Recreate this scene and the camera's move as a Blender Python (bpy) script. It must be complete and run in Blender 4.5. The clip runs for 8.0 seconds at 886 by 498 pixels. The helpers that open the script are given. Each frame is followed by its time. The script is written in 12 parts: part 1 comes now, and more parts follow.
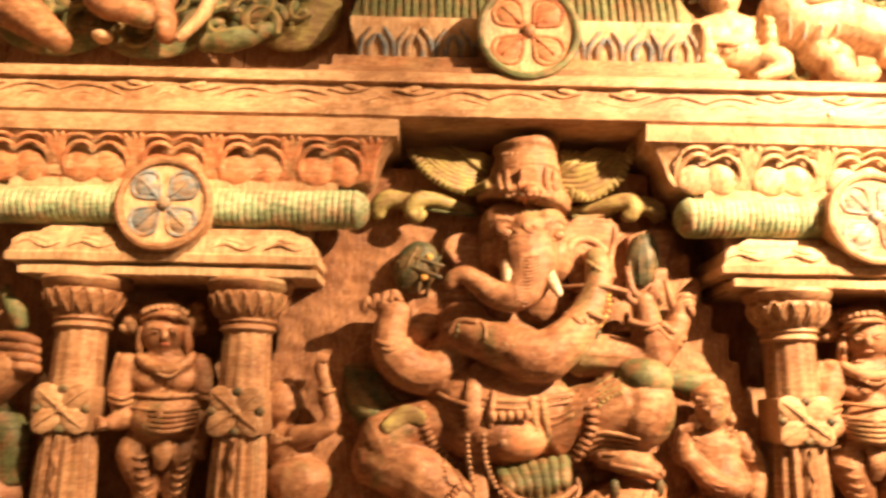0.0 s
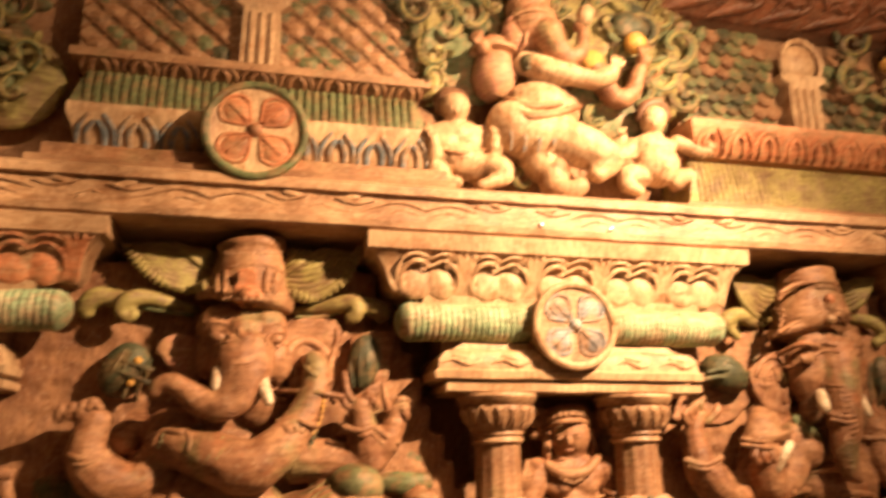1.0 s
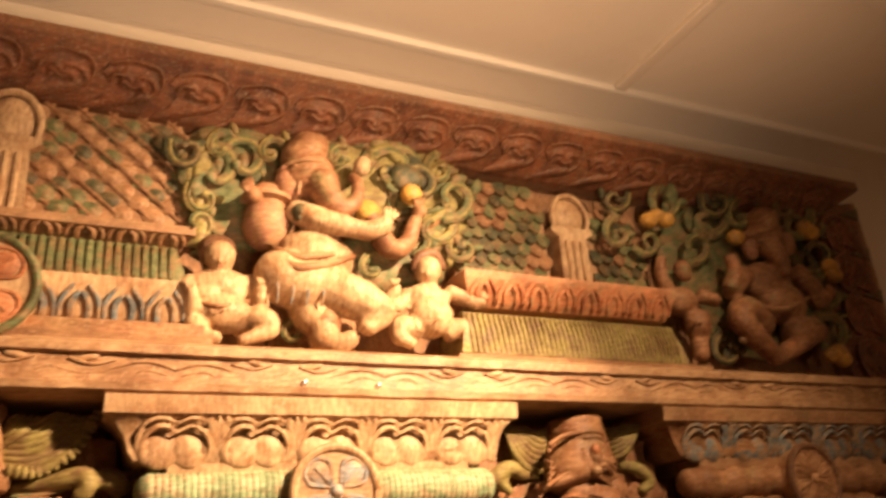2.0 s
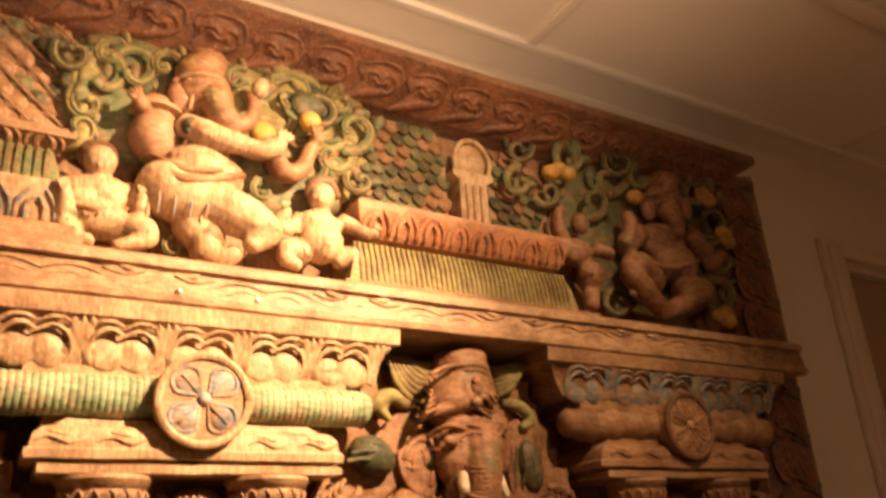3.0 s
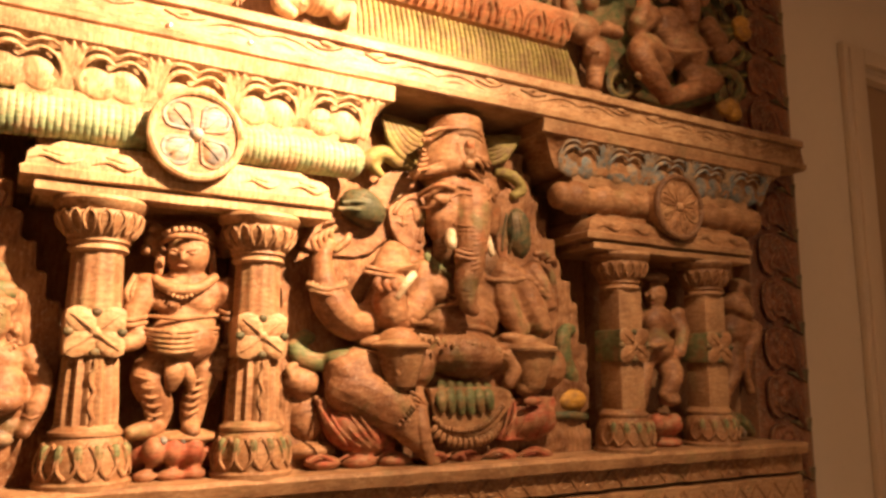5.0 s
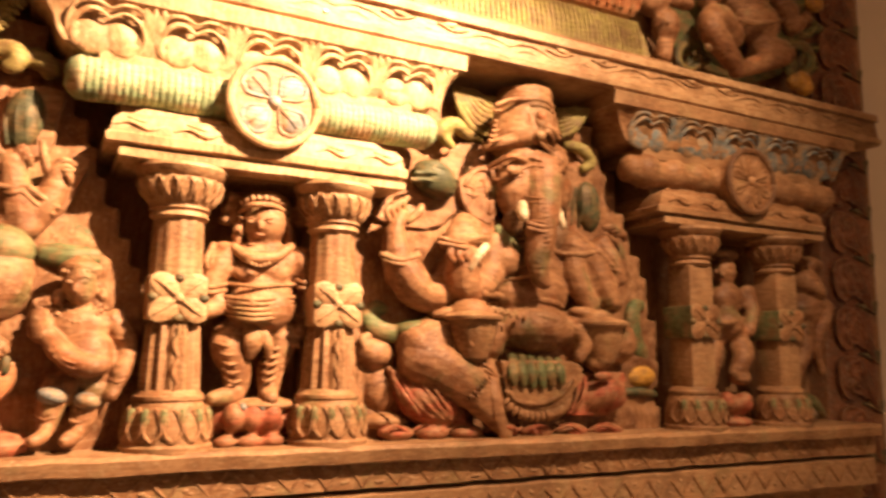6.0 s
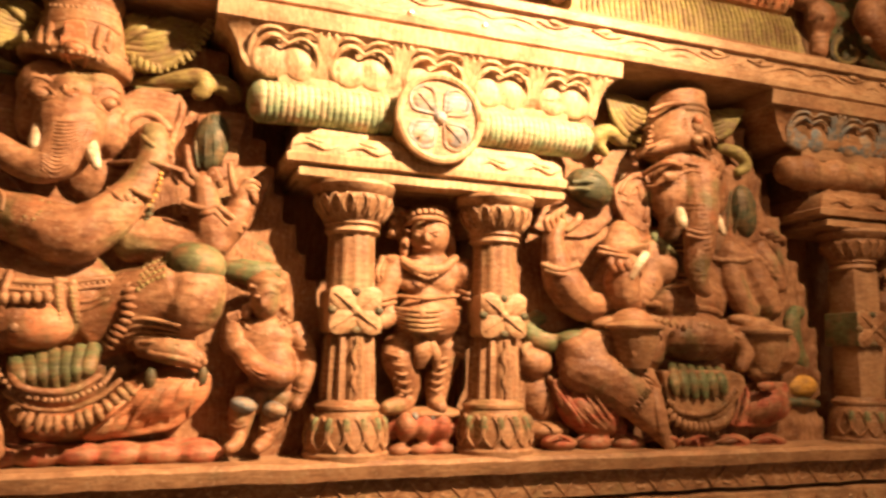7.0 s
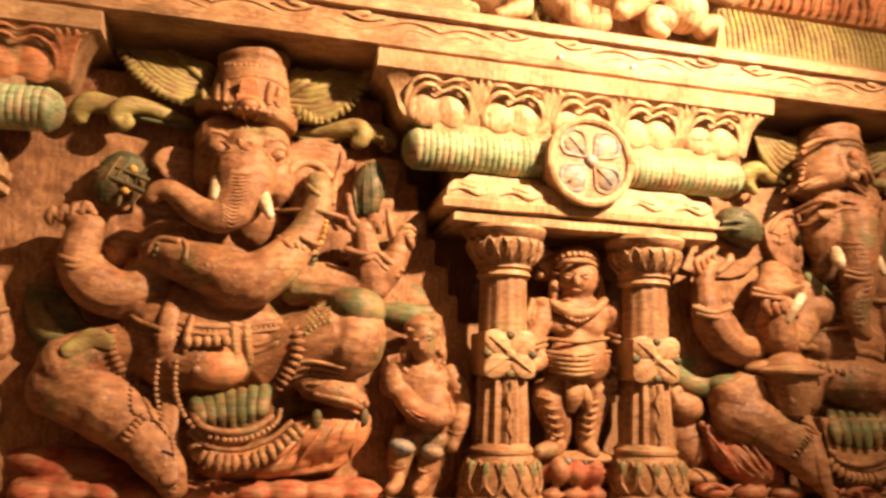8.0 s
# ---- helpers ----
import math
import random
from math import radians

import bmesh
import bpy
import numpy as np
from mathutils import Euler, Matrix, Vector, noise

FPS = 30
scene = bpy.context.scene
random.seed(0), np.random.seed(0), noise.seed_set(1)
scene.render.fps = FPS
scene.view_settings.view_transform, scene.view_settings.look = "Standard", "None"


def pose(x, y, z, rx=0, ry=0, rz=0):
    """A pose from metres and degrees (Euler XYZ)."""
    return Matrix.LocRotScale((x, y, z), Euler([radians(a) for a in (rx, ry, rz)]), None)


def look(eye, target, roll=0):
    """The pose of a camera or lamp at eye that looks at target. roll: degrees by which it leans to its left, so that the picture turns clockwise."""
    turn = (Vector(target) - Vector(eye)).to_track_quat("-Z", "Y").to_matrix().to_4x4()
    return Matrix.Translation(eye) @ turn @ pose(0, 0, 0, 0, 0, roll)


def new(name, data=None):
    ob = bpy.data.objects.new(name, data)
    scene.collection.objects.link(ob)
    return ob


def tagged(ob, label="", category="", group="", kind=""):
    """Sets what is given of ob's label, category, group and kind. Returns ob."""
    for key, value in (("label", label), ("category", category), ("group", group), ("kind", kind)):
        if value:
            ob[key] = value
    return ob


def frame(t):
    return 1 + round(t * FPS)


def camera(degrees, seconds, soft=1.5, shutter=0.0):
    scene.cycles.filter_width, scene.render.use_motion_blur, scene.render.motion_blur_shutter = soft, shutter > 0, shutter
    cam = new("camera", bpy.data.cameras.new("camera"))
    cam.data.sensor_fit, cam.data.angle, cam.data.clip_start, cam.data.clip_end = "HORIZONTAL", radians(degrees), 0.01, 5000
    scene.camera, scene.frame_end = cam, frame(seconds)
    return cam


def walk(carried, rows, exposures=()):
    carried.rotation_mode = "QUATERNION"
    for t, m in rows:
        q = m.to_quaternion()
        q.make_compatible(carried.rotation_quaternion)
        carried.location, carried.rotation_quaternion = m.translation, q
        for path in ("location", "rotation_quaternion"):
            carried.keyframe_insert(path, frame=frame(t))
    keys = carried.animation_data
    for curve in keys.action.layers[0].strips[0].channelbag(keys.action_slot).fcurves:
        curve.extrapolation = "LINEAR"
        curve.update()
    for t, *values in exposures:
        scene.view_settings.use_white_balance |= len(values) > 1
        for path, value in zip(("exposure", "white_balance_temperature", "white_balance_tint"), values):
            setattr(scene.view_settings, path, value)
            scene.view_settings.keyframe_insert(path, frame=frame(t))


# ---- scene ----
from mathutils.bvhtree import BVHTree

# One panel unit is K metres; the panel's own coordinates start Z0 above the floor.
K, Z0 = 0.55, 0.61


def W(p):
    """Panel units to metres."""
    return Vector((K * p[0], K * p[1], K * p[2] + Z0))


# ---------------------------------------------------------------- camera
cam = camera(59.6, 8.0, 2.9, 0.4)
PATH = [
    (0, (0.143, -0.017, 1.179), (0.165, 1.936, 1.608), 1.0),
    (0.5, (0.274, -0.048, 1.254), (0.483, 1.89, 1.702), 0.2),
    (1, (0.409, -0.087, 1.351), (0.858, 1.793, 1.863), -0.6),
    (1.5, (0.511, -0.104, 1.418), (1.164, 1.665, 2.085), -3.2),
    (2, (0.606, -0.125, 1.459), (1.424, 1.525, 2.238), -4.5),
    (2.2, (0.631, -0.132, 1.455), (1.494, 1.475, 2.273), -4.3),
    (3.3, (0.777, -0.105, 1.233), (1.783, 1.492, 1.896), -2.8),
    (3.5, (0.79, -0.111, 1.228), (1.816, 1.502, 1.816), -2.3),
    (4, (0.82, -0.111, 1.149), (1.835, 1.538, 1.65), -1.7),
    (4.5, (0.814, -0.103, 1.117), (1.824, 1.575, 1.525), -0.9),
    (4.7, (0.823, -0.114, 1.114), (1.817, 1.583, 1.476), -0.2),
    (5.8, (0.746, -0.031, 1.049), (1.73, 1.687, 1.33), 0.1),
    (6, (0.736, -0.029, 1.053), (1.649, 1.728, 1.339), 0.7),
    (6.5, (0.653, 0.002, 1.065), (1.453, 1.815, 1.335), 1.1),
    (7, (0.567, 0.026, 1.082), (1.259, 1.882, 1.359), 0.9),
    (7.5, (0.472, 0.046, 1.099), (1.067, 1.927, 1.425), 1.0),
    (8, (0.413, 0.05, 1.126), (0.881, 1.966, 1.456), 1.8),
]
walk(cam, [(t, look(W(eye), W(target), roll)) for t, eye, target, roll in PATH],
     exposures=[(0.0, 0.45), (0.6, 0.0), (1.0, -0.45), (1.6, -0.8), (2.2, -0.75), (3.4, -0.55), (4.0, -0.3), (4.5, -0.05), (5.8, 0.3), (6.5, 0.15), (7.2, 0.0), (8.0, -0.15)])

# ---------------------------------------------------------------- light
world = bpy.data.worlds.new("room_dark")
world.use_nodes = True
world.node_tree.nodes["Background"].inputs[0].default_value = (0.5, 0.33, 0.2, 1)
world.node_tree.nodes["Background"].inputs[1].default_value = 0.02
scene.world = world


def spot(name, eye, target, watts, colour, degrees, blend, size):
    lamp = bpy.data.lights.new(name, "SPOT")
    lamp.energy, lamp.color, lamp.spot_size, lamp.spot_blend, lamp.shadow_soft_size = watts, colour, radians(degrees), blend, size
    ob = new(name, lamp)
    ob.matrix_world = look(W(eye), W(target))
    return ob


# two small ceiling spots over the viewer; the first one also spills round its beam
spot("ceiling_spot", (2.4, 0.1, 3.12), (1.18, 1.8, 1.9), 560, (1.0, 0.635, 0.36), 50, 1.0, 0.02)
spot("ceiling_spot_spill", (2.4, 0.1, 3.12), (0.85, 1.8, 1.2), 140, (1.0, 0.64, 0.355), 125, 1.0, 0.02)
spot("ceiling_spot", (0.6, 0.1, 3.12), (-1.0, 1.8, 1.75), 300, (1.0, 0.65, 0.36), 42, 1.0, 0.02)
# unseen fill added behind the viewer to lift the walls and dark parts
room = bpy.data.lights.new("room_fill", "POINT")
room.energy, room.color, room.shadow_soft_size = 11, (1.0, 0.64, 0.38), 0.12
new("room_fill", room).location = W((3.2, -2.2, 1.3))
# added fill aimed upwards to brighten the ceiling; no such lamp is known
spot("ceiling_fill", (1.0, -0.2, 1.3), (1.3, 1.0, 3.2), 115, (1.0, 0.66, 0.4), 84, 1.0, 0.15)

# ---------------------------------------------------------------- materials


def node(nt, kind, **values):
    n = nt.nodes.new(kind)
    for key, value in values.items():
        n.inputs[key].default_value = value
    return n


def mixed(nt, factor, a, b, blend="MIX"):
    n = nt.nodes.new("ShaderNodeMix")
    n.data_type, n.blend_type = "RGBA", blend
    for k, v in ((0, factor), (6, a), (7, b)):
        if isinstance(v, (int, float)):
            n.inputs[k].default_value = v
        elif isinstance(v, tuple):
            n.inputs[k].default_value = (*v, 1)
        else:
            nt.links.new(v, n.inputs[k])
    return n.outputs[2]


def ramp(nt, source, a, b, lo=0.0, hi=1.0):
    n = nt.nodes.new("ShaderNodeMapRange")
    n.inputs[1].default_value, n.inputs[2].default_value, n.inputs[3].default_value, n.inputs[4].default_value = a, b, lo, hi
    nt.links.new(source, n.inputs[0])
    return n.outputs[0]


def noise_at(nt, place, scale, detail=5, stretch=(1, 1, 1), rough=0.6):
    m = nt.nodes.new("ShaderNodeMapping")
    m.inputs["Scale"].default_value = stretch
    nt.links.new(place, m.inputs[0])
    n = node(nt, "ShaderNodeTexNoise", Scale=scale, Detail=detail, Roughness=rough)
    nt.links.new(m.outputs[0], n.inputs["Vector"])
    return n.outputs["Fac"]


WOOD = (0.36, 0.2, 0.1)


def carved(name, colour=WOOD, under=WOOD, wear=0.5, rough=0.55, relief=0.5, grain=(1, 1, 6), dust=0.3, stain=0.0):
    """Old carved wood with thin worn paint: colour over under, grime, pale dust, grain and chisel relief."""
    mat = bpy.data.materials.new(name)
    mat.use_nodes = True
    nt = mat.node_tree
    bsdf = nt.nodes["Principled BSDF"]
    place = nt.nodes.new("ShaderNodeTexCoord").outputs["Object"]
    info = nt.nodes.new("ShaderNodeObjectInfo")
    shift = nt.nodes.new("ShaderNodeVectorMath")
    shift.operation = "ADD"
    nt.links.new(place, shift.inputs[0])
    nt.links.new(info.outputs["Random"], shift.inputs[1])
    p = shift.outputs[0]
    big, mid, fine = noise_at(nt, p, 11, 6), noise_at(nt, p, 42, 8, (1, 1, 1), 0.7), noise_at(nt, p, 210, 4)
    lines = noise_at(nt, p, 48, 6, grain, 0.65)
    c = mixed(nt, ramp(nt, mid, wear - 0.06, wear + 0.07), under, colour)
    if stain:
        tint = noise_at(nt, p, 16, 5, (1, 1.3, 0.8))
        c = mixed(nt, ramp(nt, tint, 0.56, 0.66, 0.0, stain), c, (0.15, 0.17, 0.07))
        c = mixed(nt, ramp(nt, noise_at(nt, p, 13, 4, (0.9, 1, 1.2)), 0.6, 0.7, 0.0, stain), c, (0.45, 0.17, 0.07))
    c = mixed(nt, ramp(nt, lines, 0.42, 0.62, 0.0, 0.75), c, (0.5, 0.4, 0.33), "MULTIPLY")
    c = mixed(nt, ramp(nt, big, 0.45, 0.64, 0.0, 0.8), c, (0.45, 0.34, 0.27), "MULTIPLY")
    c = mixed(nt, ramp(nt, mid, 0.58, 0.68, 0.0, 0.6), c, (0.4, 0.3, 0.25), "MULTIPLY")
    c = mixed(nt, ramp(nt, fine, 0.55, 0.7, 0.0, dust), c, (0.6, 0.45, 0.3))
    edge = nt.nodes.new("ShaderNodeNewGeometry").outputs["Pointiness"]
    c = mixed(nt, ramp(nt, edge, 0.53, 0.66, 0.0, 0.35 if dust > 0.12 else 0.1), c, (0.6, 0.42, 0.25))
    nt.links.new(c, bsdf.inputs["Base Color"])
    nt.links.new(ramp(nt, mid, 0.3, 0.7, rough - 0.12, rough + 0.18), bsdf.inputs["Roughness"])
    bsdf.inputs["Specular IOR Level"].default_value = 0.3
    h = mixed(nt, 0.5, lines, mid)
    bump = node(nt, "ShaderNodeBump", Strength=relief, Distance=0.004)
    nt.links.new(h, bump.inputs["Height"])
    nt.links.new(bump.outputs[0], bsdf.inputs["Normal"])
    return mat


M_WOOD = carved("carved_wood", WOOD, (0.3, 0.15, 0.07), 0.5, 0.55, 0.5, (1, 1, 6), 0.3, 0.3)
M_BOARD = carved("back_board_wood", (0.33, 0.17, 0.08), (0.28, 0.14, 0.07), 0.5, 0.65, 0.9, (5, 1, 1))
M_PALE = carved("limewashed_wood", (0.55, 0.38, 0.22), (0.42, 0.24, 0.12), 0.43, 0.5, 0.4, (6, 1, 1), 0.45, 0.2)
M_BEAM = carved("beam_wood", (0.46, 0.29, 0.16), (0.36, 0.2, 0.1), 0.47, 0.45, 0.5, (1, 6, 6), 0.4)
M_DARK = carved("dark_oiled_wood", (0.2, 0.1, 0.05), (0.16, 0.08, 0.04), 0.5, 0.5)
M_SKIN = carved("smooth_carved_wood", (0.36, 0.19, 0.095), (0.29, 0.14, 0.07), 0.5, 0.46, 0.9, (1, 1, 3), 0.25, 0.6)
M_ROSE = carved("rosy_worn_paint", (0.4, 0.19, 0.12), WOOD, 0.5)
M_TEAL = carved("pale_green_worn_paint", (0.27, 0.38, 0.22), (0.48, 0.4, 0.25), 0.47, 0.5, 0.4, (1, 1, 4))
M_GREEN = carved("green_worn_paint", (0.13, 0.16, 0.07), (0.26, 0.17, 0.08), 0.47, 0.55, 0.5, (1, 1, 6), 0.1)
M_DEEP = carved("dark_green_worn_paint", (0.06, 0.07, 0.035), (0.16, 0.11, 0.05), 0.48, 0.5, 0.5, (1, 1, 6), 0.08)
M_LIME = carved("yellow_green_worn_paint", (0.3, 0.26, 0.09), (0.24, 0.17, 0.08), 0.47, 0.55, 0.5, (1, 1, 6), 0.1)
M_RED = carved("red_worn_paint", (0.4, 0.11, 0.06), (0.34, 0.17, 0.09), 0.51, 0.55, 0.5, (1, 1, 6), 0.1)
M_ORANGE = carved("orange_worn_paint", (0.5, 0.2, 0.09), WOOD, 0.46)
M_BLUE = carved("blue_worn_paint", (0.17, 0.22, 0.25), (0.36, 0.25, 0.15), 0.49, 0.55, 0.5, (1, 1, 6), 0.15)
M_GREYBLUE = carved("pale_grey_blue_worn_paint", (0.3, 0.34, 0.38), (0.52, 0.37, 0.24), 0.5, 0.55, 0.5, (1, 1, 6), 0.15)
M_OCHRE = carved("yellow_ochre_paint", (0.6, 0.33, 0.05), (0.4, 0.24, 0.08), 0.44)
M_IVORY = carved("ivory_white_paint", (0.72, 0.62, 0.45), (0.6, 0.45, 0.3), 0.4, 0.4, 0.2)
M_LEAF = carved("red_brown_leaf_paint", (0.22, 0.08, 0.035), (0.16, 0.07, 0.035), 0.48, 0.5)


def plaster(name, colour, rough=0.85, relief=0.15):
    mat = bpy.data.materials.new(name)
    mat.use_nodes = True
    nt = mat.node_tree
    bsdf = nt.nodes["Principled BSDF"]
    p = nt.nodes.new("ShaderNodeTexCoord").outputs["Object"]
    c = mixed(nt, ramp(nt, noise_at(nt, p, 3), 0.35, 0.7, 0.0, 0.25), colour, tuple(v * 0.8 for v in colour))
    c = mixed(nt, ramp(nt, noise_at(nt, p, 45), 0.55, 0.75, 0.0, 0.12), c, tuple(v * 0.7 for v in colour))
    nt.links.new(c, bsdf.inputs["Base Color"])
    bsdf.inputs["Roughness"].default_value = rough
    bump = node(nt, "ShaderNodeBump", Strength=relief, Distance=0.002)
    nt.links.new(noise_at(nt, p, 220), bump.inputs["Height"])
    nt.links.new(bump.outputs[0], bsdf.inputs["Normal"])
    return mat


M_WALL = plaster("cream_wall_paint", (0.76, 0.66, 0.54))
M_CEIL = plaster("white_ceiling_paint", (0.8, 0.72, 0.62))
M_TRIM = plaster("painted_wood_trim", (0.7, 0.58, 0.45), 0.45, 0.05)
M_DOOR = plaster("beige_door_paint", (0.42, 0.29, 0.19), 0.45, 0.05)
M_FLOOR = plaster("pale_floor_tile", (0.62, 0.52, 0.4), 0.5, 0.05)
M_STEEL = bpy.data.materials.new("brushed_steel")
M_STEEL.use_nodes = True
M_STEEL.node_tree.nodes["Principled BSDF"].inputs["Metallic"].default_value = 1.0
M_STEEL.node_tree.nodes["Principled BSDF"].inputs["Roughness"].default_value = 0.35

# ---------------------------------------------------------------- shapes, in panel units
ANCHOR = {}


def thing(name, at, label="", category="", group="", kind=""):
    ob = new(name)
    ob.empty_display_size = 0.05
    ob.location = W(at)
    ANCHOR[ob.name] = Vector(at)
    return tagged(ob, label, category, group, kind)


def mesh_of(bm, name, mats, at, smooth=True):
    me = bpy.data.meshes.new(name)
    for v in bm.verts:
        v.co = (v.co - at) * K
    for f in bm.faces:
        f.smooth = smooth
    bm.to_mesh(me)
    bm.free()
    for m in mats if isinstance(mats, (list, tuple)) else [mats]:
        me.materials.append(m)
    return me


def sharpen(me, degrees=38):
    me.set_sharp_from_angle(angle=radians(degrees))
    return me


def part(name, bm, mats, parent, label=""):
    """One mesh under a thing or a part; coordinates are the panel's."""
    at = ANCHOR[parent.name]
    ob = new(name, sharpen(mesh_of(bm, name, mats, at)))
    ob.parent = parent
    ANCHOR[ob.name] = at
    return tagged(ob, label)


def solo(name, bm, mats, at, label="", category="", group="", kind=""):
    """A thing that is one mesh."""
    ob = new(name, sharpen(mesh_of(bm, name, mats, Vector(at))))
    ob.location = W(at)
    ANCHOR[ob.name] = Vector(at)
    return tagged(ob, label, category, group, kind)


def stamp(name, me, parent, m):
    """A piece that shares its mesh; m places it in panel units."""
    ob = new(name, me)
    ob.parent = parent
    at = ANCHOR[parent.name]
    loc, rot, sca = m.decompose()
    ob.matrix_local = Matrix.LocRotScale((loc - at) * K, rot, sca)
    ANCHOR[ob.name] = at
    return ob


def rough_at(x, y, z, size=0.004, scale=14.0):
    return size * noise.noise(Vector((x * scale, y * scale, z * scale)))


def box(bm, x0, x1, y0, y1, z0, z1, bevel=0.0):
    made = bmesh.ops.create_cube(bm, size=1.0, matrix=Matrix.Translation(((x0 + x1) / 2, (y0 + y1) / 2, (z0 + z1) / 2)) @ Matrix.Diagonal((x1 - x0, y1 - y0, z1 - z0, 1)))
    if bevel:
        edges = list({e for v in made["verts"] for e in v.link_edges})
        bmesh.ops.bevel(bm, geom=edges, offset=bevel, segments=2, affect="EDGES", profile=0.6)
    return bm


def block(rings, back, step=0.05, jitter=0.004):
    """A moulding that stands out of the panel on three sides. rings, from below: (z, x0, x1, y of the front)."""
    bm = bmesh.new()
    x0, x1 = rings[0][1], rings[0][2]
    n = max(2, int((x1 - x0) / step))
    rows = []
    for z, a, b, f in rings:
        row = [bm.verts.new((a, back, z)), bm.verts.new((a, (f + back) / 2, z))]
        for i in range(n + 1):
            x = a + (b - a) * i / n
            j = rough_at(x, f, z, jitter)
            row.append(bm.verts.new((x, f + j, z + j * 0.7)))
        row += [bm.verts.new((b, (f + back) / 2, z)), bm.verts.new((b, back, z))]
        rows.append(row)
    for lo, hi in zip(rows, rows[1:]):
        for i in range(len(lo) - 1):
            bm.faces.new((lo[i], lo[i + 1], hi[i + 1], hi[i]))
        bm.faces.new((lo[-1], lo[0], hi[0], hi[-1]))
    bm.faces.new(rows[0][::-1])
    bm.faces.new(rows[-1])
    return bm


def lathe(bm, cx, cy, rings, seg=24, flutes=0, depth=0.0, flat=1.0):
    """A turned form. rings, from below: (z, radius). flutes: grooves round it."""
    rows = []
    for z, r in rings:
        row = []
        for i in range(seg):
            a = 2 * math.pi * i / seg
            k = r * (1 - depth * (0.5 - 0.5 * math.cos(flutes * a)) if flutes else 1)
            row.append(bm.verts.new((cx + k * math.cos(a), cy + flat * k * math.sin(a), z)))
        rows.append(row)
    for lo, hi in zip(rows, rows[1:]):
        for i in range(seg):
            bm.faces.new((lo[i], lo[(i + 1) % seg], hi[(i + 1) % seg], hi[i]))
    bm.faces.new(rows[0][::-1])
    bm.faces.new(rows[-1])
    return bm


def blob(bm, x, y, z, rx, ry, rz, turn=0.0, seg=16):
    """An ellipsoid; turn: degrees in the panel's plane."""
    m = Matrix.Translation((x, y, z)) @ Matrix.Rotation(radians(turn), 4, "Y") @ Matrix.Diagonal((rx, ry, rz, 1))
    bmesh.ops.create_uvsphere(bm, u_segments=seg, v_segments=max(6, seg * 2 // 3), radius=1.0, matrix=m)
    return bm


def glide(pts, n):
    """Points and radii on a smooth curve through pts."""
    out = []
    p = [Vector(q) for q in pts]
    p = [2 * p[0] - p[1]] + p + [2 * p[-1] - p[-2]]
    for i in range(1, len(p) - 2):
        for k in range(n):
            t = k / n
            out.append(0.5 * (2 * p[i] + (p[i + 1] - p[i - 1]) * t + (2 * p[i - 1] - 5 * p[i] + 4 * p[i + 1] - p[i + 2]) * t * t + (3 * p[i] - p[i - 1] - 3 * p[i + 1] + p[i + 2]) * t ** 3))
    out.append(p[-2])
    return out


def tube(bm, pts, seg=10, n=5, flat=1.0):
    """A limb along points (x, y, z, radius), with round ends; flat: its depth to its width."""
    line = glide([(*p,) for p in pts], n)
    rows, up = [], None
    last = len(line) - 1
    ends = []
    for i, q in enumerate(line):
        c, r = q.to_3d() if len(q) == 3 else Vector(q[:3]), max(q[3], 0.001)
        d = Vector(line[min(i + 1, last)][:3]) - Vector(line[max(i - 1, 0)][:3])
        d.normalize()
        side = d.cross(Vector((0, -1, 0)))
        if side.length < 0.15:
            side = up or Vector((1, 0, 0))
        side.normalize()
        up = side
        out = side.cross(d).normalized()
        if i == 0:
            rings = ((-0.5, 0.45), (-0.3, 0.8), (0, 1))
        elif i == last:
            rings = ((0, 1), (0.3, 0.8), (0.5, 0.45))
        else:
            rings = ((0, 1),)
        for off, k in rings:
            rows.append([bm.verts.new(c + d * off * r + (side * math.cos(a) + out * math.sin(a) * flat) * r * k) for a in (2 * math.pi * j / seg for j in range(seg))])
    for lo, hi in zip(rows, rows[1:]):
        for j in range(seg):
            bm.faces.new((lo[j], lo[(j + 1) % seg], hi[(j + 1) % seg], hi[j]))
    bm.faces.new(rows[0][::-1])
    bm.faces.new(rows[-1])
    return bm


def beads(bm, pts, r, gap=2.0, flat=0.55, seg=8):
    """A string of beads along points (x, y, z)."""
    line = glide([(*p, 0) for p in pts], 12)
    run = r * gap
    far = 0.0
    for a, b in zip(line, line[1:]):
        far += (Vector(b[:3]) - Vector(a[:3])).length
        if far >= run:
            far = 0.0
            blob(bm, b[0], b[1], b[2], r, r * flat, r, 0, seg)
    return bm


def fringe(bm, pts, length, r, gap=2.0, y=-0.004):
    """Short ribs side by side across a curve (x, y, z): pleats, barbs, petals."""
    line = glide([(*p, 0) for p in pts], 14)
    far = 0.0
    for a, b in zip(line, line[1:]):
        d = Vector((b[0] - a[0], b[1] - a[1], b[2] - a[2]))
        far += d.length
        if far >= r * gap and d.length > 0:
            far = 0.0
            d.normalize()
            o = d.cross(Vector((0, 1, 0))).normalized() * length
            tube(bm, [(b[0], b[1] + y, b[2], r * 0.7), (b[0] + o.x * 0.5, b[1] + y - 0.003, b[2] + o.z * 0.5, r), (b[0] + o.x, b[1] + y, b[2] + o.z, r * 0.5)], 6, 2)
    return bm


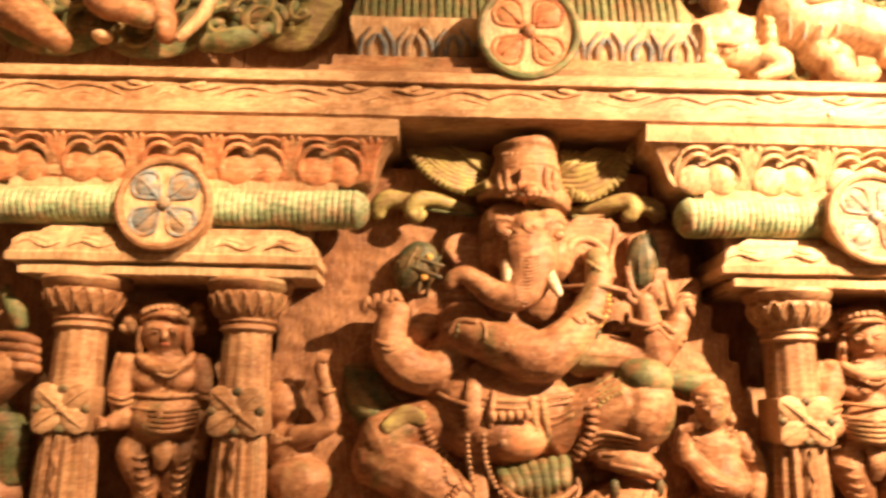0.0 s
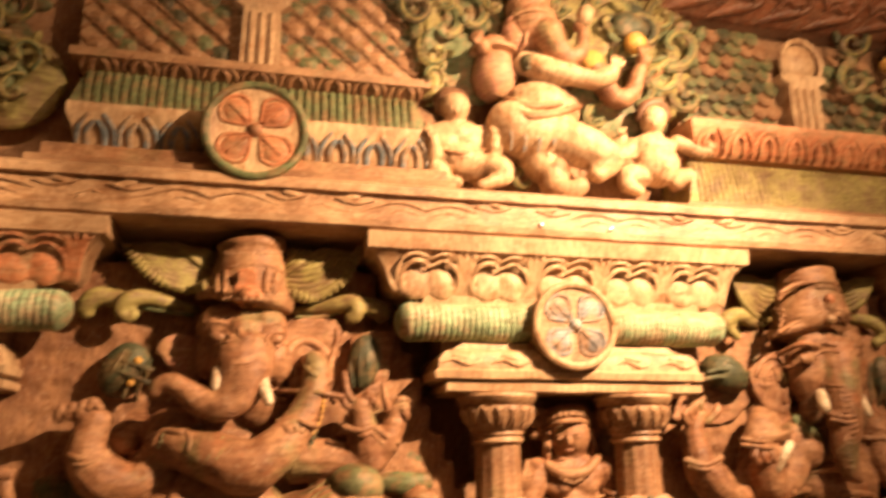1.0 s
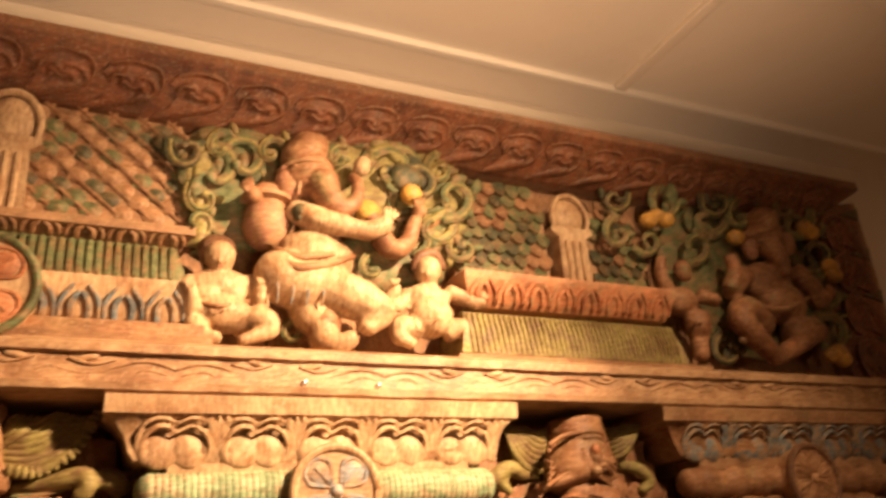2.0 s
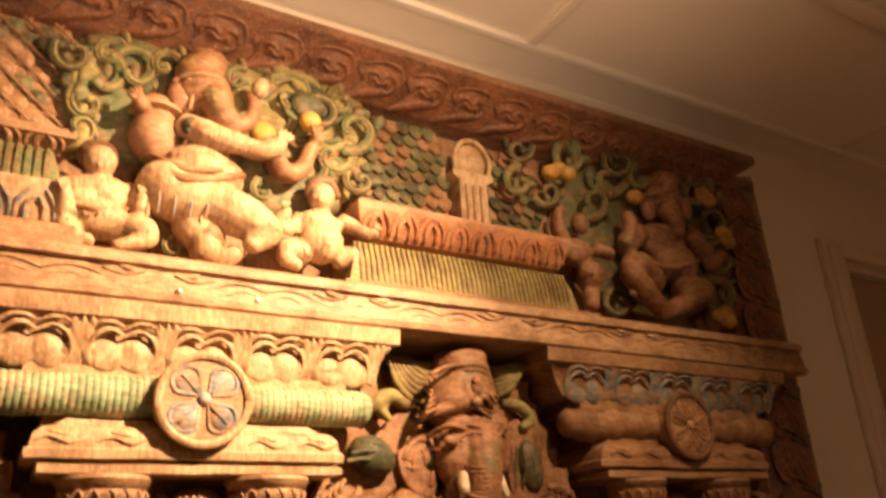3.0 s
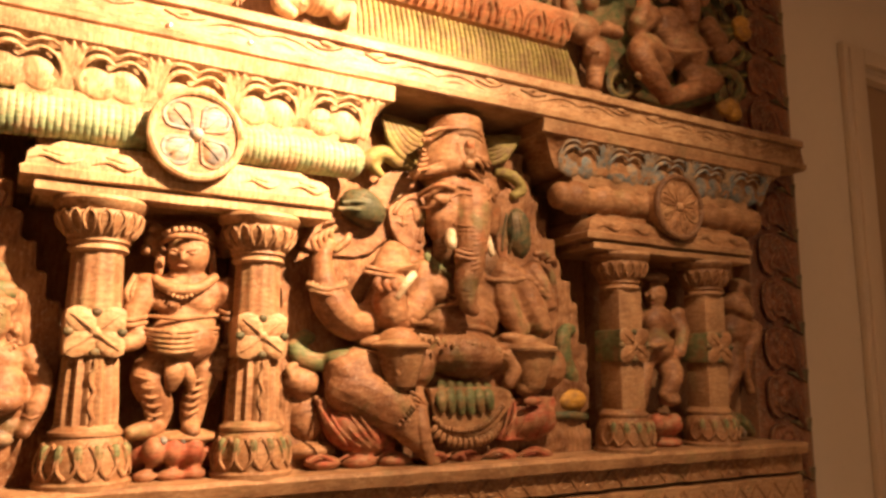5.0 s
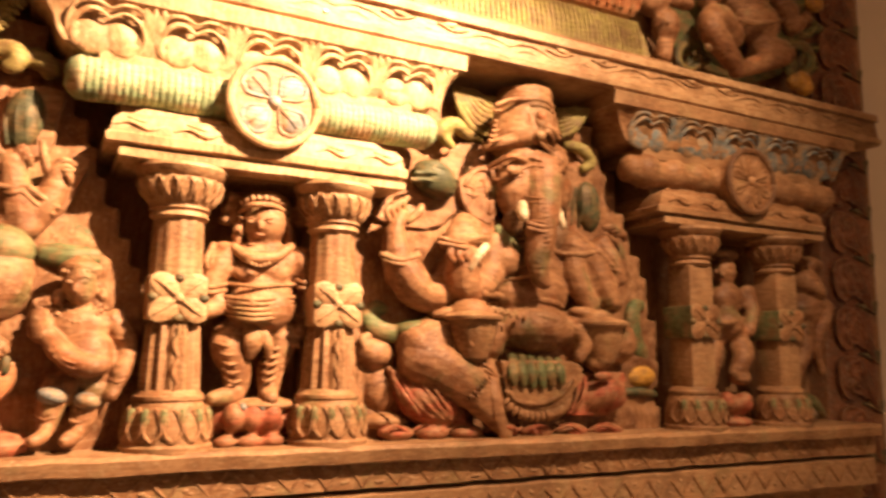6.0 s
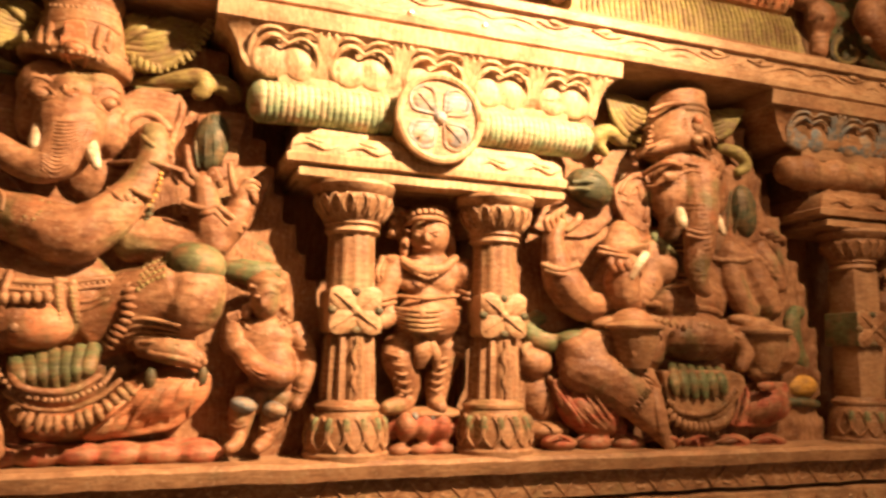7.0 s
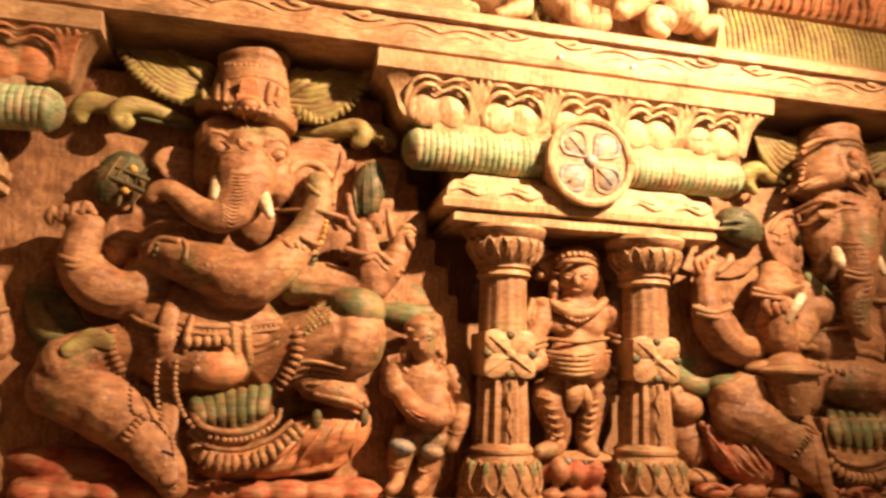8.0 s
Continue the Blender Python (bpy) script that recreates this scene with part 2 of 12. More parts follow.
def plate(bm, outline, back, front):
    """A flat carved form with the outline (x, z), from back to front in depth."""
    ring = [p.to_2d() for p in glide([(x, z, 0) for x, z in outline] + [(*outline[0], 0)], 3)[:-1]]
    rows = [[bm.verts.new((x, y, z)) for x, z in ring] for y in (back, front)]
    for i in range(len(ring)):
        j = (i + 1) % len(ring)
        bm.faces.new((rows[0][i], rows[0][j], rows[1][j], rows[1][i]))
    faces = [bm.faces.new(rows[0][::-1]), bm.faces.new(rows[1])]
    bmesh.ops.triangulate(bm, faces=faces)
    return bm


SKIN = []


def rest_on(forms):
    """From here on() lays things on these forms."""
    SKIN[:] = [BVHTree.FromBMesh(bm) for _, bm in forms]


def on(pts, sink=0.3):
    """The points (x, y, z, radius) moved in depth on to the surface, and sunk into it a little."""
    out = []
    for p in pts:
        met = [tree.ray_cast(Vector((p[0], 1.5, p[2])), Vector((0, 1, 0)))[0] for tree in SKIN]
        y = min((q.y for q in met if q), default=p[1])
        if abs(y - p[1]) > 0.1:
            y = p[1]
        out.append((p[0], y + sink * (p[3] if len(p) > 3 else 0.004), p[2], *p[3:]))
    return out


def fan(bm, low, high, n, r, flat=0.8):
    """A wing: n feathers side by side, from the curve low to the curve high."""
    for i in range(n):
        u = i / (n - 1)
        line = [Vector(a).lerp(Vector(b), u) for a, b in zip(low, high)]
        tube(bm, [(*p, r * k) for p, k in zip(line, (0.8, 1.0, 0.95, 0.45))], 8, 4, flat)
    return bm


def fused(bm, voxel=0.007, smooth=3):
    """The forms in bm as one carved skin."""
    me = bpy.data.meshes.new("carving")
    bm.to_mesh(me)
    bm.free()
    ob = new("carving", me)
    m = ob.modifiers.new("skin", "REMESH")
    m.mode, m.voxel_size = "VOXEL", voxel
    s = ob.modifiers.new("soft", "SMOOTH")
    s.factor, s.iterations = 0.5, smooth
    graph = bpy.context.evaluated_depsgraph_get()
    done = bpy.data.meshes.new_from_object(ob.evaluated_get(graph))
    bpy.data.objects.remove(ob)
    bpy.data.meshes.remove(me)
    out = bmesh.new()
    out.from_mesh(done)
    bpy.data.meshes.remove(done)
    for v in out.verts:
        k = rough_at(v.co.x, v.co.y, v.co.z, 0.0035, 22)
        v.co += v.normal * k
    return out


def figure(name, at, groups, label, category, group="", kind=""):
    """A carved figure, one mesh. groups: (material, forms)."""
    whole = bmesh.new()
    mats = []
    for mat, bm in groups:
        tmp = bpy.data.meshes.new("tmp")
        for f in bm.faces:
            f.material_index = len(mats)
        bm.to_mesh(tmp)
        bm.free()
        whole.from_mesh(tmp)
        bpy.data.meshes.remove(tmp)
        mats.append(mat)
    me = mesh_of(whole, name, mats, Vector(at))
    ob = new(name, me)
    ob.location = W(at)
    ANCHOR[ob.name] = Vector(at)
    return tagged(ob, label, category, group, kind)


def turned(x, y, z, ry=0.0, rx=0.0, s=1.0, mirror=False):
    return Matrix.Translation((x, y, z)) @ Matrix.Rotation(radians(rx), 4, "X") @ Matrix.Rotation(radians(ry), 4, "Y") @ Matrix.Diagonal((-s if mirror else s, s, s, 1))


def piece(name, bm, mats):
    return sharpen(mesh_of(bm, name, mats, Vector((0, 0, 0))))


# ---------------------------------------------------------------- the room
def setting(name, x0, x1, y0, y1, z0, z1, mat, label, bevel=0.0):
    return solo(name, box(bmesh.new(), x0, x1, y0, y1, z0, z1, bevel), mat, ((x0 + x1) / 2, (y0 + y1) / 2, z0), label, "wall" if "wall" in name else name.split("_")[0], "", "structure")


FLOOR, CEIL, WALLY = -1.109, 3.195, 2.09
setting("floor", -4, 8, -5, 2.4, FLOOR - 0.2, FLOOR, M_FLOOR, "pale beige floor of the room")
setting("ceiling", -4, 8, -5, 2.4, CEIL, CEIL + 0.2, M_CEIL, "off-white painted ceiling with cover strips")
DOOR_L, DOOR_R, DOOR_T = 4.545, 6.0, 2.655
setting("wall_north", -4, DOOR_L, WALLY, 2.39, FLOOR, CEIL, M_WALL, "cream painted wall behind the carved panel")
setting("wall_north_over_door", DOOR_L, DOOR_R, WALLY, 2.39, DOOR_T, CEIL, M_WALL, "cream painted wall over the door")
setting("wall_north_end", DOOR_R, 8, WALLY, 2.39, FLOOR, CEIL, M_WALL, "cream painted wall beside the door")
setting("wall_west", -4.3, -4, -5, 2.4, FLOOR, CEIL, M_WALL, "plain cream painted side wall")
setting("wall_east", 8, 8.3, -5, 2.4, FLOOR, CEIL, M_WALL, "plain cream painted side wall")
setting("wall_south", -4, 8, -5.3, -5, FLOOR, CEIL, M_WALL, "plain cream painted wall behind the viewer")


def batten(x0, x1, y0, y1):
    """A cover strip on the ceiling: a flat strip with a rounded bead."""
    bm = bmesh.new()
    if x1 - x0 > y1 - y0:
        box(bm, x0, x1, y0, y1, CEIL - 0.028, CEIL + 0.001, 0.008)
    else:
        box(bm, x0, x1, y0, y1, CEIL - 0.025, CEIL + 0.001, 0.008)
    return bm


for x0, x1, y0, y1 in ((-4, 8, 1.865, 1.905), (-4, 8, 1.09, 1.16)):
    solo("ceiling_trim", batten(x0, x1, y0, y1), M_CEIL, ((x0 + x1) / 2, y0, CEIL - 0.03), "painted wooden cover strip along the ceiling", "trim", "ceiling strips", "structure")
for x in (-1.7, 0.35, 2.4, 4.45):
    solo("ceiling_trim", batten(x, x + 0.05, -4.9, 1.863), M_CEIL, (x, 0, CEIL - 0.03), "painted wooden cover strip across the ceiling", "trim", "ceiling strips", "structure")

# the door in its frame
door = thing("door_1", ((DOOR_L + DOOR_R) / 2, 2.14, FLOOR), "closed beige painted door in a plain painted frame", "door", "", "structure")
bm = box(bmesh.new(), DOOR_L, DOOR_R, 2.19, 2.27, FLOOR + 0.01, DOOR_T, 0.006)
leaf = part("door_leaf", bm, M_DOOR, door)
for a, b, c, d in ((DOOR_L - 0.175, DOOR_L - 0.0, FLOOR, DOOR_T + 0.085), (DOOR_R, DOOR_R + 0.17, FLOOR, DOOR_T + 0.085)):
    bm = box(bmesh.new(), a, b, 2.05, WALLY - 0.001, c, d, 0.012)
    box(bm, a + 0.03, b - 0.04, 2.035, 2.052, c, d - 0.03, 0.006)
    part("door_jamb", bm, M_TRIM, door, "cream painted door casing")
bm = box(bmesh.new(), DOOR_L + 0.001, DOOR_R - 0.001, 2.05, WALLY - 0.001, DOOR_T, DOOR_T + 0.083, 0.012)
part("door_head", bm, M_TRIM, door, "cream painted door casing")
bm = box(bmesh.new(), DOOR_L + 0.001, DOOR_L + 0.03, 2.12, 2.19, FLOOR, DOOR_T, 0.004)
part("door_stop", bm, M_TRIM, door)
bm = box(bmesh.new(), DOOR_L + 0.031, DOOR_R, 2.12, 2.19, DOOR_T - 0.03, DOOR_T - 0.001, 0.004)
part("door_stop", bm, M_TRIM, door)
for z in (1.95, 0.6, -0.6):
    bm = lathe(bmesh.new(), DOOR_L + 0.045, 2.11, [(z, 0.012), (z + 0.04, 0.016), (z + 0.17, 0.016), (z + 0.2, 0.009)], 12)
    part("hinge", bm, M_STEEL, leaf, "small steel butt hinge")
bm = block([(FLOOR, 3.7, DOOR_L - 0.18, 2.06), (FLOOR + 0.15, 3.7, DOOR_L - 0.18, 2.06), (FLOOR + 0.17, 3.7, DOOR_L - 0.18, 2.075)], WALLY - 0.001)
solo("baseboard", bm, M_TRIM, (4, 2.07, FLOOR), "cream painted skirting board", "baseboard", "", "structure")

# ---------------------------------------------------------------- the carved panel: board, frame, beam, ledge
LEFT, RIGHT, BACK = -1.9, 3.67, 2.05
panel = thing("carved_wall_panel", (0.9, 2.06, 0.3), "large carved teak wall panel with worn paint, fixed to the wall", "wall panel")
random.seed(4)
# back board of upright planks
x = LEFT
while x < RIGHT - 0.05:
    w = min(random.uniform(0.24, 0.36), RIGHT - 0.02 - x)
    part("plank", box(bmesh.new(), x, x + w - 0.004, BACK + random.uniform(0, 0.006), 2.085, 0.25, 2.9, 0.004), M_BOARD, panel)
    x += w

# top frame, a slanted face with leaves
bm = block([(2.775, LEFT, 3.47, 1.99), (2.785, LEFT, 3.47, 1.975), (2.9, LEFT, 3.655, 1.86), (2.912, LEFT, 3.66, 1.845), (2.945, LEFT, 3.662, 1.85), (2.955, LEFT, 3.655, 1.87)], 2.085, 0.08)
top_frame = part("top_frame", bm, M_LEAF, panel, "red-brown leaf-carved top moulding")
# side frame
bm = bmesh.new()
prof = [(3.455, 2.0), (3.462, 1.975), (3.478, 1.968), (3.635, 1.9), (3.65, 1.888), (3.672, 1.892), (3.672, 2.085), (3.455, 2.085)]
rows = [[bm.verts.new((px, py, z)) for px, py in prof] for z in (0.3, 1.2, 2.1, 2.86)]
for lo, hi in zip(rows, rows[1:]):
    for i in range(len(prof)):
        bm.faces.new((lo[i], lo[(i + 1) % len(prof)], hi[(i + 1) % len(prof)], hi[i]))
bm.faces.new(rows[0][::-1]), bm.faces.new(rows[-1])
bmesh.ops.recalc_face_normals(bm, faces=bm.faces)
side_frame = part("side_frame", bm, M_LEAF, panel, "red-brown leaf-carved side moulding")


def leaf_piece():
    """A broad curled leaf about 0.19 wide and 0.15 high that sweeps off into a tail, standing out towards -y."""
    bm = bmesh.new()
    plate(bm, [(-0.062, 0.052), (0.0, 0.07), (0.07, 0.062), (0.09, 0.02), (0.07, -0.03), (0.01, -0.06), (-0.06, -0.078), (-0.125, -0.088), (-0.075, -0.045), (-0.05, -0.005), (-0.078, 0.02)], 0.03, 0.004)
    blob(bm, 0.012, 0.012, 0.018, 0.066, 0.018, 0.04, 8, 16)
    tube(bm, [(-0.055, 0.002, -0.005, 0.005), (-0.045, -0.004, 0.022, 0.006), (-0.012, -0.007, 0.024, 0.006), (0.006, -0.006, 0.006, 0.005), (0.024, -0.008, 0.026, 0.006), (0.055, -0.005, 0.02, 0.006), (0.066, 0.0, -0.012, 0.005), (0.03, 0.0, -0.04, 0.004), (-0.05, 0.002, -0.066, 0.004)], 8, 4)
    tube(bm, [(-0.03, 0.0, -0.01, 0.004), (-0.022, -0.006, 0.006, 0.005), (0.004, -0.008, -0.008, 0.004), (0.028, -0.006, 0.004, 0.005), (0.036, -0.002, -0.016, 0.004)], 8, 4)
    for k in range(2):
        tube(bm, [(0.03 - 0.03 * k, 0.0, -0.028 - 0.004 * k, 0.004), (-0.02 - 0.02 * k, -0.001, -0.05, 0.005), (-0.1, 0.003, -0.08 + 0.008 * k, 0.003)], 8, 4)
    tube(bm, [(-0.06, 0.003, 0.052, 0.005), (0.0, 0.001, 0.068, 0.006), (0.068, 0.002, 0.06, 0.006), (0.086, 0.004, 0.02, 0.005), (0.068, 0.004, -0.03, 0.004)], 8, 4)
    return fused(bm, 0.0045, 1)


def corner_piece():
    bm = bmesh.new()
    v = [bm.verts.new(p) for p in ((-0.03, 0, 0.045), (0.03, 0, 0.05), (0.002, 0, -0.045), (-0.028, -0.014, 0.04), (0.026, -0.014, 0.043), (0.002, -0.012, -0.03))]
    for f in ((3, 4, 5), (0, 3, 5, 2), (4, 1, 2, 5), (0, 1, 4, 3), (0, 2, 1)):
        bm.faces.new([v[i] for i in f])
    bmesh.ops.recalc_face_normals(bm, faces=bm.faces)
    return bm


LEAF, LEAF_GREEN = piece("leaf", leaf_piece(), M_LEAF), piece("corner_leaf", corner_piece(), M_DEEP)
for i in range(29):
    x = -1.75 + 0.185 * i
    if x < 3.45:
        stamp("leaf", LEAF, top_frame, turned(x, 1.914, 2.832, 0, 45, 1.0))
        stamp("corner_leaf", LEAF_GREEN, top_frame, turned(x + 0.1, 1.909, 2.873, 0, 45, 1.0))
for i in range(12):
    z = 0.62 + 0.19 * i
    m = Matrix.Translation((3.549, 1.911, z)) @ Matrix.Rotation(radians(-23), 4, "Z") @ Matrix.Rotation(radians(-90), 4, "Y")
    stamp("leaf", LEAF, side_frame, m)
    m = Matrix.Translation((3.618, 1.904, z + 0.095)) @ Matrix.Rotation(radians(-23), 4, "Z") @ Matrix.Rotation(radians(100), 4, "Y")
    stamp("corner_leaf", LEAF_GREEN, side_frame, m)

# beam
bm = block([(1.905, LEFT, 3.6, 1.80), (1.912, LEFT, 3.6, 1.785), (1.93, LEFT, 3.6, 1.783), (1.934, LEFT, 3.6, 1.795), (1.998, LEFT, 3.6, 1.803), (2.002, LEFT, 3.6, 1.788), (2.026, LEFT, 3.6, 1.788), (2.034, LEFT, 3.6, 1.8)], 2.049, 0.03, 0.006)
beam = solo("carved_beam", bm, M_BEAM, (0.9, 2.0, 1.9), "long pale carved wooden beam with a wavy vine", "beam")
random.seed(7)


def vine_piece():
    """One wave of the vine, 0.27 long, with its curled leaves."""
    bm = bmesh.new()
    pts = [(-0.135 + 0.27 * i / 8, 0, 0.016 * math.sin(2 * math.pi * i / 8), 0.0035) for i in range(9)]
    tube(bm, pts, 6, 3, 0.9)
    tube(bm, [(-0.13, 0, -0.018, 0.003), (-0.07, -0.001, -0.004, 0.004), (-0.03, -0.001, -0.02, 0.003)], 6, 3)
    tube(bm, [(0.0, 0, 0.018, 0.003), (0.05, -0.001, 0.006, 0.004), (0.1, -0.001, 0.02, 0.003)], 6, 3)
    blob(bm, -0.07, 0.002, -0.018, 0.03, 0.006, 0.008, 12, 10)
    blob(bm, 0.065, 0.002, 0.02, 0.03, 0.006, 0.008, 12, 10)
    blob(bm, 0.105, 0.001, -0.02, 0.016, 0.006, 0.006, -30, 8)
    return bm


VINE = piece("vine", vine_piece(), M_BEAM)
for i in range(20):
    x = -1.75 + 0.27 * i
    if x < 3.5:
        stamp("vine", VINE, beam, turned(x, 1.799, 1.967, random.uniform(-1, 1), 6, 1.0, i % 2 == 1))
# shiny studs added to stand in for two blown-out highlights on the beam
for x in (1.131, 1.333):
    part("highlight_stud", blob(bmesh.new(), x, 1.793, 1.943, 0.008, 0.006, 0.008, 0, 10), M_STEEL, beam, "small shiny stud added for a bright highlight on the beam")

# ledge with zigzag carving
bm = block([(0.735, LEFT, 3.47, 1.83), (0.74, LEFT, 3.47, 1.8), (0.8, LEFT, 3.47, 1.8), (0.805, LEFT, 3.47, 1.772), (0.835, LEFT, 3.47, 1.765), (0.845, LEFT, 3.47, 1.775)], 2.049, 0.04, 0.005)
ledge = solo("carved_ledge", bm, M_WOOD, (0.9, 2.0, 0.735), "brown carved wooden ledge under the figures", "ledge")
bm = block([(0.63, LEFT, 3.47, 1.83), (0.635, LEFT, 3.47, 1.805), (0.72, LEFT, 3.47, 1.805), (0.728, LEFT, 3.47, 1.815)], 2.049, 0.04, 0.005)
ledge2 = solo("carved_ledge", bm, M_WOOD, (0.9, 2.0, 0.63), "brown carved wooden band with diagonal cuts", "ledge")
bm = block([(0.3, LEFT, 3.47, 1.86), (0.6, LEFT, 3.47, 1.86), (0.625, LEFT, 3.47, 1.85)], 2.049, 0.05, 0.006)
solo("lower_board", bm, M_WOOD, (0.9, 2.0, 0.3), "brown wooden board under the carved ledge", "board")


def zigzag_piece():
    bm = bmesh.new()
    for a, b in (((-0.045, 0.028), (0.0, -0.028)), ((0.0, -0.028), (0.045, 0.028))):
        tube(bm, [(a[0], 0, a[1], 0.0045), (b[0], 0, b[1], 0.0045)], 5, 2, 0.7)
    for px, pz in ((0, 0.018), (-0.045, -0.015), (0.045, -0.015)):
        blob(bm, px, 0.003, pz, 0.009, 0.005, 0.006, 0, 8)
    return bm


ZIG = piece("zigzag", zigzag_piece(), M_WOOD)
for i in range(58):
    x = LEFT + 0.06 + 0.092 * i
    if x < 3.42:
        stamp("zigzag", ZIG, ledge, turned(x, 1.799, 0.77, random.uniform(-5, 5), 0, 0.9))
        stamp("zigzag", ZIG, ledge2, turned(x + 0.04, 1.804, 0.68, random.uniform(-5, 5), 0, 1.0))

# ---------------------------------------------------------------- pavilions
def lobe_piece(w=0.2):
    """A heart of two swelling petals under nested arches, with a sheaf of lines rising at its side; about 0.2 wide and 0.12 high."""
    bm = bmesh.new()
    for s in (-1, 1):
        blob(bm, s * 0.032, 0.008, -0.02, 0.05, 0.016, 0.048, s * 18, 16)
        tube(bm, [(s * 0.066, 0.008, -0.054, 0.007), (s * 0.078, -0.006, -0.018, 0.0065), (s * 0.062, -0.018, 0.018, 0.0065), (s * 0.03, -0.022, 0.03, 0.0065), (0, -0.02, 0.016, 0.006)], 8, 4)
        tube(bm, [(s * 0.078, 0.008, -0.052, 0.005), (s * 0.09, -0.008, -0.01, 0.0055), (s * 0.074, -0.024, 0.034, 0.0055), (s * 0.036, -0.03, 0.048, 0.005), (0, -0.028, 0.036, 0.0045)], 8, 4)
    for dx in (-2, -1, 0, 1, 2):
        tube(bm, [(w / 2 + dx * 0.003, 0.012, -0.056, 0.005), (w / 2 + dx * 0.005, -0.004, -0.014, 0.0055), (w / 2 + dx * 0.012, -0.024, 0.034, 0.0055), (w / 2 + dx * 0.021, -0.034, 0.052 - 0.003 * abs(dx), 0.005)], 8, 4)
    return fused(bm, 0.0045, 1)


def petal_form(cx, y, cz, r, a, wide):
    """One petal of a round flower: a swelling leaf with a raised outline."""
    bm = bmesh.new()
    blob(bm, cx + 0.52 * r * math.cos(a), y + 0.002, cz + 0.52 * r * math.sin(a), r * 0.33, 0.009, r * 0.19 * wide, -math.degrees(a), 14)
    for s in (-1, 1):
        pts = [(cx + r * (k * math.cos(a + s * d * wide)), y - 0.001, cz + r * (k * math.sin(a + s * d * wide)), 0.0055) for k, d in ((0.16, 0.1), (0.4, 0.36), (0.64, 0.38), (0.8, 0.2), (0.84, 0.0))]
        tube(bm, pts, 6, 3, 0.8)
    tube(bm, [(cx + r * k * math.cos(a), y - 0.006, cz + r * k * math.sin(a), 0.004) for k in (0.2, 0.45, 0.7)], 6, 2)
    return bm


def disc(parent, cx, cz, r, yf, mat_face, mat_petal, mat_rim, petals, style, notched=False):
    bm = lathe(bmesh.new(), 0, 0, [(-0.07, r * 0.97), (-0.01, r), (0.004, r * 0.99), (0.01, r * 0.93), (0.004, r * 0.87), (0.002, r * 0.5), (0.004, 0.002)], 48, 40 if notched else 0, 0.03)
    bmesh.ops.transform(bm, matrix=Matrix.Translation((cx, yf, cz)) @ Matrix.Rotation(radians(90), 4, "X"), verts=bm.verts)
    d = part("medallion", bm, mat_face, parent, "round carved flower medallion")
    bm = bmesh.new()
    ring = [(cx + r * 0.95 * math.cos(2 * math.pi * i / 40), yf - 0.004, cz + r * 0.95 * math.sin(2 * math.pi * i / 40), 0.011) for i in range(41)]
    tube(bm, ring, 8, 1)
    part("rim", bm, mat_rim, d)
    for i in range(petals):
        part("petal", petal_form(cx, yf - 0.003, cz, r, 2 * math.pi * i / petals + math.pi / petals, min(1.5, 5.5 / petals)), mat_petal, d)
    part("boss", blob(bmesh.new(), cx, yf - 0.006, cz, r * 0.15, 0.013, r * 0.15, 0, 12), mat_petal, d)
    return d


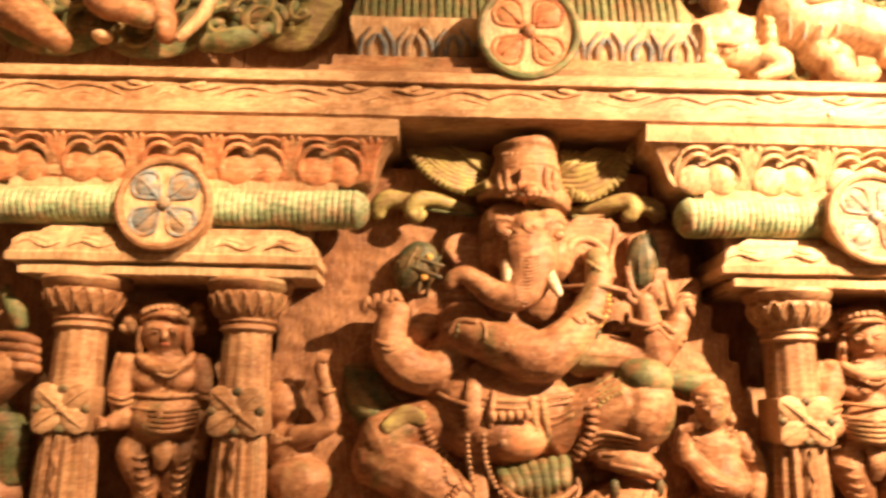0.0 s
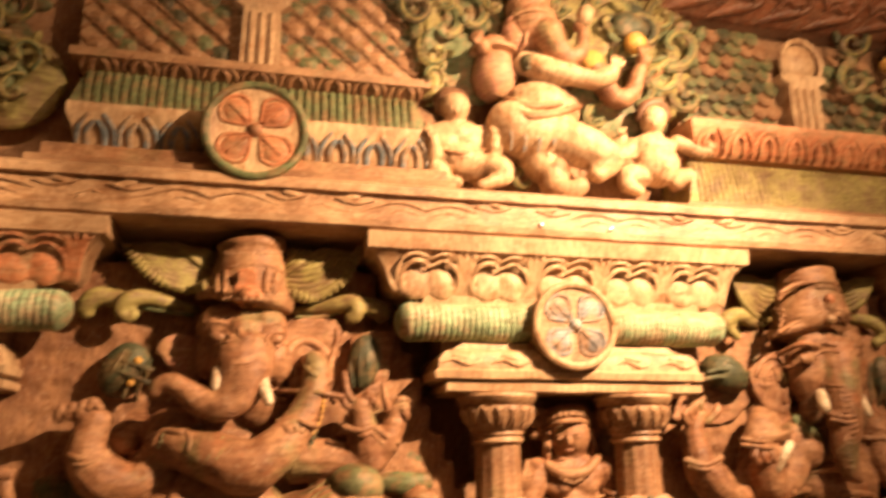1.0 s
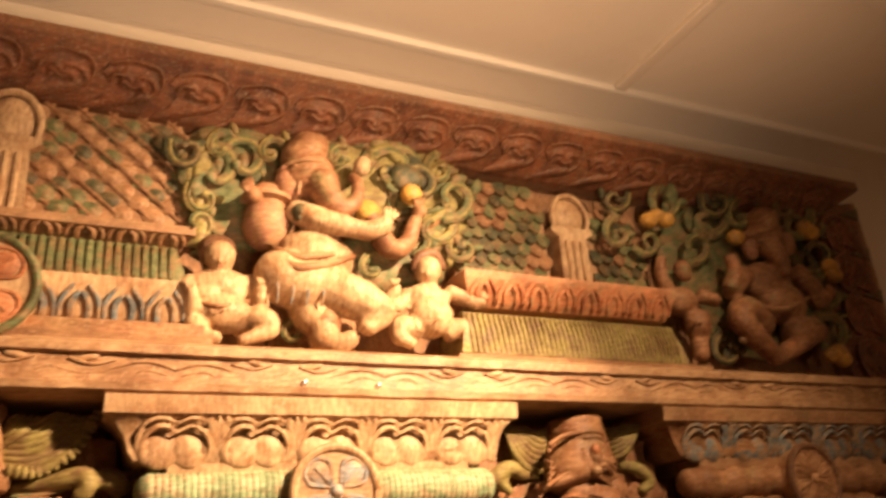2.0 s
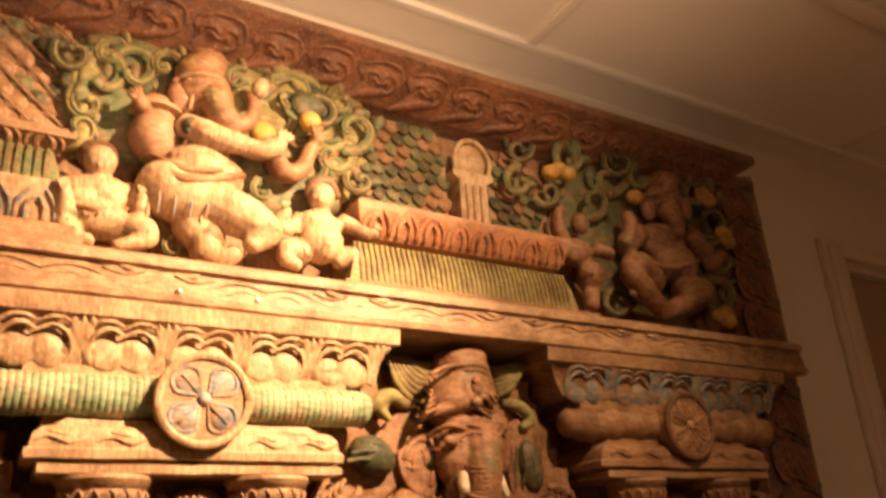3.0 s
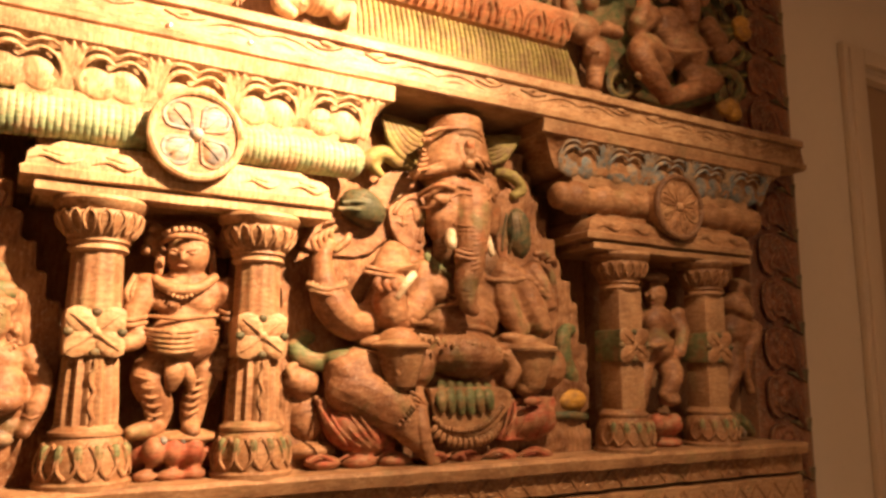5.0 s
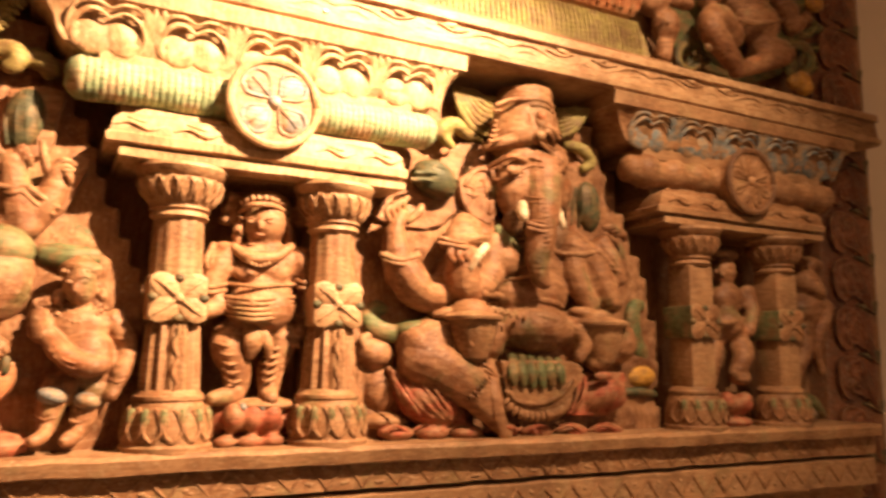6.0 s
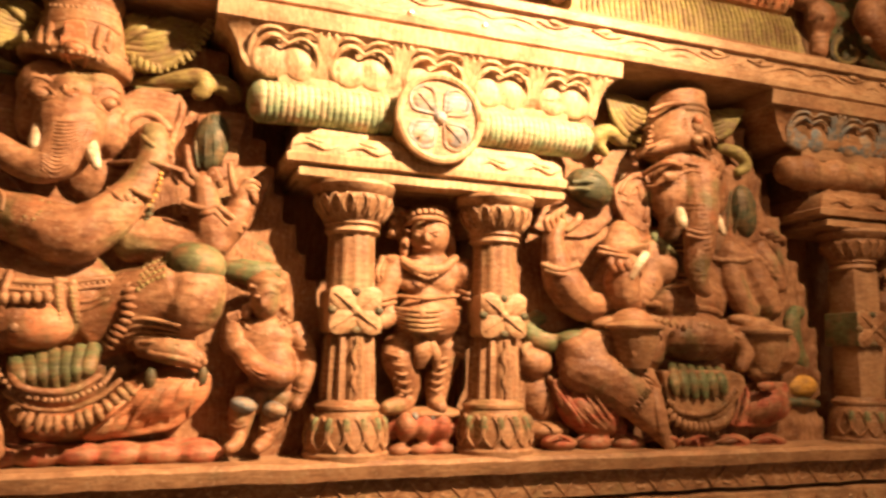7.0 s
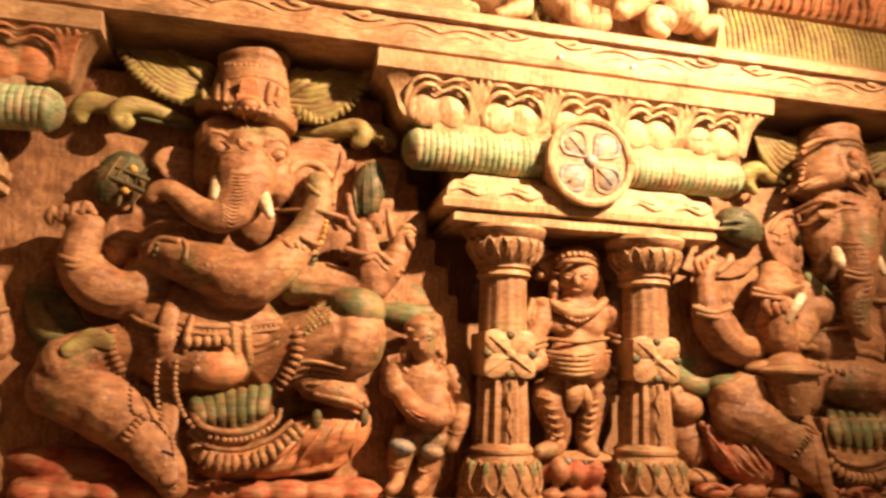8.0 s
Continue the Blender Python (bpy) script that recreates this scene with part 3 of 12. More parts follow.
def column(parent, cx, cy, square, mats, tilt=0):
    m_cap, m_shaft, m_base, m_flower = mats
    col = part("column", lathe(bmesh.new(), cx, cy, [(1.0, 0.03), (1.4, 0.03)], 8), m_shaft, parent)
    # capital
    bm = lathe(bmesh.new(), cx, cy, [(1.372, 0.058), (1.38, 0.068), (1.386, 0.066), (1.392, 0.062), (1.398, 0.07), (1.404, 0.068), (1.412, 0.072), (1.435, 0.088), (1.455, 0.095), (1.468, 0.09), (1.474, 0.098), (1.49, 0.106), (1.498, 0.104)], 40, 0)
    cap = part("capital", bm, m_cap, col, "bell-shaped capital carved with petals")
    bm = bmesh.new()
    for i in range(9):
        a = math.pi + math.pi * (i + 0.5) / 9
        for s in (-1, 1):
            tube(bm, [(cx + q * math.cos(a + s * e), cy + q * math.sin(a + s * e), z, 0.0032) for q, e, z in ((0.074, 0.05, 1.412), (0.09, 0.14, 1.433), (0.096, 0.13, 1.452), (0.095, 0.02, 1.465))], 6, 3)
    part("petals", bm, m_cap, cap)
    # shaft, in two lengths
    if square:
        bm = box(bmesh.new(), cx - 0.052, cx + 0.052, cy - 0.052, cy + 0.052, 1.2, 1.374, 0.01)
        box(bm, cx - 0.052, cx + 0.052, cy - 0.052, cy + 0.052, 0.975, 1.14, 0.01)
        part("shaft", bm, m_shaft, col)
    else:
        bm = lathe(bmesh.new(), cx, cy, [(1.22, 0.062), (1.3, 0.06), (1.374, 0.058)], 48, 12, 0.06)
        part("shaft", bm, m_shaft, col, "upper fluted shaft")
        bm = lathe(bmesh.new(), cx, cy, [(0.965, 0.069), (1.04, 0.067), (1.125, 0.062), (1.135, 0.058)], 60, 15, 0.12)
        part("shaft", bm, m_shaft, col, "lower fluted shaft")
        bm = bmesh.new()
        pts = [(cx + 0.006 * math.sin(i * 1.9), cy - 0.067 + 0.001 * i / 4, 0.98 + 0.018 * i, 0.005) for i in range(9)]
        tube(bm, pts, 6, 2)
        part("vine", bm, m_shaft, col)
    # flower block
    h = 0.064
    bm = box(bmesh.new(), cx - h, cx + h, cy - h, cy + h, 1.135, 1.24, 0.008)
    blk = part("flower_block", bm, m_cap if not square else M_GREEN, col, "square block carved with a four-petalled flower")
    bm = bmesh.new()
    for sx in (-1, 1):
        for sz in (-1, 1):
            blob(bm, cx + sx * 0.031, cy - h + 0.001, 1.188 + sz * 0.026, 0.037, 0.007, 0.028, -sx * sz * 40, 14)
            tube(bm, [(cx, cy - h - 0.006, 1.188, 0.003), (cx + sx * 0.03, cy - h - 0.008, 1.188 + sz * 0.024, 0.003), (cx + sx * 0.052, cy - h - 0.005, 1.188 + sz * 0.04, 0.002)], 6, 2)
    blob(bm, cx, cy - h - 0.003, 1.188, 0.013, 0.009, 0.012, 0, 10)
    part("flower", bm, m_flower, blk)
    for dx, dz in ((-0.056, 0), (0.056, 0), (0, 0.045), (0, -0.046)):
        part("bud", blob(bmesh.new(), cx + dx, cy - h, 1.188 + dz, 0.012, 0.008, 0.01, 0, 8), M_DEEP, blk)
    # base
    bm = lathe(bmesh.new(), cx, cy, [(0.842, 0.102), (0.856, 0.104), (0.862, 0.097), (0.875, 0.096), (0.905, 0.095), (0.93, 0.089), (0.948, 0.08), (0.954, 0.076), (0.958, 0.08), (0.966, 0.08), (0.971, 0.074), (0.98, 0.068)], 40)
    base = part("base", bm, m_base, col, "bulging column base carved with lotus petals")
    bm, bm2 = bmesh.new(), bmesh.new()
    for i in range(7):
        a = math.pi + math.pi * (i + 0.5) / 7
        for s in (-1, 1):
            tube(bm, [(cx + q * math.cos(a + s * e), cy + q * math.sin(a + s * e), z, 0.004) for q, e, z in ((0.098, 0.02, 0.868), (0.099, 0.17, 0.885), (0.098, 0.2, 0.905), (0.091, 0.1, 0.93), (0.086, 0.0, 0.942))], 6, 3)
        blob(bm2, cx + 0.09 * math.cos(a + math.pi / 14), cy + 0.09 * math.sin(a + math.pi / 14), 0.918, 0.012, 0.012, 0.024, 0, 8)
    part("petals", bm, m_base, base)
    part("leaf_tip", bm2, M_GREEN, base)
    return col


def pavilion(cx, half_cornice, half_abacus, dx_cols, looks, label, square=False):
    m_top, m_lobe, m_roll, m_ab, mats, m_face, m_petal, m_rim, petals, style, notched = looks
    pav = thing("pavilion", (cx, 2.0, 0.845), label, "carved pavilion", "pavilions of the panel")
    c, a = half_cornice, half_abacus
    back = 2.049
    rings = [(1.752, cx - c + 0.085, cx + c - 0.085, 1.845), (1.757, cx - c + 0.075, cx + c - 0.075, 1.83), (1.775, cx - c + 0.06, cx + c - 0.06, 1.822), (1.81, cx - c + 0.05, cx + c - 0.05, 1.825), (1.84, cx - c + 0.03, cx + c - 0.03, 1.812), (1.856, cx - c + 0.012, cx + c - 0.012, 1.797), (1.86, cx - c, cx + c, 1.79), (1.9, cx - c, cx + c, 1.783), (1.904, cx - c, cx + c, 1.79)]
    corn = part("cornice", block(rings, back, 0.04, 0.005), m_top, pav, "swelling cornice carved with double petals")
    n = 5
    w = (2 * c - 0.14) / n
    me = piece("double_petal", lobe_piece(w), m_lobe)
    for i in range(n):
        stamp("double_petal", me, corn, turned(cx - c + 0.07 + w * (i + 0.5), 1.828, 1.803, 0, 0, min(1.0, w / 0.19)))
    # upper slab and the ribbed roll
    part("slab", block([(1.715, cx - c + 0.15, cx + c - 0.15, 1.835), (1.748, cx - c + 0.15, cx + c - 0.15, 1.83), (1.752, cx - c + 0.16, cx + c - 0.16, 1.84)], back, 0.04, 0.006), m_ab, pav)
    bm = bmesh.new()
    x0, x1 = cx - c + 0.105, cx + c - 0.095
    if square:
        steps = 9
        pts = []
        for i in range(steps * 8 + 1):
            u = i / (steps * 8)
            r = 0.05 + 0.005 * (1 if (i // 4) % 2 else -1)
            pts.append((x0 + (x1 - x0) * u, 1.86, 1.675, r))
        tube(bm, pts, 16, 1)
    else:
        steps = 56
        pts = []
        for i in range(steps * 4 + 1):
            u = i / (steps * 4)
            r = 0.05 - 0.0022 * (i % 4 == 0) - 0.0008 * (i % 8 == 4)
            pts.append((x0 + (x1 - x0) * u, 1.85, 1.682, r))
        tube(bm, pts, 16, 1)
    for v in bm.verts:
        v.co.z += rough_at(v.co.x, v.co.y, v.co.z, 0.006, 9)
    part("roll", bm, m_roll, pav, "ribbed rounded roll moulding with worn green paint" if not square else "ribbed roll moulding")
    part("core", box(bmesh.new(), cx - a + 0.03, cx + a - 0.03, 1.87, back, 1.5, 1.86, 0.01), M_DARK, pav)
    disc(pav, cx, 1.672, 0.113, 1.782, m_face, m_petal, m_rim, petals, style, notched)
    # abacus
    rings = [(1.53, cx - a + 0.02, cx + a - 0.02, 1.83), (1.534, cx - a, cx + a, 1.8), (1.552, cx - a - 0.002, cx + a + 0.002, 1.797), (1.558, cx - a + 0.008, cx + a - 0.008, 1.803), (1.585, cx - a + 0.012, cx + a - 0.012, 1.803), (1.602, cx - a + 0.03, cx + a - 0.03, 1.812), (1.612, cx - a + 0.055, cx + a - 0.055, 1.835), (1.626, cx - a + 0.08, cx + a - 0.08, 1.838), (1.632, cx - a + 0.08, cx + a - 0.08, 1.85)]
    ab = part("abacus", block(rings, back, 0.04, 0.006), m_ab, pav, "thick moulded slab over the columns")
    for s in (-1, 1):
        for k in range(2):
            bm = bmesh.new()
            xx = cx + s * (0.17 + 0.13 * k)
            tube(bm, [(xx - 0.055, 1.804, 1.57, 0.003), (xx - 0.02, 1.802, 1.582, 0.005), (xx + 0.02, 1.802, 1.568, 0.005), (xx + 0.055, 1.804, 1.58, 0.003)], 6, 3)
            blob(bm, xx, 1.806, 1.588, 0.03, 0.006, 0.007, 10, 8)
            part("scroll", bm, m_ab, ab)
    part("slab", block([(1.499, cx - a + 0.045, cx + a - 0.02, 1.822), (1.503, cx - a + 0.03, cx + a - 0.002, 1.808), (1.52, cx - a + 0.03, cx + a - 0.002, 1.806), (1.524, cx - a + 0.04, cx + a - 0.01, 1.815)], back, 0.04, 0.006), m_ab, pav)
    for s in (-1, 1):
        column(pav, cx + s * dx_cols, 1.872, square, mats)
    return pav


CREAM_LOOK = (M_PALE, M_PALE, M_TEAL, M_PALE, (M_BEAM, M_WOOD, M_WOOD, M_BEAM), M_BEAM, M_GREYBLUE, M_PALE, 4, False, False)
LEFT_LOOK = (M_BEAM, M_ORANGE, M_TEAL, M_PALE, (M_WOOD, M_WOOD, M_WOOD, M_BEAM), M_PALE, M_BLUE, M_WOOD, 4, False, False)
RIGHT_LOOK = (M_WOOD, M_BLUE, M_WOOD, M_WOOD, (M_WOOD, M_WOOD, M_WOOD, M_WOOD), M_WOOD, M_WOOD, M_DARK, 8, False, True)
pavilion(1.207, 0.543, 0.369, 0.192, CREAM_LOOK, "pale carved wooden pavilion with two fluted columns")
pavilion(-0.507, 0.555, 0.372, 0.2, LEFT_LOOK, "brown carved wooden pavilion with orange petals and columns")
pavilion(2.86, 0.58, 0.4, 0.205, RIGHT_LOOK, "dark brown carved wooden pavilion with blue-painted petals", True)

# board that backs each large figure, with an uneven stepped edge
random.seed(11)


def back_slab(cx, left, right, top, label):
    """A rough board behind a figure, hewn in steps along its edges and narrower towards its top."""
    bm = bmesh.new()
    z = 0.845
    while z < top:
        h = 0.07
        u = (z - 0.85) / 0.9
        a = left * (1.0 - 0.5 * max(0.0, u - 0.62) ** 1.1) + random.uniform(-0.012, 0.012)
        b = right * (1.0 - 0.62 * max(0.0, u - 0.3) ** 1.15) + random.uniform(-0.012, 0.012)
        box(bm, cx - a, cx + b, 1.925 + 0.02 * u + random.uniform(-0.003, 0.003), 2.06, z - 0.01, z + h)
        z += h
    for k in range(150):
        u = random.random()
        blob(bm, cx + random.uniform(-left, right) * (0.92 - 0.3 * u), 1.934 + 0.02 * u, 0.87 + u * (top - 0.92), random.uniform(0.012, 0.06), random.uniform(0.004, 0.014), random.uniform(0.012, 0.05), random.uniform(0, 90), 10)
    bm = fused(bm, 0.008, 2)
    for v in bm.verts:
        v.co.y += rough_at(v.co.x, 3.0, v.co.z, 0.01, 9) + rough_at(v.co.x * 0.6, 7.0, v.co.z, 0.005, 40)
    return solo("back_slab", bm, M_BOARD, (cx, 2.0, 0.845), label, "board", "boards behind the figures")


back_slab(0.36, 0.62, 0.6, 1.76, "rough brown board with stepped edges behind a figure")
back_slab(2.0, 0.52, 0.55, 1.76, "rough brown board with stepped edges behind a figure")

# ---------------------------------------------------------------- upper storey behind the small figures
def ribbed_band(name, x0, x1, z0, z1, yf, mat, label, ribs, category="moulding"):
    bm = block([(z0, x0, x1, yf), (z0 + 0.01, x0, x1, yf - 0.012), ((z0 + z1) / 2, x0 + 0.015, x1 - 0.015, yf - 0.004), (z1 - 0.01, x0 + 0.03, x1 - 0.03, yf + 0.02), (z1, x0 + 0.03, x1 - 0.03, yf + 0.04)], 2.049, 0.05, 0.004)
    ob = solo(name, bm, mat, ((x0 + x1) / 2, 2.0, z0), label, category)
    bm = bmesh.new()
    n = int((x1 - x0) / ribs)
    for i in range(n):
        x = x0 + 0.03 + (x1 - x0 - 0.06) * (i + 0.5) / n
        tube(bm, [(x, yf - 0.008, z0 + 0.015, ribs * 0.36), (x, yf - 0.004, (z0 + z1) / 2, ribs * 0.42), (x, yf + 0.014, z1 - 0.014, ribs * 0.34)], 6, 2)
    part("ribbing", bm, mat, ob)
    return ob


def leafy_band(name, x0, x1, z0, z1, yf, mat, mat_leaf, label):
    bm = block([(z0, x0 + 0.03, x1 - 0.03, yf + 0.05), (z0 + 0.02, x0 + 0.02, x1 - 0.02, yf + 0.03), ((z0 + z1) / 2, x0 + 0.012, x1 - 0.012, yf + 0.018), (z1 - 0.025, x0, x1, yf), (z1, x0, x1, yf), (z1 + 0.004, x0 + 0.01, x1 - 0.01, yf + 0.015)], 2.049, 0.04, 0.004)
    ob = solo(name, bm, mat, ((x0 + x1) / 2, 2.0, z0), label, "moulding")
    n = max(2, int((x1 - x0) / 0.1))
    for i in range(n):
        x = x0 + 0.02 + (x1 - x0 - 0.04) * (i + 0.5) / n
        bm = bmesh.new()
        h = z1 - z0
        for s in (-1, 1):
            tube(bm, [(x + s * 0.045, yf + 0.032, z0 + 0.012, 0.005), (x + s * 0.042, yf + 0.016, z0 + h * 0.45, 0.006), (x + s * 0.018, yf + 0.004, z0 + h * 0.75, 0.005)], 6, 3)
            tube(bm, [(x + s * 0.02, yf + 0.034, z0 + 0.012, 0.008), (x + s * 0.02, yf + 0.02, z0 + h * 0.4, 0.009), (x + s * 0.004, yf + 0.01, z0 + h * 0.6, 0.006)], 6, 3)
        part("leaf", bm, mat_leaf, ob)
    return ob


def lattice(name, x0, x1, z0, z1, dome, label):
    """A carved roof: lozenges between crossed bars, or a dome of overlapping scales."""
    bm = block([(z0, x0, x1, 1.985), (z0 + (z1 - z0) * 0.7, x0, x1, 1.985), (z1, x0 + 0.03, x1 - 0.03, 1.998)], 2.049, 0.05, 0.003)
    ob = solo(name, bm, M_WOOD, ((x0 + x1) / 2, 2.0, z0), label, "carved roof")
    dx, dz = (0.05, 0.044) if dome else (0.082, 0.07)
    shapes = []
    for mat in (M_GREEN, M_DEEP, M_WOOD):
        q = bmesh.new()
        if dome:
            plate(q, [(-0.024, 0.03), (0.024, 0.03), (0.026, -0.006), (0.0, -0.03), (-0.026, -0.006)], 0.012, -0.004)
            blob(q, 0, -0.003, -0.006, 0.013, 0.005, 0.014, 0, 8)
        else:
            blob(q, 0, 0.006, 0, 0.03, 0.008, 0.026, 0, 10)
            blob(q, 0.003, 0.002, -0.004, 0.014, 0.006, 0.012, 20, 8)
        shapes.append(piece("scale", q, mat))
    row, z = 0, z0 + dz * 0.6
    mid, half = (x0 + x1) / 2, (x1 - x0) / 2
    while z < z1 - 0.012:
        x = x0 + dx * (0.5 + 0.5 * (row % 2))
        while x < x1 - dx * 0.3:
            u = (z - z0) / (z1 - z0)
            if not dome or abs(x - mid) < half * math.sqrt(max(0.05, 1 - max(0.0, u - 0.45) ** 2 * 2.6)):
                kind = random.choice((0, 0, 1, 2) if dome else (0, 1, 2, 2))
                stamp("scale", shapes[kind], ob, Matrix.Translation((x + random.uniform(-0.004, 0.004), 1.978, z + random.uniform(-0.004, 0.004))) @ Matrix.Rotation(radians(-16 if dome else 0), 4, "X") @ Matrix.Rotation(radians(random.uniform(-12, 12)), 4, "Y") @ Matrix.Diagonal((random.uniform(0.85, 1.1), 1, random.uniform(0.85, 1.1), 1)))
            x += dx
        row, z = row + 1, z + (dz if dome else dz / 2)
    if not dome:
        bars = bmesh.new()
        slope = dz / dx
        for s in (-1, 1):
            k = x0 - (z1 - z0) / slope
            while k < x1 + (z1 - z0) / slope:
                a, b = (k, z0), (k + s * (z1 - z0) / slope, z1)
                t0, t1 = sorted(((x0 - a[0]) / (b[0] - a[0]), (x1 - a[0]) / (b[0] - a[0])))
                t0, t1 = max(0.0, t0), min(1.0, t1)
                if t1 - t0 > 0.08:
                    pts = [(a[0] + (b[0] - a[0]) * t, 1.981 + 0.004 * (s > 0) + random.uniform(-0.003, 0.003), a[1] + (b[1] - a[1]) * t, random.uniform(0.004, 0.0065)) for t in (t0, (t0 + t1) / 2, t1)]
                    tube(bars, pts, 6, 3, 0.8)
                k += dx
        part("grille", bars, M_WOOD, ob)
    return ob


def arch_niche(cx, z0, z1, w, label):
    ob = solo("arched_niche", block([(z0, cx - w, cx + w, 1.95), (z0 + 0.02, cx - w * 0.8, cx + w * 0.8, 1.945), (z0 + (z1 - z0) * 0.55, cx - w * 0.75, cx + w * 0.75, 1.945), (z0 + (z1 - z0) * 0.6, cx - w * 1.15, cx + w * 1.15, 1.94), (z0 + (z1 - z0) * 0.66, cx - w * 1.1, cx + w * 1.1, 1.945)], 2.049, 0.03, 0.003), M_PALE, (cx, 2.0, z0), label, "niche")
    bm = bmesh.new()
    zc = z0 + (z1 - z0) * 0.8
    r = (z1 - z0) * 0.2
    blob(bm, cx, 1.97, zc, w * 0.95, 0.035, r, 0, 20)
    tube(bm, [(cx - w * 0.9, 1.95, zc - r * 0.9, 0.008), (cx - w, 1.945, zc, 0.01), (cx - w * 0.6, 1.945, zc + r * 0.8, 0.01), (cx, 1.945, zc + r * 1.05, 0.011), (cx + w * 0.6, 1.945, zc + r * 0.8, 0.01), (cx + w, 1.945, zc, 0.01), (cx + w * 0.9, 1.95, zc - r * 0.9, 0.008)], 8, 4)
    part("arch", bm, M_PALE, ob)
    bm = bmesh.new()
    for s in (-0.4, 0, 0.4):
        tube(bm, [(cx + s * w, 1.943, z0 + 0.02, 0.008), (cx + s * w, 1.943, z0 + (z1 - z0) * 0.5, 0.008)], 6, 2)
    part("fluting", bm, M_PALE, ob)
    return ob


# left of the dancing figure
lattice("carved_roof", -0.11, 0.84, 2.41, 2.77, False, "carved roof of small brown and green scales")
arch_niche(0.37, 2.39, 2.76, 0.07, "small pale carved niche with an arched top")
leafy_band("roof_edge", -0.12, 0.86, 2.35, 2.41, 1.93, M_WOOD, M_WOOD, "narrow brown carved moulding under the roof")
ribbed_band("ribbed_moulding", -0.1, 0.84, 2.225, 2.35, 1.915, M_GREEN, "ribbed wooden moulding with worn green paint", 0.024)
leafy_band("blue_moulding", -0.09, 0.86, 2.1, 2.215, 1.85, M_PALE, M_BLUE, "pale carved moulding with worn blue leaves")
solo("stepped_plinth", block([(2.034, -0.16, 0.9, 1.815), (2.055, -0.16, 0.9, 1.81), (2.06, -0.13, 0.88, 1.83), (2.095, -0.13, 0.88, 1.835), (2.1, -0.12, 0.87, 1.85)], 2.049, 0.04, 0.005), M_WOOD, (0.37, 1.95, 2.034), "brown stepped plinth on the beam", "plinth")
updisc = thing("round_medallion", (0.372, 1.9, 2.034), "round medallion with four red petals and notched green rim", "medallion")
disc(updisc, 0.372, 2.148, 0.13, 1.79, M_PALE, M_ORANGE, M_GREEN, 4, True, True)
# right of it
lattice("carved_roof", 1.69, 2.06, 2.37, 2.74, True, "domed carved roof of dark green scales")
lattice("carved_roof", 2.24, 2.5, 2.37, 2.68, True, "domed carved roof of dark green scales")
arch_niche(2.15, 2.34, 2.7, 0.075, "small pale carved niche with an arched top")
leafy_band("leafy_moulding", 1.66, 2.5, 2.235, 2.34, 1.862, M_ORANGE, M_ORANGE, "orange carved moulding with upright leaves")
ribbed_band("ribbed_moulding", 1.63, 2.5, 2.06, 2.215, 1.875, M_LIME, "ribbed wooden moulding with worn olive paint", 0.02)
solo("stepped_plinth", block([(2.034, 1.6, 2.56, 1.83), (2.055, 1.6, 2.56, 1.825), (2.06, 1.62, 2.54, 1.85)], 2.049, 0.04, 0.005), M_WOOD, (2.08, 1.95, 2.034), "brown stepped plinth on the beam", "plinth")

# ---------------------------------------------------------------- carved figures
# large carved elephant-headed seated statue in worn wood
forms = []
g = bmesh.new()
blob(g, 0.275, 1.955, 1.372, 0.228, 0.045, 0.161, 0)
blob(g, 0.219, 1.900, 1.413, 0.067, 0.060, 0.054, 0)
blob(g, 0.312, 1.905, 1.211, 0.183, 0.095, 0.119, 0)
blob(g, 0.304, 1.905, 1.147, 0.144, 0.112, 0.074, 0)
blob(g, 0.308, 1.945, 1.045, 0.247, 0.060, 0.097, 0)
tube(g, [(0.189, 1.925, 1.168, 0.0742), (0.086, 1.910, 1.149, 0.0699), (0.012, 1.895, 1.118, 0.0660)], 12, 4, 1)
tube(g, [(-0.005, 1.910, 1.092, 0.0687), (0.093, 1.890, 1.059, 0.0760), (0.187, 1.860, 0.996, 0.0630), (0.247, 1.820, 0.938, 0.0475), (0.286, 1.810, 0.874, 0.0283)], 14, 4, 0.9)
tube(g, [(0.452, 1.930, 1.153, 0.0955), (0.545, 1.890, 1.194, 0.0818), (0.620, 1.865, 1.223, 0.0764)], 12, 4, 1)
blob(g, 0.647, 1.855, 1.210, 0.076, 0.075, 0.095, 8)
tube(g, [(0.620, 1.890, 1.158, 0.0478), (0.569, 1.880, 1.115, 0.0392), (0.544, 1.875, 1.091, 0.0311)], 12, 4, 1)
tube(g, [(0.556, 1.870, 1.094, 0.0259), (0.606, 1.850, 1.088, 0.0322), (0.672, 1.850, 1.067, 0.0220)], 12, 4, 1)
tube(g, [(0.568, 1.875, 1.127, 0.0183), (0.618, 1.860, 1.121, 0.0234), (0.648, 1.860, 1.094, 0.0209)], 12, 4, 1)
tube(g, [(0.204, 1.920, 1.350, 0.0598), (0.141, 1.885, 1.290, 0.0553), (0.080, 1.870, 1.304, 0.0570), (0.039, 1.865, 1.355, 0.0469), (0.045, 1.865, 1.414, 0.0397), (0.054, 1.865, 1.444, 0.0349)], 12, 4, 1)
tube(g, [(0.216, 1.935, 1.406, 0.0449), (0.142, 1.930, 1.413, 0.0391), (0.103, 1.925, 1.383, 0.0439)], 12, 4, 1)
blob(g, 0.025, 1.860, 1.450, 0.032, 0.030, 0.022, -10)
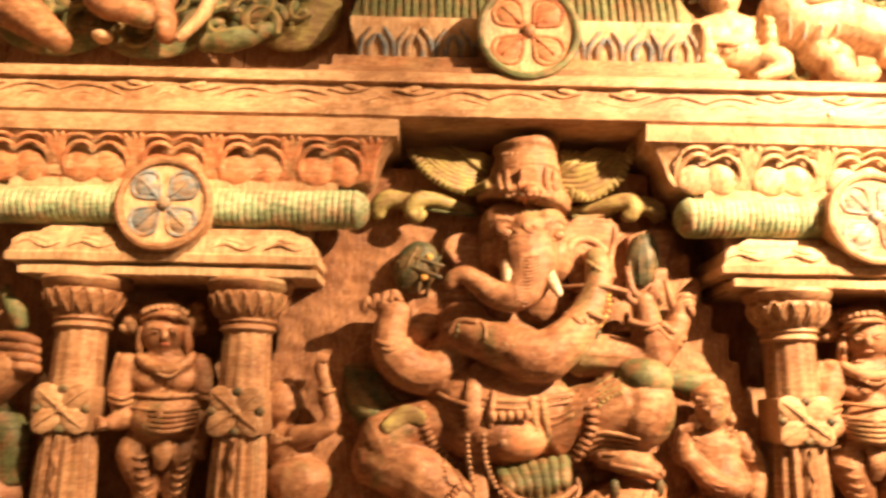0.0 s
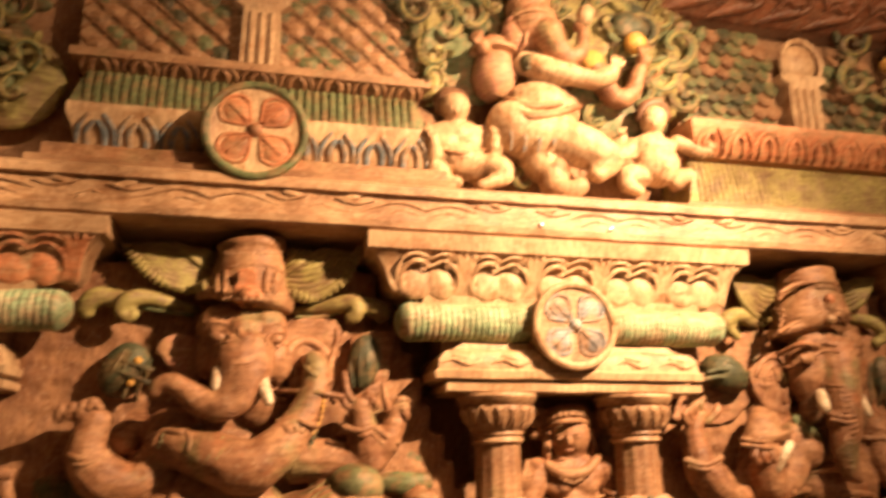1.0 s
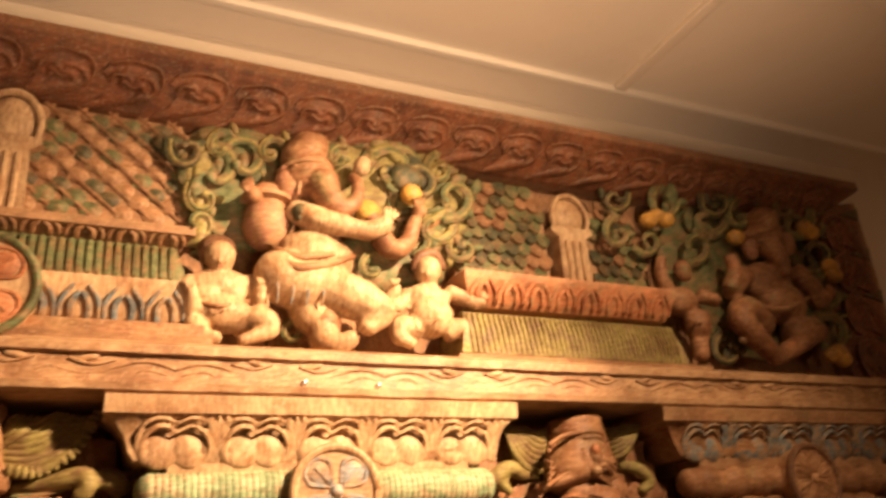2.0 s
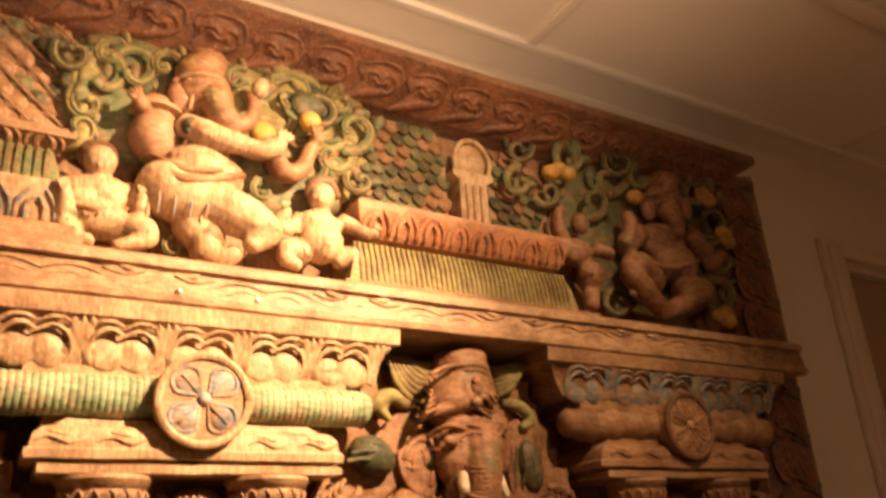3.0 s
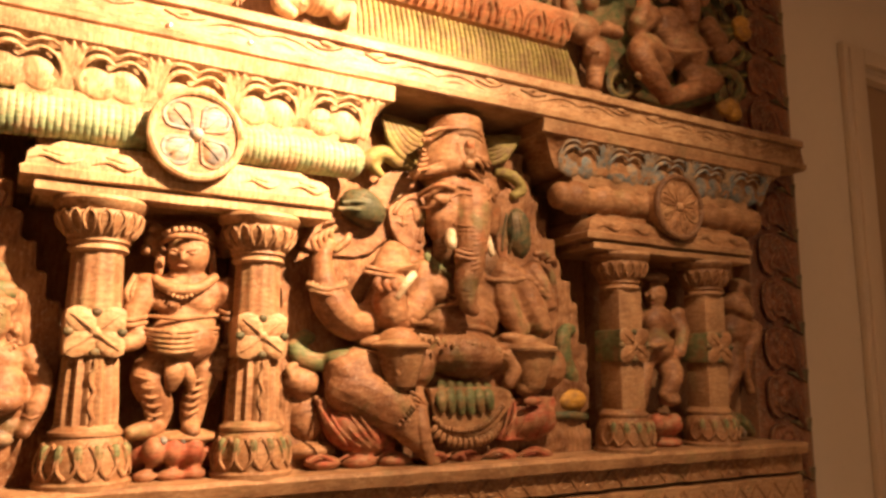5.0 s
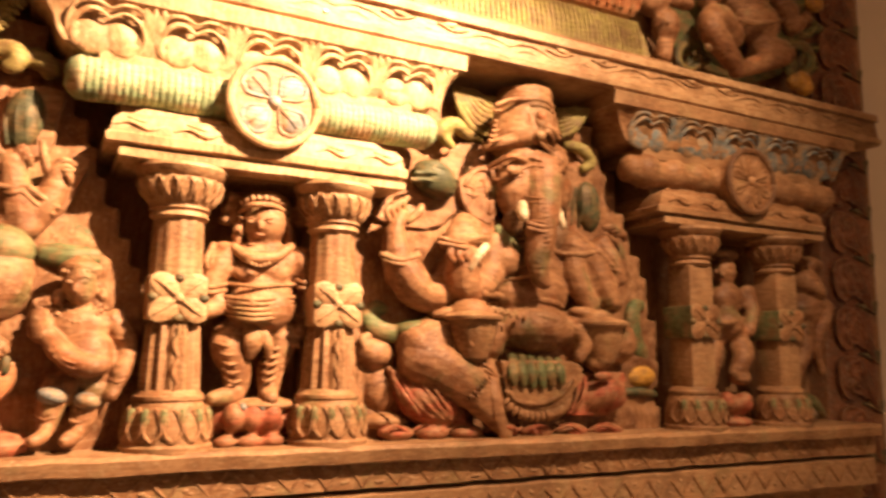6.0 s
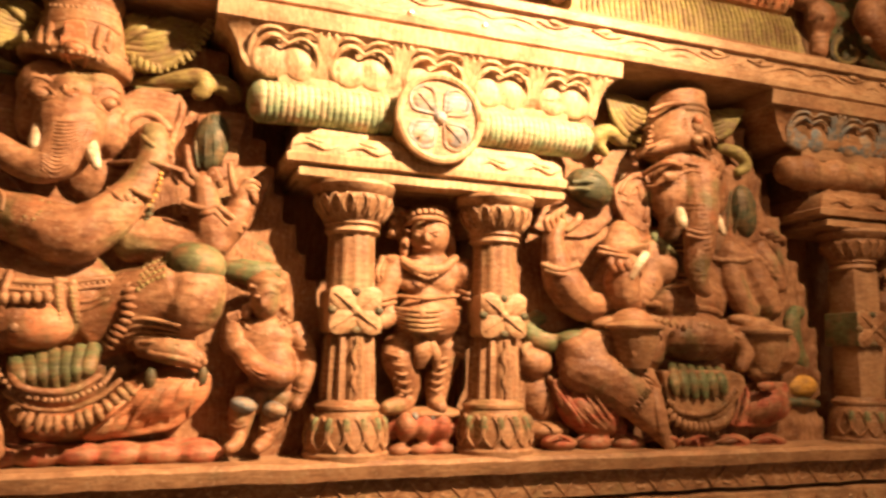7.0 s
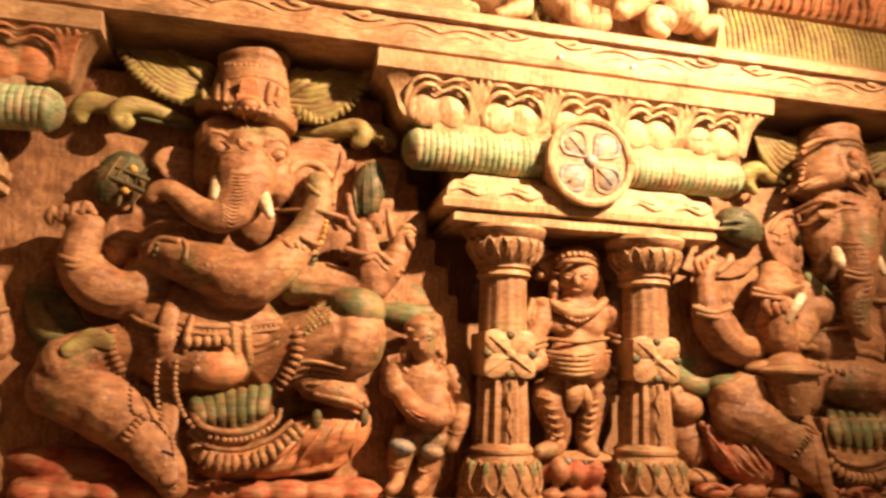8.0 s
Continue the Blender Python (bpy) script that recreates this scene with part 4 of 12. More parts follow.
tube(g, [(0.189, 1.870, 1.396, 0.0431), (0.251, 1.845, 1.374, 0.0529), (0.333, 1.820, 1.343, 0.0601), (0.399, 1.810, 1.325, 0.0627), (0.463, 1.815, 1.366, 0.0535), (0.508, 1.830, 1.426, 0.0415), (0.539, 1.840, 1.487, 0.0356), (0.549, 1.850, 1.544, 0.0347), (0.540, 1.860, 1.587, 0.0269)], 14, 4, 0.9)
tube(g, [(0.505, 1.910, 1.340, 0.0591), (0.584, 1.900, 1.337, 0.0540), (0.665, 1.890, 1.331, 0.0488), (0.723, 1.880, 1.380, 0.0382), (0.749, 1.875, 1.434, 0.0302)], 12, 4, 1)
tube(g, [(0.685, 1.885, 1.328, 0.0488), (0.673, 1.870, 1.387, 0.0445), (0.663, 1.860, 1.426, 0.0363), (0.656, 1.855, 1.472, 0.0296)], 12, 4, 1)
blob(g, 0.659, 1.850, 1.467, 0.032, 0.025, 0.030, 0)
blob(g, 0.748, 1.865, 1.460, 0.027, 0.020, 0.036, 20)
blob(g, 0.365, 1.905, 1.624, 0.113, 0.095, 0.113, 0)
blob(g, 0.316, 1.875, 1.656, 0.061, 0.060, 0.061, 0)
blob(g, 0.418, 1.880, 1.654, 0.059, 0.060, 0.062, 0)
blob(g, 0.295, 1.890, 1.592, 0.037, 0.060, 0.066, 8)
blob(g, 0.449, 1.895, 1.580, 0.043, 0.060, 0.065, 0)
blob(g, 0.367, 1.850, 1.640, 0.053, 0.050, 0.050, 0)
tube(g, [(0.372, 1.850, 1.603, 0.0760), (0.371, 1.830, 1.544, 0.0722), (0.358, 1.815, 1.498, 0.0585), (0.325, 1.800, 1.466, 0.0425), (0.282, 1.795, 1.474, 0.0335), (0.247, 1.795, 1.499, 0.0272), (0.220, 1.795, 1.514, 0.0235), (0.196, 1.800, 1.511, 0.0210), (0.181, 1.805, 1.493, 0.0185)], 16, 4, 0.9)
blob(g, 0.431, 1.930, 1.475, 0.082, 0.050, 0.068, 0)
forms.append((M_SKIN, fused(g, 0.005, 2)))
g = bmesh.new()
plate(g, [(0.464, 1.660), (0.516, 1.690), (0.591, 1.682), (0.610, 1.650), (0.591, 1.577), (0.585, 1.500), (0.515, 1.480), (0.471, 1.545)], 1.965, 1.885)
plate(g, [(0.635, 1.645), (0.708, 1.667), (0.755, 1.659), (0.740, 1.597), (0.729, 1.516), (0.660, 1.496)], 1.97, 1.91)
plate(g, [(0.556, 1.384), (0.636, 1.417), (0.808, 1.523), (0.796, 1.443), (0.750, 1.355), (0.669, 1.309)], 1.97, 1.91)
forms.append((M_SKIN, fused(g, 0.005, 2)))
rest_on(forms)
g = bmesh.new()
tube(g, on([(0.482, 1.910, 1.542, 0.0123), (0.478, 1.910, 1.598, 0.0123), (0.504, 1.910, 1.626, 0.0124), (0.545, 1.910, 1.624, 0.0125), (0.575, 1.910, 1.596, 0.0125)]), 8, 4, 1)
tube(g, on([(0.589, 1.915, 1.682, 0.0098), (0.602, 1.915, 1.650, 0.0098), (0.586, 1.915, 1.584, 0.0097), (0.578, 1.915, 1.523, 0.0097)]), 8, 4, 1)
tube(g, on([(0.516, 1.905, 1.589, 0.0069), (0.525, 1.905, 1.555, 0.0068), (0.547, 1.905, 1.536, 0.0069)]), 8, 4, 1)
blob(g, 0.313, 1.812, 1.624, 0.022, 0.012, 0.013, 14)
tube(g, on([(0.284, 1.808, 1.625, 0.0051), (0.300, 1.808, 1.641, 0.0051), (0.325, 1.808, 1.640, 0.0051), (0.344, 1.808, 1.618, 0.0051)]), 8, 4, 1)
tube(g, on([(0.290, 1.810, 1.615, 0.0044), (0.315, 1.810, 1.605, 0.0045), (0.341, 1.810, 1.613, 0.0045)]), 8, 4, 1)
tube(g, on([(0.275, 1.815, 1.642, 0.0064), (0.298, 1.815, 1.663, 0.0064), (0.331, 1.815, 1.656, 0.0064)]), 8, 4, 1)
blob(g, 0.447, 1.830, 1.624, 0.018, 0.012, 0.013, -14)
tube(g, on([(0.419, 1.826, 1.614, 0.0052), (0.435, 1.826, 1.638, 0.0052), (0.456, 1.826, 1.643, 0.0053), (0.466, 1.826, 1.636, 0.0053)]), 8, 4, 1)
tube(g, on([(0.425, 1.828, 1.609, 0.0046), (0.448, 1.828, 1.604, 0.0046), (0.468, 1.828, 1.620, 0.0046)]), 8, 4, 1)
tube(g, on([(0.415, 1.833, 1.640, 0.0066), (0.439, 1.833, 1.663, 0.0066), (0.465, 1.833, 1.659, 0.0066)]), 8, 4, 1)
tube(g, on([(0.359, 1.795, 1.645, 0.0051), (0.365, 1.795, 1.624, 0.0051), (0.381, 1.795, 1.621, 0.0051), (0.390, 1.795, 1.635, 0.0051), (0.379, 1.795, 1.642, 0.0051)]), 8, 4, 1)
for k in range(15):
    u = k / 14
    tube(g, on([(0.324 + 0.011 * u, 1.802, 1.561 - 0.109 * u, 0.003), (0.372 + -0.013 * u, 1.769 - 0.012 * u, 1.556 - 0.116 * u, 0.004), (0.421 + -0.030 * u, 1.80 - 0.01 * u, 1.573 - 0.101 * u, 0.003)]), 6, 4, 1)
tube(g, [(-0.005, 1.840, 1.443, 0.0098), (-0.017, 1.835, 1.457, 0.0109), (-0.025, 1.838, 1.442, 0.0097), (-0.022, 1.850, 1.430, 0.0073)], 8, 4, 1)
tube(g, [(0.017, 1.840, 1.450, 0.0098), (0.005, 1.835, 1.463, 0.0110), (-0.003, 1.838, 1.448, 0.0098), (0.000, 1.850, 1.437, 0.0074)], 8, 4, 1)
tube(g, [(0.039, 1.840, 1.457, 0.0098), (0.027, 1.835, 1.469, 0.0110), (0.019, 1.838, 1.453, 0.0098), (0.022, 1.850, 1.444, 0.0074)], 8, 4, 1)
tube(g, [(0.058, 1.840, 1.463, 0.0099), (0.047, 1.835, 1.474, 0.0111), (0.039, 1.838, 1.459, 0.0098), (0.042, 1.850, 1.450, 0.0074)], 8, 4, 1)
tube(g, [(0.061, 1.850, 1.457, 0.0112), (0.047, 1.840, 1.469, 0.0099), (0.032, 1.840, 1.475, 0.0086)], 8, 4, 1)
tube(g, [(0.651, 1.845, 1.474, 0.0121), (0.625, 1.835, 1.493, 0.0106), (0.615, 1.840, 1.548, 0.0080)], 8, 4, 1)
tube(g, [(0.641, 1.845, 1.460, 0.0107), (0.615, 1.835, 1.475, 0.0093), (0.622, 1.840, 1.512, 0.0080)], 8, 4, 1)
tube(g, [(0.664, 1.840, 1.480, 0.0107), (0.678, 1.832, 1.498, 0.0094), (0.688, 1.840, 1.479, 0.0081)], 8, 4, 1)
tube(g, [(0.671, 1.840, 1.469, 0.0107), (0.687, 1.832, 1.483, 0.0094), (0.694, 1.840, 1.463, 0.0080)], 8, 4, 1)
tube(g, [(0.736, 1.855, 1.457, 0.0095), (0.758, 1.850, 1.483, 0.0095), (0.782, 1.855, 1.478, 0.0068)], 8, 4, 1)
tube(g, [(0.742, 1.855, 1.461, 0.0095), (0.763, 1.850, 1.471, 0.0095), (0.780, 1.855, 1.464, 0.0068)], 8, 4, 1)
tube(g, [(0.749, 1.855, 1.464, 0.0095), (0.768, 1.850, 1.459, 0.0095), (0.777, 1.855, 1.449, 0.0068)], 8, 4, 1)
tube(g, [(0.756, 1.855, 1.467, 0.0095), (0.772, 1.850, 1.447, 0.0095), (0.775, 1.855, 1.435, 0.0068)], 8, 4, 1)
tube(g, [(0.727, 1.855, 1.457, 0.0109), (0.719, 1.848, 1.488, 0.0095), (0.713, 1.850, 1.521, 0.0068)], 8, 4, 1)
tube(g, on([(0.453, 1.865, 1.503, 0.0066), (0.545, 1.865, 1.497, 0.0067), (0.637, 1.865, 1.485, 0.0068)]), 8, 4, 1)
blob(g, 0.636, 1.835, 1.074, 0.009, 0.010, 0.010, 0)
blob(g, 0.650, 1.835, 1.071, 0.009, 0.010, 0.010, 0)
blob(g, 0.665, 1.835, 1.067, 0.009, 0.010, 0.010, 0)
blob(g, 0.679, 1.835, 1.064, 0.009, 0.010, 0.010, 0)
tube(g, on([(0.258, 1.860, 1.307, 0.0189), (0.241, 1.815, 1.240, 0.0207), (0.240, 1.795, 1.167, 0.0203), (0.246, 1.790, 1.085, 0.0201), (0.261, 1.785, 1.004, 0.0200), (0.273, 1.780, 0.903, 0.0209)], -0.05), 12, 4, 0.4)
beads(g, on([(0.241, 1.845, 1.292), (0.228, 1.798, 1.226), (0.227, 1.780, 1.154), (0.231, 1.778, 1.085), (0.246, 1.775, 1.010)]), 0.0052, 1.9)
beads(g, on([(0.275, 1.835, 1.293), (0.262, 1.800, 1.228), (0.264, 1.785, 1.144), (0.272, 1.782, 1.074), (0.304, 1.778, 1.017), (0.350, 1.778, 0.990), (0.414, 1.782, 0.986), (0.477, 1.800, 1.016), (0.495, 1.815, 1.052)]), 0.0057, 1.9)
tube(g, on([(0.288, 1.810, 1.242, 0.0073), (0.279, 1.790, 1.168, 0.0084), (0.288, 1.785, 1.074, 0.0083), (0.319, 1.782, 1.019, 0.0083), (0.366, 1.782, 1.001, 0.0083), (0.424, 1.785, 1.004, 0.0084), (0.472, 1.800, 1.033, 0.0073)], -0.05), 8, 4, 1)
fringe(g, on([(0.179, 1.800, 0.968), (0.193, 1.790, 0.997), (0.215, 1.795, 1.024)]), 0.0163, 0.0052, 1.9)
beads(g, on([(0.257, 1.762, 0.989), (0.260, 1.762, 0.944), (0.267, 1.765, 0.888)]), 0.0052, 1.9)
beads(g, on([(0.274, 1.762, 0.989), (0.278, 1.762, 0.944), (0.285, 1.765, 0.888)]), 0.0052, 1.9)
tube(g, on([(0.564, 1.800, 1.081, 0.0087), (0.614, 1.800, 1.073, 0.0088), (0.675, 1.800, 1.056, 0.0088)]), 8, 4, 1)
forms.append((M_SKIN, g))
g = bmesh.new()
tube(g, [(0.317, 1.805, 1.549, 0.0126), (0.317, 1.790, 1.519, 0.0150), (0.317, 1.785, 1.500, 0.0124)], 12, 4, 1)
tube(g, [(0.417, 1.810, 1.533, 0.0141), (0.426, 1.790, 1.498, 0.0152), (0.438, 1.775, 1.468, 0.0088)], 12, 4, 1)
forms.append((M_IVORY, g))
g = bmesh.new()
blob(g, 0.326, 1.850, 1.538, 0.023, 0.030, 0.049, 6)
blob(g, 0.307, 1.788, 1.127, 0.010, 0.008, 0.010, 0)
blob(g, 0.474, 1.900, 1.503, 0.041, 0.020, 0.012, -8)
forms.append((M_DARK, g))
g = bmesh.new()
plate(g, [(0.164, 1.601), (0.179, 1.630), (0.219, 1.643), (0.261, 1.631), (0.271, 1.571), (0.260, 1.522), (0.222, 1.532)], 1.96, 1.895)
forms.append((M_ROSE, fused(g, 0.0055, 2)))
g = bmesh.new()
tube(g, on([(0.171, 1.918, 1.598, 0.0106), (0.179, 1.918, 1.624, 0.0106), (0.217, 1.918, 1.639, 0.0107), (0.248, 1.918, 1.616, 0.0107), (0.255, 1.918, 1.561, 0.0107)]), 8, 4, 1)
tube(g, on([(0.190, 1.915, 1.589, 0.0053), (0.198, 1.915, 1.611, 0.0053), (0.221, 1.915, 1.616, 0.0053), (0.233, 1.915, 1.593, 0.0053), (0.238, 1.915, 1.545, 0.0053)]), 8, 4, 1)
forms.append((M_ROSE, g))
g = bmesh.new()
tube(g, [(0.369, 1.900, 1.706, 0.0407), (0.370, 1.900, 1.711, 0.1086), (0.371, 1.900, 1.723, 0.1196), (0.371, 1.900, 1.736, 0.1225), (0.372, 1.900, 1.748, 0.1090), (0.372, 1.900, 1.766, 0.0996), (0.374, 1.900, 1.793, 0.0931), (0.375, 1.900, 1.829, 0.0851), (0.376, 1.900, 1.856, 0.0812), (0.376, 1.900, 1.864, 0.0868), (0.375, 1.900, 1.879, 0.0855), (0.374, 1.900, 1.886, 0.0717), (0.374, 1.900, 1.889, 0.0166)], 32, 4, 0.9)
forms.append((M_WOOD, fused(g, 0.0055, 2)))
g = bmesh.new()
plate(g, [(0.349, 1.787), (0.389, 1.792), (0.399, 1.747), (0.411, 1.716), (0.342, 1.710), (0.347, 1.746)], 1.87, 1.79)
blob(g, 0.376, 1.785, 1.723, 0.026, 0.020, 0.020, 0)
forms.append((M_ORANGE, fused(g, 0.005, 2)))
rest_on(forms)
g = bmesh.new()
beads(g, on([(0.305, 1.865, 1.841), (0.334, 1.825, 1.834), (0.377, 1.810, 1.836), (0.417, 1.825, 1.842), (0.449, 1.865, 1.851)]), 0.0056, 1.9)
beads(g, on([(0.283, 1.860, 1.736), (0.317, 1.815, 1.719), (0.374, 1.795, 1.712), (0.431, 1.815, 1.718), (0.467, 1.860, 1.732)]), 0.0066, 1.9)
tube(g, on([(0.304, 1.810, 1.786, 0.0052), (0.333, 1.810, 1.798, 0.0052), (0.379, 1.810, 1.806, 0.0052)]), 8, 4, 1)
tube(g, on([(0.379, 1.810, 1.806, 0.0052), (0.426, 1.810, 1.807, 0.0053), (0.455, 1.810, 1.800, 0.0053)]), 8, 4, 1)
tube(g, on([(0.303, 1.835, 1.781, 0.0065), (0.303, 1.818, 1.753, 0.0104), (0.303, 1.825, 1.734, 0.0065)], -0.05), 8, 4, 1)
tube(g, on([(0.320, 1.835, 1.789, 0.0066), (0.321, 1.818, 1.755, 0.0104), (0.321, 1.825, 1.731, 0.0065)], -0.05), 8, 4, 1)
tube(g, on([(0.417, 1.835, 1.796, 0.0067), (0.417, 1.818, 1.760, 0.0105), (0.417, 1.825, 1.734, 0.0066)], -0.05), 8, 4, 1)
tube(g, on([(0.439, 1.835, 1.793, 0.0067), (0.438, 1.818, 1.759, 0.0105), (0.438, 1.825, 1.734, 0.0066)], -0.05), 8, 4, 1)
blob(g, 0.319, 1.820, 1.748, 0.016, 0.012, 0.012, 0)
blob(g, 0.430, 1.825, 1.752, 0.016, 0.012, 0.012, 0)
tube(g, on([(0.007, 1.825, 1.359, 0.0072), (0.037, 1.825, 1.349, 0.0072), (0.086, 1.825, 1.364, 0.0073)]), 8, 4, 1)
tube(g, on([(0.010, 1.825, 1.345, 0.0060), (0.043, 1.825, 1.335, 0.0060), (0.084, 1.825, 1.350, 0.0061)]), 8, 4, 1)
tube(g, on([(0.184, 1.825, 1.379, 0.0099), (0.205, 1.825, 1.408, 0.0099), (0.248, 1.825, 1.403, 0.0100)]), 8, 4, 1)
tube(g, on([(0.266, 1.820, 1.363, 0.0062), (0.266, 1.820, 1.391, 0.0062), (0.253, 1.820, 1.410, 0.0062)]), 8, 4, 1)
beads(g, on([(0.465, 1.795, 1.440), (0.498, 1.785, 1.412), (0.540, 1.800, 1.400)]), 0.0082, 1.6)
tube(g, on([(0.458, 1.800, 1.430, 0.0063), (0.490, 1.800, 1.404, 0.0064), (0.536, 1.800, 1.386, 0.0064)]), 8, 4, 1)
tube(g, on([(0.472, 1.800, 1.452, 0.0064), (0.508, 1.800, 1.429, 0.0064), (0.550, 1.800, 1.416, 0.0064)]), 8, 4, 1)
tube(g, on([(0.615, 1.830, 1.417, 0.0079), (0.653, 1.830, 1.407, 0.0079), (0.689, 1.830, 1.417, 0.0080)]), 8, 4, 1)
tube(g, on([(0.621, 1.832, 1.402, 0.0066), (0.656, 1.832, 1.394, 0.0066), (0.685, 1.832, 1.404, 0.0066)]), 8, 4, 1)
tube(g, on([(0.692, 1.845, 1.414, 0.0080), (0.723, 1.845, 1.395, 0.0080), (0.756, 1.845, 1.378, 0.0081)]), 8, 4, 1)
tube(g, on([(0.683, 1.850, 1.401, 0.0060), (0.713, 1.850, 1.379, 0.0060), (0.747, 1.850, 1.362, 0.0061)]), 8, 4, 1)
tube(g, on([(0.156, 1.805, 1.240, 0.0072), (0.189, 1.805, 1.222, 0.0072), (0.229, 1.805, 1.210, 0.0072)]), 8, 4, 1)
tube(g, on([(0.154, 1.812, 1.224, 0.0048), (0.187, 1.812, 1.206, 0.0048), (0.227, 1.812, 1.196, 0.0048)]), 8, 4, 1)
tube(g, on([(0.263, 1.797, 1.225, 0.0073), (0.337, 1.797, 1.222, 0.0073), (0.408, 1.797, 1.230, 0.0074), (0.480, 1.797, 1.243, 0.0075)]), 8, 4, 1)
tube(g, on([(0.266, 1.797, 1.209, 0.0048), (0.339, 1.797, 1.205, 0.0049), (0.409, 1.797, 1.213, 0.0049), (0.476, 1.797, 1.226, 0.0050)]), 8, 4, 1)
beads(g, on([(0.266, 1.795, 1.217), (0.338, 1.790, 1.213), (0.409, 1.795, 1.221), (0.479, 1.810, 1.235)]), 0.0048, 1.9)
blob(g, 0.284, 1.797, 1.185, 0.011, 0.012, 0.013, 0)
blob(g, 0.304, 1.797, 1.187, 0.011, 0.012, 0.013, 0)
blob(g, 0.324, 1.797, 1.188, 0.011, 0.012, 0.013, 0)
blob(g, 0.343, 1.797, 1.190, 0.011, 0.012, 0.013, 0)
blob(g, 0.363, 1.797, 1.191, 0.011, 0.012, 0.013, 0)
tube(g, on([(0.375, 1.790, 1.230, 0.0110), (0.380, 1.782, 1.190, 0.0121), (0.388, 1.785, 1.146, 0.0097)], -0.05), 8, 4, 0.6)
tube(g, on([(0.401, 1.790, 1.232, 0.0111), (0.407, 1.785, 1.191, 0.0122), (0.416, 1.790, 1.147, 0.0098)], -0.05), 8, 4, 0.6)
tube(g, on([(0.421, 1.800, 1.186, 0.0049), (0.447, 1.800, 1.192, 0.0050), (0.477, 1.800, 1.208, 0.0050)]), 8, 4, 1)
tube(g, on([(0.422, 1.802, 1.169, 0.0049), (0.448, 1.802, 1.178, 0.0050), (0.474, 1.802, 1.193, 0.0050)]), 8, 4, 1)
fringe(g, on([(0.484, 1.840, 1.254), (0.506, 1.825, 1.203), (0.499, 1.820, 1.153), (0.470, 1.825, 1.105), (0.438, 1.830, 1.082)]), 0.0256, 0.0083, 1.6)
fringe(g, on([(0.127, 1.860, 1.218), (0.137, 1.845, 1.164), (0.168, 1.835, 1.113), (0.211, 1.825, 1.071)]), -0.0221, 0.0068, 1.6)
tube(g, on([(0.122, 1.838, 1.209, 0.0048), (0.129, 1.838, 1.158, 0.0048), (0.159, 1.838, 1.107, 0.0048), (0.206, 1.838, 1.064, 0.0048)]), 8, 4, 1)
fringe(g, on([(0.305, 1.800, 0.990), (0.349, 1.792, 0.959), (0.414, 1.792, 0.952), (0.476, 1.800, 0.976), (0.522, 1.820, 1.016)]), -0.0309, 0.0095, 1.55)
tube(g, on([(0.302, 1.790, 1.000, 0.0059), (0.346, 1.790, 0.970, 0.0059), (0.413, 1.790, 0.964, 0.0060), (0.472, 1.790, 0.988, 0.0061), (0.513, 1.790, 1.024, 0.0061)]), 8, 4, 1)
tube(g, on([(0.498, 1.840, 1.143, 0.0051), (0.548, 1.840, 1.155, 0.0051), (0.623, 1.840, 1.142, 0.0052)]), 8, 4, 1)
tube(g, on([(0.504, 1.838, 1.129, 0.0051), (0.548, 1.838, 1.142, 0.0051), (0.623, 1.838, 1.132, 0.0052)]), 8, 4, 1)
tube(g, on([(0.510, 1.836, 1.116, 0.0051), (0.549, 1.836, 1.129, 0.0051), (0.623, 1.836, 1.122, 0.0051)]), 8, 4, 1)
tube(g, on([(0.515, 1.834, 1.102, 0.0051), (0.550, 1.834, 1.117, 0.0051), (0.624, 1.834, 1.112, 0.0051)]), 8, 4, 1)
tube(g, on([(0.521, 1.832, 1.089, 0.0050), (0.550, 1.832, 1.104, 0.0051), (0.624, 1.832, 1.101, 0.0051)]), 8, 4, 1)
forms.append((M_WOOD, g))
g = bmesh.new()
tube(g, on([(0.357, 1.768, 1.713, 0.0044), (0.361, 1.768, 1.726, 0.0044), (0.375, 1.768, 1.733, 0.0044), (0.393, 1.768, 1.730, 0.0045), (0.399, 1.768, 1.715, 0.0044), (0.387, 1.768, 1.703, 0.0044), (0.368, 1.768, 1.701, 0.0044), (0.357, 1.768, 1.713, 0.0044)]), 8, 4, 1)
blob(g, 0.340, 1.838, 1.135, 0.074, 0.046, 0.052, 0)
forms.append((M_ORANGE, g))
g = bmesh.new()
blob(g, 0.592, 1.915, 0.985, 0.121, 0.085, 0.063, -16)
blob(g, 0.480, 1.920, 0.929, 0.169, 0.075, 0.041, -8)
plate(g, [(0.524, 1.002), (0.572, 1.043), (0.637, 1.036), (0.697, 1.041), (0.694, 0.992), (0.655, 0.935), (0.580, 0.906), (0.383, 0.897)], 1.98, 1.87)
forms.append((M_ORANGE, fused(g, 0.006, 2)))
rest_on(forms)
g = bmesh.new()
tube(g, on([(0.446, 1.850, 0.903, 0.0043), (0.500, 1.828, 0.957, 0.0056), (0.566, 1.855, 1.023, 0.0038)], -0.05), 6, 4, 0.7)
tube(g, on([(0.486, 1.850, 0.911, 0.0044), (0.532, 1.828, 0.966, 0.0056), (0.588, 1.855, 1.026, 0.0038)], -0.05), 6, 4, 0.7)
tube(g, on([(0.528, 1.850, 0.918, 0.0044), (0.565, 1.828, 0.977, 0.0056), (0.611, 1.855, 1.029, 0.0039)], -0.05), 6, 4, 0.7)
tube(g, on([(0.570, 1.850, 0.926, 0.0044), (0.598, 1.828, 0.987, 0.0057), (0.634, 1.855, 1.031, 0.0039)], -0.05), 6, 4, 0.7)
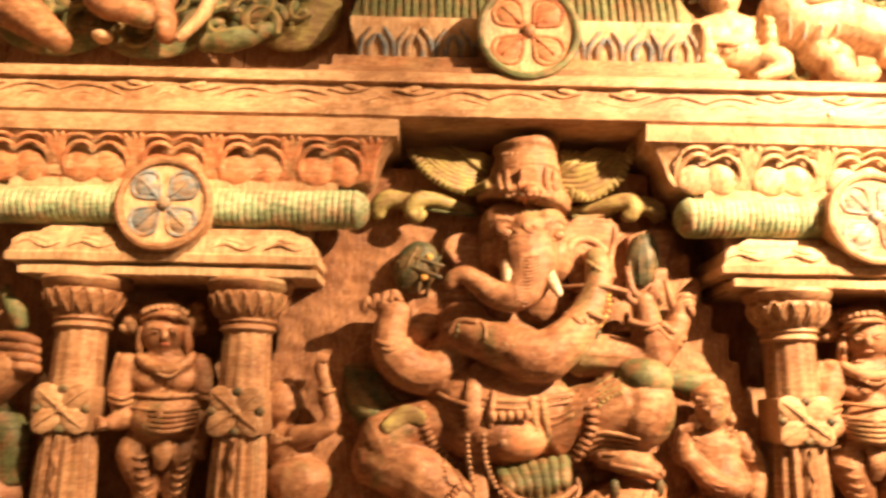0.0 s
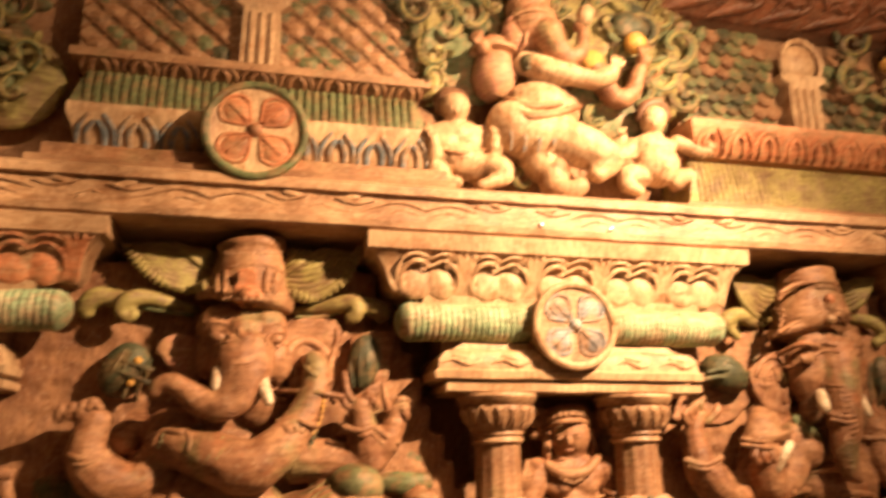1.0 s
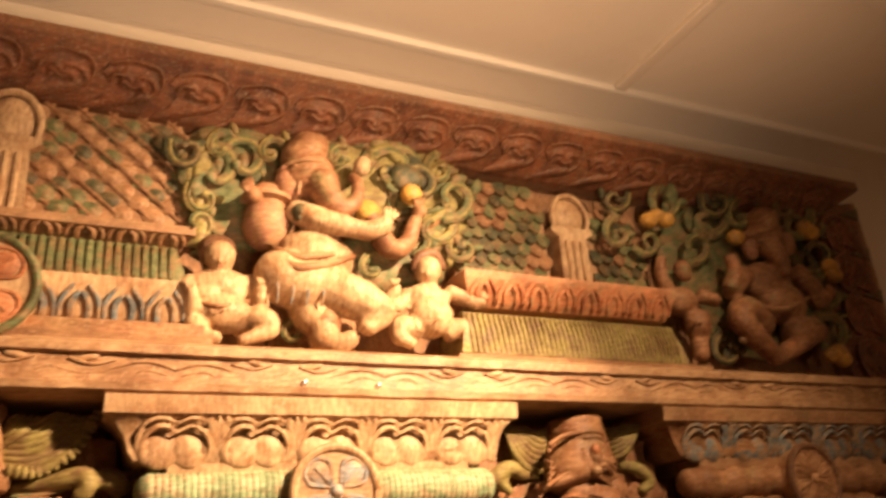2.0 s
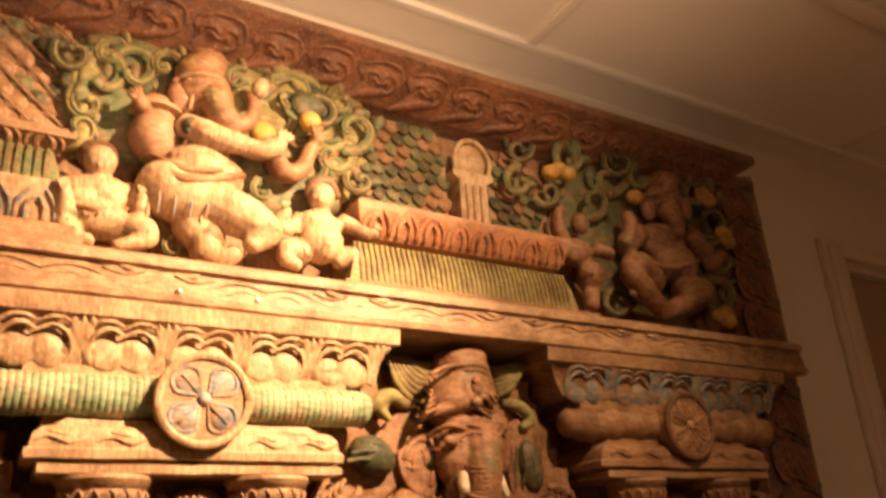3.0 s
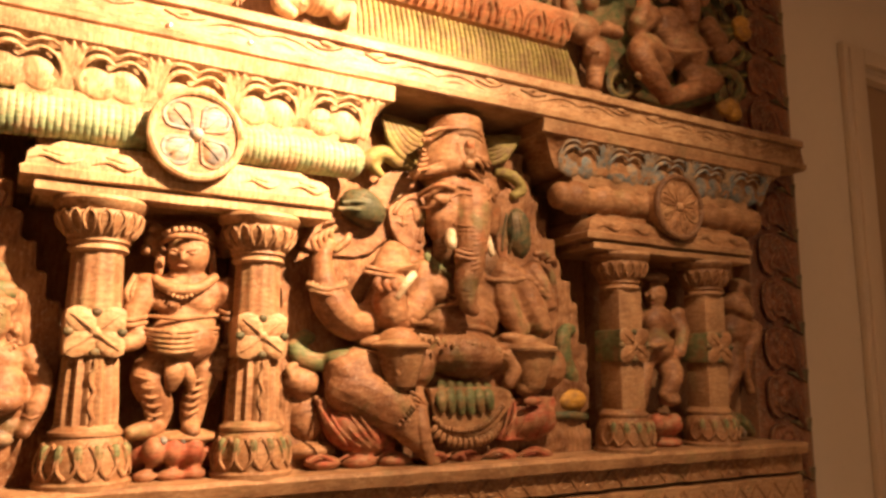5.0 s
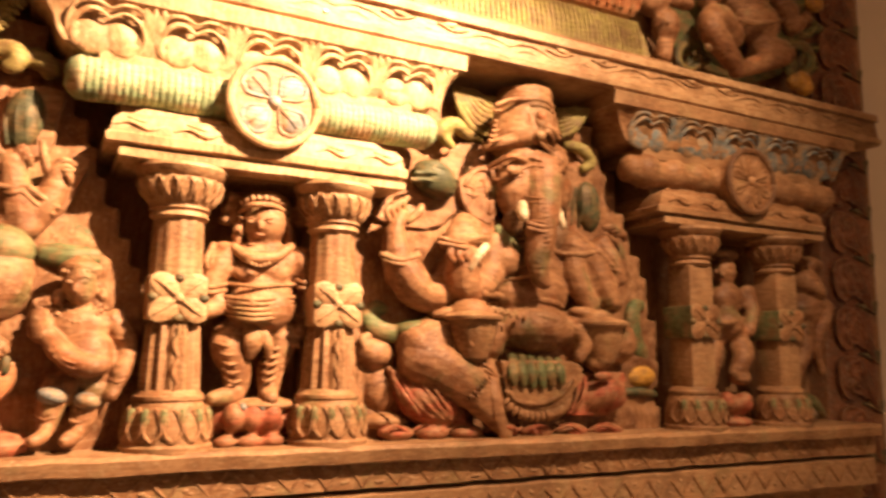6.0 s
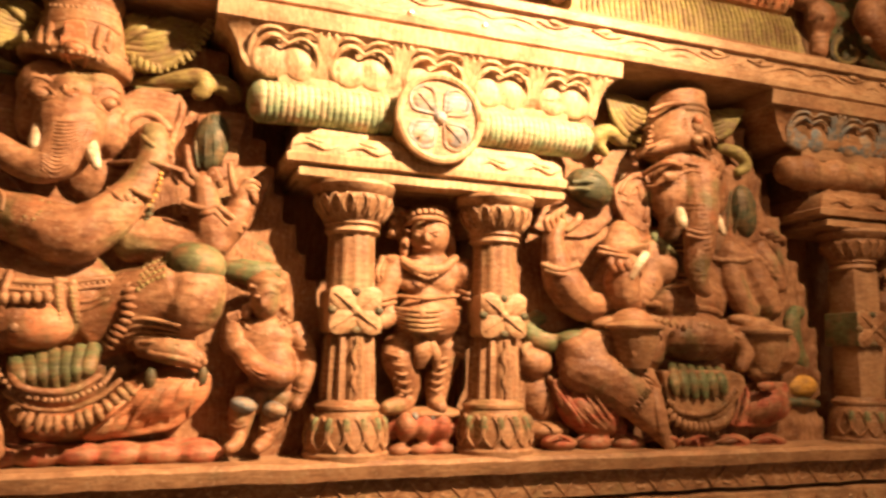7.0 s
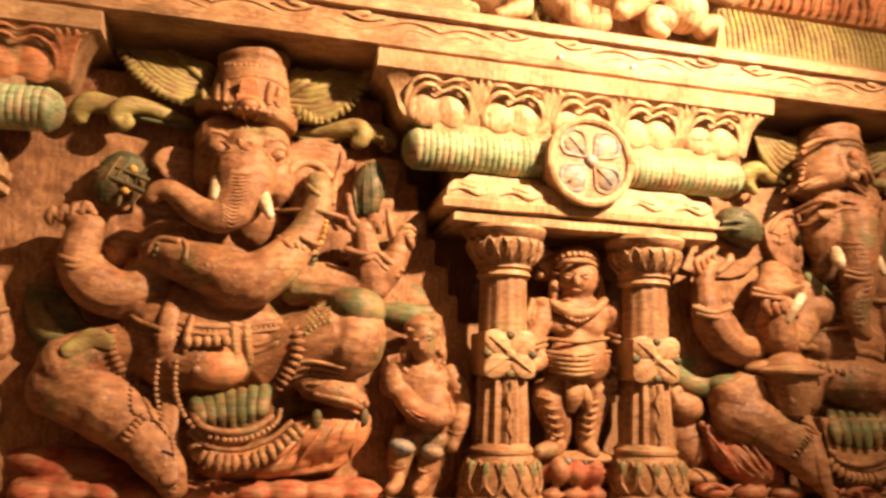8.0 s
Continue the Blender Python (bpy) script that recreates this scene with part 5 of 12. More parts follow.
tube(g, on([(0.612, 1.850, 0.933, 0.0044), (0.631, 1.828, 0.997, 0.0057), (0.657, 1.855, 1.034, 0.0039)], -0.05), 6, 4, 0.7)
tube(g, on([(0.655, 1.850, 0.941, 0.0045), (0.665, 1.828, 1.007, 0.0057), (0.681, 1.855, 1.037, 0.0039)], -0.05), 6, 4, 0.7)
forms.append((M_ORANGE, g))
g = bmesh.new()
fan(g, [(0.281, 1.915, 1.757), (0.196, 1.895, 1.760), (0.125, 1.890, 1.796), (0.065, 1.900, 1.865)], [(0.290, 1.930, 1.847), (0.240, 1.910, 1.833), (0.205, 1.905, 1.844), (0.160, 1.915, 1.876)], 8, 0.0109, 0.8)
fan(g, [(0.277, 1.915, 1.808), (0.242, 1.898, 1.829), (0.209, 1.900, 1.859), (0.178, 1.915, 1.881)], [(0.295, 1.930, 1.848), (0.266, 1.910, 1.854), (0.253, 1.912, 1.858), (0.239, 1.920, 1.860)], 4, 0.0096, 0.8)
fringe(g, on([(0.060, 1.900, 1.862), (0.101, 1.892, 1.805), (0.155, 1.892, 1.763), (0.229, 1.900, 1.743), (0.277, 1.910, 1.744)]), 0.0225, 0.0079, 1.6)
fan(g, [(0.464, 1.915, 1.747), (0.537, 1.895, 1.743), (0.603, 1.890, 1.788), (0.652, 1.900, 1.868)], [(0.458, 1.930, 1.851), (0.501, 1.910, 1.846), (0.536, 1.905, 1.859), (0.567, 1.915, 1.883)], 8, 0.0111, 0.8)
fan(g, [(0.457, 1.915, 1.801), (0.488, 1.898, 1.825), (0.512, 1.900, 1.847), (0.528, 1.915, 1.875)], [(0.452, 1.930, 1.851), (0.468, 1.910, 1.857), (0.478, 1.912, 1.868), (0.486, 1.920, 1.878)], 4, 0.0098, 0.8)
fringe(g, on([(0.470, 1.910, 1.734), (0.541, 1.895, 1.732), (0.615, 1.892, 1.777), (0.655, 1.895, 1.848), (0.668, 1.900, 1.876)]), 0.0235, 0.0083, 1.6)
forms.append((M_LIME, g))
g = bmesh.new()
tube(g, [(0.255, 1.940, 1.711, 0.0123), (0.191, 1.920, 1.720, 0.0175), (0.139, 1.900, 1.730, 0.0198), (0.098, 1.885, 1.722, 0.0221), (0.078, 1.885, 1.696, 0.0194), (0.097, 1.885, 1.676, 0.0156), (0.113, 1.880, 1.690, 0.0117)], 12, 4, 1)
tube(g, [(0.073, 1.910, 1.725, 0.0237), (0.024, 1.905, 1.729, 0.0261), (-0.007, 1.910, 1.708, 0.0247), (-0.001, 1.915, 1.686, 0.0182)], 12, 4, 1)
tube(g, [(0.486, 1.940, 1.717, 0.0127), (0.546, 1.920, 1.717, 0.0182), (0.598, 1.900, 1.728, 0.0224), (0.645, 1.890, 1.730, 0.0238), (0.646, 1.885, 1.697, 0.0195), (0.624, 1.885, 1.689, 0.0139)], 12, 4, 1)
tube(g, [(0.648, 1.910, 1.728, 0.0226), (0.690, 1.905, 1.725, 0.0255), (0.724, 1.910, 1.709, 0.0214), (0.708, 1.915, 1.694, 0.0142)], 12, 4, 1)
forms.append((M_LIME, fused(g, 0.0055, 2)))
g = bmesh.new()
beads(g, on([(0.290, 1.800, 1.318), (0.312, 1.778, 1.351), (0.339, 1.790, 1.392)]), 0.0052, 1.7)
beads(g, on([(0.305, 1.795, 1.310), (0.329, 1.772, 1.346), (0.354, 1.785, 1.387)]), 0.0051, 1.7)
beads(g, on([(0.376, 1.772, 1.222), (0.381, 1.768, 1.186), (0.388, 1.772, 1.148)]), 0.0044, 1.9)
beads(g, on([(0.401, 1.775, 1.223), (0.408, 1.770, 1.187), (0.416, 1.777, 1.149)]), 0.0044, 1.9)
beads(g, on([(0.525, 1.845, 1.207), (0.553, 1.835, 1.231), (0.584, 1.840, 1.246)]), 0.0058, 1.7)
beads(g, on([(0.528, 1.845, 1.224), (0.556, 1.835, 1.247), (0.585, 1.840, 1.261)]), 0.0058, 1.7)
beads(g, on([(0.530, 1.845, 1.241), (0.559, 1.835, 1.262), (0.587, 1.840, 1.277)]), 0.0058, 1.7)
beads(g, on([(0.533, 1.845, 1.258), (0.562, 1.835, 1.278), (0.589, 1.840, 1.293)]), 0.0058, 1.7)
tube(g, on([(0.038, 1.860, 1.155, 0.0169), (0.083, 1.845, 1.186, 0.0241), (0.123, 1.850, 1.178, 0.0170)], -0.05), 12, 4, 0.4)
forms.append((M_LIME, g))
g = bmesh.new()
tube(g, on([(0.246, 1.905, 1.691, 0.0054), (0.182, 1.905, 1.697, 0.0053), (0.118, 1.905, 1.707, 0.0053)]), 8, 4, 1)
tube(g, on([(0.497, 1.905, 1.693, 0.0055), (0.558, 1.905, 1.696, 0.0056), (0.613, 1.905, 1.711, 0.0056)]), 8, 4, 1)
blob(g, 0.651, 1.852, 1.279, 0.069, 0.068, 0.053, 6)
tube(g, [(0.305, 1.845, 1.068, 0.0148), (0.323, 1.805, 1.033, 0.0168), (0.337, 1.812, 1.013, 0.0097)], 10, 4, 0.7)
tube(g, [(0.329, 1.845, 1.072, 0.0148), (0.343, 1.805, 1.036, 0.0169), (0.354, 1.812, 1.011, 0.0097)], 10, 4, 0.7)
tube(g, [(0.354, 1.845, 1.077, 0.0149), (0.364, 1.805, 1.039, 0.0169), (0.372, 1.812, 1.009, 0.0097)], 10, 4, 0.7)
tube(g, [(0.379, 1.845, 1.081, 0.0149), (0.385, 1.805, 1.042, 0.0170), (0.390, 1.812, 1.007, 0.0097)], 10, 4, 0.7)
tube(g, [(0.404, 1.845, 1.085, 0.0150), (0.406, 1.805, 1.044, 0.0170), (0.407, 1.812, 1.014, 0.0097)], 10, 4, 0.7)
tube(g, [(0.429, 1.845, 1.090, 0.0151), (0.427, 1.805, 1.047, 0.0171), (0.424, 1.812, 1.022, 0.0098)], 10, 4, 0.7)
tube(g, [(0.454, 1.845, 1.094, 0.0151), (0.448, 1.805, 1.050, 0.0172), (0.441, 1.812, 1.029, 0.0098)], 10, 4, 0.7)
beads(g, on([(0.186, 1.835, 1.350), (0.201, 1.825, 1.377), (0.205, 1.835, 1.402)]), 0.0062, 1.9)
forms.append((M_GREEN, g))
g = bmesh.new()
plate(g, [(-0.077, 1.301), (-0.044, 1.315), (0.011, 1.287), (0.053, 1.226), (0.133, 1.192), (0.059, 1.157), (-0.027, 1.160), (-0.079, 1.220)], 1.98, 1.925)
tube(g, [(-0.058, 1.925, 1.283, 0.0175), (-0.030, 1.910, 1.215, 0.0272), (0.038, 1.905, 1.174, 0.0223), (0.117, 1.915, 1.183, 0.0126)], 10, 4, 0.7)
plate(g, [(0.742, 1.329), (0.812, 1.362), (0.846, 1.300), (0.857, 1.244), (0.759, 1.246)], 1.975, 1.935)
tube(g, [(0.729, 1.935, 1.284, 0.0278), (0.785, 1.925, 1.275, 0.0307), (0.846, 1.930, 1.284, 0.0197)], 10, 4, 0.7)
forms.append((M_GREEN, fused(g, 0.0055, 2)))
g = bmesh.new()
blob(g, 0.098, 1.905, 1.553, 0.057, 0.040, 0.070, 25)
blob(g, 0.672, 1.905, 1.582, 0.042, 0.028, 0.073, 10)
forms.append((M_DEEP, fused(g, 0.0055, 2)))
rest_on(forms)
g = bmesh.new()
tube(g, on([(0.066, 1.872, 1.498, 0.0044), (0.077, 1.872, 1.551, 0.0044), (0.101, 1.872, 1.600, 0.0045)]), 8, 4, 1)
tube(g, on([(0.085, 1.872, 1.492, 0.0044), (0.097, 1.872, 1.547, 0.0045), (0.120, 1.872, 1.592, 0.0045)]), 8, 4, 1)
tube(g, on([(0.105, 1.872, 1.485, 0.0044), (0.116, 1.872, 1.544, 0.0045), (0.139, 1.872, 1.583, 0.0045)]), 8, 4, 1)
tube(g, on([(0.124, 1.872, 1.479, 0.0044), (0.135, 1.872, 1.540, 0.0045), (0.158, 1.872, 1.574, 0.0045)]), 8, 4, 1)
tube(g, on([(0.051, 1.865, 1.562, 0.0063), (0.097, 1.865, 1.543, 0.0063), (0.160, 1.865, 1.520, 0.0064)]), 8, 4, 1)
tube(g, on([(0.060, 1.870, 1.585, 0.0051), (0.104, 1.870, 1.569, 0.0051), (0.164, 1.870, 1.550, 0.0051)]), 8, 4, 1)
tube(g, on([(0.644, 1.888, 1.515, 0.0041), (0.636, 1.888, 1.575, 0.0041), (0.652, 1.888, 1.638, 0.0042)]), 8, 4, 1)
tube(g, on([(0.662, 1.888, 1.519, 0.0041), (0.657, 1.888, 1.577, 0.0041), (0.662, 1.888, 1.639, 0.0042)]), 8, 4, 1)
tube(g, on([(0.680, 1.888, 1.524, 0.0041), (0.677, 1.888, 1.579, 0.0042), (0.672, 1.888, 1.640, 0.0042)]), 8, 4, 1)
tube(g, on([(0.698, 1.888, 1.528, 0.0042), (0.698, 1.888, 1.580, 0.0042), (0.682, 1.888, 1.641, 0.0042)]), 8, 4, 1)
forms.append((M_DEEP, g))
g = bmesh.new()
blob(g, 0.130, 1.872, 1.572, 0.010, 0.010, 0.009, 0)
blob(g, 0.118, 1.870, 1.520, 0.010, 0.010, 0.009, 0)
beads(g, on([(0.536, 1.800, 1.392), (0.560, 1.810, 1.437), (0.566, 1.830, 1.505)]), 0.0054, 1.9)
forms.append((M_OCHRE, g))
g = bmesh.new()
beads(g, on([(0.538, 1.860, 1.350), (0.541, 1.850, 1.378), (0.547, 1.855, 1.406)]), 0.0092, 1.6)
blob(g, 0.571, 1.845, 1.027, 0.013, 0.012, 0.023, 0)
blob(g, 0.680, 1.860, 1.033, 0.012, 0.012, 0.022, 0)
forms.append((M_DEEP, g))
g = bmesh.new()
blob(g, 0.078, 1.960, 0.903, 0.175, 0.080, 0.056, 10)
tube(g, [(-0.044, 1.920, 0.859, 0.0312), (0.150, 1.900, 0.856, 0.0317), (0.410, 1.900, 0.857, 0.0328), (0.719, 1.920, 0.861, 0.0319)], 12, 4, 1)
blob(g, 0.001, 1.870, 0.866, 0.052, 0.045, 0.026, 0)
blob(g, 0.070, 1.870, 0.866, 0.052, 0.045, 0.026, 0)
blob(g, 0.141, 1.870, 0.865, 0.053, 0.045, 0.026, 0)
blob(g, 0.213, 1.870, 0.865, 0.053, 0.045, 0.027, 0)
blob(g, 0.287, 1.870, 0.865, 0.054, 0.045, 0.027, 0)
blob(g, 0.362, 1.870, 0.864, 0.054, 0.045, 0.027, 0)
blob(g, 0.439, 1.870, 0.864, 0.055, 0.045, 0.027, 0)
blob(g, 0.517, 1.870, 0.864, 0.055, 0.045, 0.028, 0)
blob(g, 0.598, 1.870, 0.863, 0.056, 0.045, 0.028, 0)
blob(g, 0.680, 1.870, 0.863, 0.057, 0.045, 0.028, 0)
forms.append((M_RED, fused(g, 0.006, 2)))
figure("elephant_statue", (0.390, 2.0, 0.856), forms, "large carved elephant-headed seated statue in worn wood", "statue", "elephant-headed figures")

# carved elephant-headed seated statue holding sweets between pots
forms = []
g = bmesh.new()
blob(g, 2.034, 1.940, 1.344, 0.181, 0.055, 0.164, 0)
blob(g, 2.044, 1.895, 1.151, 0.134, 0.090, 0.074, 0)
blob(g, 2.041, 1.920, 1.257, 0.140, 0.070, 0.085, 0)
blob(g, 1.935, 1.885, 1.345, 0.056, 0.045, 0.046, 0)
blob(g, 2.108, 1.945, 1.055, 0.190, 0.050, 0.103, 0)
tube(g, [(1.899, 1.930, 1.118, 0.0793), (1.746, 1.905, 1.117, 0.0729), (1.638, 1.885, 1.083, 0.0643)], 12, 4, 1)
tube(g, [(1.632, 1.880, 1.062, 0.0610), (1.709, 1.865, 1.036, 0.0738), (1.802, 1.850, 0.981, 0.0621), (1.855, 1.830, 0.914, 0.0372), (1.904, 1.820, 0.850, 0.0155)], 14, 4, 0.9)
tube(g, [(2.176, 1.920, 1.141, 0.0696), (2.291, 1.900, 1.130, 0.0741), (2.368, 1.885, 1.107, 0.0675)], 12, 4, 1)
tube(g, [(2.174, 1.860, 1.160, 0.0272), (2.195, 1.850, 1.113, 0.0255), (2.173, 1.850, 1.062, 0.0185)], 12, 4, 1)
tube(g, [(1.824, 1.935, 1.363, 0.0596), (1.753, 1.905, 1.257, 0.0544), (1.670, 1.880, 1.235, 0.0529), (1.610, 1.870, 1.281, 0.0552), (1.581, 1.868, 1.340, 0.0413), (1.574, 1.865, 1.406, 0.0291), (1.592, 1.862, 1.449, 0.0246)], 12, 4, 1)
tube(g, [(1.911, 1.920, 1.402, 0.0571), (1.878, 1.890, 1.296, 0.0491), (1.789, 1.850, 1.247, 0.0473), (1.765, 1.835, 1.292, 0.0500), (1.777, 1.830, 1.339, 0.0439)], 12, 4, 1)
blob(g, 1.761, 1.815, 1.347, 0.053, 0.030, 0.025, 0)
blob(g, 1.858, 1.935, 1.450, 0.070, 0.040, 0.067, 0)
tube(g, [(2.187, 1.930, 1.407, 0.0640), (2.259, 1.910, 1.371, 0.0535), (2.295, 1.895, 1.303, 0.0498), (2.326, 1.880, 1.233, 0.0355)], 12, 4, 1)
tube(g, [(2.193, 1.910, 1.387, 0.0459), (2.206, 1.900, 1.299, 0.0421), (2.252, 1.890, 1.221, 0.0351)], 12, 4, 1)
tube(g, [(2.305, 1.910, 1.432, 0.0361), (2.333, 1.890, 1.377, 0.0324), (2.364, 1.880, 1.306, 0.0251)], 12, 4, 1)
blob(g, 2.057, 1.910, 1.609, 0.118, 0.085, 0.108, 0)
blob(g, 1.972, 1.885, 1.573, 0.071, 0.060, 0.102, 4)
blob(g, 1.992, 1.875, 1.652, 0.068, 0.055, 0.058, 0)
blob(g, 2.103, 1.885, 1.660, 0.059, 0.050, 0.059, 0)
blob(g, 2.134, 1.900, 1.586, 0.046, 0.050, 0.077, 0)
tube(g, [(2.047, 1.865, 1.631, 0.0719), (2.039, 1.845, 1.556, 0.0625), (2.032, 1.830, 1.484, 0.0534), (2.018, 1.820, 1.406, 0.0446), (2.002, 1.815, 1.342, 0.0360), (2.007, 1.810, 1.293, 0.0277), (2.028, 1.805, 1.272, 0.0196)], 16, 4, 0.95)
forms.append((M_SKIN, fused(g, 0.005, 2)))
g = bmesh.new()
plate(g, [(1.785, 1.574), (1.837, 1.614), (1.907, 1.633), (1.915, 1.543), (1.900, 1.456), (1.835, 1.467), (1.797, 1.513)], 1.97, 1.895)
plate(g, [(1.522, 1.448), (1.579, 1.526), (1.657, 1.544), (1.775, 1.673), (1.841, 1.703), (1.894, 1.676), (1.871, 1.586), (1.741, 1.437), (1.599, 1.424)], 1.97, 1.92)
plate(g, [(2.179, 1.658), (2.235, 1.693), (2.290, 1.616), (2.345, 1.492), (2.414, 1.423), (2.426, 1.276), (2.350, 1.227), (2.197, 1.424)], 1.975, 1.915)
forms.append((M_SKIN, fused(g, 0.005, 2)))
rest_on(forms)
g = bmesh.new()
tube(g, on([(1.805, 1.912, 1.559, 0.0099), (1.836, 1.912, 1.604, 0.0100), (1.882, 1.912, 1.613, 0.0101), (1.902, 1.912, 1.553, 0.0101), (1.890, 1.912, 1.484, 0.0101)]), 8, 4, 1)
tube(g, on([(1.832, 1.912, 1.525, 0.0066), (1.843, 1.912, 1.571, 0.0067), (1.867, 1.912, 1.584, 0.0067), (1.878, 1.912, 1.542, 0.0067)]), 8, 4, 1)
tube(g, on([(1.812, 1.910, 1.560, 0.0050), (1.835, 1.910, 1.555, 0.0050), (1.858, 1.910, 1.562, 0.0050)]), 8, 4, 1)
tube(g, on([(1.812, 1.910, 1.536, 0.0050), (1.835, 1.910, 1.532, 0.0050), (1.854, 1.910, 1.537, 0.0050)]), 8, 4, 1)
blob(g, 1.924, 1.822, 1.602, 0.025, 0.012, 0.015, 8)
tube(g, on([(1.883, 1.818, 1.596, 0.0057), (1.906, 1.818, 1.621, 0.0057), (1.941, 1.818, 1.620, 0.0058), (1.964, 1.818, 1.600, 0.0058)]), 8, 4, 1)
tube(g, on([(1.892, 1.820, 1.586, 0.0049), (1.923, 1.820, 1.580, 0.0049), (1.962, 1.820, 1.595, 0.0050)]), 8, 4, 1)
tube(g, on([(1.882, 1.828, 1.618, 0.0082), (1.916, 1.828, 1.645, 0.0082), (1.971, 1.828, 1.640, 0.0083)]), 8, 4, 1)
blob(g, 2.105, 1.845, 1.613, 0.015, 0.010, 0.014, -10)
tube(g, on([(2.074, 1.842, 1.612, 0.0060), (2.099, 1.842, 1.632, 0.0060), (2.124, 1.842, 1.621, 0.0060)]), 8, 4, 1)
tube(g, on([(2.072, 1.845, 1.636, 0.0068), (2.106, 1.845, 1.658, 0.0069), (2.135, 1.845, 1.645, 0.0069)]), 8, 4, 1)
tube(g, on([(1.953, 1.800, 1.631, 0.0057), (1.982, 1.800, 1.649, 0.0058), (2.016, 1.800, 1.640, 0.0058)]), 8, 4, 1)
tube(g, on([(1.960, 1.800, 1.612, 0.0049), (1.988, 1.800, 1.626, 0.0050), (2.020, 1.800, 1.620, 0.0050)]), 8, 4, 1)
for k in range(16):
    u = k / 15
    w = 0.004 * math.sin(math.pi * u)
    tube(g, on([(1.969 + -0.003 * u + w, 1.812 - 0.022 * u, 1.533 - 0.221 * u, 0.0025), (2.011 + -0.026 * u + w, 1.786 - 0.015 * u, 1.524 - 0.220 * u, 0.0035), (2.078 + -0.057 * u + w, 1.812 - 0.022 * u, 1.549 - 0.230 * u, 0.0025)]), 6, 4, 1)
tube(g, on([(1.960, 1.800, 1.449, 0.0065), (2.007, 1.800, 1.438, 0.0065), (2.059, 1.800, 1.455, 0.0066)]), 8, 4, 1)
tube(g, on([(1.960, 1.800, 1.434, 0.0057), (2.006, 1.800, 1.423, 0.0057), (2.054, 1.800, 1.439, 0.0058)]), 8, 4, 1)
tube(g, [(1.714, 1.800, 1.357, 0.0107), (1.703, 1.792, 1.334, 0.0122), (1.720, 1.798, 1.318, 0.0092)], 8, 4, 1)
tube(g, [(1.738, 1.800, 1.356, 0.0108), (1.729, 1.792, 1.333, 0.0122), (1.747, 1.798, 1.316, 0.0092)], 8, 4, 1)
tube(g, [(1.763, 1.800, 1.355, 0.0108), (1.755, 1.792, 1.332, 0.0123), (1.773, 1.798, 1.315, 0.0093)], 8, 4, 1)
tube(g, [(1.788, 1.800, 1.354, 0.0109), (1.782, 1.792, 1.331, 0.0124), (1.800, 1.798, 1.314, 0.0093)], 8, 4, 1)
tube(g, [(1.553, 1.855, 1.422, 0.0091), (1.539, 1.848, 1.448, 0.0091), (1.561, 1.852, 1.469, 0.0076)], 8, 4, 1)
tube(g, [(1.568, 1.855, 1.430, 0.0092), (1.556, 1.848, 1.457, 0.0091), (1.575, 1.852, 1.477, 0.0077)], 8, 4, 1)
tube(g, [(1.583, 1.855, 1.438, 0.0092), (1.572, 1.848, 1.466, 0.0092), (1.590, 1.852, 1.485, 0.0077)], 8, 4, 1)
tube(g, [(1.598, 1.855, 1.445, 0.0092), (1.589, 1.848, 1.476, 0.0092), (1.605, 1.852, 1.493, 0.0077)], 8, 4, 1)
tube(g, [(1.601, 1.850, 1.426, 0.0107), (1.635, 1.845, 1.454, 0.0124), (1.644, 1.850, 1.474, 0.0093)], 8, 4, 1)
tube(g, [(2.245, 1.875, 1.394, 0.0106), (2.275, 1.868, 1.392, 0.0124), (2.296, 1.872, 1.369, 0.0089)], 8, 4, 1)
tube(g, [(2.263, 1.875, 1.380, 0.0106), (2.295, 1.868, 1.376, 0.0124), (2.313, 1.872, 1.354, 0.0089)], 8, 4, 1)
tube(g, [(2.280, 1.875, 1.365, 0.0106), (2.315, 1.868, 1.359, 0.0124), (2.331, 1.872, 1.339, 0.0089)], 8, 4, 1)
tube(g, [(2.298, 1.875, 1.350, 0.0106), (2.334, 1.868, 1.343, 0.0125), (2.349, 1.872, 1.324, 0.0089)], 8, 4, 1)
tube(g, [(2.304, 1.880, 1.474, 0.0107), (2.332, 1.875, 1.481, 0.0126), (2.368, 1.880, 1.463, 0.0091)], 8, 4, 1)
tube(g, [(2.327, 1.880, 1.465, 0.0108), (2.353, 1.875, 1.472, 0.0126), (2.377, 1.880, 1.453, 0.0091)], 8, 4, 1)
tube(g, [(2.350, 1.880, 1.456, 0.0108), (2.373, 1.875, 1.463, 0.0127), (2.386, 1.880, 1.442, 0.0091)], 8, 4, 1)
tube(g, on([(1.889, 1.850, 1.053, 0.0191), (1.856, 1.820, 0.976, 0.0202), (1.866, 1.800, 0.901, 0.0184), (1.884, 1.795, 0.853, 0.0123)], -0.05), 12, 4, 0.5)
beads(g, on([(1.887, 1.835, 1.022), (1.872, 1.805, 0.961), (1.876, 1.787, 0.894)]), 0.0055, 1.9)
fringe(g, on([(1.781, 1.795, 0.939), (1.792, 1.790, 0.963), (1.826, 1.800, 0.998)]), 0.0151, 0.0053, 1.9)
beads(g, on([(1.775, 1.790, 0.930), (1.796, 1.785, 0.957), (1.831, 1.790, 0.989)]), 0.0068, 1.9)
tube(g, on([(1.814, 1.828, 1.052, 0.0047), (1.850, 1.828, 1.037, 0.0047), (1.875, 1.828, 1.009, 0.0047)]), 8, 4, 1)
tube(g, on([(1.823, 1.825, 1.034, 0.0046), (1.855, 1.825, 1.019, 0.0047), (1.877, 1.825, 0.994, 0.0047)]), 8, 4, 1)
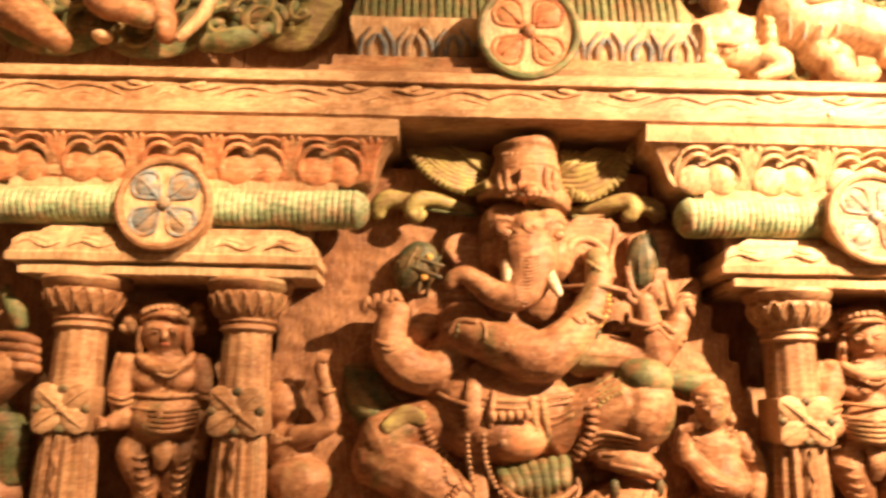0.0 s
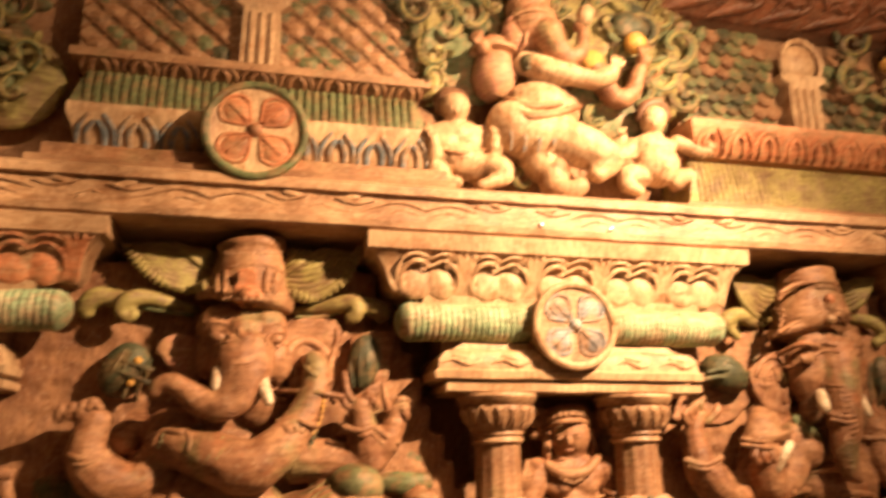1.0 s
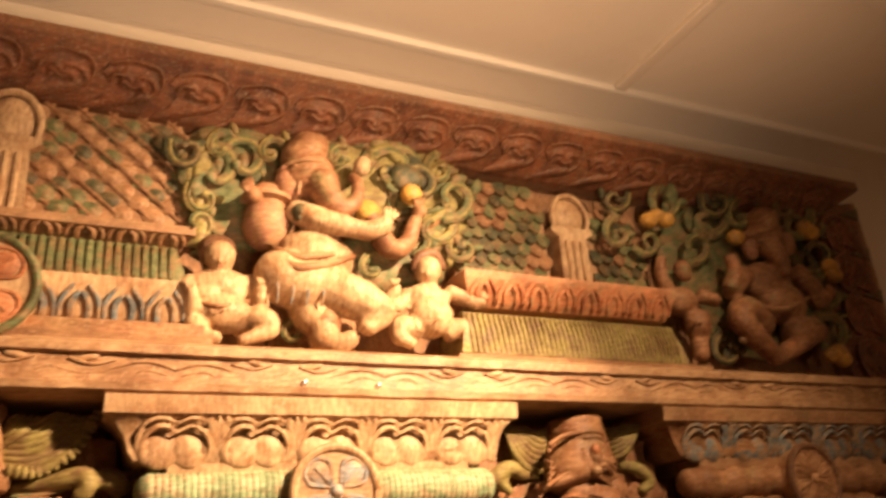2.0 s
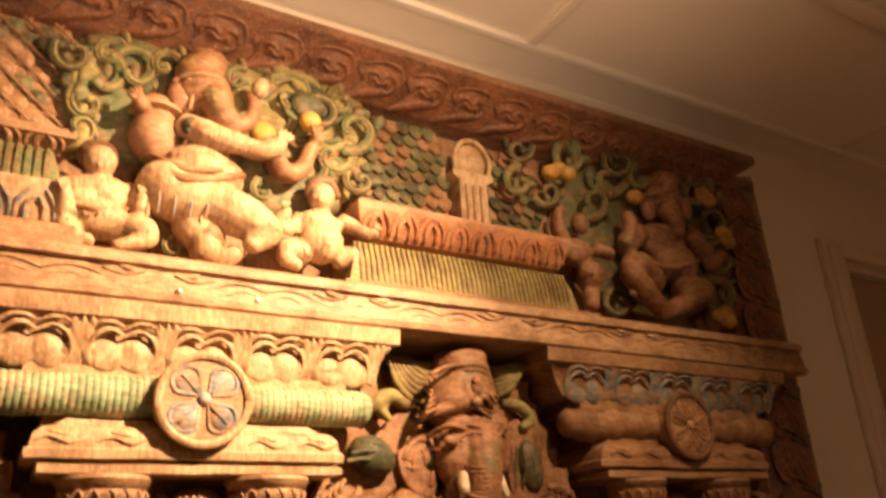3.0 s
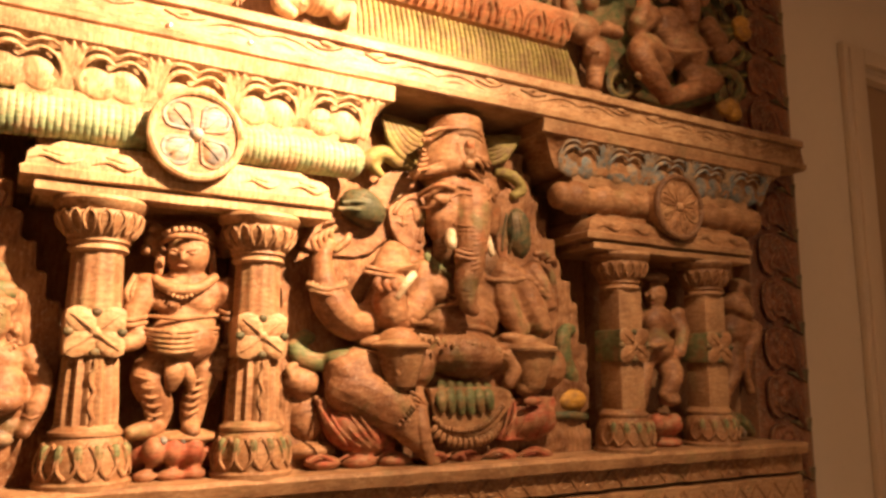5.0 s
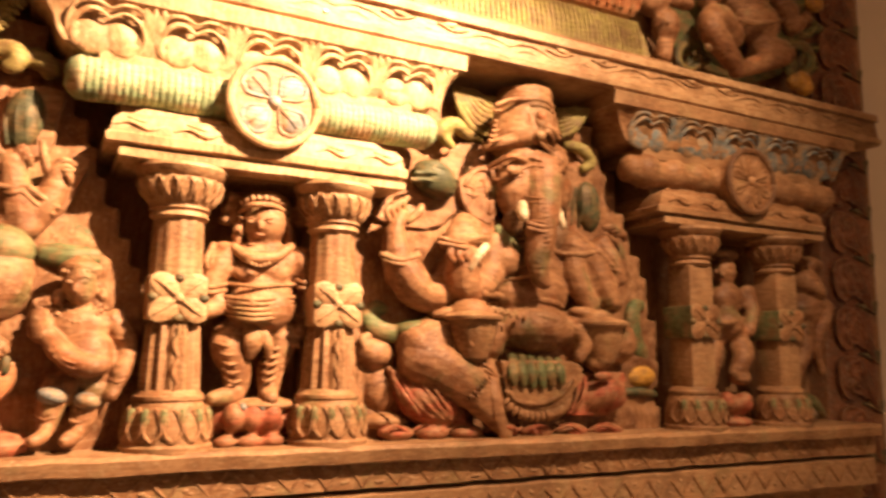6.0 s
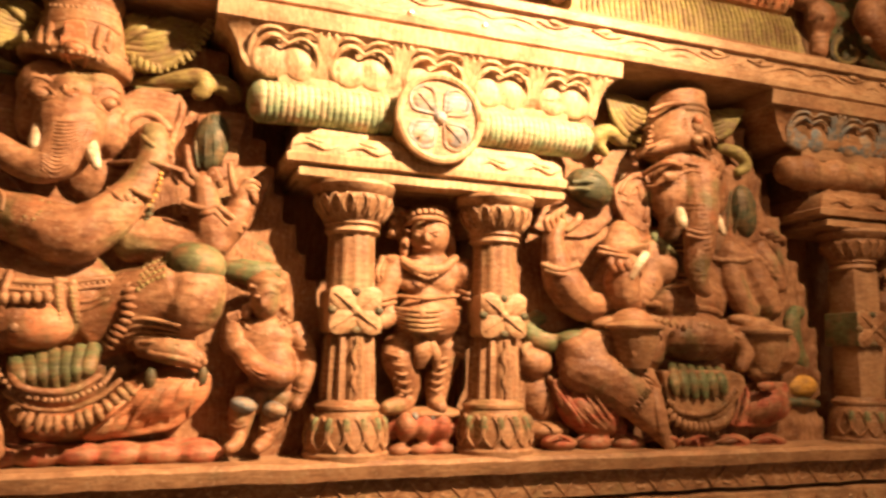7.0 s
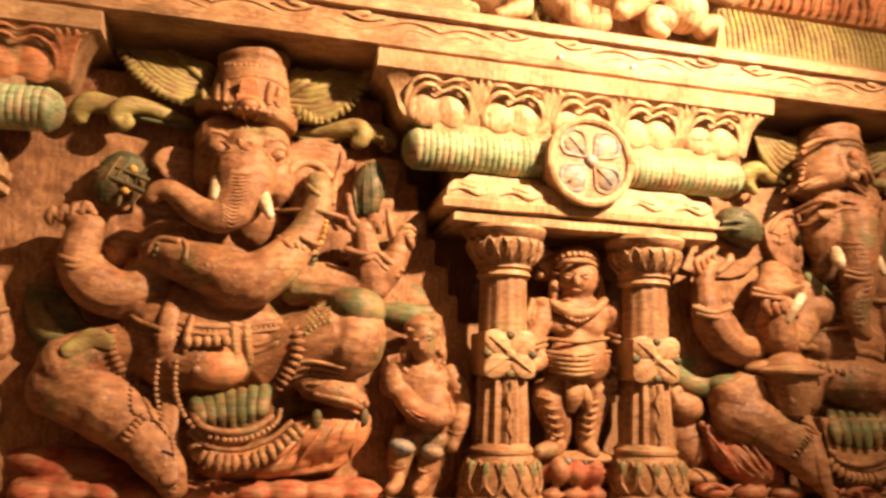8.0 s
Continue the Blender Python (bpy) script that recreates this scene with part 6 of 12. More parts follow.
tube(g, on([(1.832, 1.822, 1.016, 0.0046), (1.861, 1.822, 1.000, 0.0047), (1.879, 1.822, 0.979, 0.0047)]), 8, 4, 1)
tube(g, on([(1.841, 1.819, 0.997, 0.0046), (1.866, 1.819, 0.982, 0.0047), (1.881, 1.819, 0.964, 0.0047)]), 8, 4, 1)
forms.append((M_SKIN, g))
g = bmesh.new()
tube(g, [(1.960, 1.830, 1.507, 0.0148), (1.942, 1.800, 1.477, 0.0178), (1.941, 1.790, 1.456, 0.0129)], 12, 4, 1)
tube(g, [(2.085, 1.830, 1.503, 0.0135), (2.075, 1.800, 1.470, 0.0133), (2.080, 1.790, 1.442, 0.0083)], 12, 4, 1)
tube(g, [(1.821, 1.800, 1.369, 0.0125), (1.790, 1.785, 1.340, 0.0124), (1.765, 1.790, 1.301, 0.0092)], 12, 4, 1)
forms.append((M_IVORY, g))
g = bmesh.new()
blob(g, 1.969, 1.880, 1.478, 0.037, 0.040, 0.060, 10)
blob(g, 2.147, 1.920, 1.439, 0.046, 0.030, 0.053, 0)
forms.append((M_DARK, g))
g = bmesh.new()
tube(g, [(2.023, 1.905, 1.704, 0.0521), (2.018, 1.905, 1.711, 0.1112), (2.014, 1.905, 1.726, 0.1251), (2.014, 1.905, 1.746, 0.1200), (2.017, 1.905, 1.775, 0.1098), (2.019, 1.905, 1.810, 0.0996), (2.016, 1.900, 1.820, 0.0942), (2.016, 1.900, 1.838, 0.0943), (2.016, 1.900, 1.853, 0.0874), (2.018, 1.900, 1.868, 0.0875), (2.018, 1.900, 1.881, 0.0771), (2.018, 1.900, 1.886, 0.0175)], 32, 4, 0.9)
tube(g, [(1.859, 1.880, 1.678, 0.0166), (1.907, 1.845, 1.690, 0.0149), (1.974, 1.832, 1.707, 0.0151), (2.058, 1.842, 1.704, 0.0154), (2.141, 1.875, 1.695, 0.0158)], 12, 4, 1)
forms.append((M_WOOD, fused(g, 0.005, 2)))
g = bmesh.new()
tube(g, [(1.791, 1.850, 1.367, 0.0413), (1.791, 1.850, 1.376, 0.0668), (1.787, 1.850, 1.389, 0.0827), (1.785, 1.850, 1.398, 0.0764), (1.785, 1.850, 1.408, 0.0573), (1.793, 1.860, 1.426, 0.0513), (1.802, 1.870, 1.448, 0.0420)], 20, 4, 0.6)
tube(g, [(1.801, 1.840, 1.058, 0.0311), (1.801, 1.840, 1.067, 0.0451), (1.800, 1.840, 1.114, 0.0546), (1.800, 1.840, 1.154, 0.0641), (1.800, 1.840, 1.160, 0.0736), (1.800, 1.840, 1.176, 0.0752), (1.800, 1.840, 1.185, 0.0658), (1.805, 1.850, 1.196, 0.0473)], 20, 4, 0.8)
tube(g, [(2.252, 1.860, 1.036, 0.0292), (2.252, 1.860, 1.046, 0.0429), (2.254, 1.860, 1.104, 0.0534), (2.255, 1.860, 1.149, 0.0622), (2.255, 1.860, 1.156, 0.0709), (2.255, 1.860, 1.173, 0.0727), (2.255, 1.860, 1.183, 0.0589)], 20, 4, 0.8)
plate(g, [(1.894, 1.053), (2.132, 1.055), (2.177, 1.015), (2.110, 0.938), (2.021, 0.914), (1.926, 0.941)], 1.97, 1.835)
blob(g, 1.748, 1.860, 1.188, 0.066, 0.030, 0.019, -10)
blob(g, 2.232, 1.880, 1.201, 0.070, 0.030, 0.021, 6)
forms.append((M_WOOD, fused(g, 0.0045, 1)))
rest_on(forms)
g = bmesh.new()
tube(g, on([(1.862, 1.822, 1.773, 0.0066), (1.918, 1.822, 1.799, 0.0066), (1.988, 1.822, 1.811, 0.0067)]), 8, 4, 1)
tube(g, on([(1.988, 1.822, 1.811, 0.0067), (2.039, 1.822, 1.812, 0.0068), (2.074, 1.822, 1.800, 0.0068)]), 8, 4, 1)
tube(g, on([(1.867, 1.824, 1.791, 0.0066), (1.920, 1.824, 1.817, 0.0067), (1.989, 1.824, 1.829, 0.0068)]), 8, 4, 1)
tube(g, on([(1.989, 1.824, 1.829, 0.0068), (2.034, 1.824, 1.830, 0.0068), (2.072, 1.824, 1.822, 0.0069)]), 8, 4, 1)
tube(g, on([(1.834, 1.806, 1.673, 0.0056), (1.898, 1.806, 1.699, 0.0057), (1.977, 1.806, 1.735, 0.0058)]), 8, 4, 1)
tube(g, on([(1.839, 1.806, 1.689, 0.0056), (1.898, 1.806, 1.715, 0.0057), (1.977, 1.806, 1.745, 0.0058)]), 8, 4, 1)
tube(g, on([(1.845, 1.806, 1.705, 0.0057), (1.898, 1.806, 1.730, 0.0057), (1.977, 1.806, 1.756, 0.0058)]), 8, 4, 1)
tube(g, on([(1.851, 1.806, 1.721, 0.0057), (1.898, 1.806, 1.745, 0.0057), (1.977, 1.806, 1.766, 0.0058)]), 8, 4, 1)
tube(g, on([(1.856, 1.806, 1.737, 0.0057), (1.898, 1.806, 1.760, 0.0057), (1.977, 1.806, 1.776, 0.0058)]), 8, 4, 1)
tube(g, on([(1.997, 1.812, 1.747, 0.0059), (2.046, 1.812, 1.740, 0.0059), (2.083, 1.812, 1.718, 0.0059)]), 8, 4, 1)
tube(g, on([(1.997, 1.812, 1.733, 0.0059), (2.046, 1.812, 1.725, 0.0059), (2.082, 1.812, 1.704, 0.0059)]), 8, 4, 1)
tube(g, on([(1.997, 1.812, 1.719, 0.0058), (2.045, 1.812, 1.709, 0.0059), (2.082, 1.812, 1.690, 0.0059)]), 8, 4, 1)
tube(g, on([(1.997, 1.812, 1.705, 0.0058), (2.045, 1.812, 1.693, 0.0059), (2.082, 1.812, 1.676, 0.0059)]), 8, 4, 1)
blob(g, 2.010, 1.802, 1.756, 0.022, 0.016, 0.027, 0)
blob(g, 2.003, 1.800, 1.713, 0.020, 0.016, 0.017, 0)
beads(g, on([(1.979, 1.798, 1.672), (2.034, 1.802, 1.670), (2.112, 1.830, 1.663)]), 0.0074, 1.9)
tube(g, on([(1.822, 1.845, 1.240, 0.0111), (1.923, 1.845, 1.242, 0.0113), (2.020, 1.845, 1.234, 0.0115)]), 8, 4, 1)
tube(g, on([(2.020, 1.845, 1.234, 0.0115), (2.091, 1.845, 1.229, 0.0117), (2.138, 1.845, 1.219, 0.0118)]), 8, 4, 1)
tube(g, on([(1.828, 1.842, 1.218, 0.0063), (1.921, 1.842, 1.221, 0.0065), (2.127, 1.842, 1.195, 0.0067)]), 8, 4, 1)
beads(g, on([(1.851, 1.832, 1.200), (1.942, 1.815, 1.193), (2.029, 1.815, 1.180), (2.130, 1.835, 1.165)]), 0.0095, 1.7)
blob(g, 1.851, 1.825, 1.190, 0.006, 0.006, 0.009, 0)
blob(g, 1.873, 1.825, 1.187, 0.006, 0.006, 0.009, 0)
blob(g, 1.895, 1.825, 1.185, 0.006, 0.006, 0.010, 0)
blob(g, 1.918, 1.825, 1.182, 0.006, 0.006, 0.010, 0)
blob(g, 1.941, 1.825, 1.179, 0.006, 0.006, 0.010, 0)
blob(g, 1.964, 1.825, 1.177, 0.006, 0.006, 0.010, 0)
blob(g, 1.987, 1.825, 1.174, 0.006, 0.006, 0.010, 0)
blob(g, 2.010, 1.825, 1.171, 0.007, 0.006, 0.010, 0)
blob(g, 2.034, 1.825, 1.168, 0.007, 0.006, 0.010, 0)
blob(g, 2.058, 1.825, 1.166, 0.007, 0.006, 0.010, 0)
blob(g, 2.082, 1.825, 1.163, 0.007, 0.006, 0.010, 0)
blob(g, 2.106, 1.825, 1.160, 0.007, 0.006, 0.010, 0)
tube(g, on([(1.872, 1.860, 1.292, 0.0065), (1.942, 1.860, 1.290, 0.0066), (1.995, 1.860, 1.303, 0.0066)]), 8, 4, 1)
tube(g, on([(2.128, 1.880, 1.386, 0.0086), (2.192, 1.880, 1.380, 0.0087), (2.249, 1.880, 1.392, 0.0088)]), 8, 4, 1)
tube(g, on([(1.525, 1.838, 1.329, 0.0089), (1.574, 1.838, 1.315, 0.0090), (1.634, 1.838, 1.334, 0.0092)]), 8, 4, 1)
tube(g, on([(1.532, 1.838, 1.315, 0.0075), (1.578, 1.838, 1.303, 0.0075), (1.628, 1.838, 1.319, 0.0076)]), 8, 4, 1)
beads(g, on([(1.528, 1.838, 1.337), (1.571, 1.832, 1.324), (1.635, 1.840, 1.344)]), 0.0054, 1.9)
tube(g, on([(1.672, 1.800, 1.367, 0.0061), (1.758, 1.800, 1.358, 0.0062), (1.857, 1.800, 1.385, 0.0063)]), 8, 4, 1)
tube(g, on([(1.677, 1.802, 1.383, 0.0053), (1.759, 1.802, 1.374, 0.0054), (1.855, 1.802, 1.401, 0.0055)]), 8, 4, 1)
tube(g, on([(1.709, 1.800, 1.156, 0.0060), (1.777, 1.800, 1.143, 0.0061), (1.851, 1.800, 1.161, 0.0062)]), 8, 4, 1)
tube(g, on([(1.738, 1.800, 1.070, 0.0045), (1.778, 1.800, 1.061, 0.0046), (1.818, 1.800, 1.071, 0.0046)]), 8, 4, 1)
tube(g, on([(2.155, 1.825, 1.155, 0.0059), (2.226, 1.825, 1.140, 0.0059), (2.305, 1.825, 1.156, 0.0060)]), 8, 4, 1)
blob(g, 1.772, 1.787, 1.112, 0.014, 0.006, 0.024, 0)
fringe(g, on([(1.896, 1.825, 0.960), (1.932, 1.815, 0.926), (2.007, 1.815, 0.913), (2.103, 1.825, 0.934), (2.180, 1.845, 0.998)]), -0.0251, 0.0094, 1.5)
fringe(g, on([(1.908, 1.815, 0.976), (1.940, 1.808, 0.951), (2.003, 1.808, 0.941), (2.080, 1.815, 0.959), (2.140, 1.835, 1.010)]), -0.0141, 0.0063, 1.5)
tube(g, on([(1.894, 1.810, 0.973, 0.0062), (1.934, 1.810, 0.942, 0.0063), (2.004, 1.810, 0.930, 0.0064), (2.084, 1.810, 0.949, 0.0065), (2.137, 1.810, 1.007, 0.0066)]), 8, 4, 1)
forms.append((M_WOOD, g))
g = bmesh.new()
blob(g, 2.006, 1.795, 1.771, 0.015, 0.014, 0.018, 0)
blob(g, 1.843, 1.920, 1.540, 0.030, 0.015, 0.037, 0)
forms.append((M_ORANGE, g))
g = bmesh.new()
fan(g, [(1.891, 1.915, 1.726), (1.830, 1.900, 1.739), (1.788, 1.895, 1.783), (1.768, 1.905, 1.857)], [(1.944, 1.930, 1.850), (1.903, 1.915, 1.831), (1.864, 1.910, 1.841), (1.843, 1.915, 1.860)], 7, 0.0119, 0.8)
fan(g, [(1.914, 1.920, 1.802), (1.877, 1.905, 1.817), (1.857, 1.905, 1.831), (1.847, 1.915, 1.853)], [(1.952, 1.930, 1.851), (1.926, 1.920, 1.847), (1.910, 1.920, 1.848), (1.905, 1.925, 1.849)], 4, 0.0086, 0.8)
fan(g, [(2.166, 1.920, 1.765), (2.206, 1.905, 1.786), (2.237, 1.900, 1.826), (2.273, 1.905, 1.872)], [(2.143, 1.930, 1.857), (2.163, 1.915, 1.849), (2.192, 1.915, 1.854), (2.221, 1.920, 1.871)], 7, 0.0108, 0.8)
forms.append((M_LIME, g))
g = bmesh.new()
tube(g, [(1.876, 1.930, 1.718, 0.0137), (1.816, 1.910, 1.721, 0.0184), (1.778, 1.900, 1.737, 0.0215), (1.742, 1.895, 1.730, 0.0230), (1.712, 1.900, 1.703, 0.0212), (1.699, 1.905, 1.719, 0.0196)], 12, 4, 1)
tube(g, [(1.759, 1.910, 1.730, 0.0199), (1.741, 1.900, 1.692, 0.0180), (1.764, 1.900, 1.670, 0.0132)], 12, 4, 1)
tube(g, [(2.191, 1.930, 1.741, 0.0163), (2.224, 1.915, 1.735, 0.0200), (2.252, 1.905, 1.718, 0.0218), (2.274, 1.905, 1.687, 0.0182), (2.238, 1.905, 1.664, 0.0144)], 12, 4, 1)
forms.append((M_LIME, fused(g, 0.005, 2)))
g = bmesh.new()
tube(g, [(1.951, 1.865, 1.066, 0.0162), (1.927, 1.828, 1.025, 0.0190), (1.930, 1.826, 0.993, 0.0111)], 10, 4, 0.7)
tube(g, [(1.982, 1.865, 1.064, 0.0163), (1.958, 1.828, 1.025, 0.0192), (1.962, 1.826, 0.988, 0.0111)], 10, 4, 0.7)
tube(g, [(2.013, 1.865, 1.062, 0.0164), (1.990, 1.828, 1.025, 0.0193), (1.994, 1.826, 0.984, 0.0112)], 10, 4, 0.7)
tube(g, [(2.045, 1.865, 1.060, 0.0165), (2.022, 1.828, 1.026, 0.0194), (2.027, 1.826, 0.983, 0.0113)], 10, 4, 0.7)
tube(g, [(2.077, 1.865, 1.058, 0.0166), (2.054, 1.828, 1.026, 0.0195), (2.061, 1.826, 0.988, 0.0114)], 10, 4, 0.7)
tube(g, [(2.109, 1.865, 1.056, 0.0167), (2.087, 1.828, 1.026, 0.0197), (2.094, 1.826, 0.993, 0.0115)], 10, 4, 0.7)
tube(g, [(1.909, 1.885, 1.444, 0.0116), (1.929, 1.870, 1.405, 0.0215), (1.975, 1.865, 1.374, 0.0133)], 10, 4, 0.5)
tube(g, [(1.598, 1.860, 1.399, 0.0077), (1.589, 1.850, 1.366, 0.0107), (1.588, 1.848, 1.338, 0.0076)], 8, 4, 0.6)
forms.append((M_GREEN, g))
g = bmesh.new()
tube(g, [(1.527, 1.945, 1.194, 0.0216), (1.540, 1.925, 1.147, 0.0276), (1.601, 1.910, 1.126, 0.0277), (1.689, 1.915, 1.156, 0.0221), (1.735, 1.920, 1.177, 0.0128)], 10, 4, 0.7)
tube(g, [(1.538, 1.940, 1.155, 0.0216), (1.548, 1.930, 1.194, 0.0231), (1.575, 1.930, 1.190, 0.0155)], 10, 4, 0.7)
tube(g, [(2.529, 1.950, 1.059, 0.0262), (2.465, 1.930, 1.113, 0.0331), (2.442, 1.920, 1.176, 0.0293), (2.457, 1.925, 1.232, 0.0277), (2.496, 1.930, 1.243, 0.0186)], 10, 4, 0.7)
blob(g, 1.662, 1.895, 1.127, 0.065, 0.045, 0.037, 8)
forms.append((M_GREEN, fused(g, 0.0055, 2)))
g = bmesh.new()
blob(g, 1.707, 1.900, 1.565, 0.074, 0.050, 0.055, 22)
blob(g, 2.266, 1.915, 1.547, 0.047, 0.030, 0.083, -6)
forms.append((M_DEEP, fused(g, 0.005, 2)))
rest_on(forms)
g = bmesh.new()
tube(g, on([(1.612, 1.850, 1.544, 0.0062), (1.676, 1.850, 1.551, 0.0063), (1.753, 1.850, 1.528, 0.0064)]), 8, 4, 1)
tube(g, on([(1.625, 1.850, 1.564, 0.0062), (1.686, 1.850, 1.572, 0.0063), (1.759, 1.850, 1.545, 0.0064)]), 8, 4, 1)
tube(g, on([(1.639, 1.850, 1.585, 0.0062), (1.697, 1.850, 1.593, 0.0063), (1.764, 1.850, 1.562, 0.0064)]), 8, 4, 1)
tube(g, on([(2.200, 1.883, 1.481, 0.0053), (2.206, 1.883, 1.542, 0.0053), (2.220, 1.883, 1.605, 0.0053)]), 8, 4, 1)
tube(g, on([(2.227, 1.883, 1.476, 0.0053), (2.232, 1.883, 1.545, 0.0053), (2.235, 1.883, 1.607, 0.0054)]), 8, 4, 1)
tube(g, on([(2.253, 1.883, 1.471, 0.0053), (2.259, 1.883, 1.548, 0.0054), (2.251, 1.883, 1.609, 0.0054)]), 8, 4, 1)
tube(g, on([(2.280, 1.883, 1.466, 0.0054), (2.286, 1.883, 1.551, 0.0054), (2.267, 1.883, 1.611, 0.0054)]), 8, 4, 1)
forms.append((M_DEEP, g))
g = bmesh.new()
blob(g, 1.694, 1.900, 0.940, 0.096, 0.070, 0.065, 24)
blob(g, 2.287, 1.905, 0.956, 0.098, 0.075, 0.063, -6)
plate(g, [(2.152, 0.898), (2.199, 0.972), (2.196, 1.019), (2.364, 1.023), (2.351, 0.954), (2.305, 0.895)], 1.97, 1.87)
plate(g, [(1.577, 1.027), (1.623, 1.027), (1.762, 0.959), (1.807, 0.882), (1.676, 0.892), (1.600, 0.960)], 1.97, 1.88)
blob(g, 1.596, 1.885, 0.863, 0.051, 0.045, 0.022, 0)
blob(g, 1.700, 1.885, 0.861, 0.052, 0.045, 0.023, 0)
blob(g, 1.808, 1.885, 0.858, 0.053, 0.045, 0.023, 0)
blob(g, 1.922, 1.885, 0.856, 0.054, 0.045, 0.024, 0)
blob(g, 2.041, 1.885, 0.853, 0.056, 0.045, 0.025, 0)
blob(g, 2.167, 1.885, 0.850, 0.057, 0.045, 0.025, 0)
blob(g, 2.299, 1.885, 0.847, 0.059, 0.045, 0.026, 0)
forms.append((M_RED, fused(g, 0.0055, 2)))
rest_on(forms)
g = bmesh.new()
tube(g, on([(1.583, 1.850, 1.009, 0.0044), (1.602, 1.825, 0.954, 0.0059), (1.655, 1.838, 0.906, 0.0045)], -0.05), 6, 4, 0.7)
tube(g, on([(1.606, 1.850, 1.003, 0.0045), (1.632, 1.825, 0.948, 0.0059), (1.685, 1.838, 0.903, 0.0045)], -0.05), 6, 4, 0.7)
tube(g, on([(1.629, 1.850, 0.997, 0.0045), (1.661, 1.825, 0.942, 0.0059), (1.716, 1.838, 0.899, 0.0045)], -0.05), 6, 4, 0.7)
tube(g, on([(1.653, 1.850, 0.991, 0.0045), (1.692, 1.825, 0.936, 0.0060), (1.747, 1.838, 0.895, 0.0046)], -0.05), 6, 4, 0.7)
tube(g, on([(1.677, 1.850, 0.985, 0.0045), (1.722, 1.825, 0.929, 0.0060), (1.778, 1.838, 0.891, 0.0046)], -0.05), 6, 4, 0.7)
tube(g, on([(2.150, 1.850, 0.911, 0.0050), (2.175, 1.828, 0.957, 0.0058), (2.212, 1.848, 1.009, 0.0051)], -0.05), 6, 4, 0.7)
tube(g, on([(2.183, 1.850, 0.910, 0.0050), (2.204, 1.828, 0.957, 0.0058), (2.244, 1.848, 1.009, 0.0051)], -0.05), 6, 4, 0.7)
tube(g, on([(2.216, 1.850, 0.910, 0.0051), (2.233, 1.828, 0.957, 0.0059), (2.277, 1.848, 1.009, 0.0051)], -0.05), 6, 4, 0.7)
tube(g, on([(2.250, 1.850, 0.909, 0.0051), (2.263, 1.828, 0.956, 0.0059), (2.309, 1.848, 1.009, 0.0052)], -0.05), 6, 4, 0.7)
tube(g, on([(2.285, 1.850, 0.908, 0.0051), (2.293, 1.828, 0.956, 0.0060), (2.342, 1.848, 1.009, 0.0052)], -0.05), 6, 4, 0.7)
tube(g, on([(1.537, 1.838, 0.872, 0.0043), (1.574, 1.838, 0.885, 0.0044), (1.610, 1.838, 0.870, 0.0044)]), 8, 4, 1)
tube(g, on([(1.636, 1.838, 0.869, 0.0044), (1.676, 1.838, 0.882, 0.0045), (1.713, 1.838, 0.867, 0.0045)]), 8, 4, 1)
tube(g, on([(1.740, 1.838, 0.866, 0.0045), (1.782, 1.838, 0.879, 0.0046), (1.821, 1.838, 0.863, 0.0046)]), 8, 4, 1)
tube(g, on([(1.849, 1.838, 0.862, 0.0046), (1.893, 1.838, 0.876, 0.0047), (1.934, 1.838, 0.860, 0.0047)]), 8, 4, 1)
tube(g, on([(1.964, 1.838, 0.859, 0.0048), (2.009, 1.838, 0.873, 0.0048), (2.052, 1.838, 0.856, 0.0048)]), 8, 4, 1)
tube(g, on([(2.084, 1.838, 0.855, 0.0049), (2.132, 1.838, 0.870, 0.0049), (2.177, 1.838, 0.853, 0.0050)]), 8, 4, 1)
tube(g, on([(2.210, 1.838, 0.852, 0.0050), (2.261, 1.838, 0.866, 0.0051), (2.308, 1.838, 0.849, 0.0051)]), 8, 4, 1)
blob(g, 2.249, 1.830, 1.013, 0.034, 0.012, 0.014, 0)
forms.append((M_RED, g))
g = bmesh.new()
blob(g, 2.487, 1.940, 1.011, 0.063, 0.030, 0.037, 0)
forms.append((M_OCHRE, g))
g = bmesh.new()
tube(g, [(2.414, 1.930, 0.961, 0.0126), (2.475, 1.920, 0.961, 0.0146), (2.539, 1.930, 0.953, 0.0129)], 12, 4, 1)
forms.append((M_DEEP, g))
figure("elephant_statue", (1.956, 2.0, 0.838), forms, "carved elephant-headed seated statue holding sweets between pots", "statue", "elephant-headed figures")

pot = thing("pot", (1.797, 1.830, 1.061), "carved wooden pot with a wide rim", "pot", "pots beside the figure")
part("body", lathe(bmesh.new(), 1.797, 1.830, [(1.061, 0.042), (1.073, 0.047), (1.128, 0.066), (1.162, 0.072)], 28, 14, 0.05), M_WOOD, pot)
part("rim", lathe(bmesh.new(), 1.797, 1.830, [(1.162, 0.074), (1.166, 0.084), (1.173, 0.086), (1.179, 0.080), (1.196, 0.025)], 28), M_WOOD, pot)

pot = thing("pot", (2.260, 1.860, 1.052), "carved wooden pot with a wide rim", "pot", "pots beside the figure")
part("body", lathe(bmesh.new(), 2.260, 1.860, [(1.052, 0.045), (1.064, 0.050), (1.124, 0.070), (1.160, 0.077)], 28, 14, 0.05), M_WOOD, pot)
part("rim", lathe(bmesh.new(), 2.260, 1.860, [(1.160, 0.079), (1.164, 0.090), (1.172, 0.092), (1.178, 0.085), (1.196, 0.027)], 28), M_WOOD, pot)

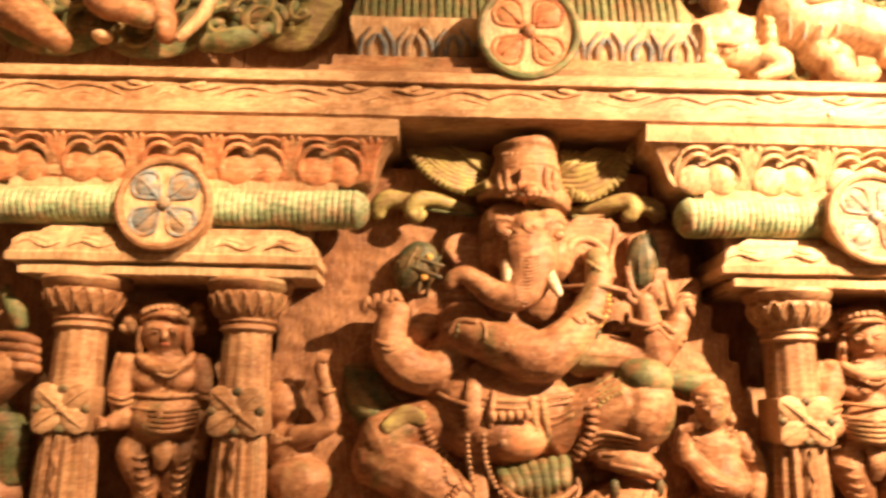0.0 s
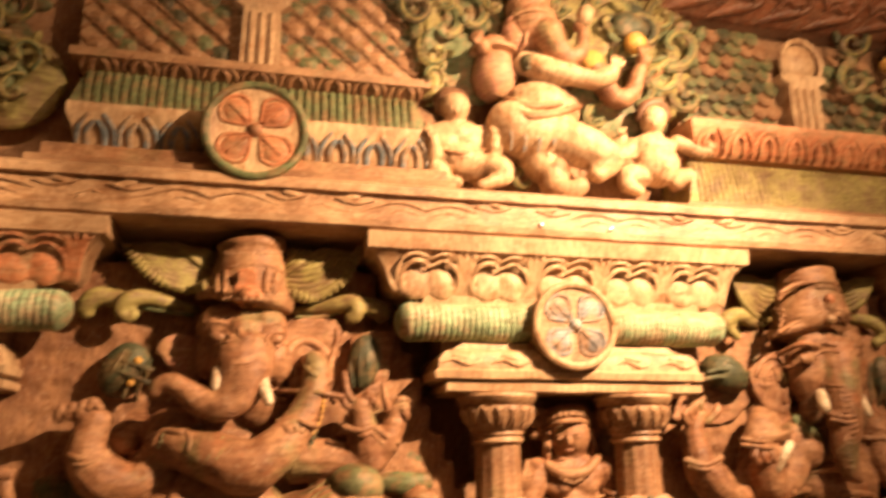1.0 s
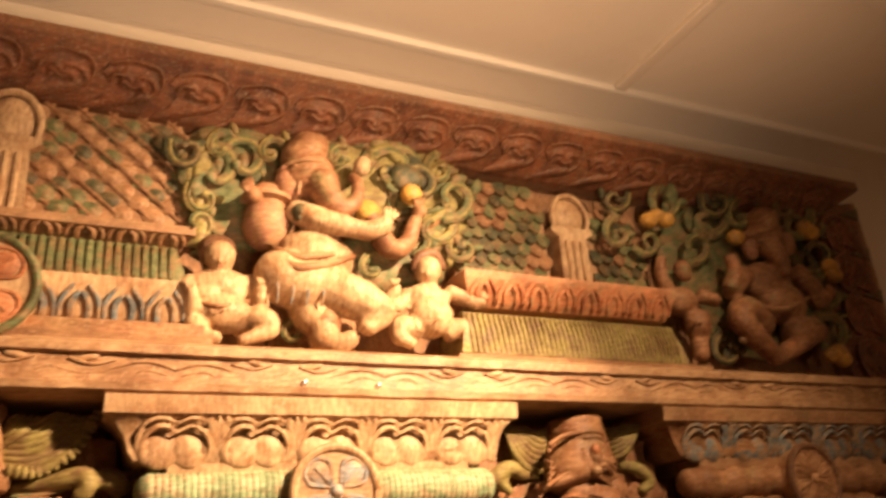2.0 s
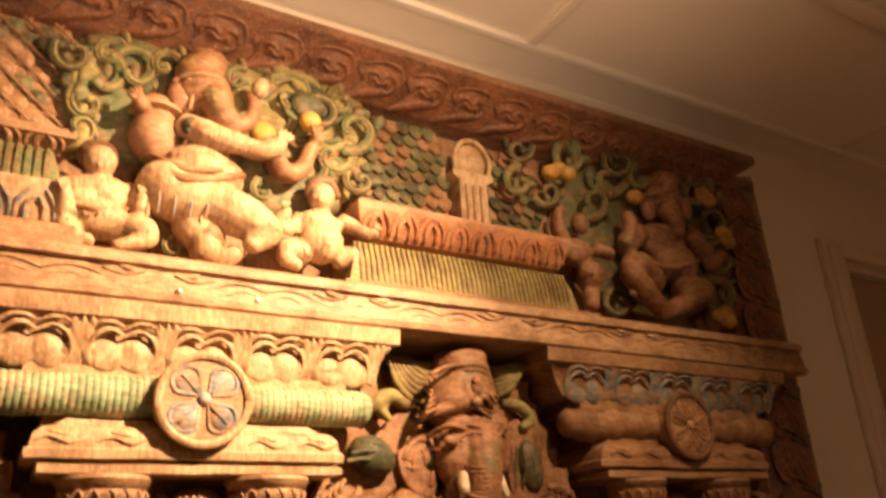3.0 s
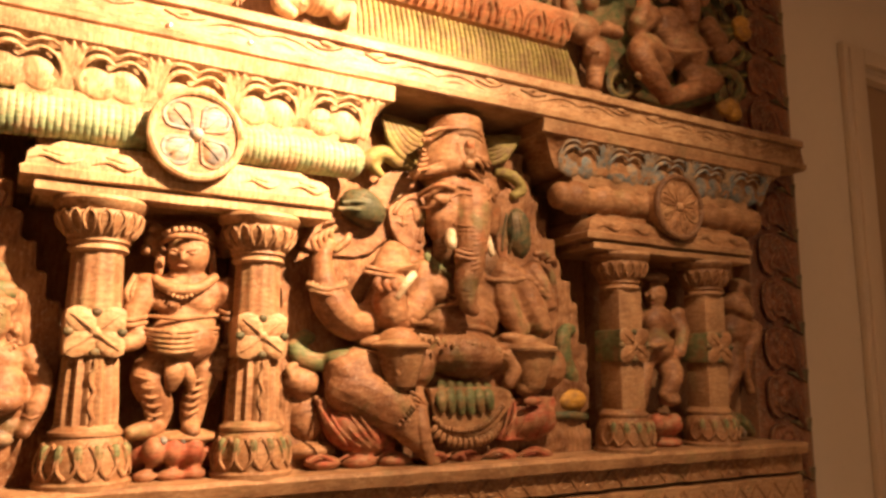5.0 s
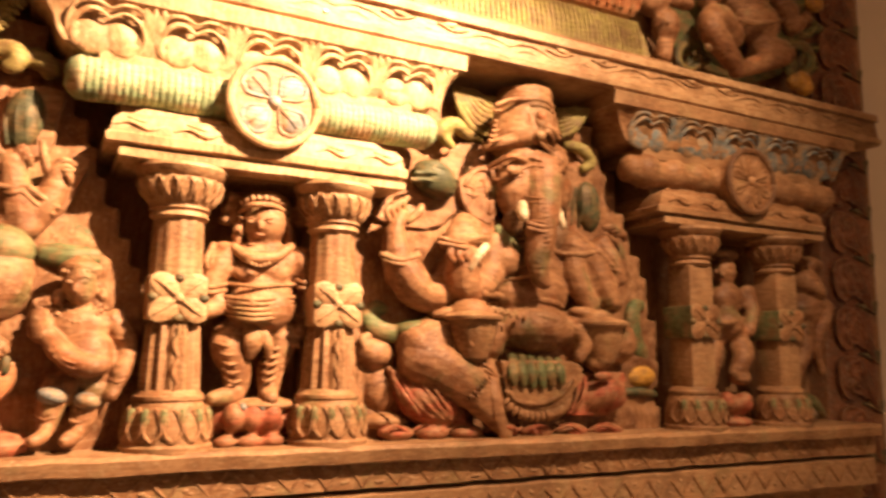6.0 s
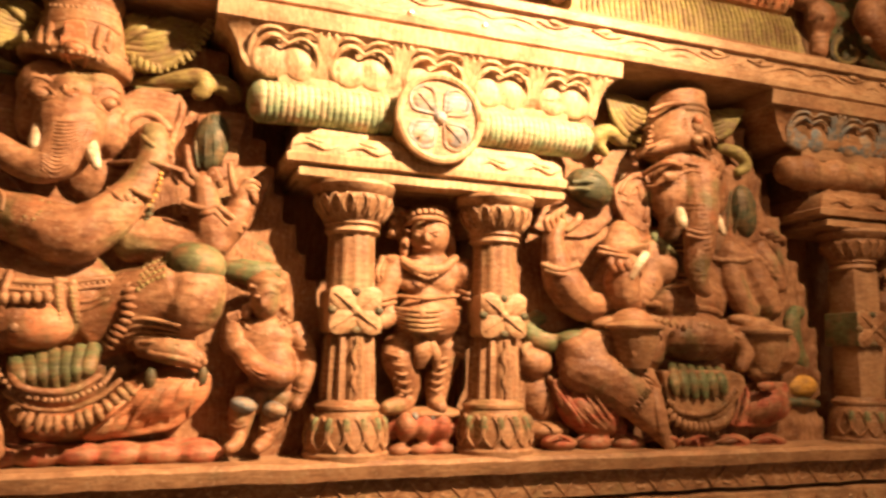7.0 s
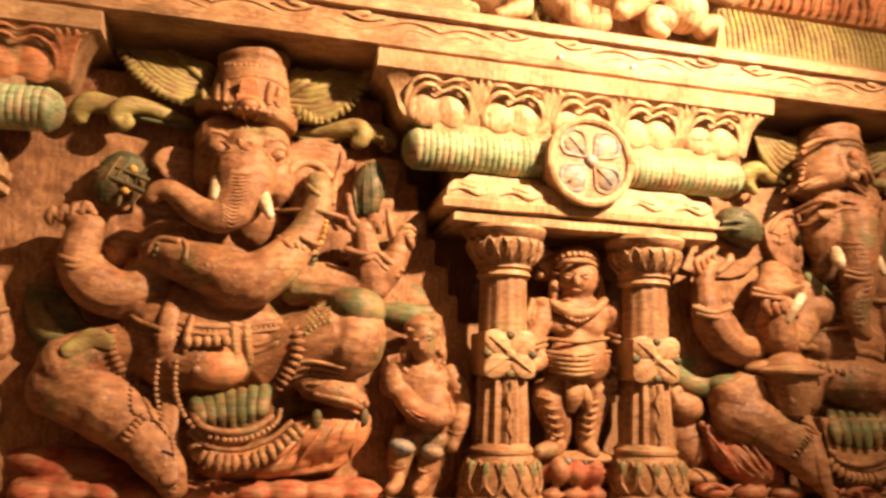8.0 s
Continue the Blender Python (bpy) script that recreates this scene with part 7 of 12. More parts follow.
# stout carved guardian statue with a collar and belt
forms = []
g = bmesh.new()
blob(g, 1.228, 1.910, 1.398, 0.057, 0.055, 0.065, 0)
blob(g, 1.204, 1.856, 1.379, 0.009, 0.009, 0.015, 0)
blob(g, 1.232, 1.920, 1.340, 0.044, 0.040, 0.035, 0)
blob(g, 1.232, 1.920, 1.293, 0.097, 0.055, 0.062, 0)
blob(g, 1.179, 1.885, 1.269, 0.037, 0.025, 0.029, 0)
blob(g, 1.258, 1.885, 1.273, 0.038, 0.025, 0.029, 0)
blob(g, 1.233, 1.920, 1.223, 0.082, 0.055, 0.058, 0)
blob(g, 1.227, 1.900, 1.179, 0.089, 0.065, 0.066, 0)
tube(g, [(1.142, 1.910, 1.312, 0.0405), (1.113, 1.900, 1.260, 0.0343), (1.105, 1.890, 1.209, 0.0283), (1.117, 1.880, 1.175, 0.0253), (1.076, 1.870, 1.162, 0.0209)], 10, 4, 1)
tube(g, [(1.320, 1.920, 1.318, 0.0416), (1.347, 1.920, 1.257, 0.0356), (1.353, 1.920, 1.191, 0.0295), (1.335, 1.910, 1.136, 0.0263)], 10, 4, 1)
blob(g, 1.070, 1.860, 1.162, 0.019, 0.019, 0.019, 0)
blob(g, 1.325, 1.900, 1.119, 0.022, 0.022, 0.022, 0)
tube(g, [(1.183, 1.930, 1.120, 0.0492), (1.152, 1.910, 1.085, 0.0469), (1.175, 1.910, 1.029, 0.0383), (1.181, 1.920, 0.973, 0.0284)], 10, 4, 1)
tube(g, [(1.284, 1.930, 1.123, 0.0468), (1.283, 1.920, 1.087, 0.0436), (1.264, 1.920, 1.030, 0.0346), (1.258, 1.920, 0.974, 0.0272)], 10, 4, 1)
tube(g, [(1.183, 1.910, 0.970, 0.0226), (1.141, 1.880, 0.961, 0.0235), (1.107, 1.860, 0.958, 0.0164)], 10, 4, 1)
tube(g, [(1.253, 1.910, 0.971, 0.0228), (1.254, 1.880, 0.961, 0.0239), (1.252, 1.860, 0.956, 0.0167)], 10, 4, 1)
forms.append((M_SKIN, fused(g, 0.0055)))
g = bmesh.new()
tube(g, [(1.192, 1.853, 1.393, 0.0027), (1.180, 1.856, 1.396, 0.0038), (1.171, 1.864, 1.392, 0.0022)], 6, 4, 1)
blob(g, 1.181, 1.857, 1.387, 0.009, 0.004, 0.004, 0)
tube(g, [(1.214, 1.853, 1.394, 0.0027), (1.229, 1.856, 1.400, 0.0038), (1.244, 1.864, 1.396, 0.0022)], 6, 4, 1)
blob(g, 1.228, 1.857, 1.390, 0.009, 0.004, 0.004, 0)
tube(g, [(1.164, 1.900, 1.400, 0.0102), (1.158, 1.900, 1.356, 0.0116), (1.161, 1.900, 1.337, 0.0072)], 10, 4, 1)
tube(g, [(1.284, 1.900, 1.408, 0.0103), (1.290, 1.900, 1.363, 0.0118), (1.287, 1.900, 1.344, 0.0073)], 10, 4, 1)
tube(g, [(1.057, 1.850, 1.165, 0.0052), (1.041, 1.842, 1.169, 0.0048), (1.032, 1.850, 1.174, 0.0038)], 8, 4, 1)
tube(g, [(1.057, 1.850, 1.162, 0.0052), (1.039, 1.842, 1.164, 0.0048), (1.030, 1.850, 1.165, 0.0038)], 8, 4, 1)
tube(g, [(1.057, 1.850, 1.160, 0.0052), (1.039, 1.842, 1.158, 0.0048), (1.030, 1.850, 1.156, 0.0038)], 8, 4, 1)
tube(g, [(1.058, 1.850, 1.158, 0.0052), (1.041, 1.842, 1.152, 0.0048), (1.032, 1.850, 1.147, 0.0038)], 8, 4, 1)
tube(g, [(1.313, 1.890, 1.112, 0.0058), (1.298, 1.882, 1.100, 0.0054), (1.292, 1.890, 1.090, 0.0043)], 8, 4, 1)
tube(g, [(1.316, 1.890, 1.110, 0.0058), (1.304, 1.882, 1.096, 0.0054), (1.301, 1.890, 1.085, 0.0043)], 8, 4, 1)
tube(g, [(1.318, 1.890, 1.110, 0.0058), (1.310, 1.882, 1.094, 0.0054), (1.311, 1.890, 1.081, 0.0043)], 8, 4, 1)
tube(g, [(1.321, 1.890, 1.109, 0.0058), (1.318, 1.882, 1.094, 0.0054), (1.322, 1.890, 1.081, 0.0043)], 8, 4, 1)
forms.append((M_SKIN, g))
g = bmesh.new()
blob(g, 1.206, 1.860, 1.357, 0.012, 0.004, 0.004, 0)
forms.append((M_RED, g))
g = bmesh.new()
blob(g, 1.234, 1.925, 1.445, 0.066, 0.055, 0.039, 0)
blob(g, 1.154, 1.940, 1.427, 0.030, 0.035, 0.045, 0)
blob(g, 1.329, 1.940, 1.438, 0.030, 0.035, 0.045, 0)
forms.append((M_WOOD, fused(g, 0.0055)))
g = bmesh.new()
tube(g, [(1.161, 1.900, 1.416, 0.0058), (1.175, 1.860, 1.426, 0.0072), (1.201, 1.850, 1.431, 0.0072), (1.240, 1.860, 1.432, 0.0072), (1.287, 1.900, 1.424, 0.0059)], 10, 4, 1)
beads(g, [(1.156, 1.890, 1.432), (1.177, 1.865, 1.445), (1.204, 1.855, 1.449), (1.242, 1.865, 1.450), (1.282, 1.890, 1.440)], 0.0075, 1.9)
blob(g, 1.144, 1.930, 1.455, 0.016, 0.020, 0.016, 0)
blob(g, 1.138, 1.930, 1.427, 0.016, 0.020, 0.016, 0)
blob(g, 1.132, 1.930, 1.400, 0.016, 0.020, 0.016, 0)
blob(g, 1.331, 1.930, 1.468, 0.017, 0.020, 0.017, 0)
blob(g, 1.337, 1.930, 1.440, 0.017, 0.020, 0.017, 0)
blob(g, 1.344, 1.930, 1.413, 0.017, 0.020, 0.017, 0)
tube(g, [(1.146, 1.880, 1.324, 0.0129), (1.176, 1.860, 1.300, 0.0156), (1.212, 1.855, 1.296, 0.0156), (1.252, 1.860, 1.307, 0.0143), (1.293, 1.880, 1.337, 0.0116)], 10, 4, 1)
beads(g, [(1.150, 1.865, 1.309), (1.205, 1.840, 1.277), (1.278, 1.865, 1.316)], 0.0049, 1.9)
tube(g, [(1.128, 1.890, 1.234, 0.0043), (1.200, 1.845, 1.227, 0.0056), (1.313, 1.890, 1.242, 0.0044)], 10, 4, 1)
tube(g, [(1.126, 1.870, 1.200, 0.0049), (1.192, 1.828, 1.193, 0.0055), (1.303, 1.870, 1.207, 0.0050)], 10, 4, 1)
tube(g, [(1.129, 1.870, 1.189, 0.0049), (1.192, 1.828, 1.181, 0.0055), (1.300, 1.870, 1.195, 0.0050)], 10, 4, 1)
tube(g, [(1.132, 1.870, 1.178, 0.0049), (1.192, 1.828, 1.168, 0.0055), (1.297, 1.870, 1.184, 0.0050)], 10, 4, 1)
tube(g, [(1.135, 1.870, 1.167, 0.0049), (1.193, 1.828, 1.156, 0.0055), (1.294, 1.870, 1.172, 0.0050)], 10, 4, 1)
tube(g, [(1.139, 1.870, 1.156, 0.0049), (1.193, 1.828, 1.144, 0.0055), (1.291, 1.870, 1.161, 0.0050)], 10, 4, 1)
blob(g, 1.188, 1.835, 1.188, 0.014, 0.012, 0.019, 0)
tube(g, [(1.312, 1.900, 1.254, 0.0059), (1.326, 1.870, 1.245, 0.0058), (1.375, 1.910, 1.257, 0.0059)], 10, 4, 1)
tube(g, [(1.068, 1.870, 1.228, 0.0056), (1.093, 1.855, 1.220, 0.0056), (1.133, 1.880, 1.231, 0.0057)], 10, 4, 1)
tube(g, [(1.312, 1.900, 1.240, 0.0058), (1.325, 1.870, 1.230, 0.0058), (1.375, 1.910, 1.243, 0.0059)], 10, 4, 1)
tube(g, [(1.068, 1.870, 1.214, 0.0056), (1.094, 1.855, 1.207, 0.0056), (1.133, 1.880, 1.217, 0.0057)], 10, 4, 1)
tube(g, [(1.315, 1.900, 1.167, 0.0058), (1.327, 1.880, 1.161, 0.0058), (1.367, 1.910, 1.169, 0.0059)], 10, 4, 1)
tube(g, [(1.103, 1.900, 1.331, 0.0072), (1.084, 1.880, 1.286, 0.0071), (1.094, 1.890, 1.258, 0.0057)], 10, 4, 1)
tube(g, [(1.115, 1.900, 1.329, 0.0072), (1.096, 1.880, 1.286, 0.0071), (1.106, 1.890, 1.259, 0.0057)], 10, 4, 1)
tube(g, [(1.127, 1.900, 1.327, 0.0072), (1.108, 1.880, 1.287, 0.0071), (1.118, 1.890, 1.259, 0.0057)], 10, 4, 1)
tube(g, [(1.114, 1.890, 1.091, 0.0035), (1.142, 1.865, 1.082, 0.0049), (1.198, 1.895, 1.093, 0.0036)], 10, 4, 1)
tube(g, [(1.236, 1.900, 1.083, 0.0036), (1.256, 1.875, 1.076, 0.0050), (1.302, 1.900, 1.090, 0.0036)], 10, 4, 1)
tube(g, [(1.122, 1.890, 1.069, 0.0035), (1.146, 1.865, 1.060, 0.0049), (1.196, 1.895, 1.071, 0.0035)], 10, 4, 1)
tube(g, [(1.235, 1.900, 1.063, 0.0036), (1.253, 1.875, 1.056, 0.0049), (1.295, 1.900, 1.070, 0.0036)], 10, 4, 1)
tube(g, [(1.130, 1.890, 1.048, 0.0035), (1.151, 1.865, 1.038, 0.0048), (1.195, 1.895, 1.049, 0.0035)], 10, 4, 1)
tube(g, [(1.233, 1.900, 1.043, 0.0036), (1.250, 1.875, 1.037, 0.0049), (1.289, 1.900, 1.050, 0.0036)], 10, 4, 1)
tube(g, [(1.137, 1.890, 1.026, 0.0035), (1.155, 1.865, 1.017, 0.0048), (1.193, 1.895, 1.026, 0.0035)], 10, 4, 1)
tube(g, [(1.232, 1.900, 1.024, 0.0036), (1.247, 1.875, 1.017, 0.0049), (1.283, 1.900, 1.030, 0.0036)], 10, 4, 1)
tube(g, [(1.145, 1.890, 1.004, 0.0035), (1.160, 1.865, 0.995, 0.0048), (1.192, 1.895, 1.004, 0.0035)], 10, 4, 1)
tube(g, [(1.231, 1.900, 1.004, 0.0035), (1.244, 1.875, 0.998, 0.0049), (1.277, 1.900, 1.011, 0.0036)], 10, 4, 1)
tube(g, [(1.199, 1.870, 1.133, 0.0197), (1.201, 1.860, 1.094, 0.0251), (1.196, 1.870, 1.059, 0.0140)], 10, 4, 0.5)
tube(g, [(1.226, 1.870, 1.122, 0.0113), (1.239, 1.865, 1.088, 0.0141), (1.249, 1.880, 1.053, 0.0085)], 10, 4, 0.5)
forms.append((M_WOOD, g))
figure("guardian_statue", (1.205, 2.0, 0.956), forms, "stout carved guardian statue with a collar and belt", "statue", "figures between the columns")

# small red lotus pedestal with grey-blue tips under a figure
forms = []
g = bmesh.new()
blob(g, 1.239, 1.940, 0.940, 0.107, 0.090, 0.020, 0)
forms.append((M_WOOD, fused(g, 0.006)))
g = bmesh.new()
blob(g, 1.248, 1.960, 0.893, 0.096, 0.090, 0.046, 0)
blob(g, 1.244, 1.950, 0.852, 0.089, 0.090, 0.020, 0)
blob(g, 1.136, 1.910, 0.907, 0.028, 0.030, 0.036, 0)
blob(g, 1.166, 1.875, 0.911, 0.028, 0.030, 0.036, 0)
blob(g, 1.211, 1.875, 0.911, 0.028, 0.030, 0.036, 0)
blob(g, 1.256, 1.875, 0.911, 0.028, 0.030, 0.036, 0)
blob(g, 1.318, 1.910, 0.907, 0.029, 0.030, 0.037, 0)
blob(g, 1.146, 1.870, 0.857, 0.027, 0.020, 0.015, 0)
blob(g, 1.204, 1.870, 0.857, 0.028, 0.020, 0.015, 0)
blob(g, 1.264, 1.870, 0.857, 0.028, 0.020, 0.015, 0)
forms.append((M_RED, fused(g, 0.006)))
g = bmesh.new()
blob(g, 1.154, 1.900, 0.932, 0.010, 0.015, 0.013, 0)
blob(g, 1.186, 1.870, 0.936, 0.010, 0.015, 0.012, 0)
blob(g, 1.231, 1.870, 0.936, 0.010, 0.015, 0.013, 0)
blob(g, 1.290, 1.900, 0.933, 0.010, 0.015, 0.013, 0)
blob(g, 1.337, 1.900, 0.933, 0.010, 0.015, 0.013, 0)
forms.append((M_BLUE, g))
figure("lotus_pedestal", (1.227, 2.0, 0.852), forms, "small red lotus pedestal with grey-blue tips under a figure", "pedestal", "lotus pedestals")

# stout brown carved guardian statue between columns
forms = []
g = bmesh.new()
blob(g, -0.522, 1.910, 1.381, 0.056, 0.055, 0.064, 0)
blob(g, -0.502, 1.854, 1.364, 0.009, 0.009, 0.015, 0)
blob(g, -0.520, 1.920, 1.324, 0.043, 0.040, 0.035, 0)
blob(g, -0.516, 1.920, 1.278, 0.095, 0.055, 0.060, 0)
blob(g, -0.537, 1.885, 1.258, 0.037, 0.025, 0.028, 0)
blob(g, -0.466, 1.885, 1.259, 0.037, 0.025, 0.028, 0)
blob(g, -0.510, 1.920, 1.211, 0.080, 0.055, 0.057, 0)
blob(g, -0.496, 1.900, 1.169, 0.087, 0.065, 0.065, 0)
tube(g, [(-0.593, 1.910, 1.301, 0.0400), (-0.608, 1.900, 1.250, 0.0339), (-0.603, 1.890, 1.202, 0.0280), (-0.582, 1.880, 1.168, 0.0250), (-0.611, 1.870, 1.157, 0.0207)], 10, 4, 1)
tube(g, [(-0.439, 1.920, 1.300, 0.0403), (-0.410, 1.920, 1.241, 0.0343), (-0.399, 1.920, 1.178, 0.0284), (-0.403, 1.910, 1.127, 0.0253)], 10, 4, 1)
blob(g, -0.610, 1.860, 1.157, 0.019, 0.019, 0.019, 0)
blob(g, -0.403, 1.900, 1.111, 0.021, 0.021, 0.021, 0)
tube(g, [(-0.553, 1.930, 1.113, 0.0481), (-0.564, 1.910, 1.080, 0.0460), (-0.537, 1.910, 1.026, 0.0374), (-0.534, 1.920, 0.972, 0.0277)], 10, 4, 1)
tube(g, [(-0.462, 1.930, 1.115, 0.0453), (-0.453, 1.920, 1.081, 0.0421), (-0.465, 1.920, 1.027, 0.0335), (-0.465, 1.920, 0.973, 0.0263)], 10, 4, 1)
tube(g, [(-0.525, 1.910, 0.970, 0.0220), (-0.540, 1.880, 0.962, 0.0230), (-0.557, 1.860, 0.959, 0.0161)], 10, 4, 1)
tube(g, [(-0.462, 1.910, 0.971, 0.0220), (-0.439, 1.880, 0.962, 0.0230), (-0.426, 1.860, 0.958, 0.0161)], 10, 4, 1)
forms.append((M_SKIN, fused(g, 0.0055)))
g = bmesh.new()
tube(g, [(-0.512, 1.852, 1.378, 0.0027), (-0.526, 1.854, 1.382, 0.0037), (-0.539, 1.863, 1.378, 0.0021)], 6, 4, 1)
blob(g, -0.525, 1.856, 1.373, 0.009, 0.004, 0.004, 0)
tube(g, [(-0.493, 1.852, 1.378, 0.0027), (-0.482, 1.854, 1.383, 0.0037), (-0.473, 1.863, 1.379, 0.0021)], 6, 4, 1)
blob(g, -0.482, 1.856, 1.374, 0.009, 0.004, 0.004, 0)
tube(g, [(-0.574, 1.900, 1.386, 0.0101), (-0.575, 1.900, 1.343, 0.0114), (-0.571, 1.900, 1.324, 0.0071)], 10, 4, 1)
tube(g, [(-0.465, 1.900, 1.388, 0.0101), (-0.456, 1.900, 1.345, 0.0114), (-0.457, 1.900, 1.326, 0.0071)], 10, 4, 1)
tube(g, [(-0.614, 1.850, 1.160, 0.0052), (-0.625, 1.842, 1.165, 0.0048), (-0.639, 1.850, 1.169, 0.0038)], 8, 4, 1)
tube(g, [(-0.615, 1.850, 1.158, 0.0052), (-0.626, 1.842, 1.159, 0.0047), (-0.641, 1.850, 1.161, 0.0038)], 8, 4, 1)
tube(g, [(-0.615, 1.850, 1.156, 0.0052), (-0.625, 1.842, 1.154, 0.0047), (-0.640, 1.850, 1.152, 0.0038)], 8, 4, 1)
tube(g, [(-0.614, 1.850, 1.153, 0.0051), (-0.623, 1.842, 1.148, 0.0047), (-0.636, 1.850, 1.143, 0.0038)], 8, 4, 1)
tube(g, [(-0.406, 1.890, 1.105, 0.0056), (-0.413, 1.882, 1.094, 0.0052), (-0.423, 1.890, 1.084, 0.0041)], 8, 4, 1)
tube(g, [(-0.404, 1.890, 1.103, 0.0056), (-0.408, 1.882, 1.090, 0.0052), (-0.415, 1.890, 1.079, 0.0041)], 8, 4, 1)
tube(g, [(-0.402, 1.890, 1.103, 0.0056), (-0.402, 1.882, 1.088, 0.0052), (-0.406, 1.890, 1.076, 0.0041)], 8, 4, 1)
tube(g, [(-0.399, 1.890, 1.102, 0.0056), (-0.395, 1.882, 1.088, 0.0052), (-0.396, 1.890, 1.075, 0.0041)], 8, 4, 1)
forms.append((M_SKIN, g))
g = bmesh.new()
blob(g, -0.501, 1.858, 1.343, 0.012, 0.004, 0.004, 0)
forms.append((M_RED, g))
g = bmesh.new()
blob(g, -0.532, 1.925, 1.426, 0.064, 0.055, 0.038, 0)
blob(g, -0.614, 1.940, 1.412, 0.029, 0.035, 0.044, 0)
blob(g, -0.456, 1.940, 1.415, 0.029, 0.035, 0.044, 0)
forms.append((M_WOOD, fused(g, 0.0055)))
g = bmesh.new()
tube(g, [(-0.578, 1.900, 1.402, 0.0058), (-0.537, 1.860, 1.412, 0.0071), (-0.505, 1.850, 1.415, 0.0070), (-0.478, 1.860, 1.414, 0.0071), (-0.464, 1.900, 1.404, 0.0058)], 10, 4, 1)
beads(g, [(-0.576, 1.890, 1.418), (-0.540, 1.865, 1.429), (-0.509, 1.855, 1.433), (-0.481, 1.865, 1.432), (-0.462, 1.890, 1.420)], 0.0073, 1.9)
blob(g, -0.619, 1.930, 1.440, 0.016, 0.020, 0.016, 0)
blob(g, -0.623, 1.930, 1.413, 0.016, 0.020, 0.016, 0)
blob(g, -0.626, 1.930, 1.387, 0.016, 0.020, 0.016, 0)
blob(g, -0.450, 1.930, 1.443, 0.016, 0.020, 0.016, 0)
blob(g, -0.442, 1.930, 1.417, 0.016, 0.020, 0.016, 0)
blob(g, -0.434, 1.930, 1.390, 0.016, 0.020, 0.016, 0)
tube(g, [(-0.569, 1.880, 1.313, 0.0127), (-0.525, 1.860, 1.289, 0.0153), (-0.488, 1.855, 1.283, 0.0153), (-0.456, 1.860, 1.293, 0.0139), (-0.436, 1.880, 1.320, 0.0113)], 10, 4, 1)
beads(g, [(-0.552, 1.865, 1.298), (-0.481, 1.840, 1.266), (-0.437, 1.865, 1.300)], 0.0048, 1.9)
tube(g, [(-0.585, 1.890, 1.225, 0.0042), (-0.485, 1.845, 1.218, 0.0055), (-0.417, 1.890, 1.228, 0.0042)], 10, 4, 1)
tube(g, [(-0.568, 1.870, 1.192, 0.0048), (-0.476, 1.828, 1.186, 0.0054), (-0.409, 1.870, 1.195, 0.0048)], 10, 4, 1)
tube(g, [(-0.565, 1.870, 1.182, 0.0048), (-0.475, 1.828, 1.174, 0.0054), (-0.410, 1.870, 1.184, 0.0048)], 10, 4, 1)
tube(g, [(-0.561, 1.870, 1.171, 0.0048), (-0.474, 1.828, 1.162, 0.0054), (-0.412, 1.870, 1.174, 0.0048)], 10, 4, 1)
tube(g, [(-0.557, 1.870, 1.160, 0.0048), (-0.473, 1.828, 1.150, 0.0054), (-0.414, 1.870, 1.163, 0.0048)], 10, 4, 1)
tube(g, [(-0.553, 1.870, 1.150, 0.0048), (-0.472, 1.828, 1.138, 0.0054), (-0.416, 1.870, 1.152, 0.0048)], 10, 4, 1)
blob(g, -0.485, 1.835, 1.180, 0.014, 0.012, 0.019, 0)
tube(g, [(-0.427, 1.900, 1.240, 0.0057), (-0.392, 1.870, 1.231, 0.0056), (-0.379, 1.910, 1.241, 0.0057)], 10, 4, 1)
tube(g, [(-0.625, 1.870, 1.221, 0.0056), (-0.590, 1.855, 1.213, 0.0055), (-0.573, 1.880, 1.223, 0.0056)], 10, 4, 1)
tube(g, [(-0.426, 1.900, 1.226, 0.0056), (-0.391, 1.870, 1.217, 0.0056), (-0.378, 1.910, 1.227, 0.0057)], 10, 4, 1)
tube(g, [(-0.624, 1.870, 1.208, 0.0055), (-0.588, 1.855, 1.200, 0.0055), (-0.571, 1.880, 1.209, 0.0056)], 10, 4, 1)
tube(g, [(-0.417, 1.900, 1.157, 0.0056), (-0.391, 1.880, 1.151, 0.0055), (-0.378, 1.910, 1.158, 0.0056)], 10, 4, 1)
tube(g, [(-0.624, 1.900, 1.321, 0.0071), (-0.623, 1.880, 1.277, 0.0070), (-0.618, 1.890, 1.250, 0.0056)], 10, 4, 1)
tube(g, [(-0.613, 1.900, 1.318, 0.0071), (-0.612, 1.880, 1.277, 0.0070), (-0.607, 1.890, 1.250, 0.0056)], 10, 4, 1)
tube(g, [(-0.601, 1.900, 1.315, 0.0071), (-0.601, 1.880, 1.277, 0.0070), (-0.596, 1.890, 1.250, 0.0056)], 10, 4, 1)
tube(g, [(-0.584, 1.890, 1.087, 0.0035), (-0.540, 1.865, 1.078, 0.0048), (-0.512, 1.895, 1.088, 0.0035)], 10, 4, 1)
tube(g, [(-0.479, 1.900, 1.077, 0.0035), (-0.443, 1.875, 1.071, 0.0048), (-0.422, 1.900, 1.084, 0.0035)], 10, 4, 1)
tube(g, [(-0.575, 1.890, 1.066, 0.0034), (-0.534, 1.865, 1.057, 0.0048), (-0.511, 1.895, 1.066, 0.0035)], 10, 4, 1)
tube(g, [(-0.479, 1.900, 1.059, 0.0035), (-0.444, 1.875, 1.053, 0.0048), (-0.426, 1.900, 1.065, 0.0035)], 10, 4, 1)
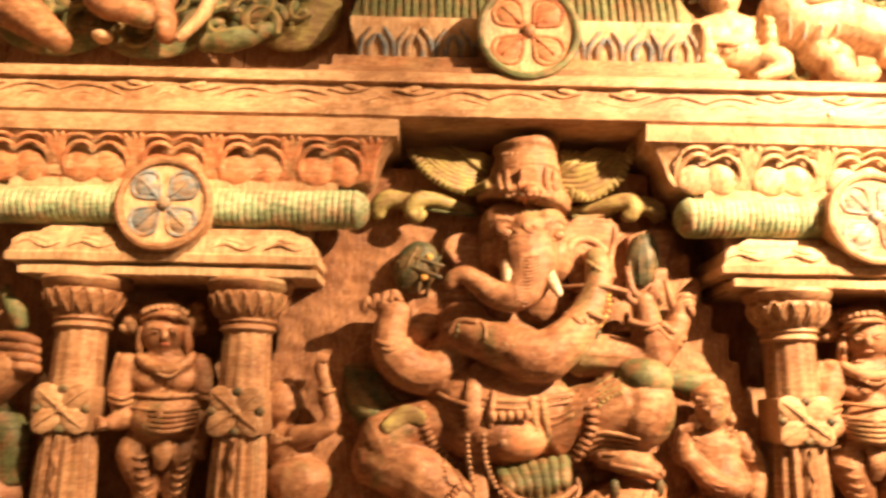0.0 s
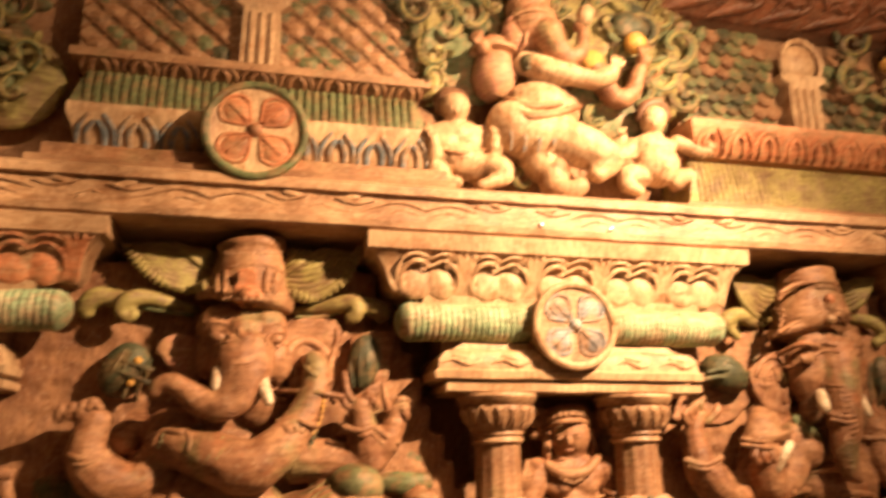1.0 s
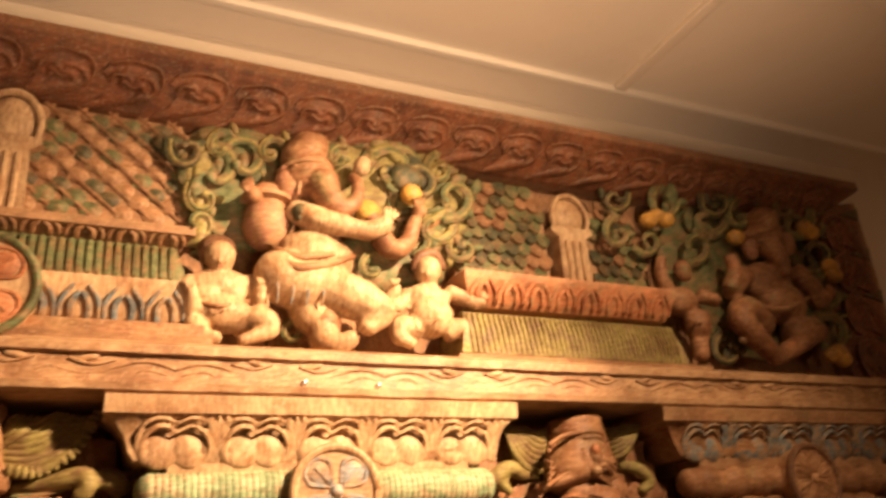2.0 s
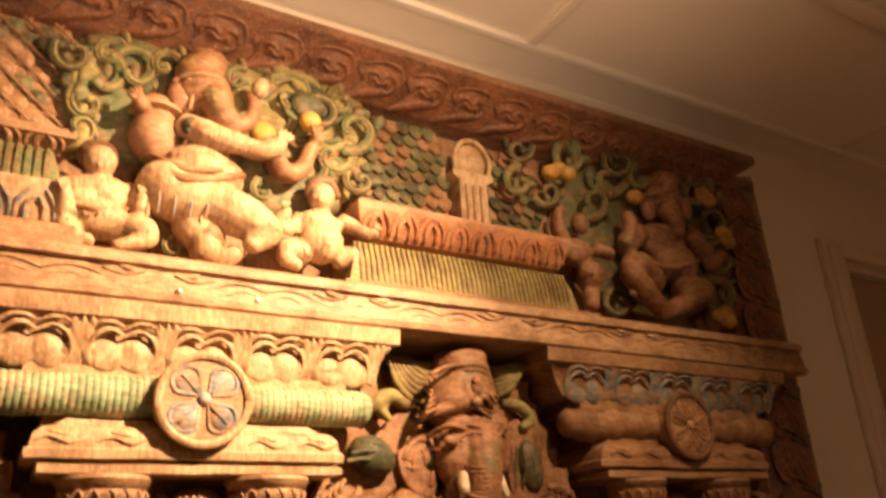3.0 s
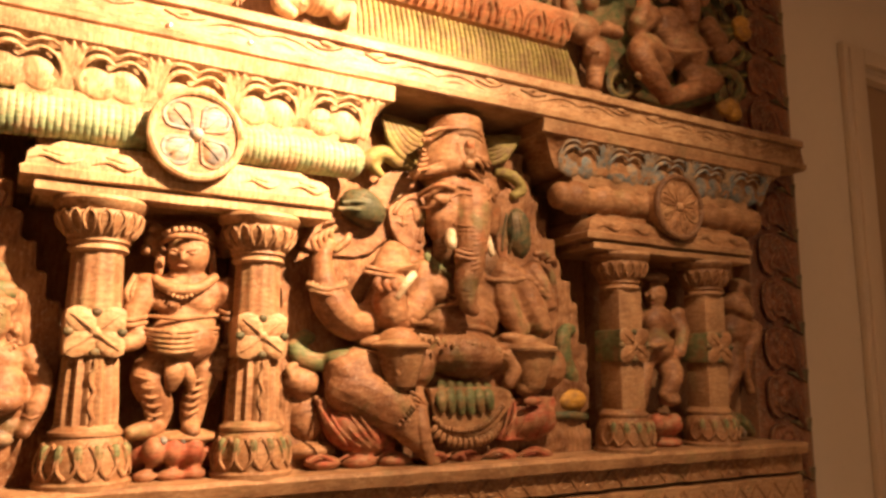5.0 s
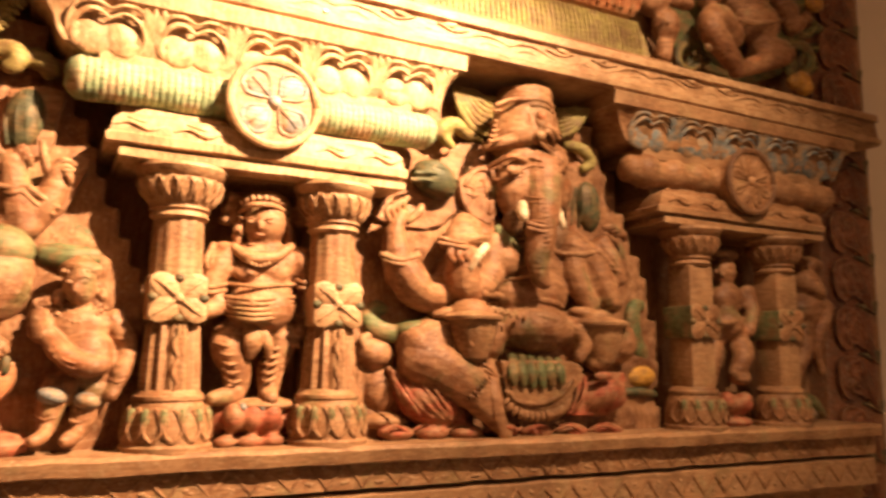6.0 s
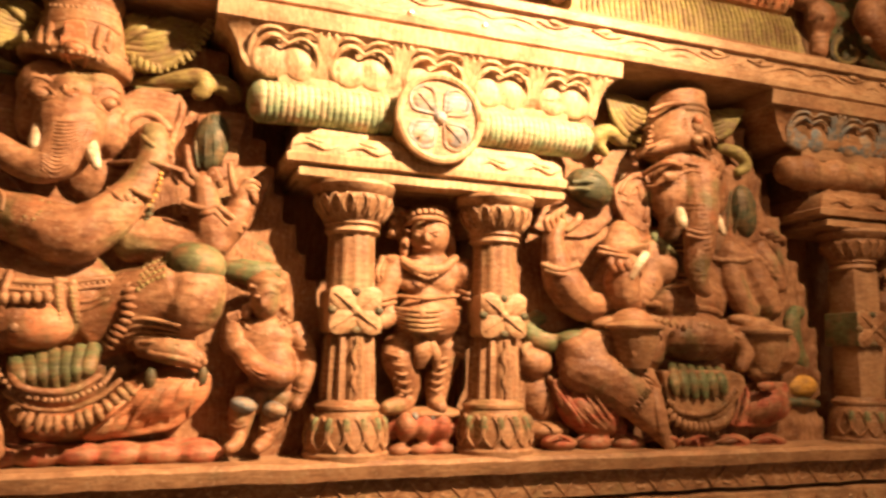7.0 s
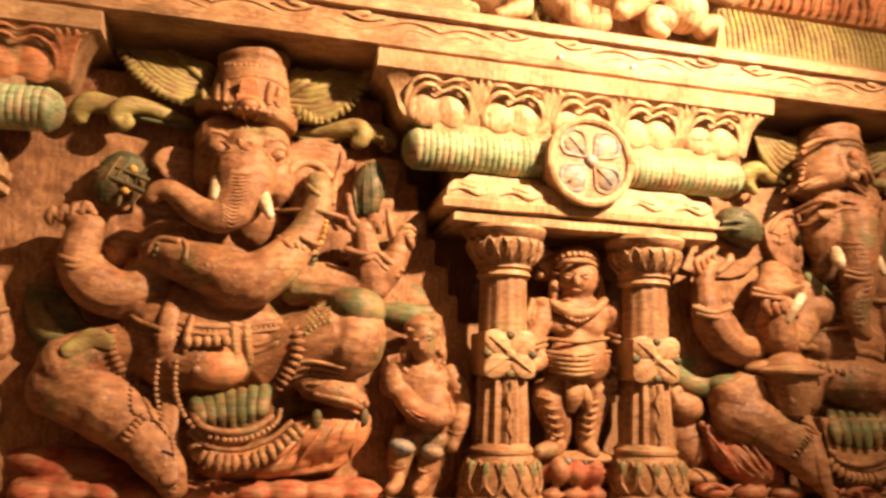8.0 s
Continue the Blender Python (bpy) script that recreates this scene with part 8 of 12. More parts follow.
tube(g, [(-0.566, 1.890, 1.045, 0.0034), (-0.528, 1.865, 1.036, 0.0047), (-0.511, 1.895, 1.045, 0.0034)], 10, 4, 1)
tube(g, [(-0.479, 1.900, 1.040, 0.0035), (-0.445, 1.875, 1.034, 0.0048), (-0.430, 1.900, 1.046, 0.0035)], 10, 4, 1)
tube(g, [(-0.557, 1.890, 1.024, 0.0034), (-0.521, 1.865, 1.016, 0.0047), (-0.510, 1.895, 1.024, 0.0034)], 10, 4, 1)
tube(g, [(-0.478, 1.900, 1.021, 0.0034), (-0.446, 1.875, 1.016, 0.0048), (-0.433, 1.900, 1.027, 0.0034)], 10, 4, 1)
tube(g, [(-0.548, 1.890, 1.003, 0.0034), (-0.515, 1.865, 0.995, 0.0047), (-0.509, 1.895, 1.003, 0.0034)], 10, 4, 1)
tube(g, [(-0.478, 1.900, 1.003, 0.0034), (-0.448, 1.875, 0.998, 0.0047), (-0.437, 1.900, 1.009, 0.0034)], 10, 4, 1)
tube(g, [(-0.496, 1.870, 1.126, 0.0192), (-0.484, 1.860, 1.090, 0.0245), (-0.492, 1.870, 1.056, 0.0136)], 10, 4, 0.5)
tube(g, [(-0.470, 1.870, 1.116, 0.0110), (-0.452, 1.865, 1.084, 0.0136), (-0.451, 1.880, 1.050, 0.0082)], 10, 4, 0.5)
forms.append((M_WOOD, g))
figure("guardian_statue", (-0.506, 2.0, 0.958), forms, "stout brown carved guardian statue between columns", "statue", "figures between the columns")

# small red lotus pedestal with grey-blue tips under a figure
forms = []
g = bmesh.new()
blob(g, -0.494, 1.940, 0.940, 0.103, 0.090, 0.020, 0)
forms.append((M_WOOD, fused(g, 0.006)))
g = bmesh.new()
blob(g, -0.496, 1.960, 0.895, 0.093, 0.090, 0.045, 0)
blob(g, -0.489, 1.950, 0.857, 0.086, 0.090, 0.019, 0)
blob(g, -0.563, 1.910, 0.909, 0.027, 0.030, 0.036, 0)
blob(g, -0.510, 1.875, 0.914, 0.027, 0.030, 0.035, 0)
blob(g, -0.470, 1.875, 0.915, 0.027, 0.030, 0.035, 0)
blob(g, -0.429, 1.875, 0.916, 0.027, 0.030, 0.035, 0)
blob(g, -0.399, 1.910, 0.911, 0.027, 0.030, 0.036, 0)
blob(g, -0.520, 1.870, 0.863, 0.027, 0.020, 0.015, 0)
blob(g, -0.467, 1.870, 0.864, 0.027, 0.020, 0.015, 0)
blob(g, -0.414, 1.870, 0.865, 0.027, 0.020, 0.015, 0)
forms.append((M_RED, fused(g, 0.006)))
g = bmesh.new()
blob(g, -0.541, 1.900, 0.934, 0.010, 0.015, 0.012, 0)
blob(g, -0.490, 1.870, 0.938, 0.009, 0.015, 0.012, 0)
blob(g, -0.450, 1.870, 0.939, 0.009, 0.015, 0.012, 0)
blob(g, -0.419, 1.900, 0.936, 0.010, 0.015, 0.012, 0)
blob(g, -0.378, 1.900, 0.936, 0.010, 0.015, 0.012, 0)
forms.append((M_BLUE, g))
figure("lotus_pedestal", (-0.471, 2.0, 0.857), forms, "small red lotus pedestal with grey-blue tips under a figure", "pedestal", "lotus pedestals")

# small carved attendant statue with a cap
forms = []
g = bmesh.new()
blob(g, 0.812, 1.865, 1.212, 0.036, 0.045, 0.047, 0)
blob(g, 0.800, 1.827, 1.200, 0.007, 0.008, 0.012, 0)
blob(g, 0.819, 1.890, 1.165, 0.027, 0.035, 0.022, 0)
blob(g, 0.818, 1.890, 1.122, 0.068, 0.045, 0.052, 0)
blob(g, 0.833, 1.880, 1.056, 0.062, 0.055, 0.062, 18)
blob(g, 0.833, 1.895, 1.005, 0.059, 0.045, 0.035, 0)
tube(g, [(0.758, 1.890, 1.143, 0.0256), (0.740, 1.870, 1.096, 0.0225), (0.732, 1.850, 1.133, 0.0184), (0.733, 1.845, 1.159, 0.0158)], 12, 4, 1)
tube(g, [(0.752, 1.865, 1.097, 0.0225), (0.789, 1.840, 1.057, 0.0262), (0.840, 1.835, 1.032, 0.0262), (0.875, 1.845, 1.038, 0.0199)], 12, 4, 1)
tube(g, [(0.883, 1.890, 1.143, 0.0274), (0.918, 1.885, 1.082, 0.0246), (0.910, 1.870, 1.019, 0.0202), (0.895, 1.860, 0.975, 0.0160)], 12, 4, 1)
blob(g, 0.891, 1.855, 0.970, 0.016, 0.015, 0.017, 0)
tube(g, [(0.791, 1.890, 0.995, 0.0374), (0.773, 1.885, 0.946, 0.0305), (0.769, 1.880, 0.892, 0.0210)], 12, 4, 1)
tube(g, [(0.860, 1.890, 0.985, 0.0377), (0.842, 1.885, 0.930, 0.0307), (0.829, 1.880, 0.885, 0.0212)], 12, 4, 1)
tube(g, [(0.769, 1.865, 0.892, 0.0169), (0.754, 1.840, 0.880, 0.0154), (0.739, 1.825, 0.875, 0.0114)], 12, 4, 1)
tube(g, [(0.828, 1.865, 0.884, 0.0171), (0.812, 1.840, 0.878, 0.0155), (0.801, 1.825, 0.872, 0.0115)], 12, 4, 1)
blob(g, 0.769, 1.870, 1.181, 0.012, 0.018, 0.019, 0)
blob(g, 0.860, 1.870, 1.190, 0.012, 0.018, 0.019, 0)
forms.append((M_SKIN, fused(g, 0.0045, 1)))
g = bmesh.new()
tube(g, [(0.814, 1.870, 1.234, 0.0434), (0.813, 1.870, 1.248, 0.0461), (0.813, 1.870, 1.259, 0.0380), (0.813, 1.870, 1.268, 0.0190)], 16, 4, 0.8)
forms.append((M_WOOD, fused(g, 0.0045, 1)))
rest_on(forms)
g = bmesh.new()
tube(g, on([(0.777, 1.825, 1.217, 0.0034), (0.788, 1.825, 1.223, 0.0034), (0.796, 1.825, 1.218, 0.0034)]), 8, 4, 1)
tube(g, on([(0.807, 1.825, 1.220, 0.0034), (0.818, 1.825, 1.226, 0.0034), (0.830, 1.825, 1.221, 0.0034)]), 8, 4, 1)
blob(g, 0.787, 1.827, 1.213, 0.008, 0.005, 0.005, 0)
blob(g, 0.820, 1.827, 1.215, 0.008, 0.005, 0.005, 0)
tube(g, on([(0.789, 1.825, 1.184, 0.0032), (0.800, 1.825, 1.179, 0.0032), (0.814, 1.825, 1.186, 0.0032)]), 8, 4, 1)
beads(g, on([(0.761, 1.865, 1.160), (0.778, 1.850, 1.139), (0.812, 1.845, 1.127), (0.848, 1.850, 1.144), (0.873, 1.865, 1.167)]), 0.0053, 1.7)
beads(g, on([(0.771, 1.865, 1.163), (0.791, 1.850, 1.150), (0.811, 1.845, 1.144), (0.837, 1.850, 1.154), (0.859, 1.865, 1.171)]), 0.0040, 1.7)
beads(g, on([(0.766, 1.845, 1.241), (0.787, 1.830, 1.236), (0.821, 1.830, 1.238), (0.850, 1.845, 1.248)]), 0.0053, 1.7)
tube(g, on([(0.762, 1.825, 1.065, 0.0034), (0.811, 1.825, 1.038, 0.0034), (0.867, 1.825, 1.054, 0.0034)]), 8, 4, 1)
tube(g, on([(0.771, 1.825, 1.053, 0.0034), (0.811, 1.825, 1.027, 0.0034), (0.863, 1.825, 1.042, 0.0034)]), 8, 4, 1)
tube(g, on([(0.779, 1.825, 1.042, 0.0034), (0.812, 1.825, 1.017, 0.0034), (0.859, 1.825, 1.031, 0.0034)]), 8, 4, 1)
tube(g, [(0.731, 1.835, 1.153, 0.0052), (0.726, 1.831, 1.166, 0.0052), (0.732, 1.835, 1.174, 0.0039)], 6, 4, 1)
tube(g, [(0.738, 1.835, 1.156, 0.0052), (0.733, 1.831, 1.169, 0.0052), (0.738, 1.835, 1.174, 0.0039)], 6, 4, 1)
tube(g, [(0.744, 1.835, 1.159, 0.0052), (0.739, 1.831, 1.172, 0.0052), (0.745, 1.835, 1.175, 0.0039)], 6, 4, 1)
tube(g, [(0.751, 1.835, 1.162, 0.0052), (0.746, 1.831, 1.175, 0.0052), (0.752, 1.835, 1.175, 0.0039)], 6, 4, 1)
tube(g, on([(0.884, 1.865, 1.100, 0.0047), (0.911, 1.865, 1.093, 0.0047), (0.931, 1.865, 1.101, 0.0047)]), 8, 4, 1)
tube(g, on([(0.887, 1.855, 1.004, 0.0047), (0.901, 1.855, 0.997, 0.0047), (0.917, 1.855, 1.004, 0.0047)]), 8, 4, 1)
tube(g, on([(0.748, 1.845, 0.924, 0.0039), (0.764, 1.845, 0.918, 0.0039), (0.782, 1.845, 0.924, 0.0039)]), 8, 4, 1)
tube(g, on([(0.812, 1.845, 0.917, 0.0039), (0.828, 1.845, 0.911, 0.0039), (0.846, 1.845, 0.917, 0.0039)]), 8, 4, 1)
tube(g, on([(0.809, 1.845, 0.998, 0.0170), (0.806, 1.835, 0.973, 0.0182), (0.807, 1.840, 0.950, 0.0130)], -0.05), 10, 4, 0.5)
tube(g, on([(0.789, 1.825, 0.979, 0.0032), (0.804, 1.825, 0.974, 0.0032), (0.818, 1.825, 0.980, 0.0032)]), 8, 4, 1)
tube(g, on([(0.791, 1.825, 0.964, 0.0032), (0.804, 1.825, 0.959, 0.0032), (0.818, 1.825, 0.964, 0.0032)]), 8, 4, 1)
forms.append((M_SKIN, g))
g = bmesh.new()
blob(g, 0.774, 1.865, 0.968, 0.032, 0.030, 0.020, 10)
blob(g, 0.844, 1.865, 0.956, 0.029, 0.030, 0.020, 10)
forms.append((M_BLUE, g))
figure("attendant_statue", (0.816, 2.0, 0.863), forms, "small carved attendant statue with a cap", "statue", "small attendants")

# small carved seated attendant raising one hand
forms = []
g = bmesh.new()
blob(g, -0.226, 1.940, 1.208, 0.050, 0.045, 0.053, 0)
blob(g, -0.204, 1.930, 1.107, 0.062, 0.050, 0.055, 0)
blob(g, -0.171, 1.920, 1.029, 0.084, 0.070, 0.061, 0)
tube(g, [(-0.187, 1.900, 1.128, 0.0271), (-0.130, 1.880, 1.143, 0.0242), (-0.094, 1.880, 1.170, 0.0216), (-0.108, 1.880, 1.229, 0.0190), (-0.124, 1.880, 1.283, 0.0178)], 12, 4, 1)
blob(g, -0.127, 1.880, 1.296, 0.019, 0.019, 0.019, 0)
forms.append((M_SKIN, fused(g, 0.0055)))
g = bmesh.new()
blob(g, -0.230, 1.950, 1.243, 0.048, 0.040, 0.023, 0)
forms.append((M_WOOD, fused(g, 0.0055)))
g = bmesh.new()
tube(g, [(-0.122, 1.870, 1.303, 0.0052), (-0.113, 1.862, 1.314, 0.0048), (-0.109, 1.870, 1.325, 0.0038)], 8, 4, 1)
tube(g, [(-0.124, 1.870, 1.304, 0.0052), (-0.119, 1.862, 1.317, 0.0048), (-0.117, 1.870, 1.328, 0.0038)], 8, 4, 1)
tube(g, [(-0.126, 1.870, 1.304, 0.0052), (-0.125, 1.862, 1.318, 0.0048), (-0.126, 1.870, 1.330, 0.0038)], 8, 4, 1)
tube(g, [(-0.128, 1.870, 1.304, 0.0052), (-0.131, 1.862, 1.317, 0.0048), (-0.135, 1.870, 1.329, 0.0038)], 8, 4, 1)
forms.append((M_SKIN, g))
g = bmesh.new()
tube(g, [(-0.125, 1.865, 1.242, 0.0054), (-0.107, 1.850, 1.236, 0.0054), (-0.091, 1.870, 1.243, 0.0054)], 12, 4, 1)
beads(g, [(-0.247, 1.890, 1.147), (-0.201, 1.870, 1.125), (-0.159, 1.890, 1.142)], 0.0057, 1.8)
forms.append((M_WOOD, g))
g = bmesh.new()
tube(g, [(-0.094, 1.970, 1.303, 0.0258), (-0.060, 1.960, 1.205, 0.0367), (0.027, 1.950, 1.151, 0.0280), (0.110, 1.950, 1.180, 0.0168)], 12, 4, 0.7)
forms.append((M_GREEN, fused(g, 0.0055)))
figure("attendant_statue", (-0.118, 2.0, 1.029), forms, "small carved seated attendant raising one hand", "statue", "small attendants")

# edge of another carved statue with a raised fist
forms = []
g = bmesh.new()
tube(g, [(-0.982, 1.900, 1.214, 0.0682), (-0.885, 1.860, 1.255, 0.0537), (-0.833, 1.840, 1.294, 0.0454)], 12, 4, 1)
blob(g, -1.021, 1.940, 1.133, 0.124, 0.080, 0.179, 0)
forms.append((M_SKIN, fused(g, 0.006)))
g = bmesh.new()
tube(g, [(-0.876, 1.830, 1.352, 0.0134), (-0.818, 1.810, 1.347, 0.0145), (-0.790, 1.830, 1.339, 0.0120)], 12, 4, 1)
tube(g, [(-0.872, 1.830, 1.330, 0.0133), (-0.815, 1.810, 1.325, 0.0145), (-0.787, 1.830, 1.318, 0.0120)], 12, 4, 1)
tube(g, [(-0.869, 1.830, 1.307, 0.0133), (-0.812, 1.810, 1.303, 0.0145), (-0.785, 1.830, 1.297, 0.0120)], 12, 4, 1)
tube(g, [(-0.866, 1.830, 1.285, 0.0133), (-0.809, 1.810, 1.281, 0.0144), (-0.782, 1.830, 1.276, 0.0119)], 12, 4, 1)
forms.append((M_SKIN, g))
g = bmesh.new()
tube(g, [(-0.924, 1.900, 1.478, 0.0169), (-0.877, 1.880, 1.420, 0.0221), (-0.858, 1.880, 1.379, 0.0165)], 12, 4, 1)
tube(g, [(-0.922, 1.920, 1.189, 0.0413), (-0.858, 1.910, 1.110, 0.0434), (-0.858, 1.920, 1.018, 0.0351)], 12, 4, 1)
forms.append((M_GREEN, fused(g, 0.006)))
g = bmesh.new()
blob(g, -0.918, 1.940, 0.989, 0.095, 0.080, 0.068, 0)
forms.append((M_ROSE, fused(g, 0.006)))
figure("elephant_statue", (-0.862, 2.0, 0.989), forms, "edge of another carved statue with a raised fist", "statue", "elephant-headed figures")

# dark carved guardian statue with one raised leg
forms = []
g = bmesh.new()
blob(g, 2.885, 1.940, 1.381, 0.048, 0.045, 0.056, 0)
blob(g, 2.843, 1.907, 1.364, 0.008, 0.008, 0.013, 0)
blob(g, 2.893, 1.940, 1.281, 0.076, 0.050, 0.060, 0)
blob(g, 2.866, 1.920, 1.189, 0.067, 0.060, 0.059, 0)
tube(g, [(2.994, 1.940, 1.316, 0.0326), (2.996, 1.920, 1.244, 0.0283), (2.953, 1.900, 1.162, 0.0238)], 12, 4, 1)
tube(g, [(2.778, 1.920, 1.303, 0.0313), (2.727, 1.900, 1.232, 0.0268), (2.730, 1.880, 1.174, 0.0228)], 12, 4, 1)
tube(g, [(2.812, 1.930, 1.139, 0.0391), (2.776, 1.910, 1.061, 0.0346), (2.764, 1.910, 0.986, 0.0248)], 12, 4, 1)
tube(g, [(2.916, 1.930, 1.142, 0.0438), (2.898, 1.880, 1.082, 0.0389), (2.853, 1.880, 1.015, 0.0269)], 12, 4, 1)
blob(g, 2.880, 1.880, 1.005, 0.039, 0.040, 0.023, 0)
forms.append((M_SKIN, fused(g, 0.007)))
g = bmesh.new()
blob(g, 2.904, 1.950, 1.440, 0.065, 0.040, 0.024, 0)
forms.append((M_WOOD, fused(g, 0.007)))
g = bmesh.new()
tube(g, [(2.830, 1.906, 1.376, 0.0024), (2.816, 1.907, 1.379, 0.0033), (2.809, 1.913, 1.374, 0.0019)], 6, 4, 1)
blob(g, 2.818, 1.908, 1.371, 0.008, 0.004, 0.004, 0)
tube(g, [(2.854, 1.906, 1.377, 0.0024), (2.871, 1.907, 1.382, 0.0033), (2.890, 1.912, 1.379, 0.0019)], 6, 4, 1)
blob(g, 2.871, 1.908, 1.374, 0.008, 0.004, 0.004, 0)
forms.append((M_SKIN, g))
g = bmesh.new()
blob(g, 2.844, 1.910, 1.345, 0.010, 0.003, 0.003, 0)
forms.append((M_RED, g))
g = bmesh.new()
tube(g, [(2.754, 1.890, 1.204, 0.0096), (2.796, 1.855, 1.190, 0.0114), (2.917, 1.890, 1.209, 0.0099)], 12, 4, 1)
forms.append((M_WOOD, g))
figure("guardian_statue", (2.851, 2.0, 0.986), forms, "dark carved guardian statue with one raised leg", "statue", "figures between the columns")

# small dull red lotus pedestal under a figure
forms = []
g = bmesh.new()
blob(g, 2.881, 1.940, 0.917, 0.082, 0.090, 0.043, 0)
blob(g, 2.878, 1.940, 0.859, 0.078, 0.090, 0.023, 0)
blob(g, 2.727, 1.870, 0.928, 0.030, 0.030, 0.034, 0)
blob(g, 2.805, 1.870, 0.927, 0.030, 0.030, 0.034, 0)
blob(g, 2.885, 1.870, 0.926, 0.031, 0.030, 0.035, 0)
forms.append((M_RED, fused(g, 0.007)))
figure("lotus_pedestal", (2.835, 2.0, 0.859), forms, "small dull red lotus pedestal under a figure", "pedestal", "lotus pedestals")

# carved rearing beast with a short trunk beside a column
forms = []
g = bmesh.new()
blob(g, 3.303, 1.930, 1.364, 0.064, 0.060, 0.051, 0)
tube(g, [(3.295, 1.900, 1.350, 0.0339), (3.320, 1.880, 1.329, 0.0253), (3.331, 1.870, 1.314, 0.0148)], 12, 4, 1)
blob(g, 3.351, 1.950, 1.434, 0.061, 0.050, 0.035, 0)
blob(g, 3.308, 1.940, 1.257, 0.086, 0.060, 0.068, 0)
tube(g, [(3.331, 1.920, 1.278, 0.0384), (3.374, 1.900, 1.269, 0.0299), (3.345, 1.900, 1.193, 0.0254), (3.319, 1.910, 1.109, 0.0211), (3.357, 1.920, 1.025, 0.0191)], 12, 4, 1)
tube(g, [(3.287, 1.940, 1.193, 0.0467), (3.270, 1.920, 1.108, 0.0336), (3.217, 1.920, 1.025, 0.0249), (3.209, 1.930, 0.963, 0.0228)], 12, 4, 1)
forms.append((M_SKIN, fused(g, 0.007)))
g = bmesh.new()
tube(g, [(3.230, 1.950, 0.901, 0.0250), (3.240, 1.920, 0.933, 0.0248), (3.300, 1.920, 0.912, 0.0250), (3.370, 1.940, 0.868, 0.0212)], 12, 4, 1)
forms.append((M_GREEN, fused(g, 0.007)))
g = bmesh.new()
tube(g, [(3.245, 1.940, 0.871, 0.0166), (3.236, 1.900, 0.900, 0.0164), (3.297, 1.920, 0.871, 0.0167)], 12, 4, 1)
forms.append((M_BLUE, fused(g, 0.007)))
g = bmesh.new()
tube(g, [(3.321, 1.890, 1.329, 0.0085), (3.332, 1.870, 1.322, 0.0084)], 12, 4, 1)
forms.append((M_IVORY, g))
figure("beast_statue", (3.299, 2.0, 0.868), forms, "carved rearing beast with a short trunk beside a column", "statue", "")

# small carved animal crouching beside a column
forms = []
g = bmesh.new()
blob(g, 1.549, 1.940, 1.071, 0.055, 0.050, 0.046, 0)
blob(g, 1.569, 1.950, 0.973, 0.052, 0.050, 0.061, 0)
tube(g, [(1.516, 1.920, 1.086, 0.0136), (1.507, 1.920, 1.108, 0.0121), (1.531, 1.920, 1.121, 0.0091)], 12, 4, 1)
forms.append((M_SKIN, fused(g, 0.006)))
g = bmesh.new()
blob(g, 1.578, 1.950, 0.890, 0.080, 0.070, 0.025, 0)
forms.append((M_WOOD, fused(g, 0.006)))
g = bmesh.new()
blob(g, 1.587, 1.910, 1.027, 0.015, 0.020, 0.012, 0)
forms.append((M_ROSE, fused(g, 0.006)))
figure("beast_statue", (1.548, 2.0, 0.890), forms, "small carved animal crouching beside a column", "statue", "")

# pale carved round-bellied dwarf statue seated on the beam
forms = []
g = bmesh.new()
blob(g, 0.918, 1.925, 2.341, 0.054, 0.045, 0.051, 0)
forms.append((M_DARK, fused(g, 0.005)))
g = bmesh.new()
blob(g, 0.923, 1.895, 2.312, 0.042, 0.045, 0.047, 0)
blob(g, 0.918, 1.858, 2.288, 0.006, 0.006, 0.011, 0)
blob(g, 0.926, 1.920, 2.265, 0.037, 0.040, 0.028, 0)
blob(g, 0.928, 1.920, 2.228, 0.090, 0.055, 0.056, 0)
blob(g, 0.891, 1.885, 2.200, 0.036, 0.025, 0.027, 0)
blob(g, 0.959, 1.885, 2.205, 0.037, 0.025, 0.028, 0)
blob(g, 0.931, 1.900, 2.150, 0.082, 0.060, 0.054, 0)
tube(g, [(0.856, 1.920, 2.242, 0.0275), (0.824, 1.910, 2.203, 0.0240), (0.826, 1.900, 2.160, 0.0223), (0.851, 1.870, 2.152, 0.0206), (0.849, 1.850, 2.181, 0.0191)], 12, 4, 1)
blob(g, 0.846, 1.850, 2.190, 0.019, 0.019, 0.019, 0)
tube(g, [(1.001, 1.920, 2.255, 0.0284), (1.031, 1.910, 2.217, 0.0251), (1.036, 1.900, 2.176, 0.0233), (1.034, 1.880, 2.202, 0.0201)], 12, 4, 1)
blob(g, 1.035, 1.880, 2.223, 0.019, 0.019, 0.019, 0)
tube(g, [(0.987, 1.920, 2.125, 0.0399), (1.035, 1.880, 2.137, 0.0367), (1.058, 1.870, 2.108, 0.0274), (1.007, 1.860, 2.077, 0.0194), (0.976, 1.850, 2.063, 0.0147)], 12, 4, 1)
tube(g, [(0.890, 1.910, 2.113, 0.0359), (0.864, 1.880, 2.105, 0.0323), (0.887, 1.860, 2.073, 0.0233), (0.918, 1.850, 2.066, 0.0160)], 12, 4, 1)
forms.append((M_PALE, fused(g, 0.005)))
g = bmesh.new()
tube(g, [(0.910, 1.856, 2.298, 0.0020), (0.901, 1.858, 2.301, 0.0028), (0.894, 1.864, 2.299, 0.0016)], 6, 4, 1)
blob(g, 0.902, 1.859, 2.294, 0.006, 0.003, 0.003, 0)
tube(g, [(0.924, 1.856, 2.300, 0.0020), (0.934, 1.858, 2.305, 0.0028), (0.942, 1.864, 2.304, 0.0016)], 6, 4, 1)
